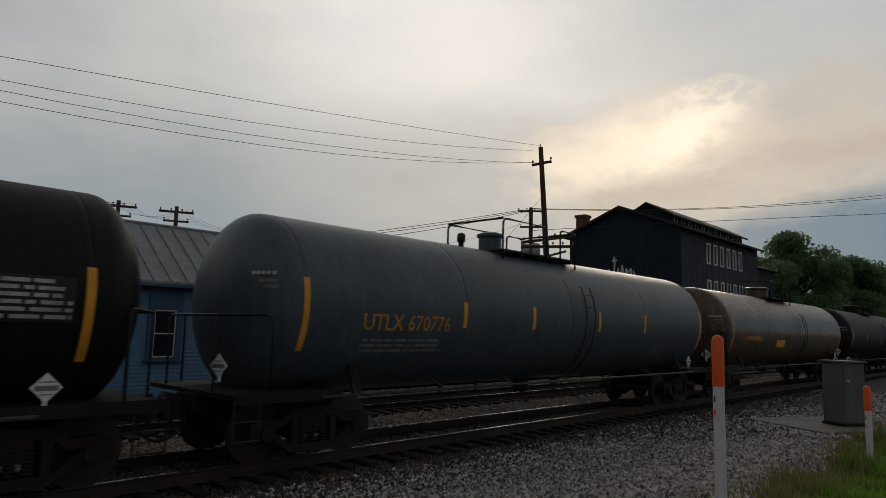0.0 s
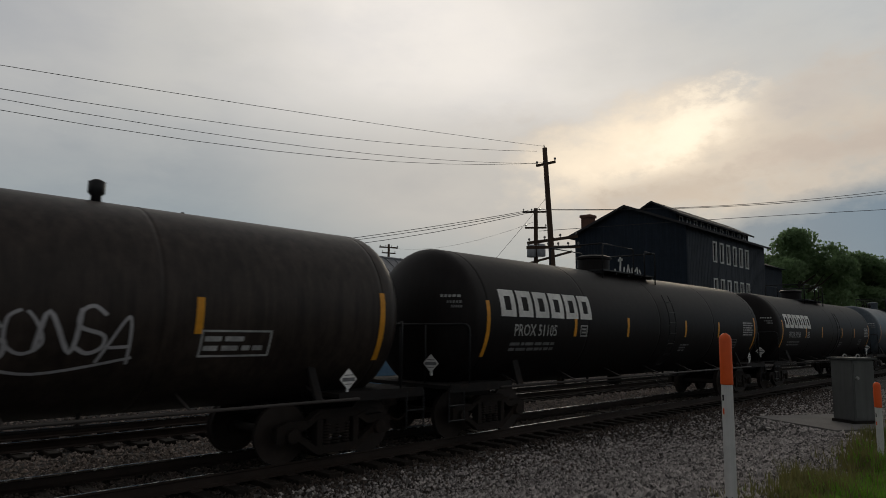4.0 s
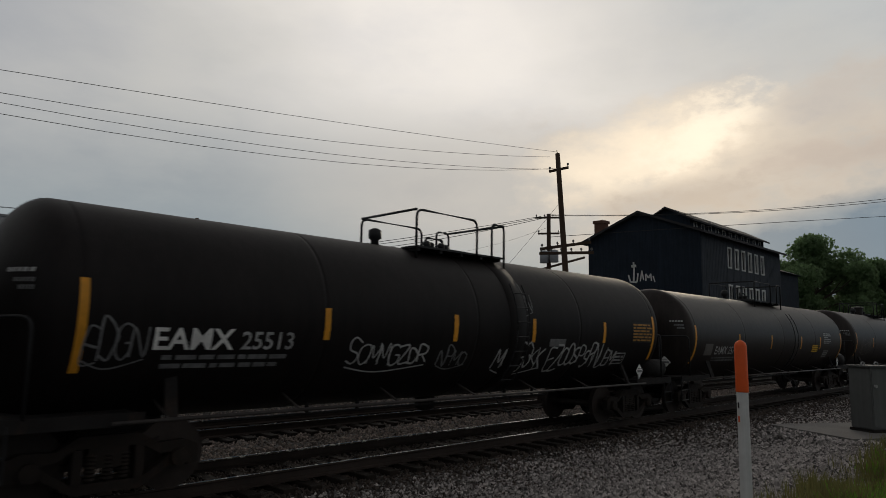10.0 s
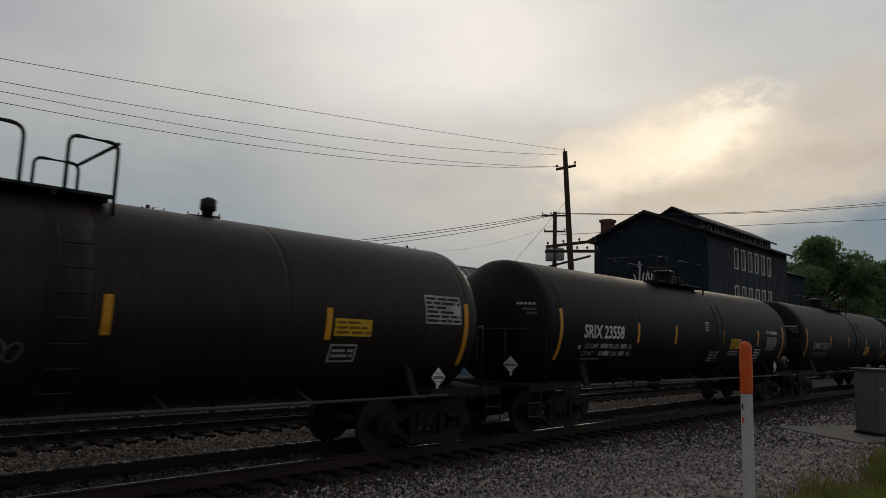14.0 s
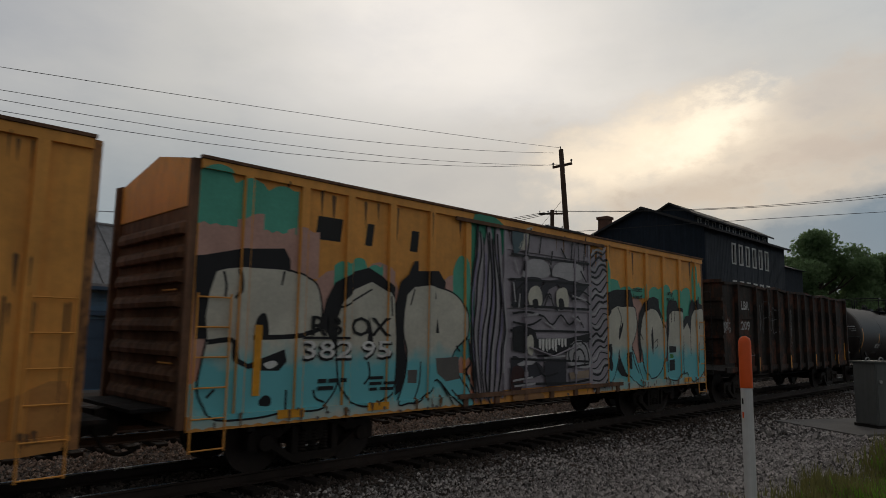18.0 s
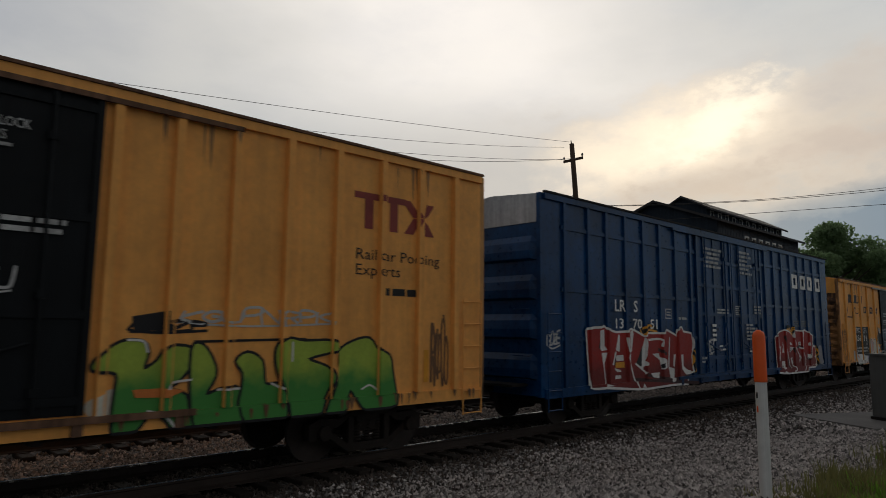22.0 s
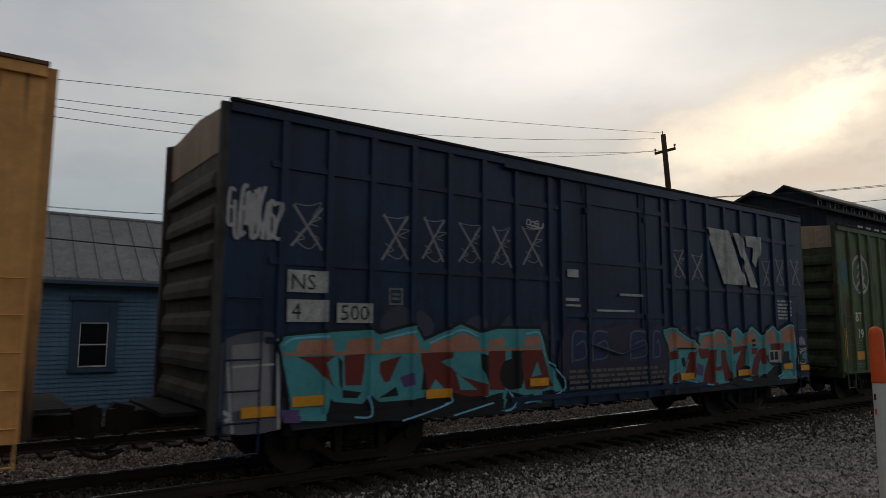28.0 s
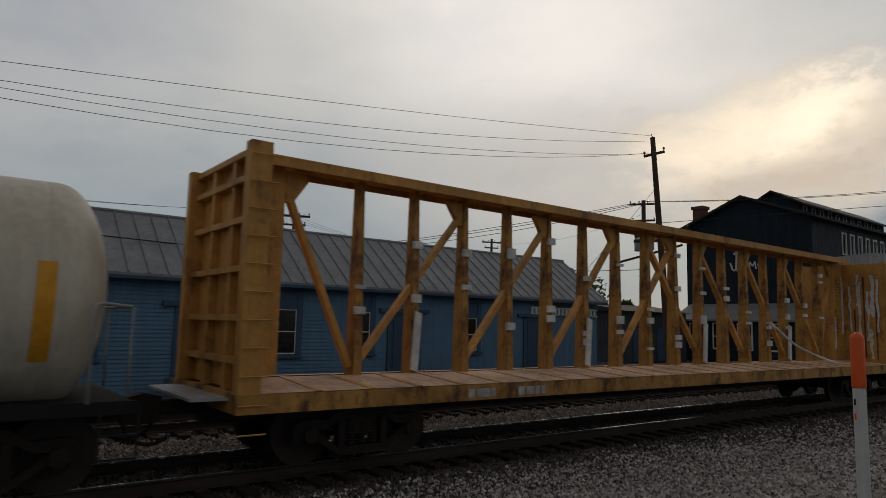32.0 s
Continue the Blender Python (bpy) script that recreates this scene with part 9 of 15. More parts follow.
line(c, lifted(sh, 0.026), 'ink', 0.03, [(5.84, 2.82), (5.81, 2.5)])
line(c, lifted(sh, 0.026), 'ink', 0.03, [(6.04, 2.83), (6, 2.55)])
form(c, lifted(sh, 0.0275), cream_aqua, 'ink', 0.03, [(6.4, 1.14), (6.43, 1.96), (6.51, 2.34), (6.78, 2.54), (6.93, 2.49), (6.98, 2.16), (7.09, 2.75), (7.29, 2.91), (7.77, 2.99), (7.89, 2.58), (7.84, 1.97), (7.81, 1.17), (7.48, 0.99), (6.96, 0.87), (6.71, 1.12)])
dab(c, lifted(sh, 0.03), 'ink', [(6.43, 1.96), (6.51, 2.48), (6.65, 2.7), (6.9, 2.74), (6.99, 3.03), (7.14, 3.24), (7.28, 3.13), (7.48, 3.32), (7.53, 3.12), (7.79, 3.09), (7.79, 2.97), (7.29, 2.91), (7.08, 2.73), (6.97, 2.3), (6.78, 2.52), (6.56, 2.34)])
line(c, lifted(sh, 0.031), 'ink', 0.03, [(6.98, 2.16), (6.97, 1.58)])
line(c, lifted(sh, 0.031), 'ink', 0.03, [(7.5, 2.87), (7.44, 2.36)])
line(c, lifted(sh, 0.031), 'ink', 0.03, [(7.39, 1.97), (7.36, 1.38)])
lay(c, "graffiti_cloud", cloud(-2.32, -1.5, 0.80, 4.3, 3, 59, 0.06), M["spray_violet_grey"], lifted(sh, 0.027), "sprayed violet-grey background colour")
lay(c, "graffiti_cloud", cloud(1.74, 2.45, 0.80, 4.3, 3, 61, 0.06), M["spray_violet_grey"], lifted(sh, 0.032), "sprayed violet-grey background colour")
rng = random.Random(60)
for k in range(8):        # flowing hair on both sides of the face
    x = -2.36 + 0.115 * k
    wave = [(x + 0.09 * math.sin(1.9 * z + 0.5 * k) + rng.uniform(-0.03, 0.03), z) for z in (0.9, 1.35, 1.8, 2.2, 2.7, 3.2, 3.7, 4.25 - 0.12 * (k % 3))]
    line(c, lifted(sh, 0.036), "ink", rng.uniform(0.03, 0.07), wave)
    line(c, lifted(sh, 0.034), "silver" if k % 2 else "lilac", 0.035, [(u + 0.06, v) for u, v in wave[1:-1]])
for k in range(19):
    z = 0.95 + 0.175 * k
    wave = [(1.76 + 0.68 * u + rng.uniform(-0.02, 0.02), min(max(z + 0.22 * (u - 0.5) + 0.07 * math.sin(7 * u + k) + rng.uniform(-0.03, 0.03), 0.86), 4.2)) for u in (0, 0.25, 0.5, 0.75, 1)]
    line(c, lifted(sh, 0.041), "ink", rng.uniform(0.025, 0.06), wave)
    if k % 2 == 0:
        line(c, lifted(sh, 0.038), "silver", 0.05, [(u, v + 0.075) for u, v in wave])
dd = lifted(sh, 0.036)
dab(c, lifted(dd, 0.004), 'night_grey', [(-0.9, 3.32), (-0.46, 3.44), (-0.16, 3.25), (-0.36, 3.09), (-0.75, 2.97), (-0.85, 2.67), (-1.22, 2.66), (-1.22, 3.18)])
dab(c, lifted(dd, 0.004), 'night_grey', [(-0.06, 3.28), (0.69, 3.4), (1.14, 3.33), (1.61, 3.29), (1.13, 2.94), (0.68, 3.05), (0.36, 3.22), (0.04, 3.11), (-0.12, 2.88), (-0.26, 2.69), (-0.46, 2.75), (-0.36, 3.05)])
dab(c, lifted(dd, 0.006), 'silver', [(-0.9, 3.32), (-0.75, 3.63), (-0.36, 3.75), (0.01, 3.65), (0.09, 3.45), (-0.16, 3.34), (-0.56, 3.34)], True)
dab(c, lifted(dd, 0.006), 'silver', [(0.15, 3.42), (0.26, 3.65), (0.69, 3.79), (1.26, 3.73), (1.37, 3.45), (0.91, 3.34), (0.47, 3.39)], True)
dab(c, lifted(dd, 0.008), 'cream', [(-0.71, 2.85), (-0.64, 3.07), (-0.4, 3.16), (-0.24, 3.02), (-0.24, 2.75), (-0.56, 2.68)], True)
dab(c, lifted(dd, 0.008), 'cream', [(0.29, 3.03), (0.47, 3.16), (0.69, 3.15), (0.77, 2.92), (0.72, 2.73), (0.36, 2.72)], True)
dab(c, lifted(dd, 0.01), 'ink', [(-0.56, 2.84), (-0.4, 2.87), (-0.36, 2.7), (-0.52, 2.68)], True)
dab(c, lifted(dd, 0.01), 'ink', [(0.38, 2.9), (0.55, 2.91), (0.59, 2.71), (0.42, 2.68)], True)
dab(c, lifted(dd, 0.006), 'cream', [(-0.79, 4.35), (-0.59, 4.41), (-0.71, 4.05), (-0.75, 3.87), (-1.03, 3.9), (-0.9, 4.09)])
dab(c, lifted(dd, 0.006), 'slate', [(-1.22, 4.23), (-0.85, 4.22), (-0.94, 3.91), (-1.16, 3.77)], True)
dab(c, lifted(dd, 0.006), 'ink', [(-1.21, 2.26), (-0.85, 2.32), (-0.46, 2.21), (-0.41, 2.03), (0.67, 2.04), (1.63, 2.17), (1.58, 1.98), (0.66, 1.73), (-0.17, 1.73), (-0.56, 1.85), (-0.85, 1.74), (-1.21, 1.8)])
dab(c, lifted(dd, 0.008), 'bone', [(-0.35, 2.03), (-0.26, 2.04), (-0.27, 1.82), (-0.34, 1.84)])
dab(c, lifted(dd, 0.008), 'bone', [(-0.24, 2.03), (-0.15, 2.04), (-0.16, 1.78), (-0.23, 1.79)])
dab(c, lifted(dd, 0.008), 'bone', [(-0.12, 2.03), (-0.03, 2.05), (-0.04, 1.74), (-0.11, 1.84)])
dab(c, lifted(dd, 0.008), 'bone', [(-0.01, 2.03), (0.08, 2.05), (0.07, 1.82), (-0, 1.79)])
dab(c, lifted(dd, 0.008), 'bone', [(0.11, 2.03), (0.2, 2.05), (0.19, 1.78), (0.11, 1.84)])
dab(c, lifted(dd, 0.008), 'bone', [(0.22, 2.03), (0.31, 2.05), (0.3, 1.74), (0.23, 1.79)])
dab(c, lifted(dd, 0.008), 'bone', [(0.34, 2.04), (0.43, 2.05), (0.42, 1.89), (0.35, 1.91)])
dab(c, lifted(dd, 0.008), 'bone', [(0.46, 2.04), (0.55, 2.05), (0.54, 1.85), (0.47, 1.86)])
dab(c, lifted(dd, 0.008), 'bone', [(0.58, 2.04), (0.67, 2.05), (0.66, 1.81), (0.59, 1.91)])
dab(c, lifted(dd, 0.009), 'cream', [(-0.75, 2.03), (-0.6, 2.12), (-0.52, 1.97), (-0.56, 1.7), (-0.71, 1.74)], True)
dab(c, lifted(dd, 0.008), 'silver', [(-1.09, 1.52), (-0.47, 1.68), (-0.37, 1.61), (-0.56, 1.5), (-0.98, 1.48)])
dab(c, lifted(dd, 0.004), 'night_grey', [(-1.21, 1.69), (-0.75, 1.54), (-0.37, 1.54), (-0.17, 1.32), (-0.75, 1.2), (-1.21, 1.24)], True)
dab(c, lifted(dd, 0.004), 'night_grey', [(-0.17, 1.55), (0.66, 1.6), (0.65, 1.05), (-0.07, 1.02)])
dab(c, lifted(dd, 0.006), 'soot_red', [(-1.21, 1.46), (-0.85, 1.4), (-0.94, 1), (-1.26, 1.02)], True)
dab(c, lifted(dd, 0.006), 'silver', [(0.73, 1.48), (0.75, 1.85), (1.11, 2.01), (1.53, 1.89), (1.61, 1.39)], True)
dab(c, lifted(dd, 0.006), 'pink_dim', [(0.75, 1.29), (1.56, 1.33), (1.56, 1.16), (0.83, 1.14)])
dab(c, lifted(dd, 0.006), 'rust_ochre', [(-1.21, 0.88), (-0.66, 0.99), (-0.18, 0.85), (-0.37, 0.72), (-1.08, 0.76)], True)
line(c, lifted(dd, 0.011), 'ink', 0.042, [(-0.65, 4.36), (-0.71, 3.93), (-0.85, 3.44)])
line(c, lifted(dd, 0.011), 'ink', 0.042, [(-0.25, 4.23), (-0.32, 3.85)])
line(c, lifted(dd, 0.011), 'ink', 0.042, [(0.16, 3.96), (0.09, 3.64)])
line(c, lifted(dd, 0.011), 'ink', 0.042, [(0.48, 4.05), (0.69, 3.82)])
line(c, lifted(dd, 0.011), 'ink', 0.042, [(0.93, 4.23), (0.87, 3.77)])
line(c, lifted(dd, 0.011), 'ink', 0.042, [(1.16, 4.32), (1.19, 3.73)])
line(c, lifted(dd, 0.011), 'ink', 0.042, [(1.44, 4.42), (1.38, 3.61)])
line(c, lifted(dd, 0.011), 'ink', 0.042, [(-0.16, 2.7), (0.04, 3.01), (0.17, 2.77), (0.35, 2.65)])
line(c, lifted(dd, 0.011), 'ink', 0.042, [(-0.06, 3.01), (0.08, 2.89)])
line(c, lifted(dd, 0.011), 'ink', 0.042, [(-1.22, 2.54), (-0.75, 2.59), (-0.16, 2.51)])
line(c, lifted(dd, 0.011), 'ink', 0.042, [(-1.22, 2.37), (-0.66, 2.32), (-0.26, 2.45)])
line(c, lifted(dd, 0.011), 'ink', 0.042, [(-0.16, 2.51), (0.14, 2.34), (0.46, 2.56), (0.78, 2.35), (1.12, 2.55)])
line(c, lifted(dd, 0.011), 'ink', 0.042, [(0.79, 3.05), (1.25, 3.14), (1.6, 3.03)])
line(c, lifted(dd, 0.011), 'ink', 0.042, [(0.86, 2.93), (1.36, 2.95), (1.64, 2.83)])
line(c, lifted(dd, 0.011), 'ink', 0.042, [(1.12, 2.55), (1.35, 2.3)])
line(c, lifted(dd, 0.011), 'ink', 0.042, [(0.77, 1.54), (0.77, 1.79), (1.11, 1.98), (1.46, 1.85), (1.57, 1.52)])
line(c, lifted(dd, 0.011), 'ink', 0.042, [(0.93, 1.53), (0.97, 1.72), (1.2, 1.81), (1.38, 1.65), (1.38, 1.46)])
line(c, lifted(dd, 0.011), 'ink', 0.042, [(1.1, 1.53), (1.15, 1.66)])
line(c, lifted(dd, 0.011), 'ink', 0.042, [(0.7, 1.41), (1.56, 1.46)])
line(c, lifted(dd, 0.011), 'ink', 0.042, [(-0.41, 1.68), (0.14, 1.69), (0.67, 1.85), (1.63, 2.04)])
line(c, lifted(dd, 0.011), 'ink', 0.042, [(-0.47, 1.56), (-0.17, 1.26), (0.34, 1.3)])
line(c, lifted(dd, 0.011), 'ink', 0.042, [(-1.13, 3.12), (-1.09, 2.72)])
line(c, lifted(dd, 0.011), 'ink', 0.042, [(-0.94, 3.08), (-0.98, 2.67)])
line(c, lifted(dd, 0.011), 'ink', 0.042, [(1.26, 3.6), (1.49, 3.35)])
line(c, lifted(dd, 0.011), 'ink', 0.042, [(-0.15, 4.49), (1.39, 4.48)])
line(c, lifted(dd, 0.011), 'ink', 0.042, [(0.05, 3.63), (0.13, 3.39)])
line(c, lifted(dd, 0.011), 'ink', 0.042, [(-1.22, 2.95), (-0.85, 3.2)])
line(c, lifted(dd, 0.012), 'ink', 0.05, [(-1.27, 3.76), (-0.16, 3.76), (1.62, 3.79)])
line(c, lifted(dd, 0.012), 'ink', 0.05, [(-1.31, 3.24), (-0.16, 3.27), (1.61, 3.29)])
line(c, lifted(dd, 0.012), 'ink', 0.05, [(-1.27, 2.71), (1.59, 2.72)])
line(c, lifted(dd, 0.012), 'ink', 0.05, [(-1.3, 2.2), (1.58, 2.2)])
line(c, lifted(dd, 0.012), 'ink', 0.05, [(-1.27, 1.63), (1.57, 1.52)])
line(c, lifted(dd, 0.012), 'ink', 0.05, [(-1.21, 1.13), (0.66, 1.07), (1.56, 1.11)])
line(c, lifted(dd, 0.013), 'silver', 0.04, [(-1.2, 3.18), (-1.13, 2.78)])
line(c, lifted(dd, 0.013), 'silver', 0.04, [(-0.98, 2.96), (-1.03, 2.66)])
line(c, lifted(dd, 0.013), 'silver', 0.04, [(-0.85, 2.5), (-0.36, 2.56)])
line(c, lifted(dd, 0.013), 'silver', 0.04, [(-0.12, 2.39), (0.24, 2.26)])
line(c, lifted(dd, 0.013), 'silver', 0.04, [(0.91, 3.01), (1.48, 2.93)])
line(c, lifted(dd, 0.013), 'silver', 0.04, [(-1.21, 1.19), (-0.56, 1.24)])
line(c, lifted(dd, 0.013), 'silver', 0.04, [(-1.16, 1.08), (-0.47, 1.11)])
line(c, lifted(dd, 0.013), 'silver', 0.04, [(-0.17, 1.63), (0.62, 1.66)])
line(c, lifted(dd, 0.013), 'silver', 0.04, [(0.9, 2.55), (1.24, 2.43)])
line(c, lifted(dd, 0.013), 'silver', 0.04, [(-1.16, 3.65), (-1.03, 3.37)])
line(c, lifted(dd, 0.013), 'silver', 0.04, [(0.36, 3.53), (1.14, 3.57)])
line(c, lifted(dd, 0.013), 'silver', 0.04, [(-0.56, 3.52), (-0.06, 3.52)])
line(c, lifted(dd, 0.013), 'silver', 0.04, [(0.84, 1.54), (0.93, 1.89), (1.25, 1.94)])
dab(c, lifted(sh, 0.0095), 'green', [(-2.38, 4.43), (-1.49, 4.32), (-1.54, 3.5), (-1.66, 3.03), (-1.96, 2.46), (-2.12, 2.02), (-2.22, 1.68), (-2.38, 1.6), (-2.53, 2.45), (-2.46, 3.1), (-2.41, 3.76)], True)
for word, x, z, wd in (("next", 3.70, 3.27, 0.50), ("load", 3.70, 3.08, 0.50), ("any", 5.60, 3.27, 0.36), ("road", 5.56, 3.10, 0.46)):
    letter(c, word, x, z, 0.13, "black", lifted(sh, 0.03), width=wd, slant=0.2, fat=0.016)
block_mark(c, sh, [(-5.98, -5.5), (-5.0, -4.85), (-4.0, -3.82)], 3.55, 3.92, "black", 0.12, False)
letter(c, "RB OX", -6.0, 2.06, 0.30, "black", lifted(sh, 0.031), width=1.55, fat=0.012)
letter(c, "382 95", -6.17, 1.68, 0.28, "black", lifted(sh, 0.031), width=1.76, fat=0.030)
letter(c, "382 95", -6.14, 1.71, 0.27, "white", lifted(sh, 0.033), width=1.70, fat=0.008)
line(c, lifted(sh, 0.031), "ink", 0.04, [(-6.18, 2.02), (-5.3, 2.02)])
bars(c, lifted(sh, 0.031), -5.85, -5.35, 1.20, 1.42, 2, "black", seed=4)
bars(c, lifted(sh, 0.031), -4.85, -4.25, 1.15, 1.42, 3, "black", seed=6)
rust_runs(c, lifted(sh, 0.032), -7.7, 7.7, 0.97, 46, 321, 0.3)
rust_runs(c, lifted(sh, 0.032), -7.7, 7.7, 0.86, 30, 322, 0.1, "dust")
rust_runs(c, sh, -7.6, 7.6, 4.30, 26, 323, 0.7)
for x in (-6.55, -4.9, 1.0, 6.4):
    lay(c, "reflector_tape", [rect(x, x + 0.45, 0.86, 0.98)], M["yellow_stripe"], lifted(sh, 0.03), "amber reflector tape")
lay(c, "reflector_tape", [rect(-6.95, -6.83, 1.2, 2.2)], M["yellow_stripe"], lifted(sh, 0.03), "amber reflector tape")

c, sh, half = make_boxcar(-206.41, -190.74, "yellow box car with a black door and faded graffiti", "box_yellow", top=4.42, bottom=0.66, sill_drop=0.14, ribs=(-7.09, -5.94, -4.82, -3.62, -2.42, 2.6, 3.75, 4.92, 6.08, 7.3), door=(-1.45, 1.75), door_mat="door_black",
                          door_bands=(1.22, 1.47, 1.72, 1.97, 2.22, 2.47, 2.72, 2.97, 3.22, 3.47, 3.72, 3.97), end_ribs=9, end_mat="ochre_end", end_top="box_yellow", roof_mat="galvan", roof_bumps=14, peak=0.28, door_up=0.18, rods=False)
block_mark(c, sh, [(-6.58, -6.12), (-5.75, -5.3), (-5.1, -4.98), (-4.62, -4.45)], 3.46, 3.80, "black", 0.2, False)
block_mark(c, sh, [(-4.26, -3.8), (-3.25, -2.75)], 3.02, 3.32, "black", 0.2, True)
line(c, sh, "black", 0.11, [(-2.36, 3.04), (-1.82, 3.30)])
line(c, lifted(sh, 0.003), "black", 0.13, [(-2.22, 3.30), (-1.96, 3.04)])
lay(c, "maker_mark", ribbon([(-6.9, 2.80), (-6.55, 3.46), (-5.05, 3.46), (-5.15, 2.98), (-5.55, 2.98), (-5.5, 3.22), (-5.95, 3.22), (-6.1, 2.80), (-6.9, 2.80)], 0.055), M["black"], sh, "angular black outline mark")
lay(c, "number_panel", [rect(-5.82, -3.67, 1.15, 2.38)], M["black"], sh, "black number panel")
letter(c, "RBOX", -5.78, 2.12, 0.22, "white", lifted(sh, 0.003), width=0.85, fat=0.012)
letter(c, "356", -5.77, 1.75, 0.25, "white", lifted(sh, 0.003), width=0.83, fat=0.012)
letter(c, "2 6", -4.53, 1.75, 0.25, "white", lifted(sh, 0.003), width=0.58, fat=0.012)
bars(c, lifted(sh, 0.003), -5.6, -3.9, 1.22, 1.5, 2, "white_worn")
rosy = fade("salmon", "brick", 1.45)
pinkish, creamy = M["spray_pink"], M["spray_cream"]
form(c, lifted(sh, 0.0080), rosy, 'ink', 0.022, [(1.77, 1), (1.73, 2.38), (2.08, 2.4), (2.26, 2.24), (2.36, 2.04), (2.36, 1.66), (2.63, 1.61), (2.7, 0.95)], False)
form(c, lifted(sh, 0.0120), rosy, 'ink', 0.022, [(2.72, 1.05), (2.69, 2.45), (2.93, 2.44), (3.13, 2.29), (3.16, 1.96), (3.29, 2.04), (3.53, 1.91), (3.73, 1.62), (3.86, 1.69), (4.12, 2.03), (4.54, 2.05), (4.69, 1.74), (4.77, 1.28), (4.84, 1.01), (4.52, 0.96), (4.21, 0.86), (3.87, 0.93), (3.63, 0.89), (3.21, 0.92), (3.09, 1.03)], False)
dab(c, lifted(sh, 0.02), 'chalk', [(2.08, 2.42), (2.3, 2.3), (2.45, 2.04), (2.43, 1.7), (2.35, 1.64), (2.28, 1.96), (2.22, 2.2)])
dab(c, lifted(sh, 0.02), 'chalk', [(2.24, 1.62), (2.66, 1.65), (2.66, 1.57), (2.27, 1.54)])
dab(c, lifted(sh, 0.02), 'chalk', [(2.69, 2.47), (2.96, 2.46), (3.18, 2.32), (3.15, 1.98), (3.06, 2.25), (2.87, 2.39)])
dab(c, lifted(sh, 0.02), 'chalk', [(3.15, 2), (3.37, 2.07), (3.79, 1.72), (3.88, 1.63), (3.73, 1.53), (3.57, 1.77), (3.34, 1.94)])
dab(c, lifted(sh, 0.02), 'chalk', [(3.89, 1.74), (4.12, 2.05), (4.44, 2.08), (4.23, 1.98), (4.06, 1.76), (3.86, 1.59)])
dab(c, lifted(sh, 0.02), 'chalk', [(4.47, 2.05), (4.62, 2.05), (4.76, 1.74), (4.95, 1.5), (4.95, 1.14), (4.73, 1.08), (4.62, 1.68)])
dab(c, lifted(sh, 0.021), 'ink', [(2.37, 1.88), (2.48, 1.96), (2.59, 1.84), (2.57, 1.63), (2.4, 1.64)])
dab(c, lifted(sh, 0.021), 'bone', [(1.77, 1.15), (2.67, 1.21), (2.79, 1.12), (1.8, 1.07)])
dab(c, lifted(sh, 0.018), 'chalk', [(1.77, 0.85), (2.94, 0.93), (3.55, 0.94), (4.07, 0.98), (4.07, 0.8), (3.09, 0.76), (1.79, 0.67)], True)
dab(c, lifted(sh, 0.021), 'bone', [(1.71, 0.8), (2.44, 0.82), (2.48, 0.74), (1.74, 0.72)])
dab(c, lifted(sh, 0.021), 'chalk', [(4.17, 0.97), (4.45, 1.03), (4.49, 0.85), (4.21, 0.8)])
line(c, lifted(sh, 0.022), 'brick', 0.03, [(4.2, 1.76), (4.46, 1.72)])
line(c, lifted(sh, 0.022), 'brick', 0.03, [(4.16, 1.72), (4.48, 1.65)])
line(c, lifted(sh, 0.022), 'brick', 0.03, [(3.78, 1.37), (3.74, 0.99)])
line(c, lifted(sh, 0.022), 'brick', 0.03, [(3.06, 1.96), (3.09, 1.03)])
line(c, lifted(sh, 0.022), 'brick', 0.03, [(3.31, 1.02), (3.32, 0.79)])
line(c, lifted(sh, 0.022), 'brick', 0.03, [(3.79, 1.06), (3.79, 0.8)])
line(c, lifted(sh, 0.022), 'brick', 0.03, [(4.59, 1.15), (4.73, 1.28)])
line(c, lifted(sh, 0.022), 'ink', 0.03, [(1.7, 0.95), (2.94, 1.02), (4.82, 1.14)])
line(c, lifted(sh, 0.022), 'ink', 0.03, [(2.68, 2.37), (2.72, 0.95)])
dab(c, lifted(sh, 0.004), 'bone', [(-3.65, 0.68), (-3.69, 1.31), (-3.71, 1.81), (-3.62, 1.78), (-3.55, 1.62), (-3.51, 1.68), (-3.45, 1.81), (-3.22, 1.86), (-3.06, 1.81), (-2.92, 1.61), (-2.9, 1.77), (-2.7, 1.86), (-2.48, 1.79), (-2.43, 1.66), (-2.28, 1.76), (-2.12, 1.58), (-1.84, 1.35), (-1.71, 1.05), (-1.67, 0.81), (-1.91, 0.71), (-2.48, 0.67), (-3.13, 0.66)], True)
form(c, lifted(sh, 0.0080), pinkish, 'salmon', 0.02, [(-3.56, 1.3), (-3.57, 1.59), (-3.48, 1.71), (-3.37, 1.8), (-3.18, 1.79), (-3.05, 1.67), (-2.99, 1.48), (-3.04, 1.27), (-3.17, 1.18), (-3.4, 1.15), (-3.52, 1.16)])
form(c, lifted(sh, 0.0100), creamy, 'salmon', 0.02, [(-2.98, 1.37), (-2.94, 1.53), (-2.86, 1.67), (-2.8, 1.79), (-2.63, 1.8), (-2.52, 1.66), (-2.46, 1.48), (-2.44, 1.2), (-2.5, 1), (-2.74, 1.02), (-2.88, 1.16)])
form(c, lifted(sh, 0.0120), creamy, 'salmon', 0.02, [(-2.53, 1.31), (-2.54, 1.66), (-2.43, 1.74), (-2.27, 1.71), (-2.2, 1.55), (-2.19, 1.29), (-2.25, 1.21), (-2.38, 1.15), (-2.38, 0.99), (-2.52, 1)])
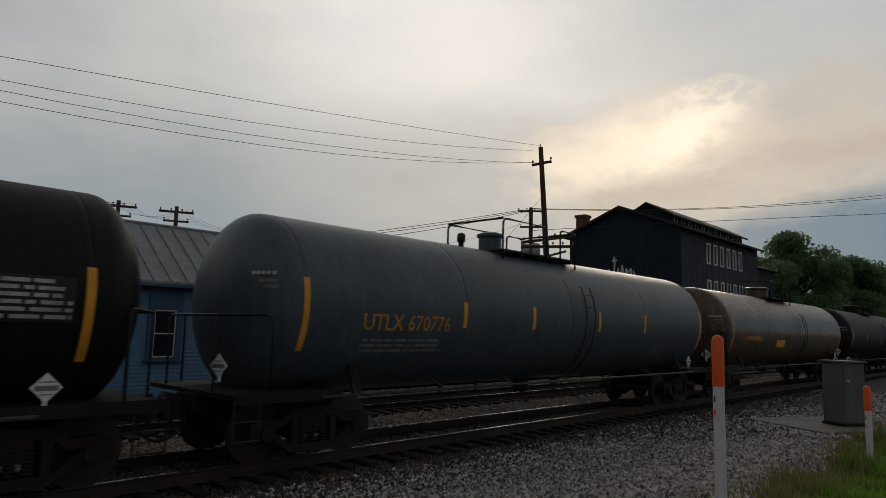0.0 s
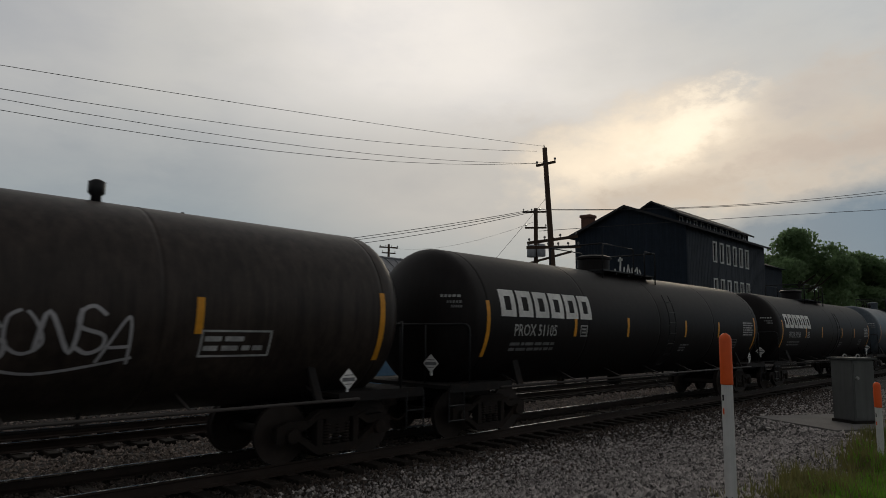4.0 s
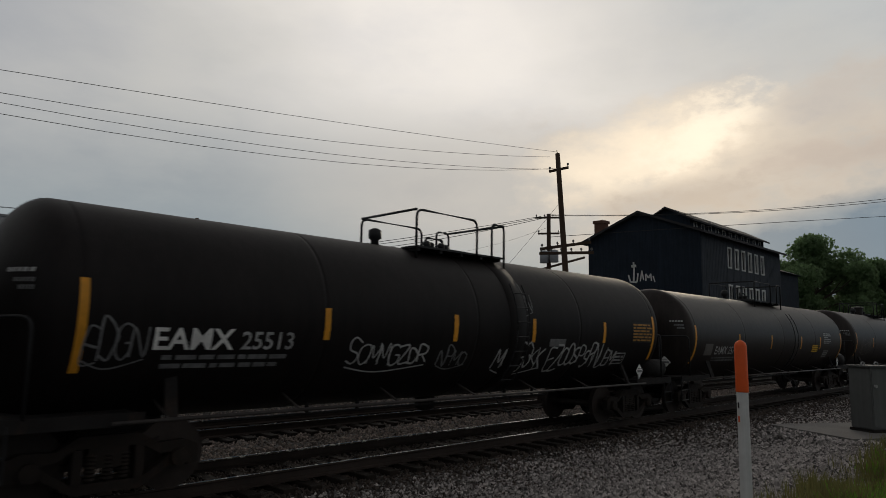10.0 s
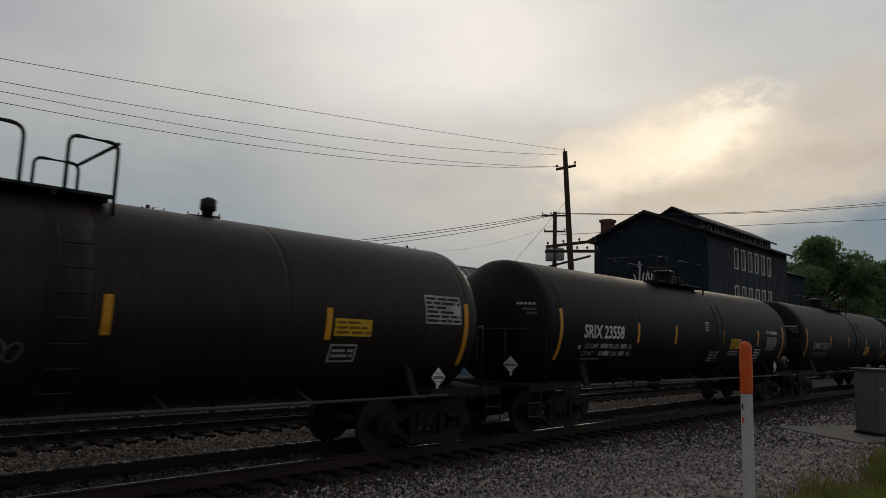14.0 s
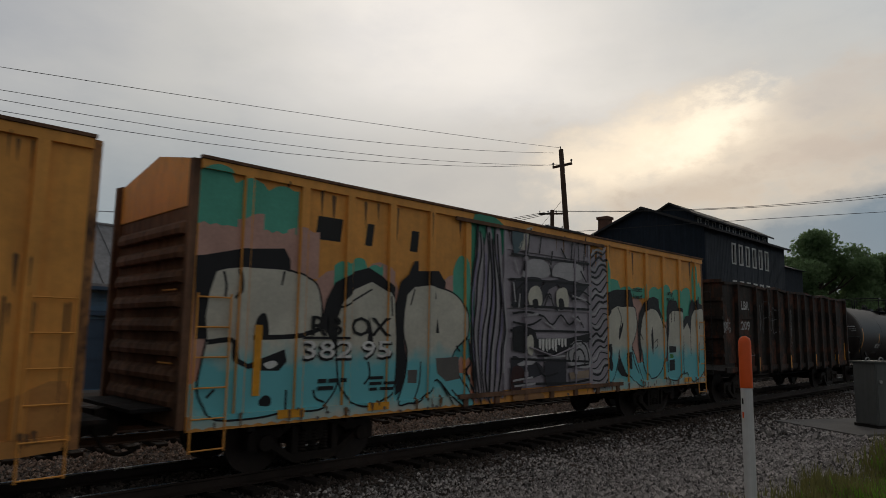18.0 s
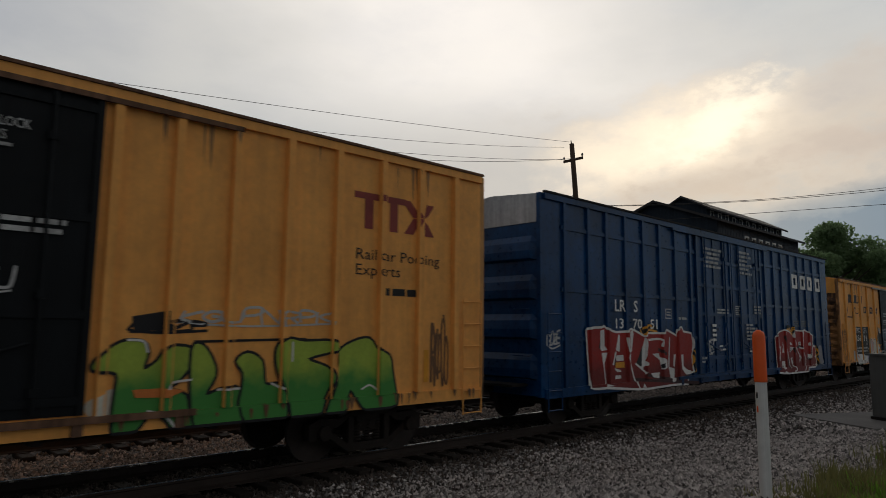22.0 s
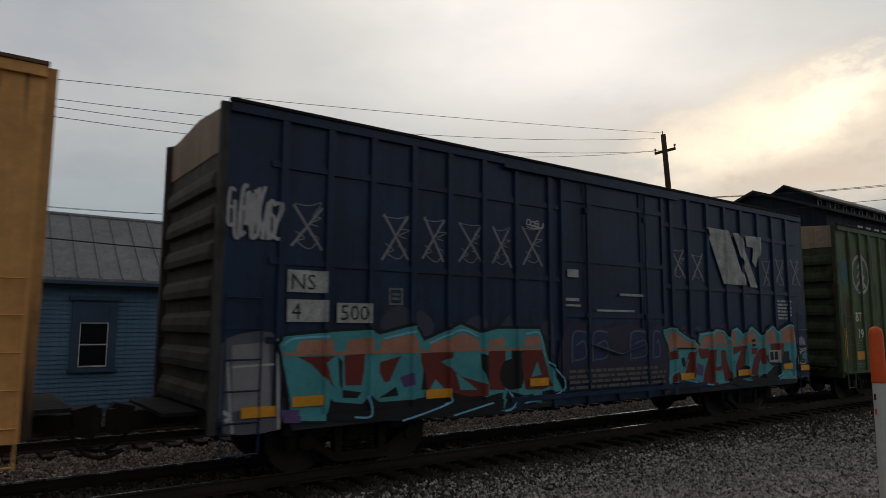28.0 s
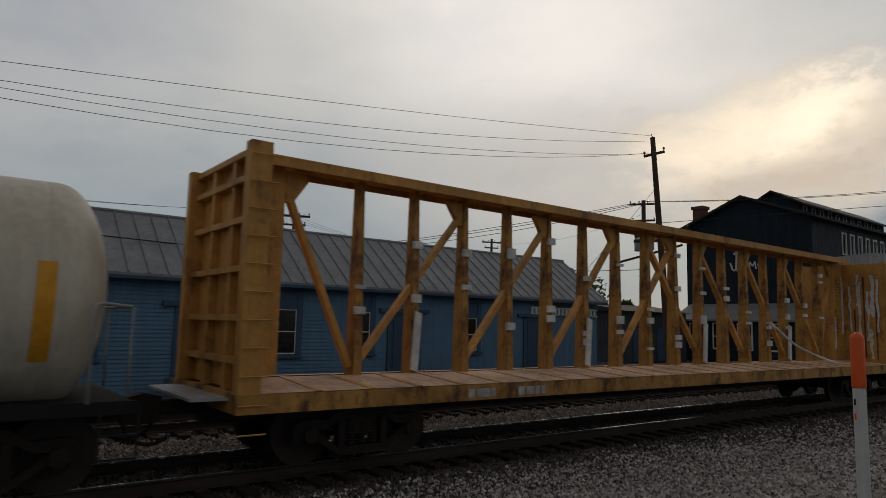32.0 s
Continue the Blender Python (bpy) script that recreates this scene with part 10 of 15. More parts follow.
form(c, lifted(sh, 0.0100), pinkish, 'salmon', 0.02, [(-3.66, 0.75), (-3.56, 1.08), (-3.34, 1.13), (-2.88, 1.14), (-2.8, 0.99), (-2.73, 0.81), (-2.72, 0.68), (-3.13, 0.66), (-3.48, 0.68)])
form(c, lifted(sh, 0.0120), creamy, 'salmon', 0.02, [(-2.84, 1), (-2.69, 1.01), (-2.4, 0.96), (-2, 1), (-1.81, 0.95), (-1.76, 0.8), (-2.13, 0.72), (-2.55, 0.69), (-2.72, 0.78)])
dab(c, lifted(sh, 0.014), 'chalk', [(-3.72, 1.81), (-3.66, 1.8), (-3.59, 1.62), (-3.57, 1.17), (-3.56, 0.97), (-3.67, 0.98), (-3.69, 1.31)])
dab(c, lifted(sh, 0.004), 'chalk', [(-4.01, 1.08), (-3.74, 1.09), (-3.68, 0.69), (-3.98, 0.72)])
dab(c, lifted(sh, 0.01), 'lilac', [(-3.99, 0.9), (-3.95, 1.02), (-3.89, 0.77), (-3.98, 0.72)], True)
dab(c, lifted(sh, 0.014), 'salmon', [(-3.31, 1.14), (-3.2, 1.02), (-3.13, 0.72), (-3.24, 0.7), (-3.29, 0.9)])
dab(c, lifted(sh, 0.014), 'salmon', [(-3.22, 1.05), (-3.07, 0.68), (-3.13, 0.69)])
line(c, lifted(sh, 0.017), 'ink', 0.022, [(-3.46, 1.8), (-3.22, 1.81), (-3.05, 1.67), (-2.95, 1.6)])
line(c, lifted(sh, 0.017), 'ink', 0.022, [(-2.91, 1.77), (-2.7, 1.82), (-2.56, 1.79), (-2.47, 1.72), (-2.31, 1.78)])
line(c, lifted(sh, 0.017), 'ink', 0.022, [(-3.34, 1.13), (-3.1, 1.17), (-2.88, 1.19)])
line(c, lifted(sh, 0.017), 'ink', 0.022, [(-3.48, 1.01), (-3.16, 1.03), (-2.9, 1.03)])
line(c, lifted(sh, 0.017), 'ink', 0.022, [(-3.44, 0.85), (-3.14, 0.86)])
line(c, lifted(sh, 0.017), 'ink', 0.022, [(-3.39, 0.92), (-3.24, 0.92)])
line(c, lifted(sh, 0.017), 'ink', 0.022, [(-3.05, 0.81), (-2.88, 0.82)])
line(c, lifted(sh, 0.017), 'ink', 0.022, [(-3.68, 0.96), (-3.51, 0.97)])
line(c, lifted(sh, 0.017), 'ink', 0.022, [(-2.51, 1.13), (-2.3, 1.12), (-1.78, 1.16)])
dab(c, lifted(sh, 0.012), 'ink', [(-2.44, 1.93), (-2.02, 2), (-1.98, 1.59), (-2.41, 1.57)])
dab(c, lifted(sh, 0.014), 'dust', [(-2.39, 1.97), (-2.03, 2.02), (-1.99, 1.65), (-2.35, 1.61)])
dab(c, lifted(sh, 0.014), 'black', [(-2.05, 2.39), (-1.96, 2.39), (-1.89, 2.15), (-1.69, 2.1), (-1.46, 2.08), (-1.43, 1.56), (-1.73, 1.54), (-1.97, 1.59)])
dab(c, lifted(sh, 0.016), 'chalk', [(-1.92, 2.33), (-1.74, 2.36), (-1.66, 2.25), (-1.67, 2.1), (-1.89, 2.12)], True)
dab(c, lifted(sh, 0.012), 'chalk', [(-1.88, 2.88), (-1.79, 2.89), (-1.78, 2.55), (-1.88, 2.55)])
dab(c, lifted(sh, 0.012), 'ink', [(-1.74, 1.46), (-1.45, 1.52), (-1.43, 1.26), (-1.63, 1.27), (-1.72, 1.34)], True)
dab(c, lifted(sh, 0.016), 'brick', [(-2.11, 1.33), (-1.95, 1.34), (-1.94, 1.22), (-2.11, 1.22)])
dab(c, lifted(sh, 0.018), 'ink', [(-2.54, 0.98), (-2.41, 0.98), (-2.4, 0.9), (-2.54, 0.9)])
dab(c, lifted(sh, 0.014), 'dust', [(-2.27, 1.17), (-1.8, 1.16), (-1.82, 1.04), (-2.22, 1.03)])
dab(c, lifted(sh, 0.022), 'yellow_stripe', [(-3.57, 2.07), (-3.47, 2.07), (-3.43, 1.63), (-3.54, 1.62)])
dab(c, lifted(sh, 0.003), 'bone', [(-3.65, 0.68), (-3.67, 1.06), (-4.01, 1.05)])
dab(c, lifted(sh, 0.01), 'bone', [(-5.81, 0.73), (-5.84, 1.17), (-5.17, 1.16), (-4.86, 1.16), (-3.7, 1.16), (-3.68, 1), (-3.72, 0.76), (-4.76, 0.72), (-5.51, 0.71)])
dab(c, lifted(sh, 0.006), 'chalk', [(-6.22, 1.32), (-5.99, 1.31), (-5.98, 1.65), (-5.88, 1.75), (-5.83, 1), (-6, 0.98), (-6.02, 0.75), (-6.17, 0.75)], True)
dab(c, lifted(sh, 0.014), 'salmon', [(-5.71, 1.14), (-5.53, 1.11), (-5.4, 1), (-5.44, 0.97), (-5.6, 1.03)], True)
dab(c, lifted(sh, 0.014), 'lilac', [(-4.1, 1.14), (-3.97, 1.14), (-3.96, 0.78), (-4.09, 0.75)])
dab(c, lifted(sh, 0.016), 'chalk', [(-4.85, 1.17), (-4.67, 1.19), (-4.69, 0.99), (-4.86, 1)])
dab(c, lifted(sh, 0.016), 'chalk', [(-3.71, 1.76), (-3.56, 1.72), (-3.55, 1.03), (-3.74, 1), (-3.69, 1.16)])
dab(c, lifted(sh, 0.014), 'dust_green', [(-5.65, 0.75), (-5.03, 0.75), (-5.05, 0.72), (-5.64, 0.7)])
dab(c, lifted(sh, 0.014), 'brick', [(-4.87, 0.73), (-4.82, 0.81), (-4.77, 0.73)])
dab(c, lifted(sh, 0.014), 'brick', [(-4.47, 0.74), (-4.42, 0.84), (-4.34, 0.74)])
line(c, lifted(sh, 0.018), 'ink', 0.022, [(-5.97, 1.28), (-5.98, 1.61), (-5.88, 1.76)])
line(c, lifted(sh, 0.018), 'ink', 0.022, [(-3.71, 1.78), (-3.59, 1.76), (-3.56, 1.6)])
line(c, lifted(sh, 0.018), 'ink', 0.022, [(-6.22, 1.32), (-6.03, 1.31), (-5.89, 1.27)])
line(c, lifted(sh, 0.018), 'ink', 0.022, [(-6.18, 0.8), (-6.02, 0.83)])
line(c, lifted(sh, 0.018), 'ink', 0.022, [(-4.66, 1.17), (-4.67, 0.99), (-4.87, 0.99)])
line(c, lifted(sh, 0.009), 'chalk', 0.022, [(-4.57, 2.25), (-4.36, 2.31), (-4.07, 2.28), (-4.17, 2.16), (-4.52, 2.11), (-4.26, 2.24), (-3.99, 2.18), (-4.16, 2.06)])
line(c, lifted(sh, 0.009), 'chalk', 0.022, [(-4.48, 2.19), (-4.58, 2.09), (-4.43, 2.06), (-4.35, 2.16)])
line(c, lifted(sh, 0.009), 'chalk', 0.022, [(-4.34, 2.02), (-4.42, 1.88)])
line(c, lifted(sh, 0.009), 'chalk', 0.022, [(-4.25, 2), (-4.15, 1.84), (-4.09, 1.9)])
line(c, lifted(sh, 0.009), 'chalk', 0.022, [(-4.17, 1.73), (-4.06, 1.75), (-4.03, 1.65), (-4.14, 1.61), (-4.07, 1.55), (-3.98, 1.61)])
line(c, lifted(sh, 0.009), 'chalk', 0.022, [(-4.01, 1.65), (-3.93, 1.53), (-3.96, 1.41), (-3.83, 1.38), (-3.8, 1.48)])
line(c, lifted(sh, 0.009), 'chalk', 0.022, [(-3.96, 1.72), (-3.86, 1.72)])
letter(c, "next\nload", 4.08, 3.20, 0.15, "black", sh, width=0.48, slant=0.2)
letter(c, "any\nroad", 6.38, 3.22, 0.15, "black", sh, width=0.42, slant=0.2)
# dusty sill below the door, its shade painted in as dark brown
dab(c, lifted(sh, 0.002), "dark_brown", [(-1.75, 1.02), (1.9, 1.02), (1.9, 0.69), (-1.75, 0.69)])
dab(c, lifted(sh, 0.004), "dust", [(-1.75, 0.95), (-0.9, 0.9), (0.2, 0.97), (0.9, 0.88), (1.85, 0.97), (1.7, 0.75), (0.4, 0.70), (-0.6, 0.78), (-1.7, 0.72)], True)
rust_runs(c, lifted(sh, 0.024), -7.6, -1.6, 0.90, 26, 301, 0.22)
rust_runs(c, lifted(sh, 0.024), 1.9, 7.6, 0.92, 22, 302, 0.2)
rust_runs(c, sh, -7.6, -1.5, 4.28, 16, 303, 0.8)
rust_runs(c, sh, 1.9, 7.6, 4.28, 14, 304, 0.8)
for x0, x1, z0, z1 in ((6.5, 7.75, 0.72, 1.5), (-7.75, -7.0, 0.72, 1.3)):
    dab(c, lifted(sh, 0.001), "rust_pale", [(x0, z0), (x1, z0), (x1, z1), ((x0 + x1) / 2, z1 - 0.2), (x0 + 0.15, z1 - 0.35)], True)
    rust_runs(c, lifted(sh, 0.003), x0, x1, z1 + 0.9, 14, int(x0 * 10) + 400, 1.6)
for x in (-7.09, -5.94, -4.82, -3.62, -2.42, 2.6, 3.75, 4.92, 6.08, 7.3):
    rust_runs(c, sh, x - 0.16, x + 0.16, 2.9, 2, int(x * 50) + 900, 0.6)
line(c, lifted(sh, 0.006), 'blue', 0.05, [(5.24, 3.27), (5.48, 3.17), (5.56, 3.05), (5.44, 2.86)])
line(c, lifted(sh, 0.006), 'blue', 0.05, [(5.64, 3.32), (5.48, 3.14)])
line(c, lifted(sh, 0.006), 'blue', 0.05, [(5.28, 2.84), (5.56, 3.07), (5.72, 2.89)])
line(c, lifted(sh, 0.006), 'blue', 0.05, [(5.72, 3.35), (5.6, 3.17)])
dab(c, lifted(sh, 0.004), 'chalk', [(5.17, 3.29), (5.36, 3.33), (5.52, 3.17), (5.72, 3.35), (5.8, 3.29), (5.64, 3.08), (5.8, 2.92), (5.68, 2.81), (5.52, 2.97), (5.28, 2.82), (5.21, 2.91), (5.4, 3.09)])
dab(c, lifted(sh, 0.006), 'ink', [(5.29, 1.56), (5.68, 1.58), (5.68, 1.25), (5.29, 1.24)])
dab(c, lifted(sh, 0.008), 'bone', [(5.37, 1.47), (5.6, 1.49), (5.6, 1.31), (5.37, 1.31)])
dab(c, lifted(sh, 0.004), 'ink', [(5.52, 1.92), (5.88, 1.94), (5.88, 1.7), (5.56, 1.68)])
dd = lifted(sh, 0.034)
bars(c, dd, -1.0, -0.32, 2.87, 3.12, 2, "white_worn")
bars(c, dd, -0.12, 1.2, 2.98, 3.24, 2, "white_worn", seed=3)
frame_box(c, dd, -1.13, -0.48, 2.53, 2.74, "white_worn")
dab(c, lifted(dd, 0.002), 'steel', [(-1.42, 2.26), (-0.17, 2.29), (-0.07, 2.03), (-0.08, 1.61), (-0.13, 1.11), (-1.22, 1.15), (-1.32, 1.56)], True)
dab(c, lifted(dd, 0.004), 'sky_dim', [(-1.36, 2.14), (-1.15, 2.18), (-1.18, 1.95), (-1.03, 1.71), (-1.2, 1.63), (-1.36, 1.87)], True)
dab(c, lifted(dd, 0.004), 'sky_dim', [(-1.02, 2.19), (-0.65, 2.24), (-0.54, 1.95), (-0.72, 1.74), (-0.95, 1.87)], True)
dab(c, lifted(dd, 0.004), 'sky_dim', [(-0.51, 2.2), (-0.21, 2.16), (-0.14, 1.78), (-0.38, 1.62), (-0.58, 1.78)], True)
dab(c, lifted(dd, 0.004), 'sky_dim', [(-1.24, 1.56), (-0.8, 1.58), (-0.69, 1.3), (-1.05, 1.2)], True)
dab(c, lifted(dd, 0.004), 'sky_dim', [(-0.61, 1.54), (-0.15, 1.57), (-0.15, 1.19), (-0.5, 1.21)], True)
dab(c, lifted(dd, 0.006), 'ink', [(-0.69, 2.15), (-0.57, 2.2), (-0.54, 1.87), (-0.65, 1.82)], True)
dab(c, lifted(dd, 0.006), 'ink', [(-1.21, 1.85), (-0.53, 1.72), (-0.54, 1.62), (-1.16, 1.71)], True)
dab(c, lifted(dd, 0.006), 'ink', [(-1.32, 1.48), (-1, 1.23), (-1.17, 1.17)], True)
line(c, lifted(dd, 0.008), 'silver', 0.035, [(-1.41, 2.24), (-0.84, 2.29)])
line(c, lifted(dd, 0.008), 'silver', 0.035, [(-0.8, 2.31), (-0.17, 2.32), (-0.18, 2.19)])
line(c, lifted(dd, 0.008), 'silver', 0.035, [(-1.36, 2.1), (-0.83, 2.14)])
line(c, lifted(dd, 0.008), 'silver', 0.035, [(-1.06, 1.38), (-0.12, 1.37)])
line(c, lifted(dd, 0.008), 'silver', 0.035, [(-0.94, 1.23), (-0.11, 1.24)])
line(c, lifted(dd, 0.008), 'silver', 0.035, [(-1.16, 1.69), (-0.24, 1.71)])
line(c, lifted(dd, 0.008), 'silver', 0.035, [(-0.91, 1.15), (-0.11, 1.13)])
line(c, lifted(dd, 0.008), 'silver', 0.035, [(-1.07, 1.63), (-0.79, 1.42), (-0.23, 1.53)])
dab(c, lifted(dd, 0.006), 'chalk', [(0.03, 2), (0.16, 2), (0.18, 1.9), (0.06, 1.88)], True)
line(c, lifted(dd, 0.008), 'silver', 0.028, [(0.24, 1.6), (0.4, 1.86), (0.26, 2.06), (0.42, 2.09), (0.93, 2.1), (0.96, 1.9), (0.71, 1.84), (0.74, 1.63), (1.07, 1.59)])
line(c, lifted(dd, 0.008), 'silver', 0.028, [(0.94, 1.84), (1.32, 1.9), (1.42, 1.77), (1.38, 1.58)])
line(c, lifted(dd, 0.008), 'silver', 0.028, [(1.05, 1.95), (1.23, 2.03)])
line(c, lifted(dd, 0.008), 'silver', 0.028, [(0.63, 1.55), (0.95, 1.59), (1.19, 1.56), (1.34, 1.39), (1.42, 1.16)])
line(c, lifted(dd, 0.008), 'silver', 0.028, [(0.71, 1.41), (0.68, 1.27), (0.51, 1.23), (0.74, 1.2)])
line(c, lifted(dd, 0.008), 'silver', 0.028, [(0.44, 1.77), (0.51, 1.25), (0.63, 1.05), (0.86, 1.1)])
line(c, lifted(dd, 0.008), 'silver', 0.028, [(0.07, 1.65), (0.28, 1.73)])
line(c, lifted(dd, 0.008), 'silver', 0.028, [(-0.01, 1.61), (0.23, 1.6)])
line(c, lifted(dd, 0.008), 'silver', 0.028, [(-0.04, 1.46), (0.45, 1.47)])
line(c, lifted(dd, 0.008), 'silver', 0.028, [(0.48, 2), (0.52, 1.6), (0.77, 1.66)])
line(c, lifted(dd, 0.008), 'silver', 0.028, [(1.12, 1.75), (1.28, 1.79)])

c, sh, half = make_boxcar(-226.98, -208.18, "blue high box car with red graffiti along the sill", "box_blue", top=5.07, bottom=0.66, ribs=(-8.68, -7.75, -6.99, -6.14, -5.27, -4.42, -3.55, -2.66, 2.85, 3.65, 4.42, 5.28, 6.1, 6.9, 7.78, 8.65), rib_w=0.12, rib_d=0.055,
                          door=(-2.36, 2.45), door_split=[0.05], door_ribs=(-1.84, -1.17, -0.52, 0.63, 1.34), door_bands=(1.35, 2.62, 3.45, 4.2), girts=(1.93, 3.0, 4.38), end_ribs=4, roof_mat="galvan")
block_mark(c, lifted(sh, 0.035), [(5.42, 5.98), (6.28, 6.84), (7.08, 7.60), (7.98, 8.54)], 3.72, 4.24, "white")
letter(c, "LR   S", -6.72, 2.58, 0.28, "white", lifted(sh, 0.062), width=1.05, fat=0.012)
letter(c, "13   70   51", -6.70, 2.17, 0.24, "white", lifted(sh, 0.062), width=2.0, fat=0.012)
frame_box(c, sh, -4.14, -3.80, 2.44, 2.71)
bars(c, sh, -3.4, -2.9, 2.40, 2.52, 1, "white_worn")
dd = lifted(sh, 0.036)
for x0, x1, z0, z1, n, m in ((-1.87, -0.66, 3.96, 4.61, 5, "white_worn"), (0.67, 1.64, 3.91, 4.71, 6, "white_worn"), (-1.10, -0.29, 2.63, 2.81, 2, "white_worn"), (0.22, 0.57, 2.62, 2.93, 5, "white_worn"), (1.72, 2.28, 2.67, 2.98, 3, "white_worn"),
                             (-1.45, -1.17, 1.80, 2.36, 4, "white"), (1.02, 1.81, 1.82, 2.39, 5, "white_worn"), (-1.01, -0.59, 1.53, 1.73, 2, "white"), (2.02, 2.29, 1.60, 2.05, 7, "white_worn"), (-2.2, -1.9, 1.2, 1.4, 2, "white_worn"), (1.2, 1.7, 1.45, 1.62, 2, "white")):
    bars(c, dd, x0, x1, z0, z1, n, m, seed=int(x0 * 10) + 40)
scribble(c, dd, -1.85, -1.40, 1.49, 1.90, 3, 0.05, "spray_chalk", 91)
rd = lifted(sh, 0.03)
form(c, lifted(rd, 0.0060), fade("red", "maroon", 1.30), 'bone', 0.055, [(-7.89, 2.12), (-7.59, 2.15), (-7.26, 2.16), (-7.18, 2.19), (-7, 2.11), (-6.66, 2.05), (-6.14, 2.07), (-5.97, 2.13), (-5.79, 2.09), (-5.32, 1.95), (-5.17, 2.03), (-4.22, 2.03), (-4.18, 2.12), (-3.64, 1.97), (-3.59, 2.12), (-3.34, 2.21), (-3.23, 2.08), (-2.78, 2.04), (-2.72, 1.77), (-2.81, 1.42), (-2.74, 1.01), (-3.12, 0.98), (-3.17, 0.7), (-3.37, 0.72), (-3.97, 0.73), (-5.32, 0.7), (-5.84, 0.72), (-7.16, 0.82), (-7.48, 0.82), (-7.78, 0.83)], False)
dab(c, lifted(rd, 0.0085), 'maroon', [(-7.82, 1.24), (-7.18, 1.1), (-6.46, 1.01), (-5.86, 1), (-5.34, 0.95), (-3.98, 0.97), (-3.18, 0.95), (-3.17, 0.7), (-3.37, 0.72), (-3.97, 0.73), (-5.32, 0.7), (-5.84, 0.72), (-7.16, 0.82), (-7.48, 0.82), (-7.78, 0.83)])
dab(c, lifted(rd, 0.01), 'bone', [(-7.35, 1.7), (-7.34, 2.11), (-7.18, 2.14), (-7.17, 1.76), (-7.05, 1.66), (-7.3, 1.64)])
dab(c, lifted(rd, 0.01), 'bone', [(-7.3, 1.6), (-7.05, 1.6), (-7.2, 1.32), (-7.13, 0.88), (-6.81, 0.82), (-7.16, 0.82), (-7.21, 1.2), (-7.26, 1.38)])
dab(c, lifted(rd, 0.01), 'bone', [(-6.69, 1.65), (-6.56, 2.02), (-6.5, 2.02), (-6.52, 1.61)])
dab(c, lifted(rd, 0.01), 'bone', [(-6.78, 1.23), (-6.5, 1.18), (-6.47, 1.13), (-6.66, 1.14)])
dab(c, lifted(rd, 0.01), 'bone', [(-6.71, 1.06), (-6.49, 1.05), (-6.49, 0.98), (-6.76, 0.97)])
dab(c, lifted(rd, 0.01), 'bone', [(-6.07, 2.02), (-5.93, 2.15), (-5.86, 2.06), (-5.97, 1.6), (-6.04, 1.63)])
dab(c, lifted(rd, 0.01), 'bone', [(-5.55, 0.72), (-5.48, 0.82), (-5.36, 0.7)])
dab(c, lifted(rd, 0.01), 'bone', [(-5.56, 1.51), (-5.32, 1.95), (-5.24, 1.8), (-5.33, 1.36), (-5.16, 1.27), (-5.43, 1.22), (-5.46, 1.11), (-5.58, 1.19)])
dab(c, lifted(rd, 0.01), 'bone', [(-4.98, 1.53), (-4.64, 1.54), (-4.59, 1.44), (-4.19, 1.37), (-4.19, 1.14), (-4.53, 1.12), (-4.59, 1.36)])
dab(c, lifted(rd, 0.01), 'bone', [(-5.07, 1.05), (-4.61, 1.05), (-4.65, 0.9), (-4.94, 0.94)])
dab(c, lifted(rd, 0.01), 'bone', [(-4.13, 1.18), (-3.81, 1.12), (-3.83, 0.79), (-4.01, 0.77), (-4.07, 0.98)])
dab(c, lifted(rd, 0.01), 'bone', [(-3.83, 1.49), (-3.71, 1.49), (-3.8, 1.16), (-3.88, 1.21)])
dab(c, lifted(rd, 0.01), 'bone', [(-3.41, 1.48), (-3.28, 1.48), (-3.29, 1.18), (-3.13, 1.08), (-2.8, 1.02), (-3.18, 0.95), (-3.37, 1.1)])
dab(c, lifted(rd, 0.01), 'bone', [(-6.71, 1.52), (-6.37, 1.54), (-6.34, 1.4), (-6.67, 1.39)])
line(c, lifted(rd, 0.012), 'bone', 0.055, [(-6, 1.63), (-6.15, 1.46), (-6.01, 1.25), (-5.89, 0.96), (-5.69, 0.7)])
line(c, lifted(rd, 0.012), 'bone', 0.055, [(-4.03, 1.95), (-4.13, 1.18)])
line(c, lifted(rd, 0.012), 'bone', 0.055, [(-6.18, 1.95), (-6.14, 1.6)])
line(c, lifted(rd, 0.012), 'bone', 0.055, [(-5.24, 1.88), (-4.49, 1.9), (-4.48, 1.71)])
line(c, lifted(rd, 0.012), 'bone', 0.055, [(-5.81, 1.31), (-5.43, 1.13), (-5.31, 1.05)])
line(c, lifted(rd, 0.012), 'bone', 0.055, [(-6.82, 1.3), (-6.72, 1.55), (-6.69, 1.62)])
dab(c, lifted(rd, 0.0115), 'yellow_stripe', [(-6.73, 1.36), (-6.32, 1.37), (-6.31, 1.23), (-6.72, 1.24)])
dab(c, lifted(rd, 0.0115), 'ink', [(-6.82, 1.3), (-6.75, 1.55), (-6.69, 1.58), (-6.7, 1.29)])
dab(c, lifted(rd, 0.0115), 'ink', [(-5.77, 1.31), (-5.47, 1.73), (-5.52, 1.22)])
dab(c, lifted(rd, 0.0115), 'ink', [(-4.54, 1.24), (-4.36, 1.3), (-4.36, 1.17), (-4.53, 1.15)])
line(c, lifted(rd, 0.009), 'soot_red', 0.08, [(-7.25, 2.01), (-7.39, 1.7)])
line(c, lifted(rd, 0.009), 'soot_red', 0.08, [(-5.31, 1.02), (-3.97, 0.85), (-2.96, 0.9)])
line(c, lifted(rd, 0.009), 'soot_red', 0.08, [(-2.5, 0.64), (-5.92, 0.93)])
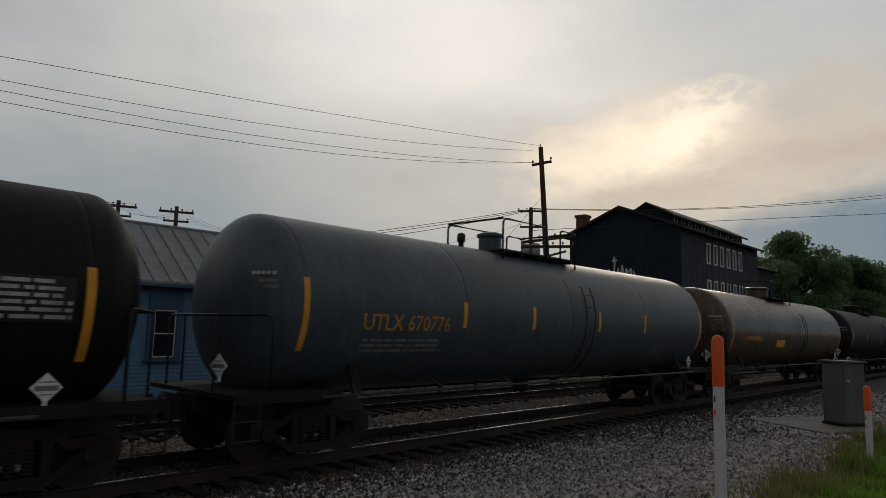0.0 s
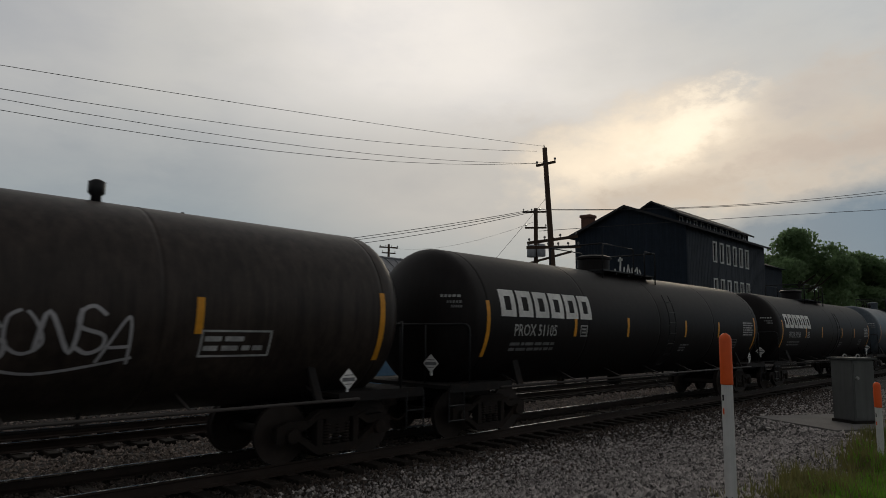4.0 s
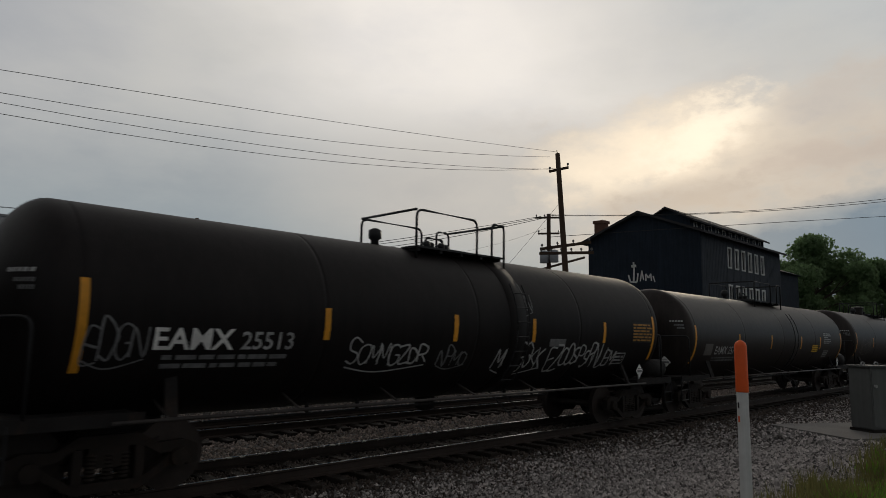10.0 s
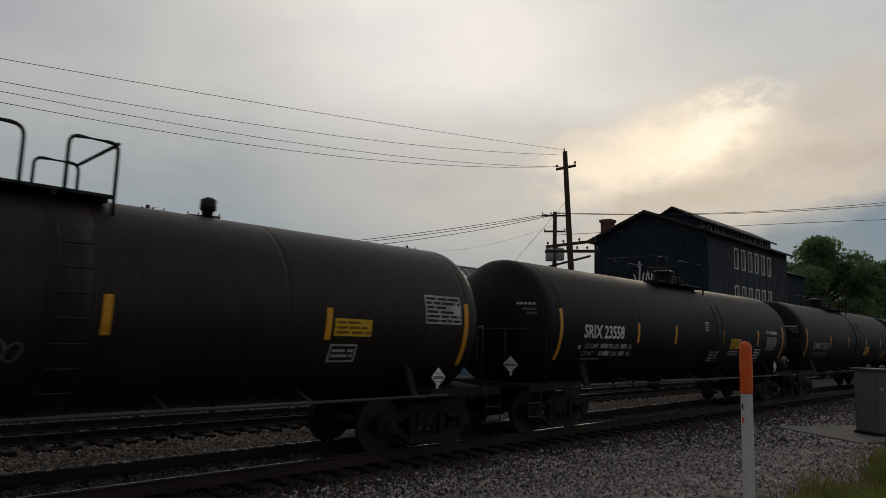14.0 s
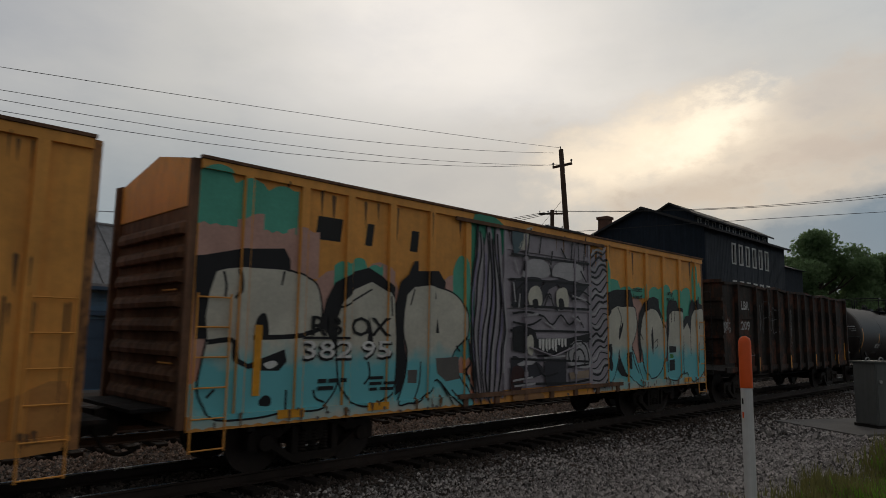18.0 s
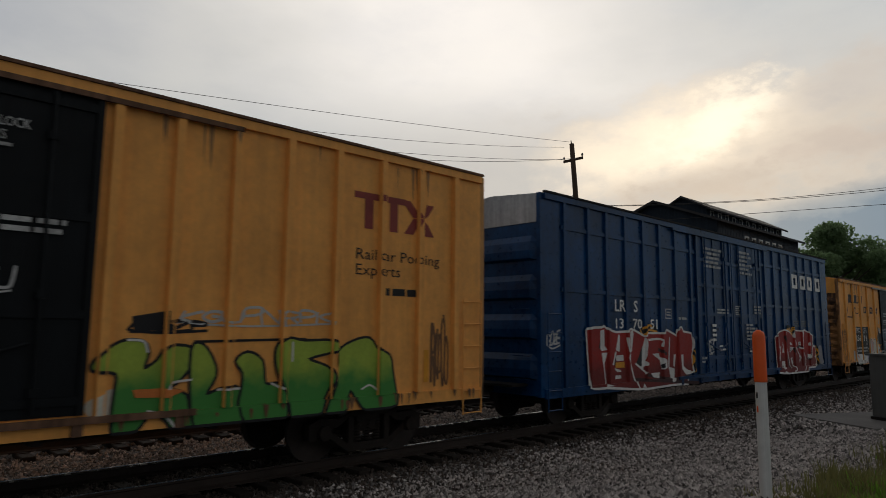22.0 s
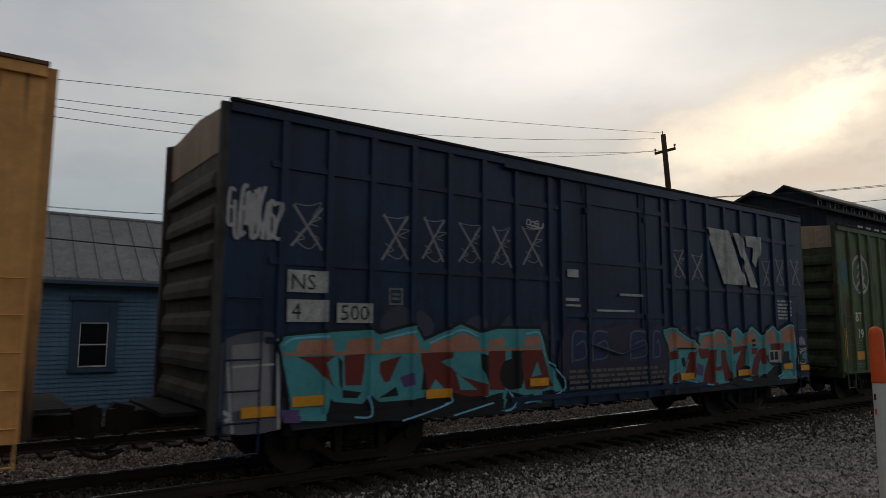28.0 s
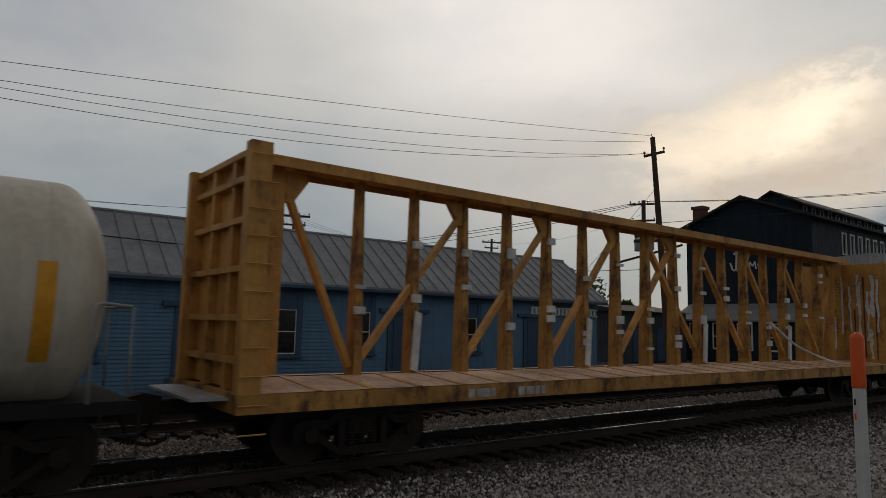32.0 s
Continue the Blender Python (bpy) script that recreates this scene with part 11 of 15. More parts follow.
line(c, lifted(rd, 0.009), 'soot_red', 0.08, [(-4.65, 1.64), (-4.19, 1.51)])
line(c, lifted(rd, 0.004), 'ink', 0.24, [(-5.49, 2.16), (-5.31, 2.04), (-5.1, 2.17), (-4.67, 2.11)])
line(c, lifted(rd, 0.006), 'yellow_stripe', 0.055, [(-5.53, 2.14), (-5.37, 2), (-5.14, 2.14), (-4.67, 2.09)])
line(c, lifted(rd, 0.006), 'yellow_stripe', 0.055, [(-5.42, 2.17), (-5.06, 2.26), (-4.94, 2.2)])
line(c, lifted(rd, 0.004), 'ink', 0.22, [(-2.77, 1.59), (-2.62, 1.34), (-2.76, 0.99)])
line(c, lifted(rd, 0.006), 'yellow_stripe', 0.045, [(-2.83, 1.6), (-2.7, 1.34), (-2.85, 0.98)])
line(c, lifted(rd, 0.006), 'yellow_stripe', 0.045, [(-2.7, 1.59), (-2.53, 1.33), (-2.67, 1)])
form(c, lifted(rd, 0.0060), fade("red", "maroon", 1.30), 'bone', 0.055, [(3.51, 1.92), (3.71, 1.98), (3.91, 2.09), (4.4, 2.16), (4.55, 2.16), (4.87, 2.1), (5.22, 1.96), (5.3, 2.07), (5.39, 2.15), (6.27, 2.13), (6.48, 2.17), (6.79, 2.1), (7.35, 1.98), (7.3, 1.61), (7.55, 1.56), (7.6, 1.1), (7.61, 0.93), (7.32, 0.83), (6.61, 0.83), (6.57, 0.66), (6.25, 0.65), (5.25, 0.69), (4.49, 0.69), (4.09, 0.71), (3.82, 0.74), (3.61, 0.74)], False)
dab(c, lifted(rd, 0.0085), 'maroon', [(3.56, 1.32), (3.77, 1.28), (4.46, 1.02), (5.22, 1.02), (5.66, 0.89), (6.27, 0.95), (6.59, 1), (7.59, 1.18), (7.61, 0.93), (7.32, 0.83), (6.61, 0.83), (6.57, 0.66), (6.25, 0.65), (5.25, 0.69), (4.49, 0.69), (3.82, 0.74), (3.61, 0.74)])
dab(c, lifted(rd, 0.01), 'bone', [(4.08, 1.4), (4.17, 1.57), (4.17, 1.75), (4.21, 1.75), (4.24, 1.6), (4.28, 1.39)])
dab(c, lifted(rd, 0.01), 'bone', [(3.98, 1.08), (4.11, 1.11), (4.32, 1.09), (4.31, 0.84), (4.13, 0.81), (4.01, 0.96)])
dab(c, lifted(rd, 0.01), 'bone', [(4.08, 0.7), (4.28, 0.76), (4.47, 0.7), (4.43, 0.66)])
dab(c, lifted(rd, 0.01), 'bone', [(4.41, 2.06), (4.46, 2.14), (4.55, 2.15), (4.51, 1.93), (4.47, 1.99)])
dab(c, lifted(rd, 0.01), 'bone', [(4.87, 1.74), (4.93, 1.76), (5.14, 1.65), (4.88, 1.66)])
dab(c, lifted(rd, 0.01), 'bone', [(4.82, 1.39), (4.85, 1.59), (5.24, 1.56), (5.02, 1.46)])
dab(c, lifted(rd, 0.01), 'bone', [(4.86, 1.17), (5.04, 1.24), (5.1, 1), (5.04, 0.94), (4.96, 1.01)])
dab(c, lifted(rd, 0.01), 'bone', [(5.19, 1.93), (5.25, 2.11), (5.42, 2.13), (5.35, 1.89)])
dab(c, lifted(rd, 0.01), 'bone', [(5.76, 1.35), (6, 1.19), (5.78, 1)])
dab(c, lifted(rd, 0.01), 'bone', [(5.27, 1.33), (5.42, 1.41), (5.44, 1.15)])
dab(c, lifted(rd, 0.01), 'bone', [(5.71, 1.73), (5.78, 1.77), (5.97, 1.77), (6, 1.63), (5.75, 1.64)])
dab(c, lifted(rd, 0.01), 'bone', [(6.3, 1.47), (6.27, 1.93), (6.27, 2.13), (6.45, 2.18), (6.35, 1.93), (6.34, 1.63)])
dab(c, lifted(rd, 0.01), 'bone', [(6.77, 1.62), (6.86, 1.74), (7.14, 1.61)])
dab(c, lifted(rd, 0.01), 'bone', [(6.67, 1.19), (6.68, 1.31), (7.02, 1.28), (7.16, 1.2), (6.72, 1.11)])
dab(c, lifted(rd, 0.01), 'bone', [(7.45, 1.19), (7.59, 1.27), (7.6, 1.1)])
dab(c, lifted(rd, 0.01), 'bone', [(3.73, 1.68), (3.76, 1.99), (3.85, 1.92), (3.86, 1.61)])
dab(c, lifted(rd, 0.01), 'bone', [(3.78, 1.1), (3.88, 1.37), (3.95, 1.61), (3.99, 1.61), (3.89, 1.12)])
line(c, lifted(rd, 0.012), 'bone', 0.055, [(4.49, 1.93), (4.56, 1.6), (4.67, 1.26), (4.79, 0.84)])
line(c, lifted(rd, 0.012), 'bone', 0.055, [(5.04, 0.94), (5.23, 0.87), (5.37, 0.77), (5.11, 0.71)])
line(c, lifted(rd, 0.012), 'bone', 0.055, [(5.33, 1.93), (5.48, 1.79), (5.57, 1.64)])
line(c, lifted(rd, 0.012), 'bone', 0.055, [(5.39, 1.38), (5.54, 1.56), (5.62, 1.42), (5.79, 1.31)])
line(c, lifted(rd, 0.012), 'bone', 0.055, [(5.82, 1.56), (6.07, 1.52), (6.31, 1.51)])
line(c, lifted(rd, 0.012), 'bone', 0.055, [(6.11, 1.52), (6.28, 1.36), (6.42, 1.16), (6.41, 0.94), (6.2, 0.69)])
line(c, lifted(rd, 0.012), 'bone', 0.055, [(7.36, 1.96), (7.3, 1.61)])
line(c, lifted(rd, 0.012), 'bone', 0.055, [(7.55, 1.56), (7.3, 1.57), (7.2, 1.36), (7.16, 1.16)])
line(c, lifted(rd, 0.012), 'bone', 0.055, [(3.74, 1.59), (3.96, 1.58)])
line(c, lifted(rd, 0.0135), 'ink', 0.06, [(4.92, 1.55), (4.95, 1.48), (4.89, 1.42)])
line(c, lifted(rd, 0.0135), 'ink', 0.06, [(5.02, 1.16), (4.98, 1.1)])
line(c, lifted(rd, 0.0135), 'ink', 0.06, [(5.78, 1.73), (5.86, 1.69)])
line(c, lifted(rd, 0.0135), 'ink', 0.06, [(4.07, 0.92), (4.13, 0.92)])
line(c, lifted(rd, 0.0135), 'ink', 0.06, [(6.71, 1.15), (6.8, 1.13)])
line(c, lifted(rd, 0.0135), 'ink', 0.06, [(5.8, 1.2), (5.82, 1.09)])
line(c, lifted(rd, 0.009), 'soot_red', 0.09, [(4.37, 1.99), (4.49, 1.6), (4.63, 1.13), (4.72, 0.83)])
line(c, lifted(rd, 0.009), 'soot_red', 0.09, [(5.18, 1.58), (5.35, 1.29), (5.49, 1.22)])
line(c, lifted(rd, 0.009), 'soot_red', 0.09, [(6.59, 1.16), (7.03, 1.13), (7.19, 1.45), (7.28, 1.53)])
line(c, lifted(rd, 0.009), 'soot_red', 0.09, [(5.61, 1.53), (5.83, 1.6), (6.27, 1.48)])
line(c, lifted(rd, 0.004), 'ink', 0.26, [(4.7, 2.25), (4.97, 2.21), (5.14, 2.08), (5.29, 2.21), (5.46, 2.15)])
line(c, lifted(rd, 0.006), 'yellow_stripe', 0.05, [(4.67, 2.22), (4.93, 2.17), (5.13, 2.03), (5.2, 2.2), (5.46, 2.16)])
line(c, lifted(rd, 0.006), 'yellow_stripe', 0.05, [(4.86, 2.27), (5.13, 2.13), (5.17, 2.27), (5.36, 2.25)])
line(c, lifted(rd, 0.004), 'ink', 0.26, [(7.57, 1.58), (7.68, 1.39), (7.6, 1.14), (7.76, 0.88)])
line(c, lifted(rd, 0.006), 'yellow_stripe', 0.05, [(7.54, 1.6), (7.64, 1.35), (7.55, 1.14), (7.69, 0.91)])
line(c, lifted(rd, 0.006), 'yellow_stripe', 0.05, [(7.65, 1.6), (7.77, 1.33), (7.69, 1.18), (7.81, 0.96)])
dab(c, lifted(rd, 0.003), 'grey', [(7.93, 1.51), (8.31, 1.59), (8.44, 1.14), (8.56, 0.96), (8.23, 0.85), (8.01, 1.08)], True)
scribble(c, sh, -9.3, -8.85, 1.75, 2.1, 3, 0.05, "spray_chalk", 96)
bars(c, sh, 5.4, 7.2, 2.30, 2.55, 3, "grey_sten", seed=12)


def box_mark(car, sh, cx, cz, w, h):
    """The blue and red crossed-arrow mark as plain shapes."""
    P = lambda pts: [(cx + u * w, cz + v * h) for u, v in pts]
    for pts in (
        [(-0.94, 0.66), (-0.76, 0.62), (-0.20, 0.30), (0.03, 0.07), (-0.01, -0.16), (-0.25, -0.32), (-0.94, -0.64), (-0.94, -0.36), (-0.40, -0.14), (-0.29, -0.03), (-0.94, 0.30)],
        [(0.38, 0.28), (1.14, 0.72), (1.13, 0.42), (0.65, 0.14), (0.51, 0.03), (0.38, 0.01)],
        [(0.41, -0.09), (0.65, -0.13), (1.16, -0.36), (1.13, -0.67), (0.73, -0.49), (0.41, -0.29)],
    ):
        filled(car, sh, "arrow_mark", P(pts), M["spray_scarlet"], "red arrow stripe")
    for pts in (
        [(-0.90, 0.82), (-0.64, 0.95), (-0.56, 1.00), (-0.56, 0.83), (-0.24, 0.55), (0.15, 0.41), (0.30, 0.22), (0.31, -0.29), (0.09, -0.49), (-0.20, -0.66), (-0.60, -0.84), (-0.52, -1.00), (-0.66, -0.91), (-0.87, -0.76), (-0.25, -0.34), (0.11, -0.18), (0.11, 0.21), (-0.05, 0.28), (-0.36, 0.41), (-0.71, 0.68), (-0.90, 0.76)],
        [(0.26, 0.55), (0.45, 0.64), (0.70, 0.86), (0.70, 0.99), (0.99, 0.79), (0.85, 0.70), (0.61, 0.58), (0.33, 0.34)],
        [(0.34, -0.33), (0.44, -0.36), (0.73, -0.62), (1.09, -0.72), (0.90, -0.84), (0.78, -0.96), (0.73, -0.86), (0.31, -0.55)],
    ):
        filled(car, lifted(sh, 0.004), "arrow_mark", P(pts), M["spray_blue"], "blue arrow stripe")


def pool_mark(car, sh, x0, x1, z0, z1):
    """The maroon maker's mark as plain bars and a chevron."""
    w, h = x1 - x0, z1 - z0
    P = lambda u, v: (x0 + u * w, z0 + v * h)
    polys = [rect(x0, x0 + 0.62 * w, z1 - 0.18 * h, z1), [P(0.12, 0), P(0.22, 0), P(0.22, 0.82), P(0.12, 0.82)], [P(0.42, 0), P(0.52, 0), P(0.52, 0.82), P(0.42, 0.82)],
             [P(0.56, 0.98), P(0.68, 0.98), P(0.84, 0.5), P(0.72, 0.5)], [P(0.72, 0.48), P(0.84, 0.48), P(0.72, 0), P(0.60, 0)], [P(0.86, 0.5), P(0.92, 0.62), P(1.0, 0.95), P(0.90, 0.95)], [P(0.86, 0.46), P(0.92, 0.34), P(1.0, 0.0), P(0.88, 0.0)]]
    lay(car, "maker_mark", polys, M["spray_brick"], sh, "maroon bar and chevron mark")


HIGH = dict(top=5.07, rib_w=0.13, rib_d=0.085, door=(-2.4, 2.56), door_mat="door_black", door_split=[-0.04], door_ribs=(-1.2, 1.25), door_bands=(1.25, 2.25, 3.40, 4.75), end_ribs=6, end_mat="brown_low_end", roof_mat="galvan", slide=4.5)
c, sh, half = make_boxcar(-247.69, -228.97, "ochre high box car with black doors and orange graffiti", "box_yellow2", ribs=(-8.51, -7.68, -6.87, -6.0, -5.16, -4.34, -3.47, -2.56, 2.70, 3.48, 4.3, 5.15, 6.03, 6.93, 7.78, 8.65), **HIGH)
sh2 = lifted(sh, 0.002)
letter(c, "next", -8.32, 3.92, 0.15, "black", sh2, width=0.60, slant=0.2, fat=0.02)
letter(c, "load", -8.34, 3.69, 0.17, "black", sh2, width=0.60, slant=0.2, fat=0.02)
box_mark(c, sh2, -6.82, 3.94, 0.70, 0.66)
letter(c, "any", -5.78, 3.92, 0.14, "black", sh2, width=0.44, slant=0.2, fat=0.02)
letter(c, "road", -5.86, 3.72, 0.15, "black", sh2, width=0.60, slant=0.2, fat=0.02)
letter(c, "TB  OX", -7.50, 2.65, 0.32, "black", sh2, width=1.44, slant=0.15, fat=0.02)
sunset = fade("orange", "brick", 1.62)
dab(c, lifted(sh, 0.005), 'aqua', [(-8.58, 2), (-8.46, 2.21), (-7.95, 2.33), (-7.33, 2.54), (-6.9, 2.43), (-6.54, 2.48), (-5.97, 2.54), (-5.14, 2.6), (-4.45, 2.53), (-3.44, 2.61), (-2.23, 2.46), (-2.16, 1.68), (-2.24, 0.8), (-5.1, 0.83), (-5.72, 0.8), (-8.52, 0.92), (-8.62, 1.44)], True)
dab(c, lifted(sh, 0.0065), 'ink', [(-8.5, 1.92), (-8.38, 2.07), (-7.32, 2.38), (-6.89, 2.23), (-6.53, 2.24), (-5.92, 2.43), (-5.76, 2.25), (-5.13, 2.44), (-4.45, 2.41), (-3.95, 2.09), (-3.3, 2.43), (-2.89, 2.14), (-2.31, 2.35), (-2.24, 1.68), (-2.17, 0.85), (-3.94, 0.82), (-5.72, 0.77), (-6.48, 0.75), (-7.26, 0.82), (-7.81, 0.93), (-8.33, 1.22), (-8.43, 1.64)])
form(c, lifted(sh, 0.0100), sunset, 'ink', 0.045, [(-8.46, 2), (-8.16, 2.1), (-7.72, 2.22), (-7.44, 2.34), (-7.32, 2.32), (-7.39, 2.11), (-7.55, 1.99), (-7.82, 1.94), (-7.91, 1.77), (-7.99, 1.49), (-8.17, 1.07), (-8.21, 0.89), (-8.38, 0.81), (-8.49, 0.95), (-8.47, 1.12), (-8.34, 1.36), (-8.25, 1.64), (-8.22, 1.82), (-8.4, 1.82), (-8.47, 1.89)])
form(c, lifted(sh, 0.0130), sunset, 'ink', 0.045, [(-6.76, 2.23), (-6.53, 2.2), (-6.39, 1.99), (-6.42, 1.59), (-6.61, 1.31), (-6.36, 1.26), (-6.15, 1.37), (-6.24, 1.83), (-6.42, 2.14), (-6.16, 2.34), (-5.92, 2.37), (-5.76, 2.16), (-5.75, 1.74), (-5.82, 1.36), (-5.93, 1.07), (-6.21, 0.93), (-6.67, 0.84), (-7.01, 0.83), (-7.5, 0.96), (-7.67, 1.18), (-7.6, 1.38), (-7.28, 1.23), (-6.94, 1.21), (-6.82, 1.52), (-6.79, 1.83)])
form(c, lifted(sh, 0.0160), sunset, 'ink', 0.045, [(-7.43, 2.07), (-7.11, 2.19), (-6.89, 2.15), (-6.89, 1.84), (-6.93, 1.52), (-6.94, 1.21), (-7.06, 1.1), (-7.28, 1.23), (-7.36, 1.61), (-7.45, 1.84)])
form(c, lifted(sh, 0.0190), sunset, 'ink', 0.045, [(-5.65, 1.14), (-5.7, 1.91), (-5.66, 2.25), (-5.35, 2.36), (-5.08, 2.37), (-4.93, 2.13), (-4.95, 1.9), (-4.79, 2.26), (-4.59, 2.38), (-4.39, 2.27), (-4.26, 2.08), (-4.32, 1.53), (-4.19, 1.02), (-4.54, 0.99), (-4.67, 1.45), (-4.73, 1.9), (-4.95, 1.46), (-5.11, 1.42), (-5.28, 1.73), (-5.3, 1.21), (-5.44, 0.79), (-5.67, 0.68), (-5.73, 0.9)])
form(c, lifted(sh, 0.0220), sunset, 'ink', 0.035, [(-4.15, 1.06), (-4.19, 1.43), (-4.15, 1.9), (-4.02, 2.18), (-3.8, 2.32), (-3.54, 2.36), (-3.36, 2.27), (-3.3, 2.09), (-3.36, 1.89), (-3.49, 1.78), (-3.57, 1.84), (-3.54, 1.99), (-3.67, 1.99), (-3.78, 1.87), (-3.8, 1.63), (-3.44, 1.68), (-3.41, 1.45), (-3.8, 1.4), (-3.88, 1.21), (-3.5, 1.12), (-3.46, 0.97), (-3.94, 0.96)])
form(c, lifted(sh, 0.0250), sunset, 'ink', 0.035, [(-3.24, 1.89), (-3.22, 2.11), (-2.89, 2.05), (-2.53, 2.13), (-2.39, 2.38), (-2.37, 1.97), (-2.6, 1.87), (-3, 1.85), (-3.03, 1.67), (-2.82, 1.71), (-2.53, 1.7), (-2.31, 1.55), (-2.25, 1.21), (-2.32, 0.96), (-2.89, 0.93), (-3.19, 1.01), (-3.19, 1.22), (-3.09, 1.28), (-3.06, 1.08), (-2.68, 1.04), (-2.58, 1.26), (-2.68, 1.43), (-3.03, 1.39), (-3.22, 1.55)])
line(c, lifted(sh, 0.029), 'bone', 0.035, [(-3.22, 1.83), (-3.19, 1.5)])
line(c, lifted(sh, 0.029), 'bone', 0.035, [(-3.03, 1.73), (-2.53, 1.74), (-2.28, 1.53)])
line(c, lifted(sh, 0.029), 'bone', 0.035, [(-4.07, 1.22), (-3.5, 1.1)])
line(c, lifted(sh, 0.029), 'bone', 0.035, [(-3.8, 1.57), (-3.46, 1.66)])
line(c, lifted(sh, 0.029), 'bone', 0.045, [(-7.56, 1.38), (-7.28, 1.25), (-6.98, 1.14), (-6.84, 1.22)])
line(c, lifted(sh, 0.029), 'bone', 0.045, [(-7.95, 1.52), (-7.69, 1.61), (-7.44, 1.64)])
line(c, lifted(sh, 0.029), 'bone', 0.045, [(-5.89, 1.49), (-5.66, 1.4), (-5.61, 1.18)])
line(c, lifted(sh, 0.029), 'bone', 0.045, [(-4.73, 1.87), (-4.38, 1.87), (-4.25, 1.39), (-4.13, 1.06)])
line(c, lifted(sh, 0.029), 'bone', 0.045, [(-4.07, 1.13), (-3.63, 1.1), (-3.3, 1.01)])
line(c, lifted(sh, 0.029), 'bone', 0.045, [(-2.89, 1.59), (-2.46, 1.7), (-2.24, 1.47)])
line(c, lifted(sh, 0.029), 'bone', 0.045, [(-6.54, 1.17), (-6.15, 1.32)])
line(c, lifted(sh, 0.029), 'bone', 0.045, [(-6.85, 1.17), (-6.72, 1.04), (-6.74, 0.89)])
line(c, lifted(sh, 0.029), 'bone', 0.045, [(-8.26, 1.77), (-8.06, 1.76), (-7.97, 1.83)])
dab(c, lifted(sh, 0.0275), 'sky', [(-7.88, 1.63), (-7.42, 1.77), (-7.42, 1.67), (-7.84, 1.54)])
dab(c, lifted(sh, 0.0275), 'sky', [(-6.51, 1.43), (-6.37, 1.58), (-6.28, 1.42), (-6.48, 1.27)])
dab(c, lifted(sh, 0.004), 'dust_green', [(-9.23, 2), (-9.15, 2.27), (-8.97, 2.34), (-8.78, 2.17), (-8.67, 1.93), (-8.63, 1.1), (-8.93, 1.07), (-9.15, 1.12), (-9.26, 1.47)], True)
dab(c, lifted(sh, 0.005), 'seafoam', [(-9.15, 2.2), (-9.03, 2.3), (-8.86, 2.26), (-8.84, 2.1), (-9.08, 2.06)], True)
for word, x, wd in (("6", -8.02, 0.21), ("66", -7.48, 0.52), ("74", -6.58, 0.42)):
    letter(c, word, x, 2.16, 0.28, "black", lifted(sh, 0.046), width=wd, slant=0.15, fat=0.02)
for x0, x1, z0, z1, k in ((-8.33, -7.68, 0.83, 1.12, 201), (-7.41, -6.97, 1.37, 1.63, 202), (-5.45, -4.95, 1.86, 2.10, 203), (-3.1, -2.7, 1.2, 1.36, 204)):
    lay(c, "data_plate", [rect(x0, x1, z0, z1)], M["box_yellow2"], lifted(sh, 0.030), "ochre repainted data panel")
    bars(c, lifted(sh, 0.034), x0 + 0.06, x1 - 0.06, z0 + 0.05, z1 - 0.05, 3, "label_line", seed=k)
for x, z0, z1 in ((-4.80, 1.21, 1.65), (-8.60, 1.33, 2.18), (-3.0, 1.22, 1.6)):
    lay(c, "reflector_tape", [rect(x - 0.055, x + 0.055, z0, z1)], M["yellow_stripe"], lifted(sh, 0.036), "amber reflector tape")
lay(c, "graffiti_cloud", cloud(-8.5, -7.7, 2.2, 2.48, 3, 205) + cloud(-6.2, -3.2, 2.2, 2.5, 7, 206), M["spray_aqua"], lifted(sh, 0.002), "drifted aqua spray")
lay(c, "faded_patch", [loop_through([(-9.2, 3.3), (-9.0, 3.45), (-8.85, 3.2), (-8.72, 2.85), (-8.9, 2.7), (-9.1, 2.95)])], M["spray_teal_haze"], lifted(sh, 0.001), "thin green overspray")
scribble(c, sh, -3.37, -2.42, 2.85, 3.5, 4, 0.045, "spray_ink", 102, wild=1.5)
lay(c, "scribble", ribbon([(-3.25, 3.55), (-3.28, 4.0), (-3.1, 3.75), (-2.95, 4.2), (-2.85, 3.75), (-2.68, 4.0), (-2.72, 3.55), (-3.25, 3.55)], 0.05) + [disc(-2.95, 4.42, 0.05)], M["spray_ink"], sh, "hand-drawn crown")
scribble(c, sh, -8.42, -7.8, 2.32, 3.7, 6, 0.03, "spray_pink", 103)
scribble(c, lifted(sh, 0.008), -9.15, -8.65, 1.1, 2.3, 8, 0.06, "spray_ink", 105)
pool_mark(c, sh2, 6.36, 8.13, 3.75, 4.35)
letter(c, "Railcar Pooling\nExperts\nttx.com".replace("ttx.com", ""), 6.42, 3.24, 0.18, "black", sh2, width=1.85)
bars(c, sh2, 7.0, 8.0, 2.65, 2.80, 1, "black", gap=0.2)
moss = fade("lime", "leafy", 1.45)
form(c, lifted(sh, 0.0100), moss, 'ink', 0.04, [(2.61, 1.6), (2.66, 1.73), (2.81, 1.86), (2.97, 1.93), (3.17, 1.91), (3.23, 1.79), (3.19, 1.58), (3.36, 1.68), (3.49, 1.85), (3.79, 1.83), (3.81, 1.66), (3.66, 1.45), (3.52, 1.32), (3.74, 1.23), (3.8, 0.94), (3.89, 0.72), (3.63, 0.71), (3.51, 0.93), (3.33, 1.05), (3.23, 0.99), (3.13, 0.86), (2.92, 0.72), (2.86, 0.89), (2.88, 1.29), (2.88, 1.55)])
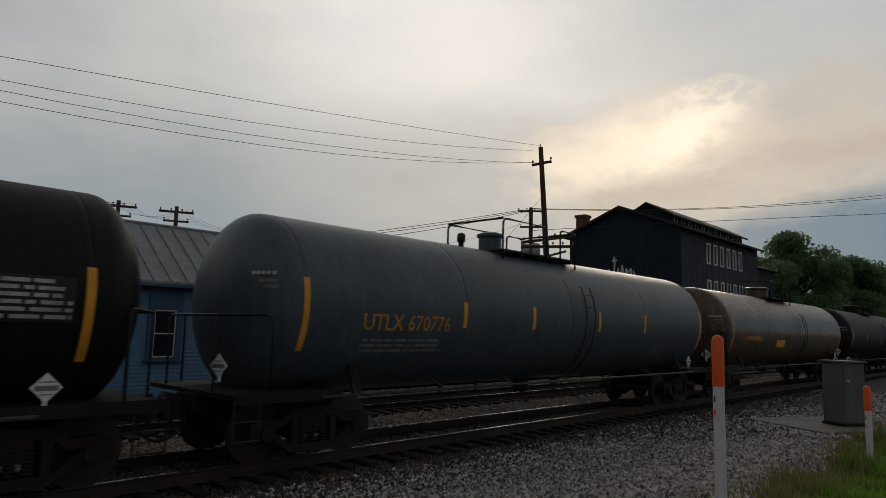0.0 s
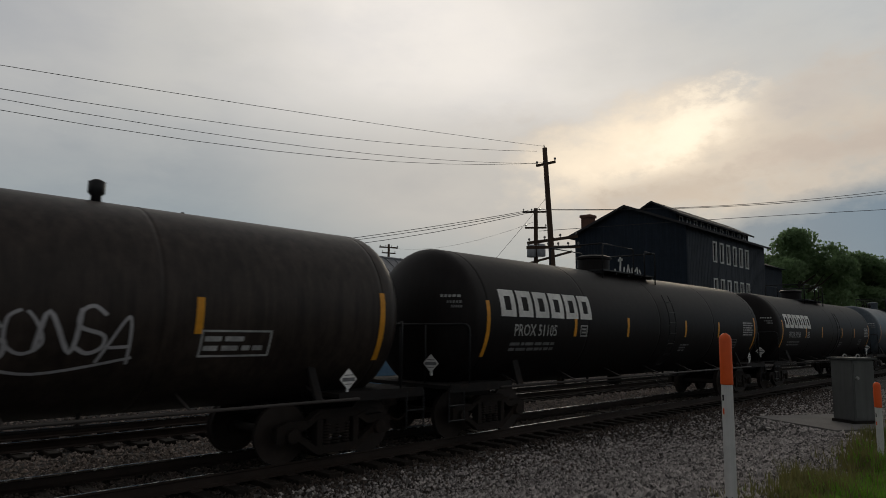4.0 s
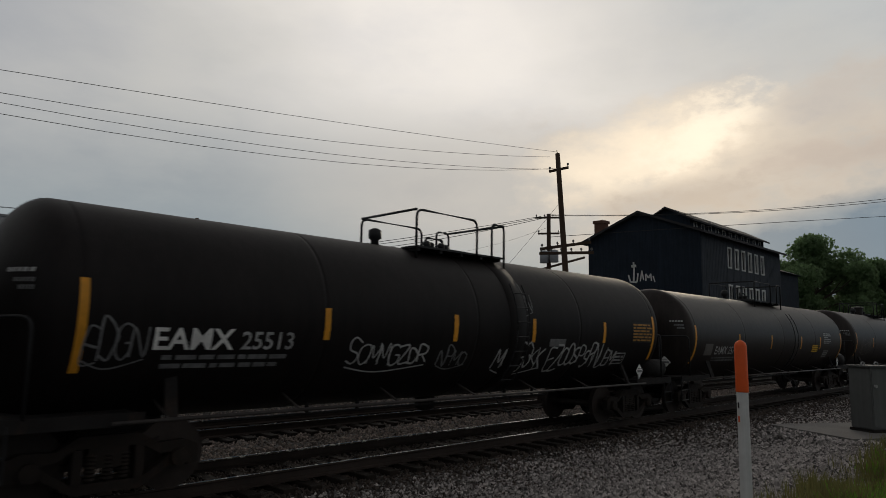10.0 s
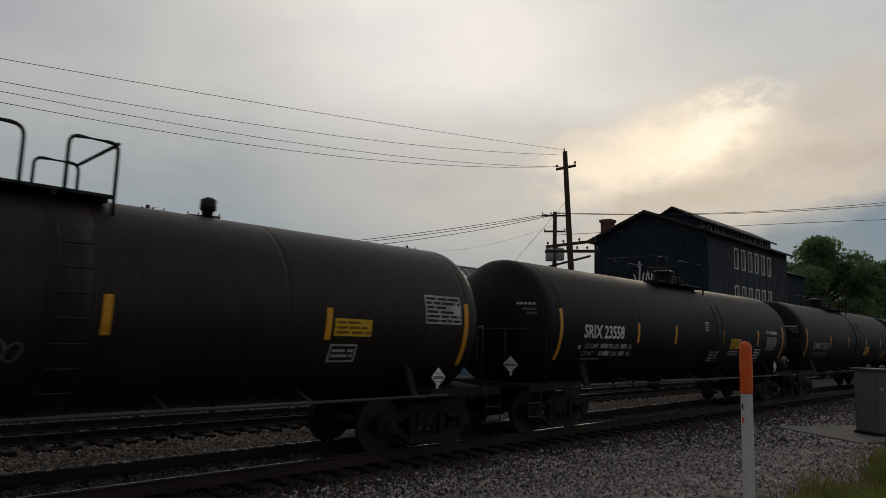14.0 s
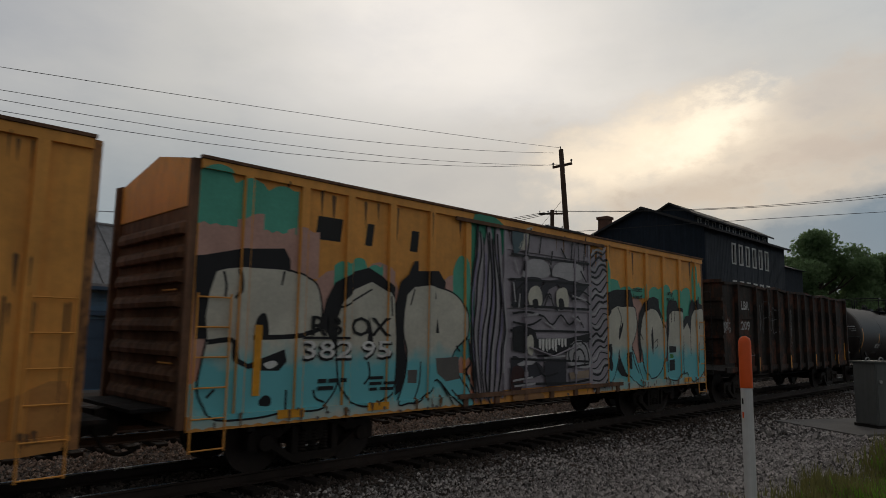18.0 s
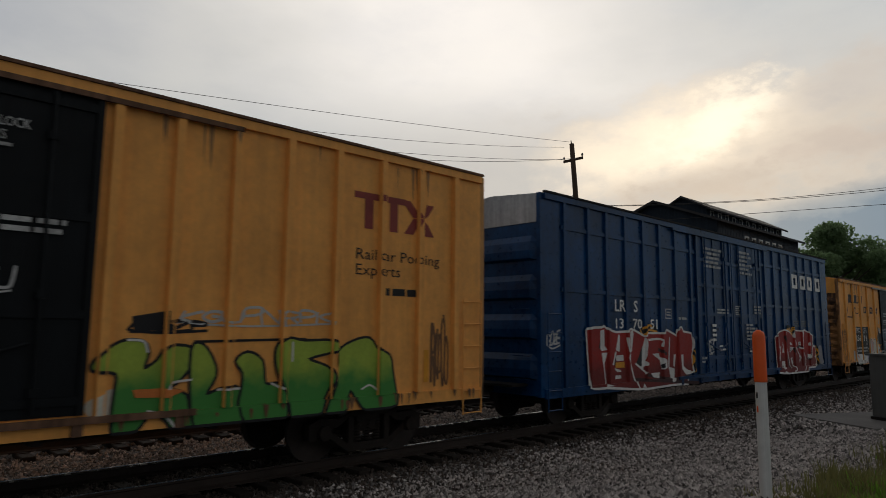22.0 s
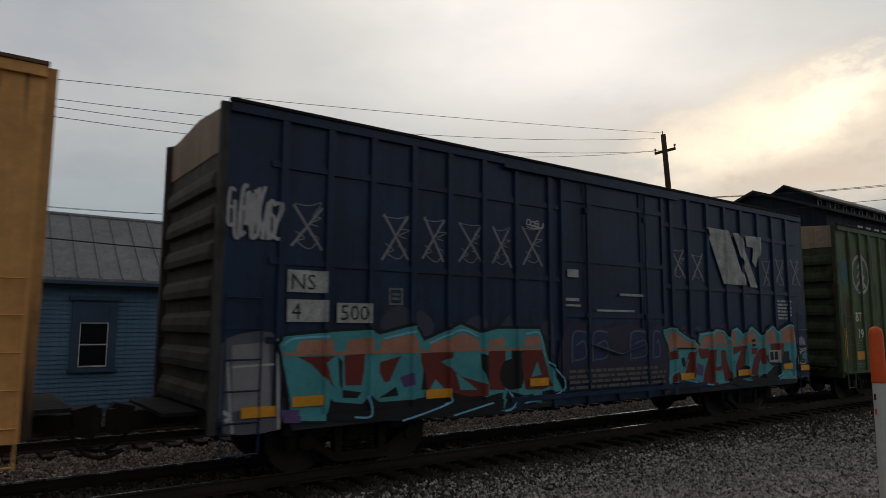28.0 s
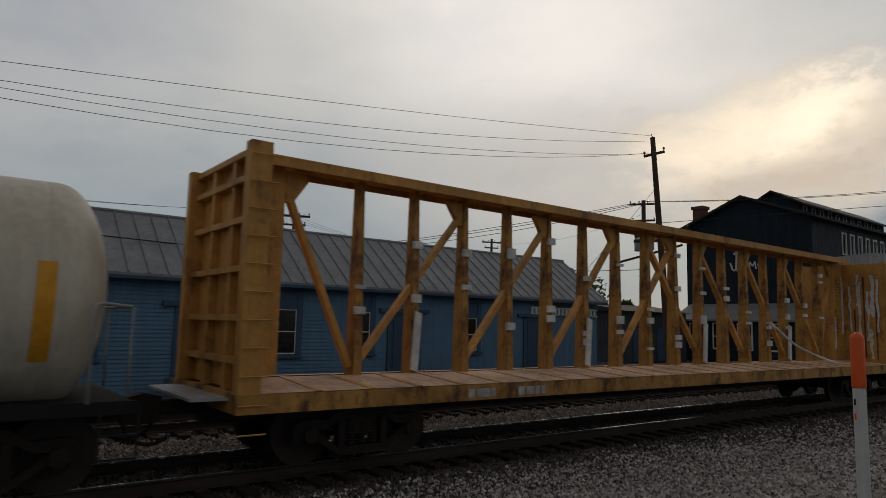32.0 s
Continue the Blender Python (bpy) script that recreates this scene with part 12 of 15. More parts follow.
form(c, lifted(sh, 0.0130), moss, 'ink', 0.04, [(3.8, 1.81), (3.94, 1.87), (4.09, 1.66), (4.13, 1.47), (4.01, 1.22), (4.24, 1.28), (4.49, 1.26), (4.55, 0.88), (4.31, 0.71), (3.92, 0.71), (3.83, 1.08)])
form(c, lifted(sh, 0.0160), moss, 'ink', 0.04, [(4.43, 1.65), (4.59, 1.76), (4.81, 1.64), (4.87, 1.32), (5.05, 1.31), (5.15, 1.23), (5.21, 0.82), (4.99, 0.72), (4.64, 0.72), (4.5, 1.03), (4.53, 1.26), (4.54, 1.49)])
form(c, lifted(sh, 0.0190), moss, 'ink', 0.04, [(5.04, 1.63), (5.07, 1.87), (5.26, 1.95), (5.5, 1.91), (6, 1.91), (6.06, 1.78), (5.56, 1.66), (5.91, 1.52), (6.02, 1.35), (5.88, 1.1), (5.74, 0.78), (5.35, 0.77), (5.26, 1.06), (5.14, 1.31)])
form(c, lifted(sh, 0.0220), moss, 'ink', 0.04, [(6.11, 1.73), (6.38, 1.9), (6.71, 1.95), (6.89, 1.76), (7.13, 1.67), (7.2, 1.39), (7.27, 0.88), (6.8, 0.82), (6.57, 0.88), (6.35, 1.16), (6.2, 0.74), (5.89, 0.75), (6.03, 1.18), (6.12, 1.39)])
line(c, lifted(sh, 0.026), 'bone', 0.03, [(2.97, 1.95), (3.17, 1.93), (3.23, 1.79)])
line(c, lifted(sh, 0.026), 'bone', 0.03, [(3.81, 1.43), (3.55, 1.4), (3.49, 1.32)])
line(c, lifted(sh, 0.026), 'bone', 0.03, [(4.96, 1.33), (5.15, 1.24)])
line(c, lifted(sh, 0.026), 'bone', 0.03, [(4.16, 1.28), (4.49, 1.28)])
line(c, lifted(sh, 0.026), 'bone', 0.03, [(6.57, 1.15), (6.73, 1.21), (6.88, 1.13)])
line(c, lifted(sh, 0.026), 'bone', 0.03, [(5.3, 1.91), (5.3, 1.62)])
line(c, lifted(sh, 0.026), 'bone', 0.03, [(3.26, 1.07), (3.47, 1), (3.62, 0.82)])
line(c, lifted(sh, 0.005), 'ink', 0.035, [(3.82, 1.92), (4.84, 1.94), (5.54, 1.95)])
dab(c, lifted(sh, 0.003), 'ink', [(3.02, 2.24), (3.46, 2.32), (3.46, 2.09), (3.05, 2.03)])
dab(c, lifted(sh, 0.003), 'cream', [(2.71, 1.3), (2.87, 1.35), (2.86, 1.05), (2.65, 1.01), (2.54, 1.18)], True)
dab(c, lifted(sh, 0.026), 'orange', [(3.07, 1.34), (3.45, 1.34), (3.74, 1.3), (3.53, 1.22), (3.11, 1.24)])
scribble(c, sh, 3.0, 4.0, 2.05, 2.2, 3, 0.05, "spray_ink", 107)
scribble(c, sh, 3.6, 6.0, 2.15, 2.4, 6, 0.04, "spray_chalk", 108)
scribble(c, sh, 8.1, 8.5, 1.1, 2.3, 4, 0.05, "spray_rustbrown", 109)
rust_runs(c, lifted(sh, 0.030), -9.2, 9.2, 1.0, 50, 341, 0.25)
rust_runs(c, sh, -9.2, -2.6, 4.9, 10, 342, 0.7, "rust_ochre")
rust_runs(c, sh, 2.7, 9.2, 4.9, 10, 343, 0.7, "rust_ochre")
dd = lifted(sh, 0.036)


def door_print(c, dd, seed):
    letter(c, "CLOSE AND LOCK\nBOTH DOORS", 0.78, 4.34, 0.11, "white_worn", dd, width=0.98, fat=0.012)
    bars(c, dd, 0.9, 1.65, 4.02, 4.16, 2, "white_worn", seed=seed)
    letter(c, "CLOSE THIS DOOR\nBEFORE CLOSING", -1.68, 4.22, 0.11, "white_worn", dd, width=0.98, fat=0.012)
    bars(c, dd, -1.5, -0.9, 3.98, 4.06, 1, "white_worn", seed=seed + 1)
    bars(c, dd, 0.22, 0.53, 3.10, 3.36, 4, "white_worn", seed=seed + 2)
    bars(c, dd, 1.55, 2.2, 3.14, 3.36, 2, "white_worn", seed=seed + 3)
    bars(c, dd, 0.24, 0.54, 2.66, 2.88, 2, "white", gap=0.3, seed=seed + 4)
    bars(c, dd, -1.40, -0.75, 2.1, 2.45, 3, "white_worn", seed=seed + 5)
    lay(c, "label_panel", [rect(1.35, 1.5, 1.95, 2.15), rect(-1.05, -0.88, 2.10, 2.3)], M["white"], dd, "small white label")


door_print(c, dd, 3)
scribble(c, dd, -1.4, -0.7, 2.55, 2.85, 4, 0.03, "spray_chalk", 110)
scribble(c, dd, 0.95, 1.7, 2.45, 2.85, 4, 0.03, "spray_chalk", 111)
lay(c, "graffiti_cloud", cloud(-2.3, -1.2, 1.15, 2.15, 3, 112), M["spray_cream"], dd, "pale sprayed patch")
scribble(c, lifted(dd, 0.004), -2.3, -1.2, 1.1, 2.1, 5, 0.07, "spray_ink", 113)
scribble(c, dd, -0.95, -0.1, 1.1, 2.0, 5, 0.04, "spray_chalk", 114)
lay(c, "reflector_tape", [rect(0.25, 0.37, 1.2, 1.75)], M["yellow_stripe"], dd, "amber reflector tape")
for x in (-5.35, -3.45, 7.9):
    lay(c, "reflector_tape", [rect(x, x + 0.11, 1.2, 1.75)], M["yellow_stripe"], lifted(sh, 0.025), "amber reflector tape")

c, sh, half = make_hopper(-268.65, -248.88, "rust-streaked grey covered hopper car")
for x in (-8.1, -5.40, -2.68, 0.24, 2.67, 4.97, 7.98):
    lay(c, "reflector_tape", [rect(x - 0.05, x + 0.05, 1.66, 2.2)], M["yellow_stripe"], sh, "amber reflector tape")
lay(c, "number_panel", [rect(3.27, 3.80, 1.84, 2.18)], M["black"], sh, "black stencil panel")
frame_box(c, lifted(sh, 0.004), 3.27, 3.80, 1.84, 2.18, "white", 0.035)
lay(c, "patch", [rect(-0.32, 0.10, 1.82, 1.96)], M["spray_salmon"], sh, "faded red label")
bars(c, lifted(sh, 0.003), -0.25, 0.08, 1.66, 1.78, 2, "white_worn")
bars(c, sh, 1.34, 1.92, 1.83, 2.05, 3, "label_line")
lay(c, "patch", [rect(6.82, 7.55, 2.12, 2.42)], M["spray_pink"], sh, "faded yellow label")
bars(c, sh, -2.59, -1.42, 1.84, 1.93, 1, "label_line")
frame_box(c, sh, -5.57, -5.30, 2.09, 2.37, "label_line", 0.02)
scribble(c, sh, -9.0, -8.4, 1.9, 2.6, 4, 0.06, "spray_dust", 121)
lay(c, "patch", [rect(0.1, 0.32, 1.28, 1.44)], M["white_worn"], sh, "pale square label on the sill")
for x in (-6.9, -3.1, 1.9, 4.9, 6.1):
    lay(c, "patch", [disc(x, 1.38, 0.05, 14)], M["spray_chalk"], sh, "round pale mark on the sill")

c, sh, half = make_boxcar(-285.99, -270.42, "green box car with a white round mark and pale graffiti", "box_green", top=5.12, bottom=0.66, sill_drop=0.14, ribs=(-7.07, -6.34, -5.71, -4.9, -4.2, -3.57, -2.82, -2.09, 2.2, 2.86, 3.51, 4.22, 4.94, 5.59, 6.33, 6.95, 7.5), rib_w=0.13,
                          door=(-1.72, 2.05), door_ribs=(-0.9, 0.1, 1.0), door_bands=(1.3, 2.48, 3.76), end_ribs=7, end_mat="green_end", end_top="tan_end", roof_mat="box_green")
cx, cz, r = -6.34, 3.74, 0.60
ring = [(cx + r * 0.92 * math.cos(a), cz + r * 0.92 * math.sin(a)) for a in [2 * math.pi * k / 40 for k in range(41)]]
lay(c, "round_mark", ribbon(ring, 0.10), M["white_worn"], lifted(sh, 0.002), "white ring mark")
tree = ribbon([(cx, cz - 0.52), (cx, cz + 0.50)], 0.09)
for k in range(3):
    for s in (-1, 1):
        z = cz + 0.34 - k * 0.27
        tree += ribbon([(cx, z + 0.06), (cx + s * (0.17 + 0.07 * k), z - 0.18)], 0.10)
lay(c, "round_mark", tree, M["white_worn"], lifted(sh, 0.003), "plain branched mark inside the ring")
letter(c, "IBT", -6.92, 2.33, 0.26, "white", lifted(sh, 0.002), width=0.48, fat=0.02)
letter(c, "19   23   9", -6.80, 1.84, 0.25, "white", lifted(sh, 0.04), width=1.62, fat=0.02)
lay(c, "reflector_tape", [rect(-7.68, -7.54, 1.22, 2.12)], M["yellow_stripe"], lifted(sh, 0.01), "amber reflector tape")
lay(c, "reflector_tape", [rect(-6.90, -6.42, 1.20, 1.44)], M["yellow_stripe"], lifted(sh, 0.01), "amber reflector panel")
bars(c, sh, -6.92, -6.5, 1.48, 1.8, 4, "grey_sten")
bars(c, sh, -6.2, -5.8, 1.05, 1.7, 5, "grey_sten", seed=4)
bars(c, sh, -6.9, -6.4, 0.95, 1.12, 2, "grey_sten", seed=5)
dab(c, lifted(sh, 0.002), 'rust_run', [(-5.69, 4.7), (-5.56, 4.9), (-5.45, 4.36), (-5.48, 3.54), (-5.58, 3.09), (-5.68, 3.7)], True)
dab(c, lifted(sh, 0.002), 'rust_run', [(-5.41, 3.46), (-5.3, 3.56), (-5.24, 3.02), (-5.35, 2.66), (-5.44, 3.01)], True)
dab(c, lifted(sh, 0.002), 'rust_run', [(-7.19, 4.8), (-7.09, 4.73), (-7.03, 3.99), (-7.12, 3.4), (-7.21, 4.13)], True)
dab(c, lifted(sh, 0.002), 'rust_run', [(-4.38, 4.8), (-4.29, 4.81), (-4.27, 4.23), (-4.37, 3.92)], True)
dab(c, lifted(sh, 0.002), 'rust_run', [(-6.5, 4.75), (-6.42, 4.83), (-6.39, 4.24), (-6.46, 3.97)], True)
dab(c, lifted(sh, 0.002), 'rust_run', [(-4.86, 4.82), (-4.75, 4.86), (-4.77, 4.45)], True)
dab(c, lifted(sh, 0.002), 'rust_run', [(-7.43, 2.9), (-7.18, 3), (-7.12, 2.44), (-7.33, 2.28), (-7.46, 2.59)], True)
dab(c, lifted(sh, 0.003), 'dark_teal', [(-7.67, 4.03), (-7.26, 4.12), (-7.22, 3.64), (-7.32, 3.39), (-7.62, 3.44)], True)
line(c, lifted(sh, 0.005), 'slate', 0.06, [(-7.63, 3.99), (-7.6, 3.52)])
line(c, lifted(sh, 0.005), 'slate', 0.05, [(-7.47, 4.03), (-7.41, 3.42)])
line(c, lifted(sh, 0.005), 'slate', 0.05, [(-7.3, 4.08), (-7.31, 3.71)])
line(c, lifted(sh, 0.004), 'slate', 0.06, [(-6.97, 3.33), (-6.65, 3.23), (-6.27, 3.3)])
dab(c, lifted(sh, 0.001), 'olive_dust', [(-7.64, 2.89), (-7.18, 2.92), (-7.09, 1.19), (-7.62, 1.07)], True)
cream_dim = fade("bone_dim", "tan_pink", 1.35)
dab(c, lifted(sh, 0.003), 'tan_pink', [(-5.52, 0.93), (-5.52, 1.18), (-5.36, 1.17), (-5.36, 1.43), (-5.42, 1.61), (-5.34, 1.76), (-4.96, 1.77), (-4.88, 1.95), (-4.82, 2.06), (-4.68, 2.18), (-4.56, 2.22), (-4.49, 2.39), (-4.33, 2.43), (-4.13, 2.36), (-4.02, 2.3), (-3.83, 2.24), (-3.64, 2.36), (-3.47, 2.27), (-3.34, 2.21), (-3.25, 2.31), (-3.07, 2.31), (-2.94, 2.18), (-2.77, 2.25), (-2.48, 2.21), (-2.26, 2.13), (-2.19, 1.97), (-1.9, 1.87), (-1.82, 1.4), (-1.8, 0.88), (-1.93, 0.77), (-3.85, 0.74), (-4.68, 0.71), (-5.28, 0.7), (-5.42, 0.84)])
dab(c, lifted(sh, 0.0045), 'haze_grey', [(-4.88, 1.86), (-4.84, 2.02), (-4.62, 2.17), (-4.49, 2.39), (-4.33, 2.43), (-4.11, 2.32), (-3.94, 2.04), (-3.98, 2.32), (-4.11, 2.46), (-4.39, 2.5), (-4.56, 2.35), (-4.68, 2.22), (-4.91, 2.08)])
dab(c, lifted(sh, 0.006), 'chalk', [(-3.34, 2.18), (-3.25, 2.33), (-3.07, 2.35), (-2.91, 2.21), (-2.84, 2.11), (-3.07, 2.27), (-3.24, 2.23)])
dab(c, lifted(sh, 0.006), 'chalk', [(-4.02, 2.11), (-3.71, 2.07), (-3.35, 2.01), (-3.32, 1.94), (-3.71, 2), (-4.01, 2.04)])
form(c, lifted(sh, 0.0080), cream_dim, 'ink', 0.02, [(-4.56, 1.58), (-4.49, 1.95), (-4.5, 2.22), (-4.39, 2.3), (-4.23, 2.26), (-4.11, 2.08), (-4.02, 1.85), (-4.11, 1.57), (-3.99, 1.31), (-3.89, 1.1), (-4.03, 1.01), (-4.11, 1.11), (-4.27, 1.44), (-4.39, 1.58), (-4.42, 1.4), (-4.47, 1.13), (-4.54, 0.73), (-4.79, 0.72), (-4.83, 1.15), (-4.68, 1.41)], False)
form(c, lifted(sh, 0.0090), cream_dim, 'ink', 0.02, [(-3.94, 2.09), (-3.35, 1.97), (-3.35, 1.82), (-3.45, 1.69), (-3.52, 1.55), (-3.84, 1.64), (-3.89, 1.85)], False)
form(c, lifted(sh, 0.0100), cream_dim, 'ink', 0.02, [(-3.28, 2.03), (-3.21, 2.21), (-3.05, 2.23), (-2.94, 2.08), (-2.89, 1.73), (-2.92, 1.54), (-3.09, 1.44), (-3.17, 1.54), (-3.27, 1.79)], False)
form(c, lifted(sh, 0.0090), cream_dim, 'ink', 0.02, [(-2.83, 1.93), (-2.63, 1.97), (-2.6, 1.53), (-1.94, 1.53), (-1.92, 0.89), (-2.08, 0.77), (-2.66, 0.78), (-2.82, 1.04)], False)
dab(c, lifted(sh, 0.012), 'night_grey', [(-4.5, 1.31), (-4.42, 1.44), (-4.27, 1.32), (-4.11, 1.02), (-4.03, 0.74), (-4.49, 0.74)])
dab(c, lifted(sh, 0.013), 'night_grey', [(-4.26, 1.65), (-3.71, 1.67), (-3.52, 1.55), (-3.46, 1.41), (-3.59, 1.32), (-3.84, 1.42), (-3.96, 1.57)], True)
dab(c, lifted(sh, 0.014), 'night_grey', [(-3.97, 1.43), (-3.77, 1.3), (-3.52, 1.36), (-3.46, 1.41), (-3.59, 1.25), (-3.84, 1.22), (-4.02, 1.34)])
dab(c, lifted(sh, 0.012), 'night_grey', [(-3.46, 1.41), (-3.26, 1.35), (-3.09, 1.44), (-3.2, 1.06), (-3.36, 0.95), (-3.49, 0.98), (-3.4, 1.16)])
dab(c, lifted(sh, 0.014), 'night_grey', [(-2.78, 1.45), (-2.38, 1.52), (-2.21, 1.43), (-2.5, 1.32), (-2.62, 1.18), (-2.72, 1.03), (-2.82, 1.14)], True)
dab(c, lifted(sh, 0.015), 'cream', [(-3.94, 1.52), (-3.69, 1.58), (-3.54, 1.46), (-3.77, 1.39)], True)
dab(c, lifted(sh, 0.015), 'night_grey', [(-3.56, 1.8), (-3.35, 1.8), (-3.35, 1.69), (-3.56, 1.7)])
dab(c, lifted(sh, 0.015), 'night_grey', [(-4.35, 1.99), (-4.18, 2.02), (-4.16, 1.81), (-4.33, 1.81)])
dab(c, lifted(sh, 0.017), 'cream', [(-4.3, 1.96), (-4.21, 1.97), (-4.21, 1.87), (-4.29, 1.87)])
dab(c, lifted(sh, 0.012), 'lilac', [(-2.65, 1.03), (-2.14, 1.21), (-2.07, 1), (-2.15, 0.85), (-2.63, 0.83)], True)
dab(c, lifted(sh, 0.004), 'orange', [(-2.51, 2.05), (-1.87, 1.8), (-1.84, 1.5), (-1.92, 0.99), (-2.03, 1.51)])
dab(c, lifted(sh, 0.006), 'orange', [(-3.63, 2.32), (-3.5, 2.36), (-3.45, 2.25), (-3.58, 2.19)], True)
dab(c, lifted(sh, 0.016), 'dust_olive', [(-2.63, 1.95), (-1.95, 1.97), (-1.93, 1.57), (-2.58, 1.55)])
dab(c, lifted(sh, 0.018), 'dust', [(-2.52, 1.91), (-2.02, 1.92), (-1.99, 1.63), (-2.5, 1.6)])
line(c, lifted(sh, 0.019), 'ink', 0.03, [(-4.84, 1.86), (-4.84, 1.95), (-4.56, 2.11), (-4.47, 2.28), (-4.33, 2.32), (-4.18, 2.22), (-3.99, 1.94), (-3.94, 1.73)])
line(c, lifted(sh, 0.019), 'ink', 0.03, [(-5.39, 0.82), (-5.35, 1.09), (-5.28, 1.24), (-4.9, 1.27), (-4.85, 1.37), (-4.77, 1.59), (-4.77, 1.77)])
line(c, lifted(sh, 0.019), 'ink', 0.03, [(-5.14, 1.16), (-5.17, 1.08), (-5.1, 0.94)])
line(c, lifted(sh, 0.019), 'ink', 0.03, [(-5.35, 0.95), (-5.07, 0.92)])
line(c, lifted(sh, 0.019), 'ink', 0.03, [(-4.9, 0.96), (-4.68, 0.94), (-4.56, 0.9)])
line(c, lifted(sh, 0.019), 'ink', 0.03, [(-4.85, 1.77), (-4.68, 1.77)])
line(c, lifted(sh, 0.019), 'ink', 0.03, [(-3.99, 2.11), (-3.71, 2.05), (-3.35, 1.99)])
line(c, lifted(sh, 0.019), 'ink', 0.03, [(-3.29, 2.13), (-3.07, 2.27), (-2.83, 2.08), (-2.27, 2.01)])
line(c, lifted(sh, 0.019), 'ink', 0.03, [(-3.32, 1.69), (-3.25, 1.54), (-3.14, 1.35)])
line(c, lifted(sh, 0.019), 'ink', 0.03, [(-2.83, 1.98), (-2.79, 1.04), (-2.71, 0.98)])
line(c, lifted(sh, 0.019), 'ink', 0.03, [(-2.43, 1.42), (-2.13, 1.41), (-2.07, 1.2), (-2.15, 1), (-2.34, 0.96)])
line(c, lifted(sh, 0.019), 'ink', 0.03, [(-2.62, 1.28), (-2.29, 1.23), (-2.1, 1.2)])
line(c, lifted(sh, 0.019), 'ink', 0.03, [(-2.82, 0.82), (-2.84, 1.43)])
line(c, lifted(sh, 0.019), 'ink', 0.03, [(-2.27, 1.23), (-2.31, 0.91), (-2.4, 0.77)])
line(c, lifted(sh, 0.02), 'red', 0.022, [(-3.77, 1.23), (-3.87, 1), (-3.97, 0.87), (-3.77, 0.83)])
line(c, lifted(sh, 0.02), 'red', 0.022, [(-3.65, 1.13), (-3.72, 0.99), (-3.59, 0.99), (-3.62, 1.13)])
line(c, lifted(sh, 0.02), 'red', 0.022, [(-3.54, 0.94), (-3.64, 0.85), (-3.53, 0.77)])
line(c, lifted(sh, 0.02), 'red', 0.022, [(-3.27, 1.06), (-3.2, 1.16), (-3.09, 1.23), (-3.17, 0.96), (-3, 0.85), (-2.9, 1.04)])
line(c, lifted(sh, 0.02), 'red', 0.022, [(-3.06, 1.29), (-2.95, 1.24), (-2.93, 1.04)])
line(c, lifted(sh, 0.02), 'red', 0.022, [(-3.4, 0.93), (-3.27, 0.97), (-3.14, 0.86)])
line(c, lifted(sh, 0.02), 'red', 0.022, [(-4.03, 0.87), (-3.97, 0.75)])
dab(c, lifted(sh, 0.022), 'yellow_stripe', [(-4.54, 1.64), (-4.43, 1.65), (-4.43, 1.23), (-4.53, 1.21)])
dab(c, lifted(sh, 0.004), 'chalk', [(-5.67, 1.57), (-5.5, 1.61), (-5.46, 1.48), (-5.57, 1.42), (-5.65, 1.49)], True)
dd = lifted(sh, 0.036)
dab(c, lifted(dd, 0.001), 'soot', [(-1.66, 2.42), (-0.9, 2.36), (0.3, 2.42), (1.2, 2.37), (1.98, 2.42), (1.98, 0.95), (-1.66, 0.95)])
dab(c, lifted(dd, 0.003), 'dark_brown', [(-1.69, 1.5), (-0.27, 1.35), (1.85, 1.52), (1.85, 1.03), (0.07, 0.95), (-1.71, 0.98)])
dab(c, lifted(dd, 0.005), 'pink_dim', [(-1.55, 2.08), (-1.33, 2.19), (-1.06, 2.03), (-0.94, 1.7), (-1.11, 1.48), (-1.52, 1.5)], True)
dab(c, lifted(dd, 0.005), 'pink_dim', [(-0.85, 1.86), (-0.58, 2.08), (-0.32, 2.02), (-0.26, 1.46), (-0.63, 1.03), (-0.92, 1.37)], True)
dab(c, lifted(dd, 0.005), 'pink_dim', [(-0.13, 2.37), (0.24, 2.37), (0.36, 2.08), (0.26, 1.67), (-0.1, 1.91)], True)
dab(c, lifted(dd, 0.005), 'pink_dim', [(0.51, 2.02), (1.05, 2.04), (1.09, 1.42), (0.66, 1.32), (0.38, 1.56)], True)
dab(c, lifted(dd, 0.005), 'pink_dim', [(1.42, 2.02), (1.82, 2.08), (1.88, 1.4), (1.46, 1.41)], True)
dab(c, lifted(dd, 0.005), 'pink_dim', [(-0.78, 1.58), (-0.34, 1.6), (-0.41, 1.35), (-0.75, 1.31)], True)
line(c, lifted(dd, 0.008), 'ink', 0.045, [(-1.57, 2.24), (-1.33, 2.24), (-1.09, 2.08), (-0.85, 1.8), (-0.82, 1.48)])
line(c, lifted(dd, 0.008), 'ink', 0.045, [(-0.84, 2.08), (-0.58, 2.16), (-0.22, 2.36), (0.05, 2.34), (0.33, 2.2)])
line(c, lifted(dd, 0.008), 'ink', 0.045, [(0.32, 2.02), (0.51, 2.14), (1.51, 2.16), (1.83, 2.26)])
line(c, lifted(dd, 0.008), 'ink', 0.045, [(-0.23, 2.14), (0.12, 1.91), (0.28, 2.02)])
line(c, lifted(dd, 0.008), 'ink', 0.045, [(-1.6, 1.5), (-0.95, 1.48), (-0.26, 1.57)])
line(c, lifted(dd, 0.009), 'chalk', 0.022, [(-1.54, 2.29), (-1.25, 2.26), (-1.01, 2.11)])
line(c, lifted(dd, 0.009), 'chalk', 0.022, [(-0.75, 2.14), (-0.26, 2.25)])
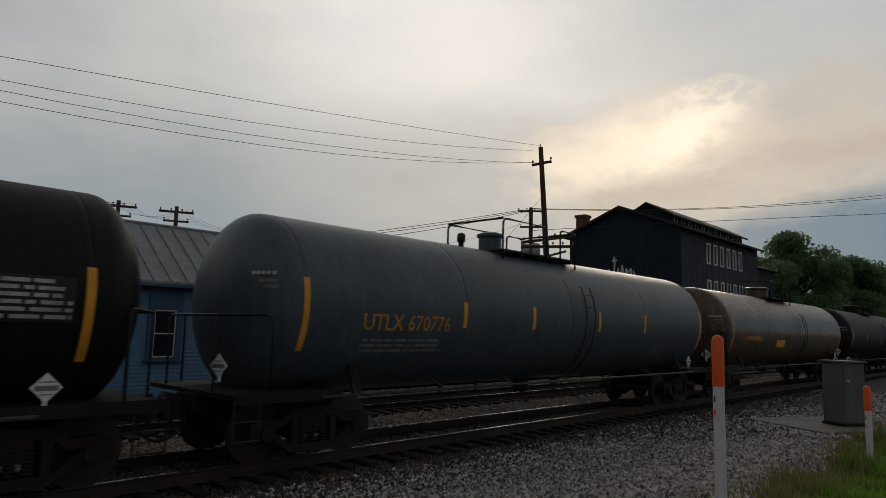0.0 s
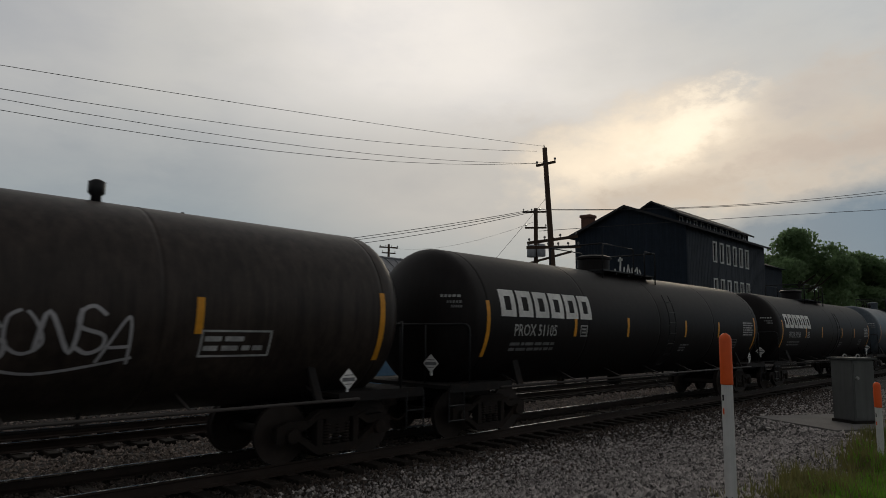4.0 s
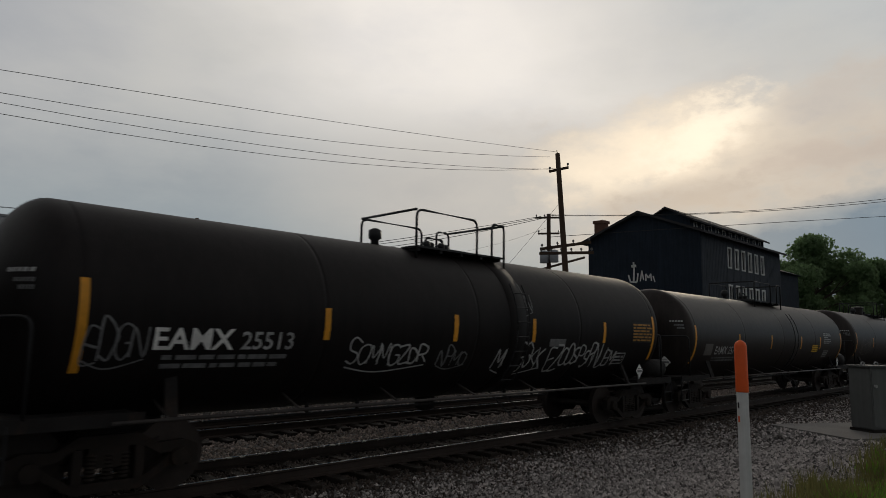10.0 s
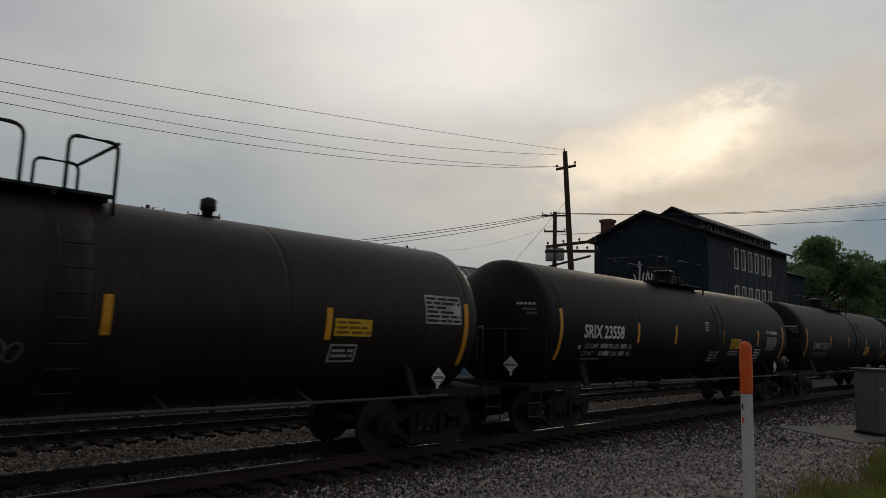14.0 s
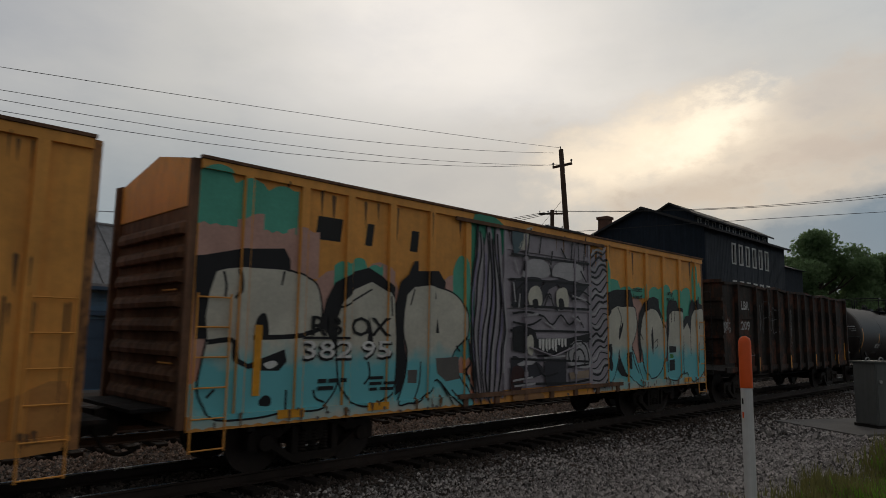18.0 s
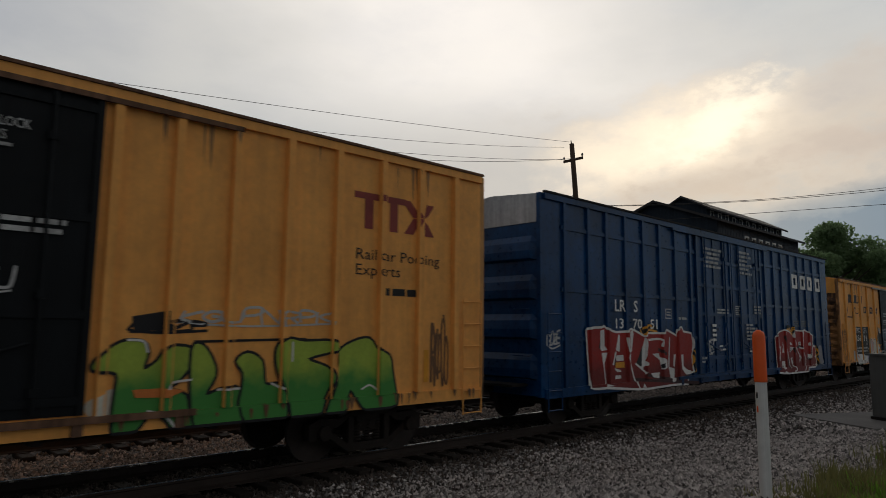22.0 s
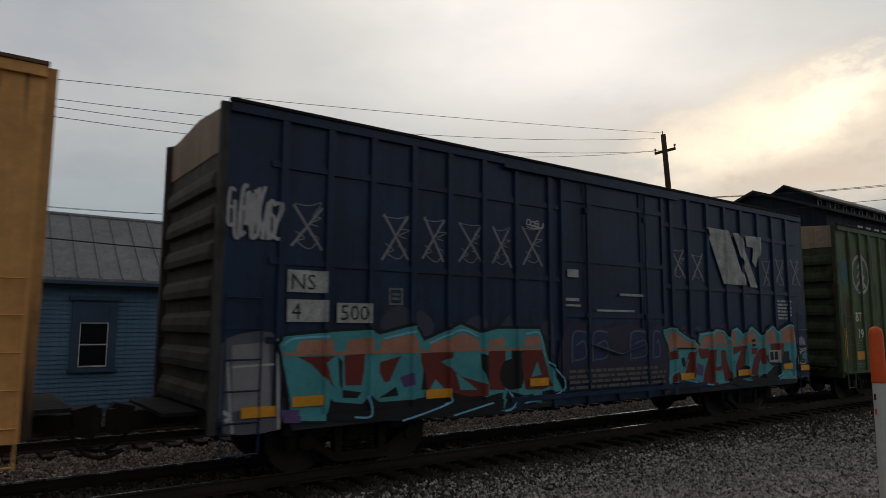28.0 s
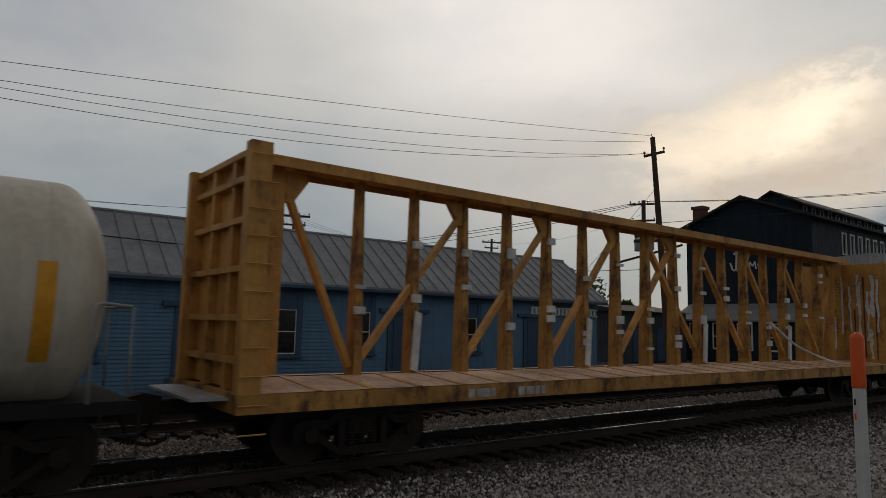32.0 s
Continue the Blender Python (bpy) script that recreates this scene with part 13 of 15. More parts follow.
line(c, lifted(dd, 0.009), 'chalk', 0.022, [(-0.12, 2.46), (0.3, 2.46), (0.43, 2.37)])
line(c, lifted(dd, 0.009), 'chalk', 0.022, [(0.52, 2.21), (1.31, 2.26)])
line(c, lifted(dd, 0.009), 'chalk', 0.022, [(-0.52, 1.91), (-0.34, 1.93)])
line(c, lifted(dd, 0.009), 'chalk', 0.022, [(-0.52, 1.84), (-0.35, 1.87)])
line(c, lifted(dd, 0.009), 'chalk', 0.022, [(0.48, 1.53), (1.68, 1.53)])
line(c, lifted(dd, 0.009), 'chalk', 0.022, [(-0.79, 1.17), (0.85, 1.25)])
line(c, lifted(dd, 0.009), 'chalk', 0.022, [(-0.96, 1.32), (1.25, 1.36)])
dab(c, lifted(sh, 0.003), 'bone_dim', [(1.96, 1.03), (2.06, 2.08), (2.3, 2.39), (2.63, 2.53), (2.75, 2.4), (3, 2.01), (3.12, 2.25), (3.44, 2.43), (3.81, 2.41), (4.32, 2.42), (4.86, 2.48), (6.88, 2.45), (6.95, 1.97), (7.44, 1.84), (7.75, 1.23), (7.76, 0.9), (4.96, 0.87), (2.71, 0.79), (2.01, 0.78)])
dab(c, lifted(sh, 0.005), 'haze_grey', [(2.27, 0.77), (2.56, 1.63), (2.93, 2.01), (3.12, 2.27), (3.47, 2.46), (3.86, 2.39), (3.62, 2.46), (3.13, 2.43), (2.7, 2.01), (2.45, 1.38)])
line(c, lifted(sh, 0.012), 'ink', 0.032, [(2.94, 1.88), (3.11, 2.17), (3.51, 2.38), (3.74, 2.14), (3.74, 1.08)])
line(c, lifted(sh, 0.012), 'ink', 0.032, [(3.17, 1.75), (3.27, 1.88), (3.15, 1.49), (3.22, 1.23)])
line(c, lifted(sh, 0.012), 'ink', 0.032, [(3.06, 1.62), (3.73, 1.54)])
line(c, lifted(sh, 0.012), 'ink', 0.032, [(3.82, 2.01), (4.01, 2.36), (4.37, 2.34), (4.49, 2.01), (4.23, 1.47), (3.95, 1.21)])
line(c, lifted(sh, 0.012), 'ink', 0.032, [(4.53, 2.39), (5.12, 2.4), (5.22, 2), (5.01, 1.87), (4.53, 1.92)])
line(c, lifted(sh, 0.012), 'ink', 0.032, [(4.53, 1.87), (4.8, 1.45), (4.97, 1.03)])
line(c, lifted(sh, 0.012), 'ink', 0.032, [(3.97, 1.47), (4.39, 1.53)])
line(c, lifted(sh, 0.012), 'ink', 0.032, [(5.26, 2.4), (6.88, 2.45), (6.94, 1.92)])
line(c, lifted(sh, 0.012), 'ink', 0.032, [(5.49, 1.72), (5.69, 1.92), (6.32, 1.85), (6.43, 1.27), (6.65, 1.12)])
line(c, lifted(sh, 0.012), 'ink', 0.032, [(5.42, 1.58), (5.92, 1.5), (6.06, 1.14), (5.56, 1.29), (5.32, 1.16)])
line(c, lifted(sh, 0.012), 'ink', 0.032, [(6.67, 1.7), (6.79, 1.26)])
line(c, lifted(sh, 0.012), 'ink', 0.032, [(6.95, 1.97), (7.44, 1.88), (7.7, 1.38), (7.7, 0.9)])
line(c, lifted(sh, 0.012), 'ink', 0.032, [(5.59, 1.08), (6.16, 0.99), (5.84, 0.74)])
line(c, lifted(sh, 0.012), 'ink', 0.032, [(2.23, 1.76), (2.49, 1.89), (2.56, 1.63), (2.27, 1.39), (2.14, 1.39)])
line(c, lifted(sh, 0.012), 'ink', 0.032, [(2.2, 1.64), (2.55, 1.61)])
dab(c, lifted(sh, 0.01), 'night_grey', [(3.17, 1.8), (3.32, 1.88), (3.37, 1.36), (3.18, 1.3)])
dab(c, lifted(sh, 0.01), 'night_grey', [(5.67, 1.77), (6.06, 1.68), (5.92, 1.45), (5.59, 1.55)], True)
dab(c, lifted(sh, 0.006), 'cream', [(2.62, 2.4), (2.74, 2.27), (2.58, 1.89), (2.38, 1.64), (2.31, 1.89)])
dab(c, lifted(sh, 0.01), 'orange', [(4.68, 1.52), (4.87, 1.56), (4.9, 1.37), (4.69, 1.35)], True)
dab(c, lifted(sh, 0.01), 'orange', [(7.81, 2.15), (7.85, 1.53), (7.74, 0.93), (7.69, 1.54)])
dab(c, lifted(sh, 0.012), 'yellow_stripe', [(2.11, 1.89), (2.24, 1.89), (2.18, 1.39), (2.07, 1.39)])
line(c, lifted(sh, 0.014), 'tan_pink', 0.05, [(2.72, 0.82), (6.09, 0.93), (7.77, 0.93)])
rust_runs(c, lifted(dd, 0.010), -1.65, 2.0, 2.5, 22, 312, 1.4, "soot")
rust_runs(c, lifted(sh, 0.002), -7.6, 7.6, 4.95, 34, 311, 1.3, "rust_run")
bars(c, lifted(sh, 0.036), 0.1, 0.75, 3.0, 3.3, 3, "white_worn")
frame_box(c, lifted(sh, 0.02), -2.5, -2.1, 1.6, 1.95, "spray_dust")

c, sh, half = make_boxcar(-303.77, -288.21, "navy box car with teal and red graffiti", "box_navy", top=5.11, bottom=0.68, sill_drop=0.13, ribs=(-7.0, -6.29, -5.57, -4.82, -4.11, -3.38, -2.63, -1.80, 1.92, 2.56, 3.32, 4.05, 4.77, 5.55, 6.26, 6.98), rib_w=0.12, rib_d=0.055,
                          door=(-1.56, 1.65), door_ribs=(-0.75, 0.85), door_bands=(1.3, 2.35, 3.4, 4.55), girts=(1.92, 3.0, 4.35), end_ribs=7, end_mat="grey_end", end_top="tan_end", roof_mat="galvan")
g = lifted(sh, 0.035)
for x0, x1, z0, z1, k in ((-6.84, -6.41, 3.22, 3.85, 1), (-5.37, -4.91, 3.15, 3.82, 2), (-4.64, -4.19, 3.18, 3.84, 3), (-3.90, -3.45, 3.18, 3.85, 4), (-3.20, -2.77, 3.19, 3.82, 5), (-2.45, -2.0, 3.25, 3.9, 6), (1.96, 2.41, 3.2, 3.83, 7), (2.72, 3.12, 3.21, 3.76, 8), (5.77, 6.12, 3.2, 3.82, 9), (6.39, 6.82, 3.22, 3.88, 10), (7.18, 7.62, 3.24, 3.9, 11)):
    cross_mark(c, sh, x0, x1, z0, z1, 0.032, "spray_grey", 140 + k)
for x0, x1, z0, z1, word, wd in ((-6.91, -6.32, 2.58, 2.89, "NS", 0.36), (-6.90, -6.30, 2.17, 2.48, "4", 0.14), (-6.14, -5.58, 2.16, 2.45, "500", 0.46)):
    lay(c, "number_panel", [rect(x0, x1, z0, z1)], M["white_worn"], g, "pale number panel")
    letter(c, word, x0 + 0.06, z0 + 0.04, 0.22, "black", lifted(g, 0.003), width=wd)
scribble(c, g, -7.76, -7.04, 3.26, 3.99, 7, 0.055, "spray_silver", 152)
scribble(c, g, -2.4, -2.0, 3.9, 4.05, 3, 0.03, "spray_silver", 153)
lay(c, "logo_mark", [[(3.26, 4.43), (4.22, 4.43), (4.88, 3.14), (3.92, 3.14)], [(4.40, 4.40), (4.68, 4.40), (5.42, 3.11), (5.10, 3.11)], [(4.95, 4.38), (5.71, 4.38), (5.60, 4.1), (5.0, 4.1)], [(5.3, 4.1), (5.6, 4.1), (5.38, 3.6), (5.22, 3.75)]], M["white_worn"], g, "plain slanted white blocks")
frame_box(c, sh, -5.25, -5.0, 2.44, 2.70, "grey_sten")
bars(c, sh, 6.40, 7.02, 2.32, 2.85, 6, "white_worn", seed=14)
for x, z in ((-7.5, 0.92), (-6.80, 1.02), (-4.59, 1.0), (-2.39, 1.08), (2.05, 1.0), (4.29, 1.0), (6.42, 1.08), (7.3, 1.02)):
    lay(c, "reflector_tape", [rect(x, x + 0.46, z, z + 0.14)], M["yellow_stripe"], lifted(g, 0.04), "amber reflector tape")
dab(c, lifted(sh, 0.004), 'haze_navy', [(-5.39, 2.22), (-5.2, 2.4), (-4.93, 2.4), (-4.84, 2.2), (-5.03, 2.1), (-5.35, 2.06)], True)
dab(c, lifted(sh, 0.004), 'haze_navy', [(-4.79, 2.27), (-4.63, 2.35), (-4.41, 2.17), (-4.46, 1.99), (-4.68, 1.92)], True)
dab(c, lifted(sh, 0.004), 'haze_navy', [(-3.77, 2.17), (-3.5, 2.31), (-3.33, 2.14), (-3.6, 2.04)], True)
dab(c, lifted(sh, 0.004), 'haze_navy', [(-2.98, 2.15), (-2.78, 2.32), (-2.72, 2.01), (-2.95, 2.03)], True)
dab(c, lifted(sh, 0.004), 'haze_navy', [(-2.03, 2.11), (-1.82, 2.23), (-1.73, 1.7), (-1.96, 1.68)], True)
dab(c, lifted(sh, 0.004), 'haze_navy', [(-4.19, 2.08), (-4.07, 2.17), (-3.96, 2.08)], True)
dab(c, lifted(sh, 0.004), 'haze_grey', [(-7.72, 1.94), (-7.1, 2.03), (-6.99, 1.64), (-6.96, 0.74), (-7.71, 0.75), (-7.78, 1.59)], True)
dab(c, lifted(sh, 0.008), 'grey', [(-7.63, 1.86), (-7.13, 1.9), (-7.08, 1.04), (-7.6, 1.01)])
line(c, lifted(sh, 0.012), 'chalk', 0.03, [(-7.68, 1.65), (-7.6, 0.74)])
line(c, lifted(sh, 0.012), 'chalk', 0.03, [(-7.04, 1.94), (-6.98, 0.74)])
line(c, lifted(sh, 0.012), 'chalk', 0.03, [(-7.62, 1.58), (-7.02, 1.6)])
line(c, lifted(sh, 0.012), 'chalk', 0.05, [(-7.72, 1.02), (-7.62, 0.95), (-7.69, 0.89)])
nv = lifted(sh, 0.035)
for x0, x1 in ((-6.98, -1.6), (1.3, 7.1)):
    dab(c, lifted(sh, 0.012), "night_grey", [(x0, 1.15), (x1, 1.15), (x1, 0.74), (x0 + 0.2, 0.71)])
form(c, lifted(nv, 0.0020), M["spray_lagoon"], 'ink', 0.05, [(-7.02, 1.86), (-6.92, 1.97), (-6.19, 2.03), (-5.59, 2.06), (-5.43, 1.99), (-4.79, 2.13), (-4.62, 1.89), (-3.89, 2.15), (-3.48, 2.01), (-3.08, 2.08), (-2.11, 2.08), (-2.01, 1.85), (-1.88, 1.45), (-1.54, 0.98), (-2.06, 0.89), (-2.33, 0.81), (-2.53, 0.79), (-2.86, 0.62), (-3.36, 0.6), (-4.07, 0.67), (-4.18, 0.9), (-4.67, 0.76), (-5.13, 0.91), (-5.52, 0.82), (-5.8, 0.84), (-6.08, 0.98), (-6.21, 1.1), (-6.33, 0.81), (-6.8, 0.84), (-6.83, 1.18), (-6.9, 1.48)], False)
dab(c, lifted(nv, 0.0045), 'ink', [(-6.25, 0.79), (-6.17, 1.05), (-5.71, 0.99), (-5.57, 1.11), (-5.41, 1), (-4.93, 1), (-4.51, 1.03), (-4.07, 1.09), (-3.36, 0.96), (-2.86, 1.03), (-2.47, 0.93), (-1.84, 1), (-1.6, 0.86), (-2.47, 0.8), (-3.12, 0.62), (-4.07, 0.63), (-5.13, 0.69)])
dab(c, lifted(nv, 0.006), 'clay', [(-6.76, 1.78), (-6.69, 1.91), (-6.19, 1.93), (-6.17, 1.74), (-6.77, 1.72)])
dab(c, lifted(nv, 0.006), 'clay', [(-5.99, 1.75), (-5.96, 1.92), (-5.59, 1.95), (-5.52, 1.89), (-5.56, 1.75)])
dab(c, lifted(nv, 0.006), 'clay', [(-5.42, 1.74), (-5.4, 1.9), (-4.84, 1.99), (-4.71, 1.87), (-4.71, 1.73)])
dab(c, lifted(nv, 0.006), 'clay', [(-4.52, 1.74), (-4.46, 1.87), (-4.07, 1.94), (-3.86, 2.01), (-3.54, 1.91), (-3.48, 1.76)])
dab(c, lifted(nv, 0.006), 'clay', [(-3.36, 1.77), (-3.26, 1.9), (-2.94, 1.94), (-2.94, 1.78)])
dab(c, lifted(nv, 0.006), 'clay', [(-2.52, 1.79), (-2.45, 1.94), (-2.12, 1.95), (-2.07, 1.78)])
dab(c, lifted(nv, 0.006), 'oxblood', [(-6.72, 1.69), (-6.17, 1.69), (-6.12, 1.45), (-6.08, 1.21), (-6.19, 1.28), (-6.33, 1.4), (-6.51, 1.58)])
dab(c, lifted(nv, 0.006), 'oxblood', [(-6.02, 1.69), (-5.67, 1.71), (-5.68, 1.48), (-5.72, 1.26), (-5.99, 1.27)])
dab(c, lifted(nv, 0.006), 'oxblood', [(-5.42, 1.58), (-5.04, 1.67), (-5.14, 1.5), (-5.24, 1.3), (-5.33, 1.28), (-5.42, 1.43)])
dab(c, lifted(nv, 0.006), 'oxblood', [(-4.68, 1.7), (-4.07, 1.72), (-4.07, 1.56), (-4.29, 1.56), (-3.84, 1.3), (-3.36, 1.17), (-3.34, 0.98), (-3.72, 0.98), (-4.18, 1.1), (-4.4, 1.29), (-4.51, 1.13), (-4.6, 1.14), (-4.67, 1.49)])
dab(c, lifted(nv, 0.006), 'oxblood', [(-3.33, 1.72), (-2.92, 1.74), (-2.94, 1.05), (-3.29, 1.07)])
dab(c, lifted(nv, 0.006), 'oxblood', [(-2.52, 1.73), (-2.07, 1.74), (-1.93, 1.4), (-1.83, 1.07), (-2.05, 1.01), (-2.46, 1.03), (-2.57, 1.37)])
dab(c, lifted(nv, 0.0075), 'ink', [(-2.95, 1.53), (-2.59, 1.52), (-2.53, 1.13), (-2.86, 1.05), (-3.06, 1.25)], True)
dab(c, lifted(nv, 0.0085), 'lagoon', [(-6.32, 1.6), (-6.15, 1.68), (-6.09, 1.44), (-6.02, 1.13), (-6.17, 1.28)])
dab(c, lifted(nv, 0.0085), 'lagoon', [(-5.11, 1.57), (-4.73, 1.66), (-4.64, 1.49), (-4.6, 1.14), (-4.72, 1.14), (-4.78, 1.39), (-4.98, 1.36), (-5.14, 1.32)])
dab(c, lifted(nv, 0.0085), 'lagoon', [(-5.13, 1.15), (-4.88, 1.22), (-4.72, 1.06), (-4.98, 1.01), (-5.11, 1.03)])
dab(c, lifted(nv, 0.0085), 'lagoon', [(-4.29, 1.56), (-4.07, 1.63), (-4, 1.53), (-4.18, 1.51)])
dab(c, lifted(nv, 0.0085), 'lagoon', [(-4, 1.38), (-3.54, 1.08), (-3.9, 1.1), (-3.94, 1.24)])
dab(c, lifted(nv, 0.0085), 'lagoon', [(-3.84, 1.64), (-3.48, 1.69), (-3.46, 1.45), (-3.6, 1.45)])
dab(c, lifted(nv, 0.0085), 'lagoon', [(-2.33, 1.24), (-2.18, 1.51), (-2.08, 1.27)])
dab(c, lifted(nv, 0.0085), 'lagoon', [(-2.26, 1), (-2.05, 1.01), (-2.13, 0.79), (-2.31, 0.81)])
dab(c, lifted(nv, 0.0085), 'lagoon', [(-2.99, 1.02), (-2.89, 1.03), (-3.02, 0.72)])
dab(c, lifted(nv, 0.01), 'purple', [(-5.06, 1.35), (-4.83, 1.41), (-4.8, 1.23), (-4.98, 1.19)])
dab(c, lifted(nv, 0.004), 'purple', [(-6.94, 0.99), (-6.68, 0.98), (-6.67, 0.81), (-6.92, 0.82)])
dab(c, lifted(nv, 0.006), 'lagoon', [(-6.58, 0.96), (-6.3, 0.98), (-6.3, 0.8), (-6.57, 0.82)])
line(c, lifted(nv, 0.0105), 'clay', 0.045, [(-6.96, 1.73), (-5.14, 1.73), (-2.07, 1.73)])
line(c, lifted(nv, 0.012), 'sky', 0.03, [(-5.03, 0.7), (-4.18, 0.9), (-4.12, 1)])
line(c, lifted(nv, 0.012), 'sky', 0.03, [(-4.07, 0.66), (-3.24, 0.86)])
line(c, lifted(nv, 0.012), 'sky', 0.03, [(-2.99, 0.63), (-2.73, 0.83), (-2.86, 1.03)])
line(c, lifted(nv, 0.012), 'sky', 0.03, [(-2.53, 0.81), (-1.63, 0.93), (-1.53, 1.18), (-1.9, 1.5)])
line(c, lifted(nv, 0.012), 'sky', 0.03, [(-5.85, 0.82), (-5.57, 0.82), (-5.62, 1.11)])
line(c, lifted(nv, 0.012), 'sky', 0.03, [(-6.95, 1.85), (-6.79, 1.94), (-6.28, 1.97)])
line(c, lifted(nv, 0.012), 'sky', 0.03, [(-5.35, 1.93), (-4.79, 2.04)])
line(c, lifted(nv, 0.012), 'sky', 0.03, [(-4.52, 1.85), (-3.89, 2.06), (-3.54, 1.95)])
line(c, lifted(nv, 0.012), 'sky', 0.03, [(-2.45, 1.99), (-2.11, 2), (-1.99, 1.6)])
dab(c, lifted(nv, 0.0095), 'ink', [(-6.03, 1.21), (-5.72, 1.16), (-5.79, 1.08), (-6.03, 1.1)])
dab(c, lifted(nv, 0.0095), 'ink', [(-5.43, 1.06), (-5.13, 1.21), (-5.08, 1.08)])
dab(c, lifted(nv, 0.0095), 'ink', [(-4.62, 1.49), (-4.55, 1.14), (-4.67, 1.14)])
dab(c, lifted(nv, 0.0095), 'ink', [(-6.11, 1.68), (-6.04, 1.61), (-6.03, 1.21), (-6.08, 1.29)])
dab(c, lifted(nv, 0.0095), 'ink', [(-3.48, 1.68), (-3.33, 1.63), (-3.34, 1.17), (-3.46, 1.45)])
dab(c, lifted(nv, 0.0095), 'ink', [(-2.79, 1.75), (-2.52, 1.73), (-2.59, 1.42), (-2.79, 1.52)])
form(c, lifted(nv, 0.0020), M["spray_lagoon"], 'ink', 0.05, [(2.07, 1.93), (2.27, 2.03), (2.45, 1.88), (2.76, 1.73), (2.83, 1.99), (3.35, 2.04), (3.52, 2.09), (3.84, 2.05), (4.02, 1.9), (4.05, 2.04), (4.39, 2.13), (4.64, 1.97), (5.04, 2.16), (5.48, 1.94), (6.03, 2.18), (6.27, 2.02), (6.93, 2.23), (7.15, 1.98), (7.21, 1.37), (7, 1.31), (7, 0.83), (6.24, 0.84), (5.91, 0.98), (5.25, 0.93), (4.91, 0.96), (4.67, 0.92), (4.28, 0.97), (4.06, 0.96), (3.85, 0.87), (3.44, 0.84), (2.86, 0.88), (2.62, 0.93), (2.13, 0.98)], False)
dab(c, lifted(nv, 0.0045), 'ink', [(3.85, 0.86), (3.92, 1.01), (4.06, 0.96), (4.25, 0.98), (4.28, 1.16), (4.66, 1.24), (4.91, 1.16), (4.91, 0.96), (5.24, 0.99), (5.59, 1), (5.82, 1.07), (6, 1.17), (6.38, 1.19), (6.39, 0.99), (6.15, 0.85), (7, 0.81), (7, 0.62), (4.52, 0.67)])
dab(c, lifted(nv, 0.0045), 'ink', [(5.58, 1.43), (5.76, 1.45), (5.77, 1.27), (6.29, 1.25), (6.38, 1.28), (6.33, 1.52), (6.53, 1.52), (6.78, 1.53), (6.79, 1.3), (6.94, 1.25), (6.43, 1.19), (5.95, 1.18), (5.79, 1.24)])
dab(c, lifted(nv, 0.006), 'clay', [(2.88, 1.72), (2.9, 1.89), (3.29, 1.96), (3.31, 1.74)])
dab(c, lifted(nv, 0.006), 'clay', [(3.35, 1.74), (3.39, 1.97), (3.59, 2.02), (3.8, 1.97), (3.92, 1.78)])
dab(c, lifted(nv, 0.006), 'clay', [(4.07, 1.74), (4.06, 1.99), (4.32, 2.04), (4.31, 1.76)])
dab(c, lifted(nv, 0.006), 'clay', [(4.84, 1.75), (4.84, 1.95), (5.04, 2.08), (5.22, 1.91), (5.24, 1.77)])
dab(c, lifted(nv, 0.006), 'clay', [(5.62, 1.75), (5.7, 1.98), (5.98, 2.1), (6.13, 2.02), (6.16, 1.76)])
dab(c, lifted(nv, 0.006), 'clay', [(6.48, 1.77), (6.47, 2.06), (6.88, 2.17), (7.04, 2.02), (7.04, 1.77)])
dab(c, lifted(nv, 0.006), 'clay', [(4.37, 1.73), (4.64, 1.87), (4.8, 1.95), (4.8, 1.74)])
dab(c, lifted(nv, 0.006), 'oxblood', [(2.73, 1.64), (3.17, 1.64), (3.21, 1.47), (3.09, 1.43), (2.93, 1.4), (2.8, 1.5)])
dab(c, lifted(nv, 0.006), 'oxblood', [(3.2, 1.62), (3.5, 1.63), (3.45, 1.34), (3.39, 1.28), (3.33, 1.15), (3.44, 0.84), (2.9, 0.89), (2.97, 1.14), (3.13, 1.42)])
dab(c, lifted(nv, 0.006), 'oxblood', [(3.66, 1.61), (3.86, 1.6), (3.9, 1.35), (4.06, 0.99), (3.78, 0.88), (3.7, 1.16), (3.64, 1.3)])
dab(c, lifted(nv, 0.006), 'oxblood', [(3.39, 1.21), (3.66, 1.26), (3.68, 1.14), (3.43, 1.11)])
dab(c, lifted(nv, 0.006), 'oxblood', [(4.07, 1.67), (4.73, 1.69), (4.69, 1.43), (4.66, 1.26), (4.51, 1.18), (4.24, 1.12), (4.27, 1.26), (4.49, 1.54), (4.08, 1.45)])
dab(c, lifted(nv, 0.006), 'oxblood', [(4.97, 1.64), (5.27, 1.63), (5.19, 1.48), (4.98, 1.49)])
dab(c, lifted(nv, 0.006), 'oxblood', [(5.31, 1.59), (5.53, 1.63), (5.58, 1.43), (5.68, 1.23), (5.45, 1.24), (5.36, 1.36), (5.28, 1.17), (5.2, 0.96), (4.91, 1.01), (5.06, 1.37)])
dab(c, lifted(nv, 0.006), 'oxblood', [(5.87, 1.73), (6.28, 1.73), (6.28, 1.57), (5.9, 1.56)])
dab(c, lifted(nv, 0.006), 'oxblood', [(6.3, 1.73), (6.53, 1.73), (6.53, 1.52), (6.43, 1.32), (6.31, 1.32)])
dab(c, lifted(nv, 0.008), 'lagoon', [(3.86, 1.6), (4.04, 1.45), (4.49, 1.58), (4.34, 1.37), (4.2, 1.27), (4.22, 0.98), (4.1, 0.99), (3.94, 1.32)])
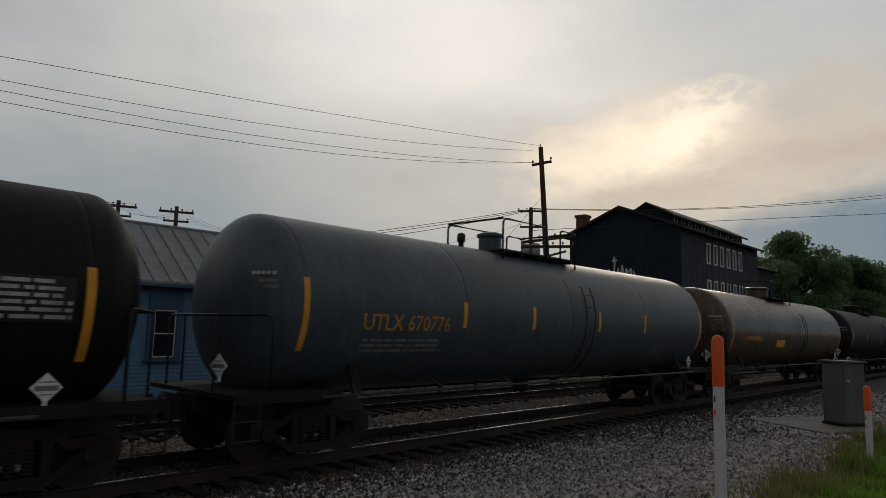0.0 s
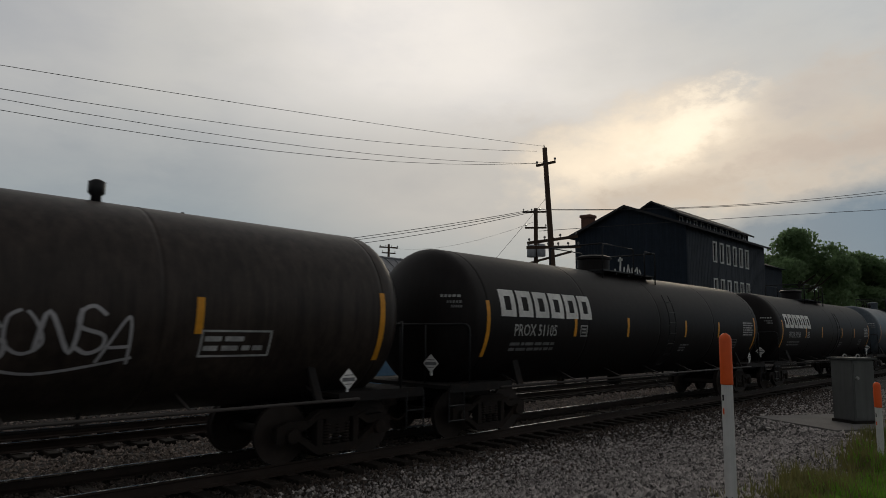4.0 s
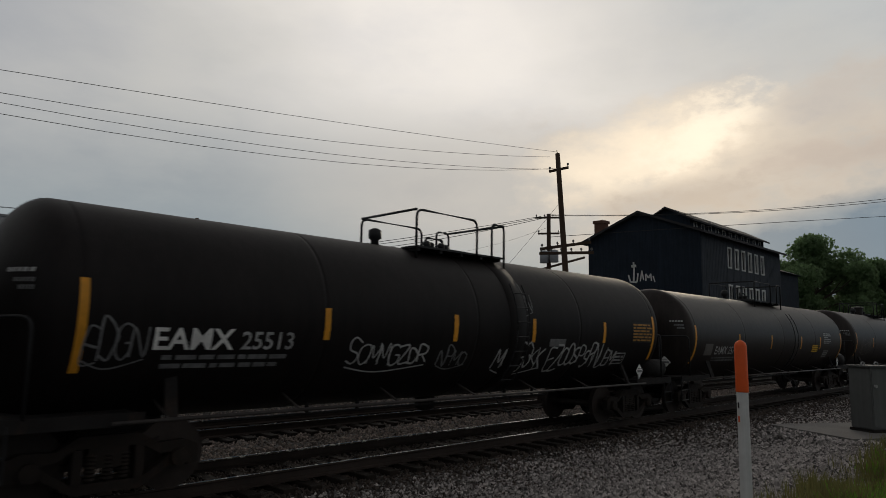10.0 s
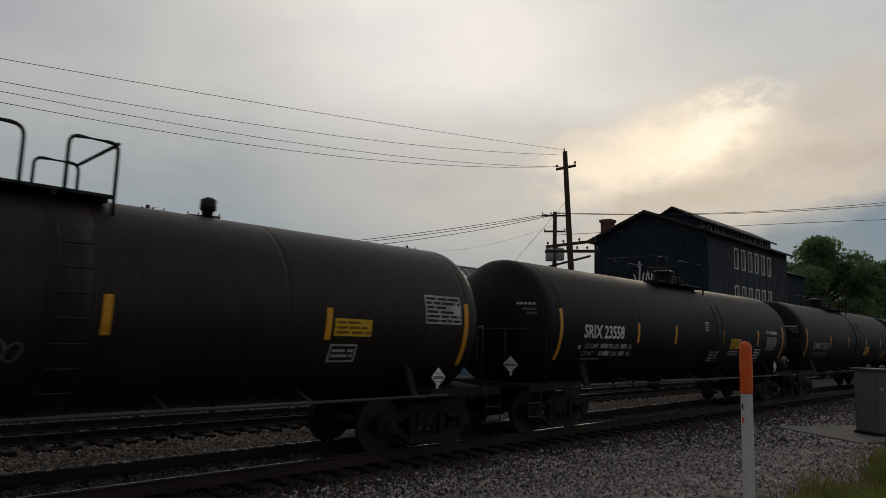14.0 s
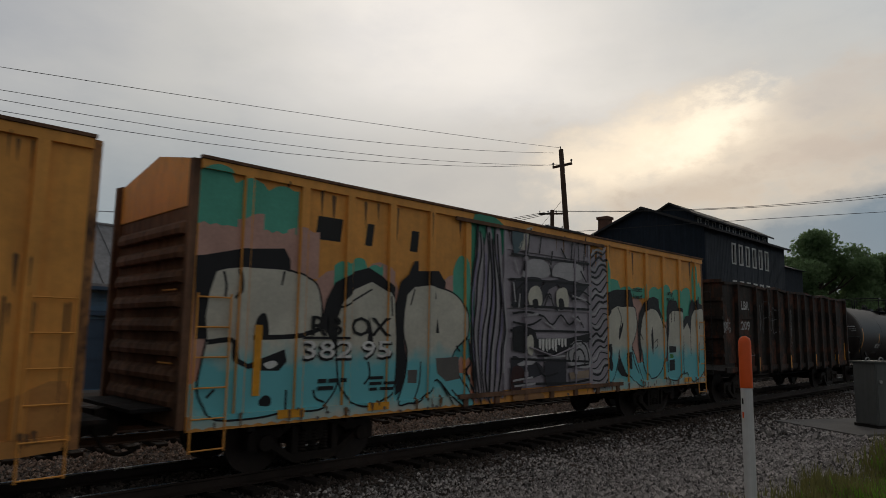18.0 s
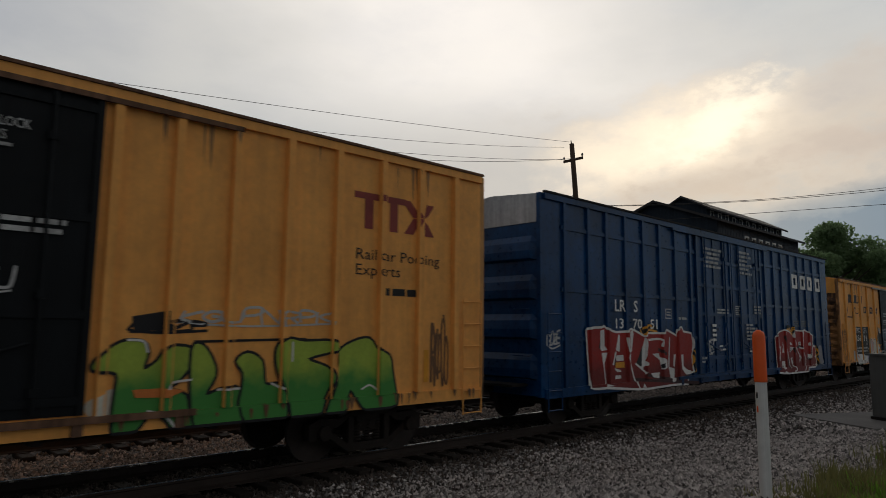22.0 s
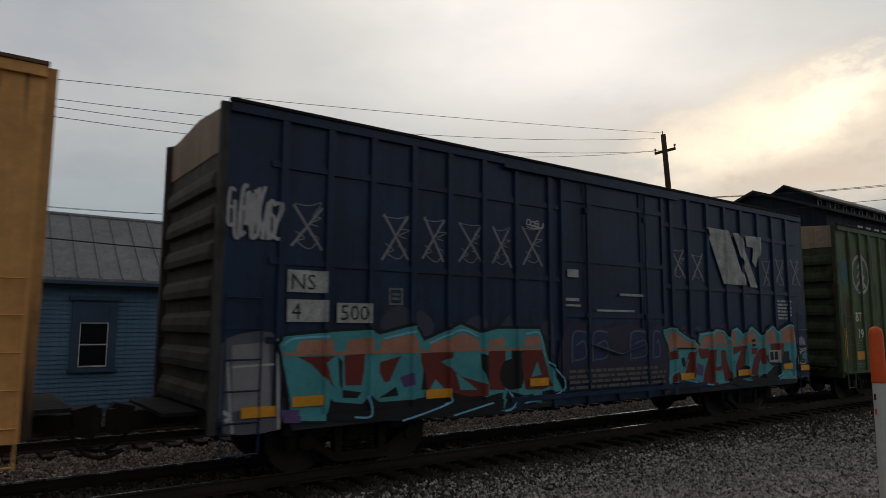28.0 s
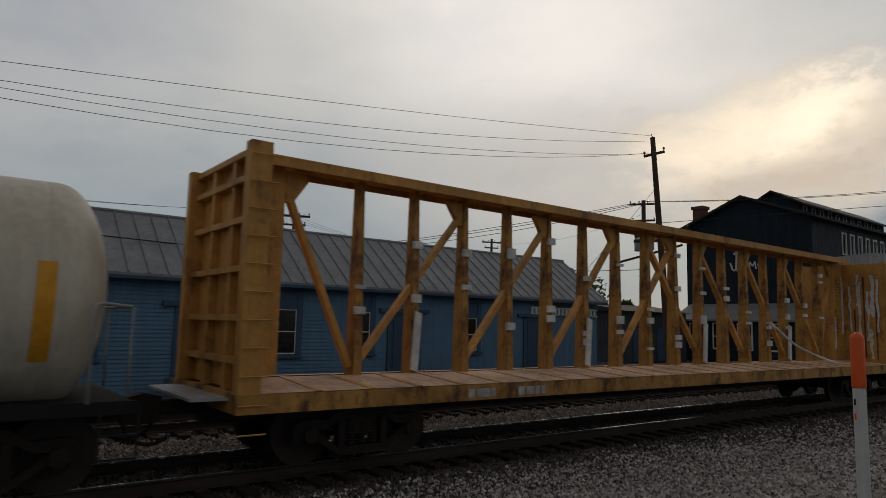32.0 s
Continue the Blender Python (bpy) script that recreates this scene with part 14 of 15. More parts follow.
dab(c, lifted(nv, 0.008), 'lagoon', [(3.42, 1.31), (3.51, 1.44), (3.64, 1.62), (3.66, 1.33)])
dab(c, lifted(nv, 0.008), 'lagoon', [(3.33, 1.15), (3.7, 1.14), (3.78, 0.87), (3.31, 0.9)])
dab(c, lifted(nv, 0.008), 'lagoon', [(4.81, 1.65), (4.97, 1.64), (4.98, 1.49), (5.19, 1.46), (4.98, 1.34), (4.87, 1.01), (4.79, 1.02), (4.9, 1.31), (4.81, 1.46)])
dab(c, lifted(nv, 0.008), 'lagoon', [(4.66, 1.28), (4.73, 1.43), (4.82, 1.38), (4.74, 1.26)])
dab(c, lifted(nv, 0.008), 'lagoon', [(5.25, 0.93), (5.32, 1.21), (5.5, 1.01)])
dab(c, lifted(nv, 0.008), 'lagoon', [(5.56, 1.55), (5.67, 1.66), (5.85, 1.7), (5.88, 1.58), (5.74, 1.46), (5.56, 1.45)])
dab(c, lifted(nv, 0.008), 'lagoon', [(5.41, 1.24), (5.79, 1.24), (5.82, 1.07), (5.59, 1.04)])
dab(c, lifted(nv, 0.008), 'lagoon', [(2.59, 0.96), (2.59, 1.48), (2.71, 1.52), (2.87, 1.42), (3.13, 1.44), (2.83, 0.92)])
dab(c, lifted(nv, 0.008), 'lagoon', [(4.53, 0.92), (4.87, 0.96), (4.87, 0.86), (4.6, 0.87)])
dab(c, lifted(nv, 0.008), 'lagoon', [(6.53, 1.73), (6.78, 1.73), (6.78, 1.53), (6.58, 1.56)])
dab(c, lifted(nv, 0.0095), 'purple', [(2.7, 1.35), (2.94, 1.27), (2.89, 1.05), (2.67, 1.09)])
dab(c, lifted(nv, 0.0095), 'purple', [(4.08, 1.36), (4.23, 1.34), (4.16, 1.24)])
dab(c, lifted(nv, 0.0095), 'ink', [(4.99, 1.83), (5.18, 1.85), (5.18, 1.68), (5.02, 1.66)])
line(c, lifted(nv, 0.0105), 'clay', 0.045, [(2.15, 1.68), (3.23, 1.69), (4.85, 1.75), (7.04, 1.76)])
line(c, lifted(nv, 0.012), 'sky', 0.028, [(2.87, 1.96), (3.35, 2.01), (3.55, 2.05), (3.84, 2.01), (4.03, 1.83)])
line(c, lifted(nv, 0.012), 'sky', 0.028, [(4.09, 2.02), (4.39, 2.09), (4.62, 1.93)])
line(c, lifted(nv, 0.012), 'sky', 0.028, [(4.84, 1.97), (5.06, 2.11), (5.44, 1.9)])
line(c, lifted(nv, 0.012), 'sky', 0.028, [(5.57, 1.92), (6.03, 2.14), (6.27, 1.96)])
line(c, lifted(nv, 0.012), 'sky', 0.028, [(6.37, 2.04), (6.91, 2.19), (7.1, 1.95), (7.14, 1.41)])
line(c, lifted(nv, 0.012), 'sky', 0.028, [(6.15, 0.81), (6.24, 0.96), (6.44, 0.99)])
line(c, lifted(nv, 0.012), 'sky', 0.028, [(6.74, 1.01), (7, 0.83)])
line(c, lifted(nv, 0.012), 'sky', 0.028, [(2.19, 1.01), (2.59, 0.93), (3.24, 0.84)])
line(c, lifted(nv, 0.012), 'sky', 0.028, [(4.9, 1.31), (4.87, 1.05), (4.79, 1)])
dab(c, lifted(nv, 0.0125), 'silver', [(5.76, 1.56), (6.23, 1.57), (6.24, 1.28), (5.79, 1.27)])
dab(c, lifted(nv, 0.014), 'ink', [(5.82, 1.52), (5.99, 1.53), (6, 1.33), (5.83, 1.32)])
dab(c, lifted(nv, 0.014), 'ink', [(6.04, 1.53), (6.19, 1.53), (6.2, 1.33), (6.04, 1.32)])
form(c, lifted(nv, 0.0032), M["spray_lagoon"], 'ink', 0.05, [(1.47, 2.07), (1.86, 2.11), (2.21, 1.97), (2.57, 1.84), (2.8, 1.75), (2.84, 1.3), (2.75, 0.91), (2.11, 0.78), (1.73, 0.76), (1.61, 1.01), (1.69, 1.42), (1.64, 1.73), (1.49, 1.98)], False)
dab(c, lifted(nv, 0.0062), 'clay', [(1.62, 1.98), (1.86, 2.04), (2.15, 1.9), (2.45, 1.81), (2.7, 1.7), (1.88, 1.69), (1.67, 1.61)])
dab(c, lifted(nv, 0.0062), 'oxblood', [(1.7, 1.59), (2, 1.66), (2, 1.46), (1.71, 1.42)])
dab(c, lifted(nv, 0.0062), 'oxblood', [(2.41, 1.58), (2.71, 1.6), (2.7, 1.31), (2.53, 1.03), (2.21, 1.05), (2.27, 1.33)])
dab(c, lifted(nv, 0.0062), 'oxblood', [(1.79, 1.08), (2.05, 1.27), (2.05, 1.03), (1.77, 0.93)])
dab(c, lifted(nv, 0.0072), 'ink', [(1.63, 0.77), (1.72, 0.94), (2.04, 0.97), (2.75, 0.94), (2.76, 0.71), (1.95, 0.69)])
dab(c, lifted(nv, 0.0072), 'ink', [(2.12, 1.45), (2.24, 1.46), (2.26, 1.3), (2.16, 1.29)], True)
dab(c, lifted(nv, 0.003), 'dark_violet', [(1.35, 1.86), (1.59, 1.73), (1.67, 0.76), (1.43, 0.72)])
line(c, lifted(nv, 0.0122), 'slate_pale', 0.03, [(1.66, 1.03), (1.97, 1.24)])
line(c, lifted(nv, 0.0122), 'slate_pale', 0.03, [(2.2, 1.11), (2.38, 1.44)])
line(c, lifted(nv, 0.0122), 'slate_pale', 0.03, [(1.51, 2.05), (1.86, 2.1), (2.24, 1.95), (2.77, 1.73)])
line(c, lifted(nv, 0.0122), 'ink', 0.04, [(1.89, 1.67), (2.68, 1.66)])
dab(c, lifted(sh, 0.01), 'lilac', [(7.36, 1.91), (7.45, 1.96), (7.71, 1.83), (7.76, 1.68), (7.45, 1.65), (7.36, 1.72)])
dab(c, lifted(sh, 0.006), 'dark_violet', [(7.34, 1.66), (7.83, 1.68), (7.83, 1.11), (7.3, 1.14)], True)
dab(c, lifted(sh, 0.012), 'lagoon', [(7.55, 1.44), (7.83, 1.52), (7.81, 1.28), (7.52, 1.33)])
line(c, lifted(sh, 0.014), 'chalk', 0.03, [(7.34, 1.94), (7.4, 1.58), (7.83, 1.61)])
line(c, lifted(sh, 0.014), 'chalk', 0.03, [(7.45, 1.9), (7.71, 1.67)])
line(c, lifted(sh, 0.014), 'chalk', 0.03, [(7.34, 1.49), (7.63, 1.53), (7.81, 1.57)])
line(c, lifted(sh, 0.014), 'chalk', 0.03, [(7.34, 1.23), (7.6, 1.18), (7.76, 1.28)])
line(c, lifted(sh, 0.014), 'chalk', 0.03, [(7.51, 1.49), (7.34, 1.4), (7.32, 1.19)])
dab(c, lifted(sh, 0.003), 'haze_navy', [(4.89, 2.99), (5.02, 3.04), (5.11, 2.84), (4.89, 2.83)], True)
dab(c, lifted(sh, 0.003), 'haze_navy', [(3.73, 2.15), (3.99, 2.22), (4.07, 2.04), (3.77, 2.02)], True)
dab(c, lifted(sh, 0.003), 'haze_navy', [(2.68, 2.07), (2.87, 2.16), (3.01, 2.04)], True)
dab(c, lifted(sh, 0.003), 'haze_navy', [(2.2, 2.14), (2.34, 2.17), (2.38, 2.02), (2.23, 2.04)], True)
dd = lifted(sh, 0.036)
dab(c, dd, "dark_violet", [(-1.5, 2.05), (-1.1, 2.2), (-0.4, 2.1), (0.2, 2.2), (0.9, 2.08), (1.5, 2.15), (1.55, 1.2), (0.4, 1.1), (-1.5, 1.15)], True)
for x0, x1 in ((-1.35, -0.88), (-0.78, -0.26), (0.34, 0.94), (1.07, 1.4)):
    dab(c, lifted(dd, 0.004), "night_blue", rect(x0, x1, 1.42, 2.06))
    line(c, lifted(dd, 0.007), "haze_grey", 0.035, [(x0 + 0.04, 1.46), (x0 + 0.08, 2.0), (x1 - 0.05, 2.02)])
    line(c, lifted(dd, 0.007), "haze_grey", 0.03, [(x0 + 0.1, 1.5), (x1 - 0.06, 1.56), (x1 - 0.1, 1.85), (x0 + 0.16, 1.78)])
bars(c, lifted(dd, 0.008), -1.4, 1.5, 0.95, 1.35, 4, "spray_dust", seed=16)
lay(c, "bar_mark", [rect(-0.60, 0.55, 2.42, 2.46), rect(0.1, 0.85, 2.74, 2.79), rect(-1.45, -1.1, 2.6, 2.66), rect(-1.45, -1.05, 2.5, 2.54), rect(-1.4, -1.1, 3.05, 3.2)], M["white_worn"], dd)

c, sh, half = make_boxcar(-324.58, -305.90, "ochre high box car with black doors and pale graffiti", "box_yellow3", ribs=(-8.57, -7.69, -6.9, -5.98, -5.09, -4.22, -3.35, -2.54, 2.66, 3.42, 4.3, 5.18, 6.0, 6.83, 7.78, 8.68), **HIGH)
sh2 = lifted(sh, 0.002)
letter(c, "next", -8.44, 3.93, 0.15, "black", sh2, width=0.54, slant=0.2, fat=0.02)
letter(c, "load", -8.46, 3.70, 0.17, "black", sh2, width=0.54, slant=0.2, fat=0.02)
box_mark(c, sh2, -6.86, 3.92, 0.80, 0.76)
letter(c, "any", -5.78, 3.96, 0.14, "black", sh2, width=0.44, slant=0.2, fat=0.02)
letter(c, "road", -5.82, 3.75, 0.15, "black", sh2, width=0.58, slant=0.2, fat=0.02)
letter(c, "TB  OX", -8.44, 2.52, 0.27, "black", sh2, width=1.38, slant=0.15, fat=0.02)
letter(c, "66  28  50", -8.36, 2.08, 0.24, "black", sh2, width=2.28, slant=0.15, fat=0.02)
frame_box(c, sh, -6.5, -6.25, 2.5, 2.75, "label_line", 0.02)
lay(c, "patch", [rect(-6.53, -6.05, 1.74, 2.02)], M["black"], lifted(sh, 0.03), "black painted-out square")
lichen = fade("dust_green", "lagoon", 1.10)
dab(c, lifted(sh, 0.003), 'sky_haze', [(-8.32, 1.9), (-8.24, 2), (-7.71, 2.02), (-7.66, 1.87), (-7.93, 1.79)], True)
dab(c, lifted(sh, 0.003), 'sky_haze', [(-8.53, 1.79), (-8.32, 1.91), (-8.36, 1.55), (-8.59, 1.47)], True)
dab(c, lifted(sh, 0.003), 'sky_haze', [(-7.71, 1.89), (-7.24, 2), (-6.49, 1.98), (-6.62, 1.88)], True)
dab(c, lifted(sh, 0.005), 'sage', [(-8.58, 0.92), (-8.61, 1.47), (-8.56, 1.78), (-8.32, 1.88), (-7.93, 1.91), (-7.59, 1.96), (-6.87, 2.02), (-6.51, 1.88), (-6.35, 1.77), (-5.67, 1.88), (-5.53, 1.96), (-4.93, 1.96), (-4.91, 1.46), (-5.01, 0.94), (-4.99, 0.76), (-6.29, 0.78), (-7.11, 0.81), (-8.46, 0.87)])
dab(c, lifted(sh, 0.0065), 'lagoon', [(-8.54, 0.89), (-8.51, 1), (-8.3, 1.03), (-7.81, 0.96), (-7.59, 0.99), (-7.23, 1.08), (-6.99, 0.97), (-6.62, 1.03), (-6.36, 1.21), (-6.16, 1), (-5.68, 0.88), (-5.17, 1.14), (-4.98, 0.94), (-4.99, 0.76), (-6.29, 0.78), (-7.11, 0.81)])
form(c, lifted(sh, 0.0080), lichen, 'ink', 0.022, [(-8.56, 1.77), (-8.32, 1.87), (-8.1, 1.91), (-7.88, 1.86), (-7.8, 1.71), (-8.04, 1.7), (-8.15, 1.59), (-7.87, 1.53), (-7.84, 1.43), (-8.15, 1.41), (-8.12, 1.19), (-8.3, 1.11), (-8.52, 1.3), (-8.61, 1.43)])
form(c, lifted(sh, 0.0108), lichen, 'ink', 0.022, [(-7.64, 1.08), (-7.81, 1.09), (-7.84, 1.4), (-7.71, 1.62), (-7.62, 1.89), (-7.42, 1.94), (-7.26, 1.93), (-7.24, 1.52), (-7.45, 1.52), (-7.52, 1.34), (-7.33, 1.26), (-7.18, 1.22), (-7.41, 1.07), (-7.59, 1.01)])
form(c, lifted(sh, 0.0136), lichen, 'ink', 0.022, [(-7.18, 1.89), (-6.99, 1.98), (-6.77, 1.98), (-6.62, 1.84), (-6.56, 1.64), (-6.62, 1.45), (-6.77, 1.36), (-6.55, 1.4), (-6.38, 1.35), (-6.42, 1.16), (-6.55, 1.02), (-6.81, 1.08), (-6.93, 1.04), (-7.05, 1.22), (-7.18, 1.26), (-7.24, 1.52), (-7.21, 1.75)])
form(c, lifted(sh, 0.0164), lichen, 'ink', 0.022, [(-6.35, 1.75), (-6.22, 1.74), (-6.2, 1.3), (-6.09, 1.1), (-5.96, 0.99), (-5.84, 1.18), (-5.88, 1.88), (-5.74, 1.92), (-5.7, 1.48), (-5.61, 0.97), (-5.65, 0.76), (-6.29, 0.86), (-6.45, 1.11), (-6.38, 1.4)])
form(c, lifted(sh, 0.0192), lichen, 'ink', 0.022, [(-5.64, 1.76), (-5.53, 1.94), (-5.23, 1.93), (-4.93, 1.87), (-4.91, 1.72), (-5.09, 1.65), (-5.64, 1.63), (-5.5, 1.47), (-5.39, 1.27), (-5.17, 1.34), (-4.94, 1.37), (-4.98, 1.2), (-5.17, 1.14), (-5.1, 0.85), (-5.22, 0.73), (-5.47, 0.77), (-5.51, 1.12), (-5.61, 1.27)])
dab(c, lifted(sh, 0.0235), 'pink', [(-7.5, 1.23), (-7.18, 1.38), (-7.26, 1.26), (-7.45, 1.16)])
dab(c, lifted(sh, 0.0235), 'pink', [(-6.32, 1.69), (-6.22, 1.69), (-6.17, 1.22), (-6.26, 1.3)])
dab(c, lifted(sh, 0.0235), 'pink', [(-5.61, 0.96), (-5.47, 1.02), (-5.48, 0.75), (-5.61, 0.74)])
dab(c, lifted(sh, 0.0235), 'pink', [(-6.77, 1.3), (-6.57, 1.25), (-6.84, 1.13)])
line(c, lifted(sh, 0.0245), 'slate_pale', 0.035, [(-7.64, 1.08), (-7.53, 1), (-7.29, 1.13), (-7.11, 1.14), (-7.04, 0.96), (-7.02, 0.84)])
line(c, lifted(sh, 0.0245), 'slate_pale', 0.035, [(-6.97, 1.4), (-6.62, 1.39), (-6.36, 1.42), (-6.38, 1.21), (-6.49, 1.02), (-6.46, 0.92), (-6.29, 0.87), (-6.29, 0.77)])
line(c, lifted(sh, 0.0245), 'slate_pale', 0.035, [(-5.16, 1.11), (-5.16, 0.73)])
line(c, lifted(sh, 0.0245), 'slate_pale', 0.035, [(-5.85, 1.88), (-5.67, 1.48), (-5.61, 0.88)])
line(c, lifted(sh, 0.0255), 'ink', 0.028, [(-6.93, 0.99), (-6.09, 0.94)])
line(c, lifted(sh, 0.0255), 'ink', 0.028, [(-8.31, 1.29), (-7.82, 1.31)])
line(c, lifted(sh, 0.0255), 'ink', 0.028, [(-8.3, 1.15), (-7.87, 1.14)])
line(c, lifted(sh, 0.0255), 'ink', 0.028, [(-8.31, 1.42), (-7.87, 1.43)])
line(c, lifted(sh, 0.0255), 'ink', 0.028, [(-8.26, 1.54), (-8.1, 1.58)])
line(c, lifted(sh, 0.0255), 'ink', 0.028, [(-7.06, 1.65), (-6.87, 1.51), (-6.77, 1.55)])
line(c, lifted(sh, 0.0255), 'ink', 0.028, [(-7.12, 1.79), (-7.14, 1.52)])
line(c, lifted(sh, 0.0255), 'ink', 0.028, [(-7.53, 1.43), (-7.45, 1.27)])
line(c, lifted(sh, 0.0255), 'ink', 0.028, [(-8.55, 1.68), (-8.32, 1.85)])
line(c, lifted(sh, 0.0255), 'ink', 0.028, [(-5.6, 1.66), (-4.94, 1.66)])
line(c, lifted(sh, 0.0255), 'ink', 0.028, [(-5.16, 1.87), (-5.01, 1.75)])
dab(c, lifted(sh, 0.0245), 'ink', [(-7.04, 1.64), (-6.89, 1.66), (-6.87, 1.46), (-7.02, 1.42)], True)
dab(c, lifted(sh, 0.0245), 'ink', [(-6.29, 1.01), (-6.12, 1.1), (-6.02, 1), (-6.12, 0.9)])
line(c, lifted(sh, 0.027), 'brick', 0.025, [(-7.45, 1.72), (-7.02, 1.74)])
line(c, lifted(sh, 0.027), 'brick', 0.025, [(-7.42, 1.66), (-7.04, 1.67)])
line(c, lifted(sh, 0.027), 'brick', 0.025, [(-7.36, 1.58), (-7.02, 1.59)])
dab(c, lifted(sh, 0.027), 'yellow_stripe', [(-8.3, 1.08), (-7.8, 1.08), (-7.8, 0.98), (-8.27, 0.97)])
dab(c, lifted(sh, 0.027), 'yellow_stripe', [(-6.1, 1.66), (-6.01, 1.66), (-6.01, 1.07), (-6.12, 1.21)])
line(c, lifted(sh, 0.004), 'rustbrown', 0.028, [(-4.75, 1.98), (-4.62, 2.08), (-4.52, 2.28), (-4.43, 2.14), (-4.3, 2.09)])
line(c, lifted(sh, 0.004), 'rustbrown', 0.028, [(-3.71, 2.14), (-3.59, 2.2), (-3.45, 2.29)])
line(c, lifted(sh, 0.004), 'rustbrown', 0.028, [(-4.54, 1.92), (-4.38, 1.96)])
line(c, lifted(sh, 0.004), 'rustbrown', 0.028, [(-4.3, 1.87), (-4.14, 1.98), (-4.04, 1.91)])
line(c, lifted(sh, 0.004), 'rustbrown', 0.028, [(-3.87, 1.95), (-3.63, 2.02), (-3.57, 1.91), (-3.84, 1.89)])
line(c, lifted(sh, 0.004), 'rustbrown', 0.028, [(-4.53, 1.76), (-4.34, 1.82), (-4.21, 1.74), (-4.31, 1.6), (-4.5, 1.66)])
line(c, lifted(sh, 0.004), 'rustbrown', 0.028, [(-4.01, 1.67), (-3.88, 1.76)])
line(c, lifted(sh, 0.004), 'rustbrown', 0.028, [(-3.81, 1.73), (-3.43, 1.82), (-3.4, 1.68)])
line(c, lifted(sh, 0.004), 'rustbrown', 0.028, [(-3.78, 1.62), (-3.33, 1.66)])
line(c, lifted(sh, 0.004), 'rustbrown', 0.028, [(-4.48, 1.44), (-4.31, 1.53), (-4.15, 1.44), (-4.25, 1.35)])
line(c, lifted(sh, 0.004), 'rustbrown', 0.028, [(-3.96, 1.38), (-3.89, 1.52), (-3.75, 1.4), (-3.68, 1.51)])
line(c, lifted(sh, 0.004), 'rustbrown', 0.028, [(-3.58, 1.42), (-3.51, 1.53)])
line(c, lifted(sh, 0.004), 'rustbrown', 0.028, [(-4.51, 1.21), (-4.16, 1.27)])
line(c, lifted(sh, 0.004), 'rustbrown', 0.028, [(-4.32, 1.12), (-3.66, 1.22), (-3.34, 1.25)])
line(c, lifted(sh, 0.004), 'rustbrown', 0.028, [(-4, 1.13), (-3.49, 1.15)])
line(c, lifted(sh, 0.004), 'rustbrown', 0.028, [(-4.75, 1.68), (-4.66, 1.87)])
dab(c, lifted(sh, 0.003), 'rust_ochre', [(-3.87, 1.95), (-3.6, 2), (-3.53, 1.91), (-3.81, 1.87)], True)
dab(c, lifted(sh, 0.003), 'rust_ochre', [(-4.51, 1.49), (-4.15, 1.52), (-4.12, 1.35), (-4.48, 1.32)], True)
dab(c, lifted(sh, 0.003), 'rust_ochre', [(-4.5, 1.82), (-4.17, 1.85), (-4.15, 1.54), (-4.47, 1.6)], True)
dab(c, lifted(sh, 0.004), 'bone_dim', [(-3.1, 2.11), (-2.91, 2.23), (-2.65, 2.18), (-2.55, 1.97), (-2.63, 1.8), (-2.81, 1.86), (-3.07, 1.95)], True)
dab(c, lifted(sh, 0.003), 'box_yellow', [(-2.97, 1.72), (-2.59, 1.76), (-2.62, 1.28), (-2.88, 1.29)], True)
lay(c, "reflector_tape", [rect(-8.55, -8.42, 1.15, 1.95)], M["yellow_stripe"], lifted(sh, 0.035), "amber reflector tape")
pool_mark(c, sh2, 5.01, 6.90, 3.72, 4.45)
letter(c, "Railcar  Pooling  Experts", 3.75, 3.38, 0.27, "black", sh2, width=4.33)
lay(c, "graffiti_cloud", cloud(2.6, 5.9, 1.9, 2.70, 5, 176, 0.5), M["spray_lilac"], sh, "purple sprayed haze")
frost = fade("cream", "salmon", 1.42, cap="sky", cap_level=2.02)
dab(c, lifted(sh, 0.005), 'ink', [(2.56, 1.85), (2.7, 2.27), (3.17, 2.39), (3.62, 2.28), (4.2, 2.29), (4.7, 2.41), (6.21, 2.31), (6.34, 1.9), (6.65, 2), (7.11, 2.45), (7.2, 1.89), (7.1, 1.35), (7.41, 1.13), (7.08, 0.93), (6.31, 0.75), (4.31, 0.86), (2.67, 0.9), (2.62, 1.43)])
form(c, lifted(sh, 0.0080), frost, 'ink', 0.035, [(2.64, 1.93), (2.71, 2.19), (2.96, 2.3), (3.23, 2.26), (3.42, 2.06), (3.42, 1.84), (3.13, 1.74), (2.86, 1.8), (3.02, 1.58), (3.05, 1.28), (3.29, 1.44), (3.31, 1.62), (3.56, 1.77), (3.79, 1.65), (3.9, 1.37), (4.08, 1), (3.62, 0.93), (2.92, 0.95), (2.75, 0.96), (2.68, 1.42)])
form(c, lifted(sh, 0.0108), frost, 'ink', 0.035, [(3.56, 2.15), (4.18, 2.12), (4.14, 1.73), (4.08, 1.46), (4.14, 1.09), (3.9, 1.1), (3.73, 1.56), (3.62, 1.79)])
form(c, lifted(sh, 0.0136), frost, 'ink', 0.035, [(4.32, 2.29), (4.7, 2.32), (4.76, 2.15), (5.02, 2.15), (5.28, 1.91), (5.32, 1.71), (4.94, 1.52), (4.81, 1.06), (5, 0.9), (4.68, 0.97), (4.46, 1.07), (4.34, 1.54), (4.32, 1.92)])
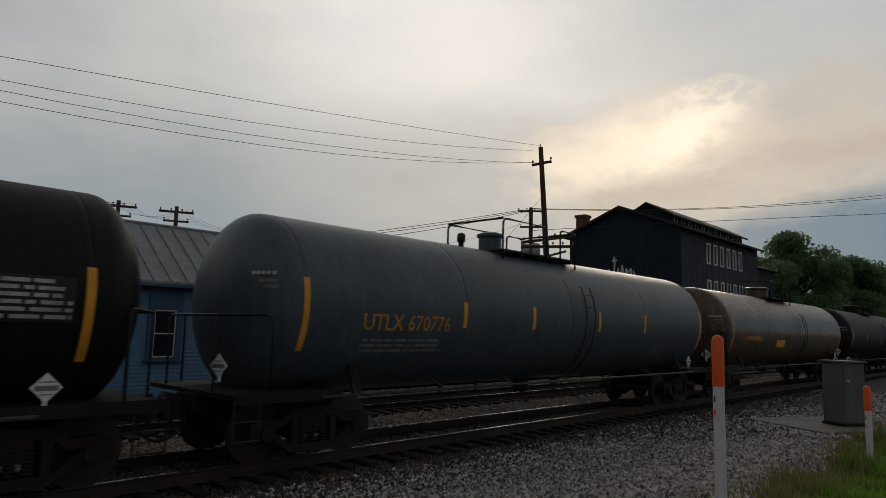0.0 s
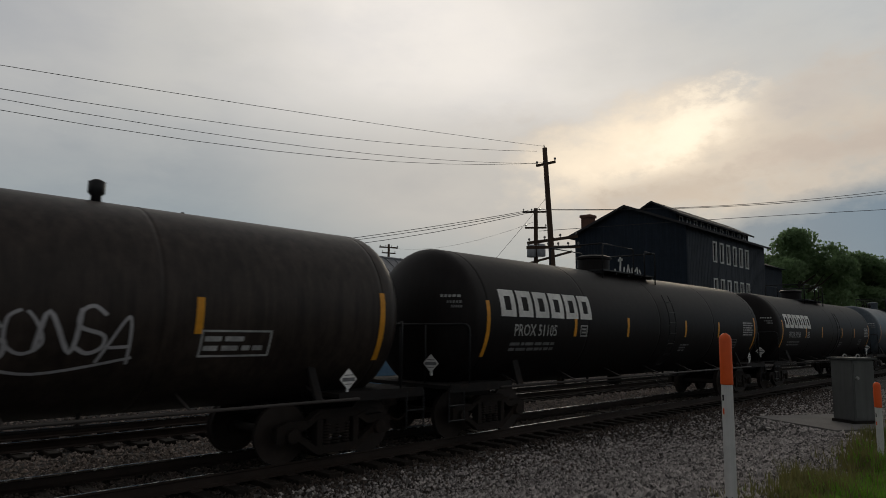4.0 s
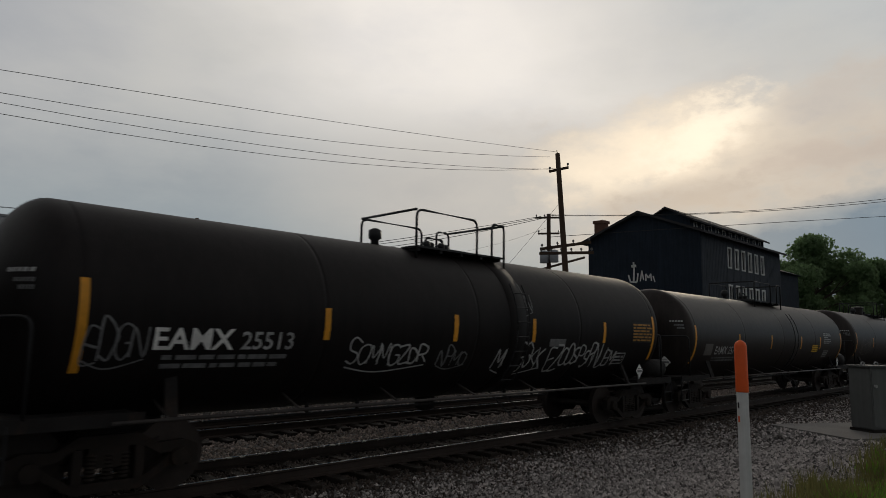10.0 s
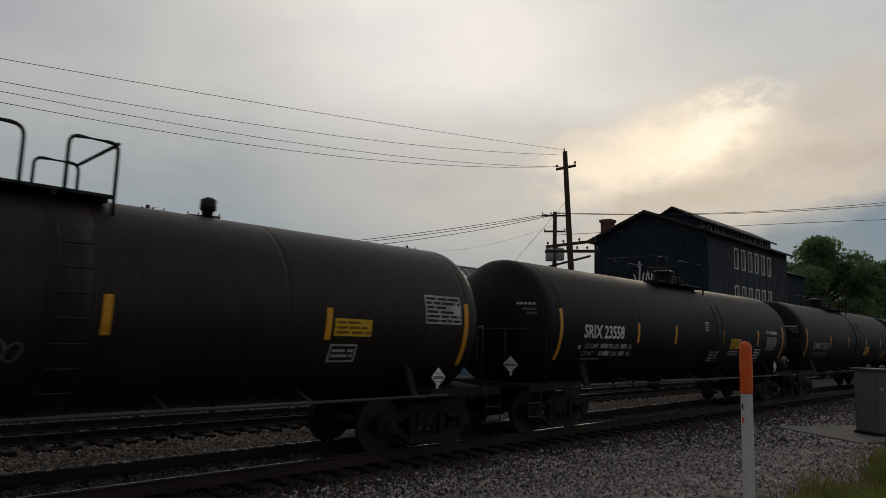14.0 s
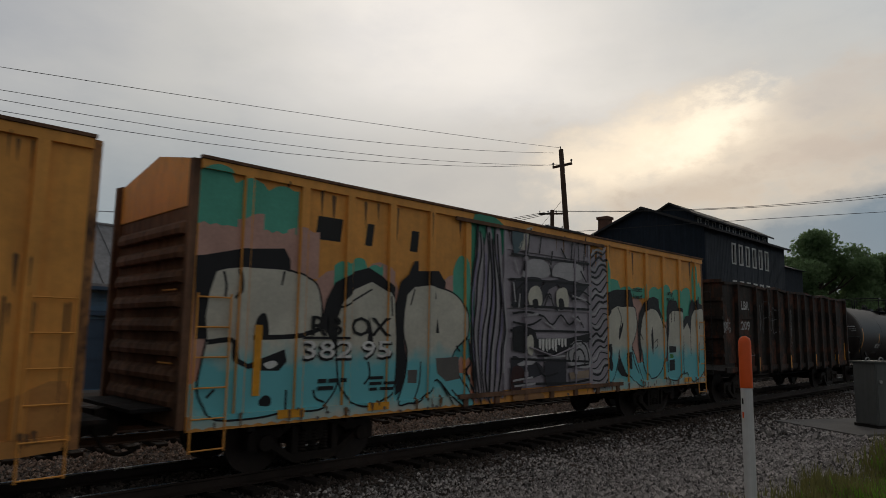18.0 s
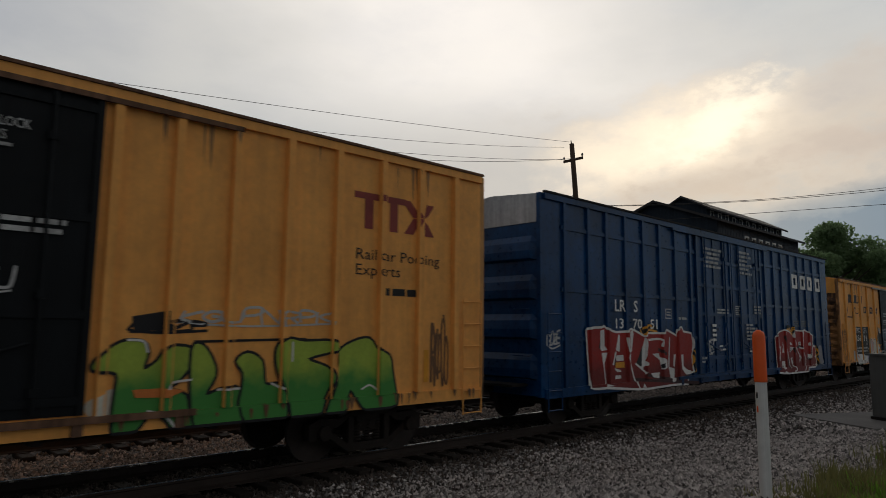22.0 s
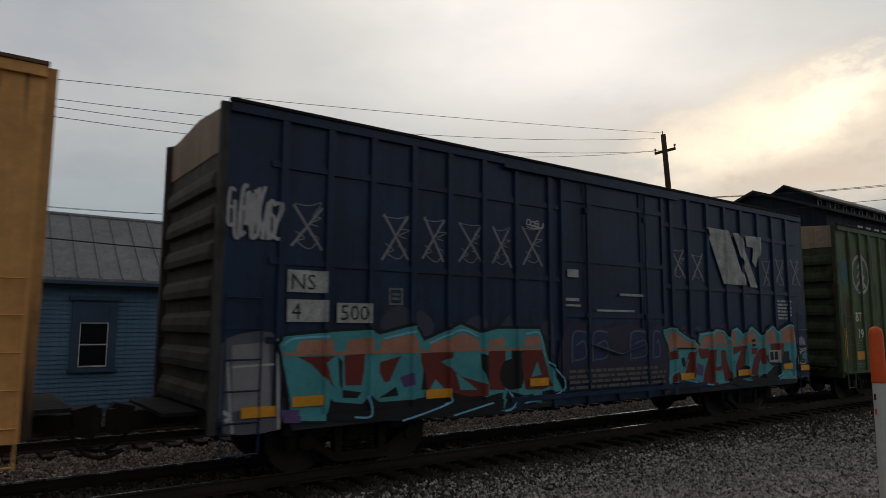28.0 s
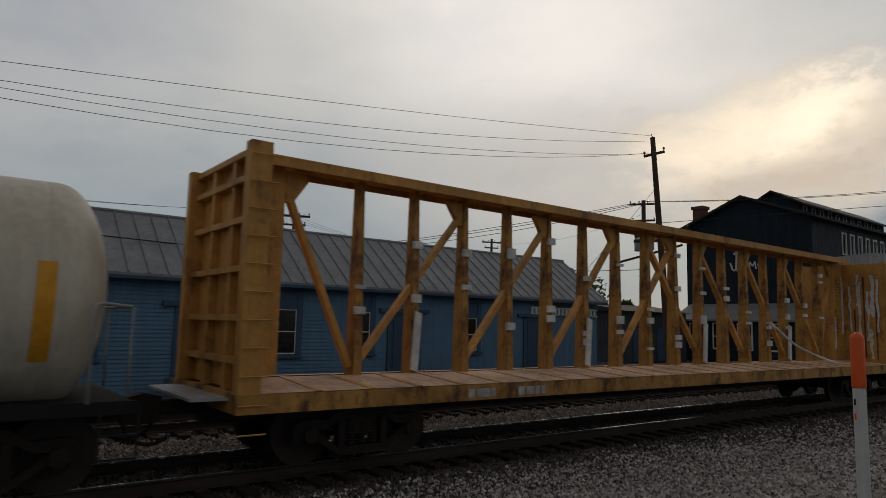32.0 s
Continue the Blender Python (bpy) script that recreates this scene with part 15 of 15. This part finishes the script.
form(c, lifted(sh, 0.0164), frost, 'ink', 0.035, [(5.09, 2.3), (5.42, 2.28), (5.56, 2), (5.62, 1.7), (5.97, 1.6), (5.76, 1.9), (5.7, 2.25), (6.18, 2.26), (6.19, 1.69), (6.11, 1.39), (6.48, 1.38), (6.94, 1.36), (7.01, 0.99), (6.84, 0.84), (6.39, 0.77), (6.24, 0.98), (6.1, 1.19), (5.61, 1.41), (5.74, 0.91), (5.33, 0.83), (4.94, 0.91), (5.14, 1.23), (5.34, 1.51), (5.28, 1.91)])
form(c, lifted(sh, 0.0192), frost, 'ink', 0.035, [(6.48, 1.58), (6.81, 2), (7.06, 2.37), (7.13, 2.21), (7.03, 1.78), (6.87, 1.47)])
dab(c, lifted(sh, 0.0245), 'ink', [(4.63, 1.91), (4.76, 1.99), (4.95, 1.86), (4.82, 1.67), (4.64, 1.7)], True)
dab(c, lifted(sh, 0.0245), 'ink', [(3.26, 1.4), (3.45, 1.52), (3.67, 1.43), (3.51, 1.26)], True)
dab(c, lifted(sh, 0.0245), 'ink', [(5.47, 1.31), (5.89, 1.25), (5.81, 1)], True)
dab(c, lifted(sh, 0.0245), 'blue', [(2.82, 1.16), (3.02, 1.22), (3.02, 1.11), (2.82, 1.08)], True)
dab(c, lifted(sh, 0.0245), 'blue', [(4.08, 1.37), (4.26, 1.41), (4.29, 1.29), (4.1, 1.26)], True)
dab(c, lifted(sh, 0.0245), 'blue', [(4.56, 1.07), (4.75, 1.08), (4.75, 0.98)], True)
dab(c, lifted(sh, 0.0245), 'blue', [(5, 1.19), (5.14, 1.21), (5.13, 1.11), (5, 1.1)], True)
dab(c, lifted(sh, 0.0245), 'blue', [(5.82, 1.25), (6, 1.27), (6.03, 1.17)], True)
dab(c, lifted(sh, 0.004), 'purple', [(6.96, 1.89), (7.2, 2), (7.26, 1.46), (7.02, 1.36)])

scribble(c, sh, 7.3, 8.5, 1.38, 2.17, 9, 0.04, "spray_ink", 181)
for x in (3.35, 7.25):
    lay(c, "reflector_tape", [rect(x, x + 0.12, 1.2, 1.75)], M["yellow_stripe"], lifted(sh, 0.04), "amber reflector tape")
rust_runs(c, lifted(sh, 0.030), -9.2, 9.2, 1.02, 60, 331, 0.3)
rust_runs(c, sh, -9.2, -2.6, 4.9, 14, 332, 0.9, "rust_ochre")
rust_runs(c, sh, 2.7, 9.2, 4.9, 14, 333, 0.9, "rust_ochre")
dd = lifted(sh, 0.036)
door_print(c, dd, 9)
bars(c, dd, -2.2, -0.4, 1.3, 1.9, 4, "grey_sten", seed=19)
lay(c, "label_panel", [rect(-1.15, -0.95, 1.65, 1.85), rect(-0.55, -0.3, 1.5, 1.75), rect(1.05, 1.2, 1.7, 1.95), rect(1.25, 1.5, 1.3, 1.5)], M["white_worn"], dd, "small pale label")
lay(c, "label_panel", [rect(-1.95, -1.70, 1.72, 1.92)], M["orange"], lifted(dd, 0.003), "orange paper label")
lay(c, "label_panel", [rect(-0.92, -0.50, 1.48, 1.92)], M["spray_dust_olive"], lifted(dd, 0.003), "brown paper panel")
lay(c, "label_panel", [rect(-0.42, -0.14, 1.50, 1.92)], M["spray_dust_olive"], lifted(dd, 0.003), "brown paper panel")
lay(c, "label_panel", [rect(0.62, 0.90, 1.58, 1.80)], M["white"], lifted(dd, 0.003), "white paper label")
lay(c, "label_panel", [rect(0.65, 0.82, 1.81, 1.93)], M["orange"], lifted(dd, 0.003), "orange paper label")
lay(c, "label_panel", [disc(0.75, 2.30, 0.09, 16)], M["white"], lifted(dd, 0.003), "round white sticker")
lay(c, "label_panel", [disc(0.75, 2.30, 0.045, 12)], M["grey_sten"], lifted(dd, 0.006), "grey dot")
lay(c, "reflector_tape", [rect(0.30, 0.42, 1.50, 1.98)], M["yellow_stripe"], lifted(dd, 0.003), "amber reflector tape")
for k, (x, z) in enumerate(((-1.35, 2.36), (-1.0, 2.36), (1.15, 2.36), (1.45, 2.36))):
    lay(c, "worn_mark", ribbon([(x, z - 0.06), (x + 0.18, z + (0.06 if k % 2 == 0 else -0.12))], 0.10), M["white_worn"], lifted(dd, 0.003), "worn white stripe")
bars(c, dd, 1.6, 2.3, 1.6, 1.95, 3, "white_worn", seed=23)
bars(c, dd, -2.3, -1.9, 1.9, 2.15, 3, "white_worn", seed=24)
scribble(c, dd, -2.0, -1.1, 1.42, 1.7, 4, 0.03, "spray_grey", 182)
scribble(c, dd, 0.4, 1.9, 1.2, 2.4, 7, 0.03, "spray_dust", 183)

c, sh, half = make_centrebeam(-349.13, -326.53, "empty yellow centre-beam flat car with torn wrap")
bars(c, sh, -7.35, -6.75, 0.90, 1.06, 1, "white_worn", gap=0.1)
bars(c, sh, -6.2, -5.52, 0.90, 1.06, 1, "white_worn", gap=0.1, seed=4)
c, sh, half = make_tank(-366.5, -351.35, "beige tank car with amber tape", "tank_beige", R=1.48, zc=2.39, stripes=(-4, 0, 4), pipe_mat="grey_pipe", tape=0.10)
bars(c, sh, 6.55, 7.0, 2.5, 2.75, 2, "black")
make_tank(-384.8, -369.4, "black tank car at the back", "tank_black", stripes=(-4, 0, 4))


# ---- what moves: every car runs along the near track, its wheels turning while it passes ----
def motions():
    times = [0.0, 0.5] + [float(k) for k in range(1, 32)] + [31.5, 32.0]
    for car, s in CARS:
        walk(car, [(t, pose(s + run(t), TRACK_Y, 0)) for t in times])
    for w, s, x in WHEELSETS:
        near = [k / FPS for k in range(0, 32 * FPS + 1) if -4 < s + run(k / FPS) < 26]
        ts = sorted({0.0, 32.0, *near})
        rows, hold = [], near[0] if near else 0.0
        for t in ts:
            q = min(max(t, hold), near[-1]) if near else 0.0
            rows.append((t, pose(x, 0, WHEEL_R, 0, math.degrees((run(q) - run(hold)) / WHEEL_R) % 360, 0)))
        walk(w, rows)


motions()
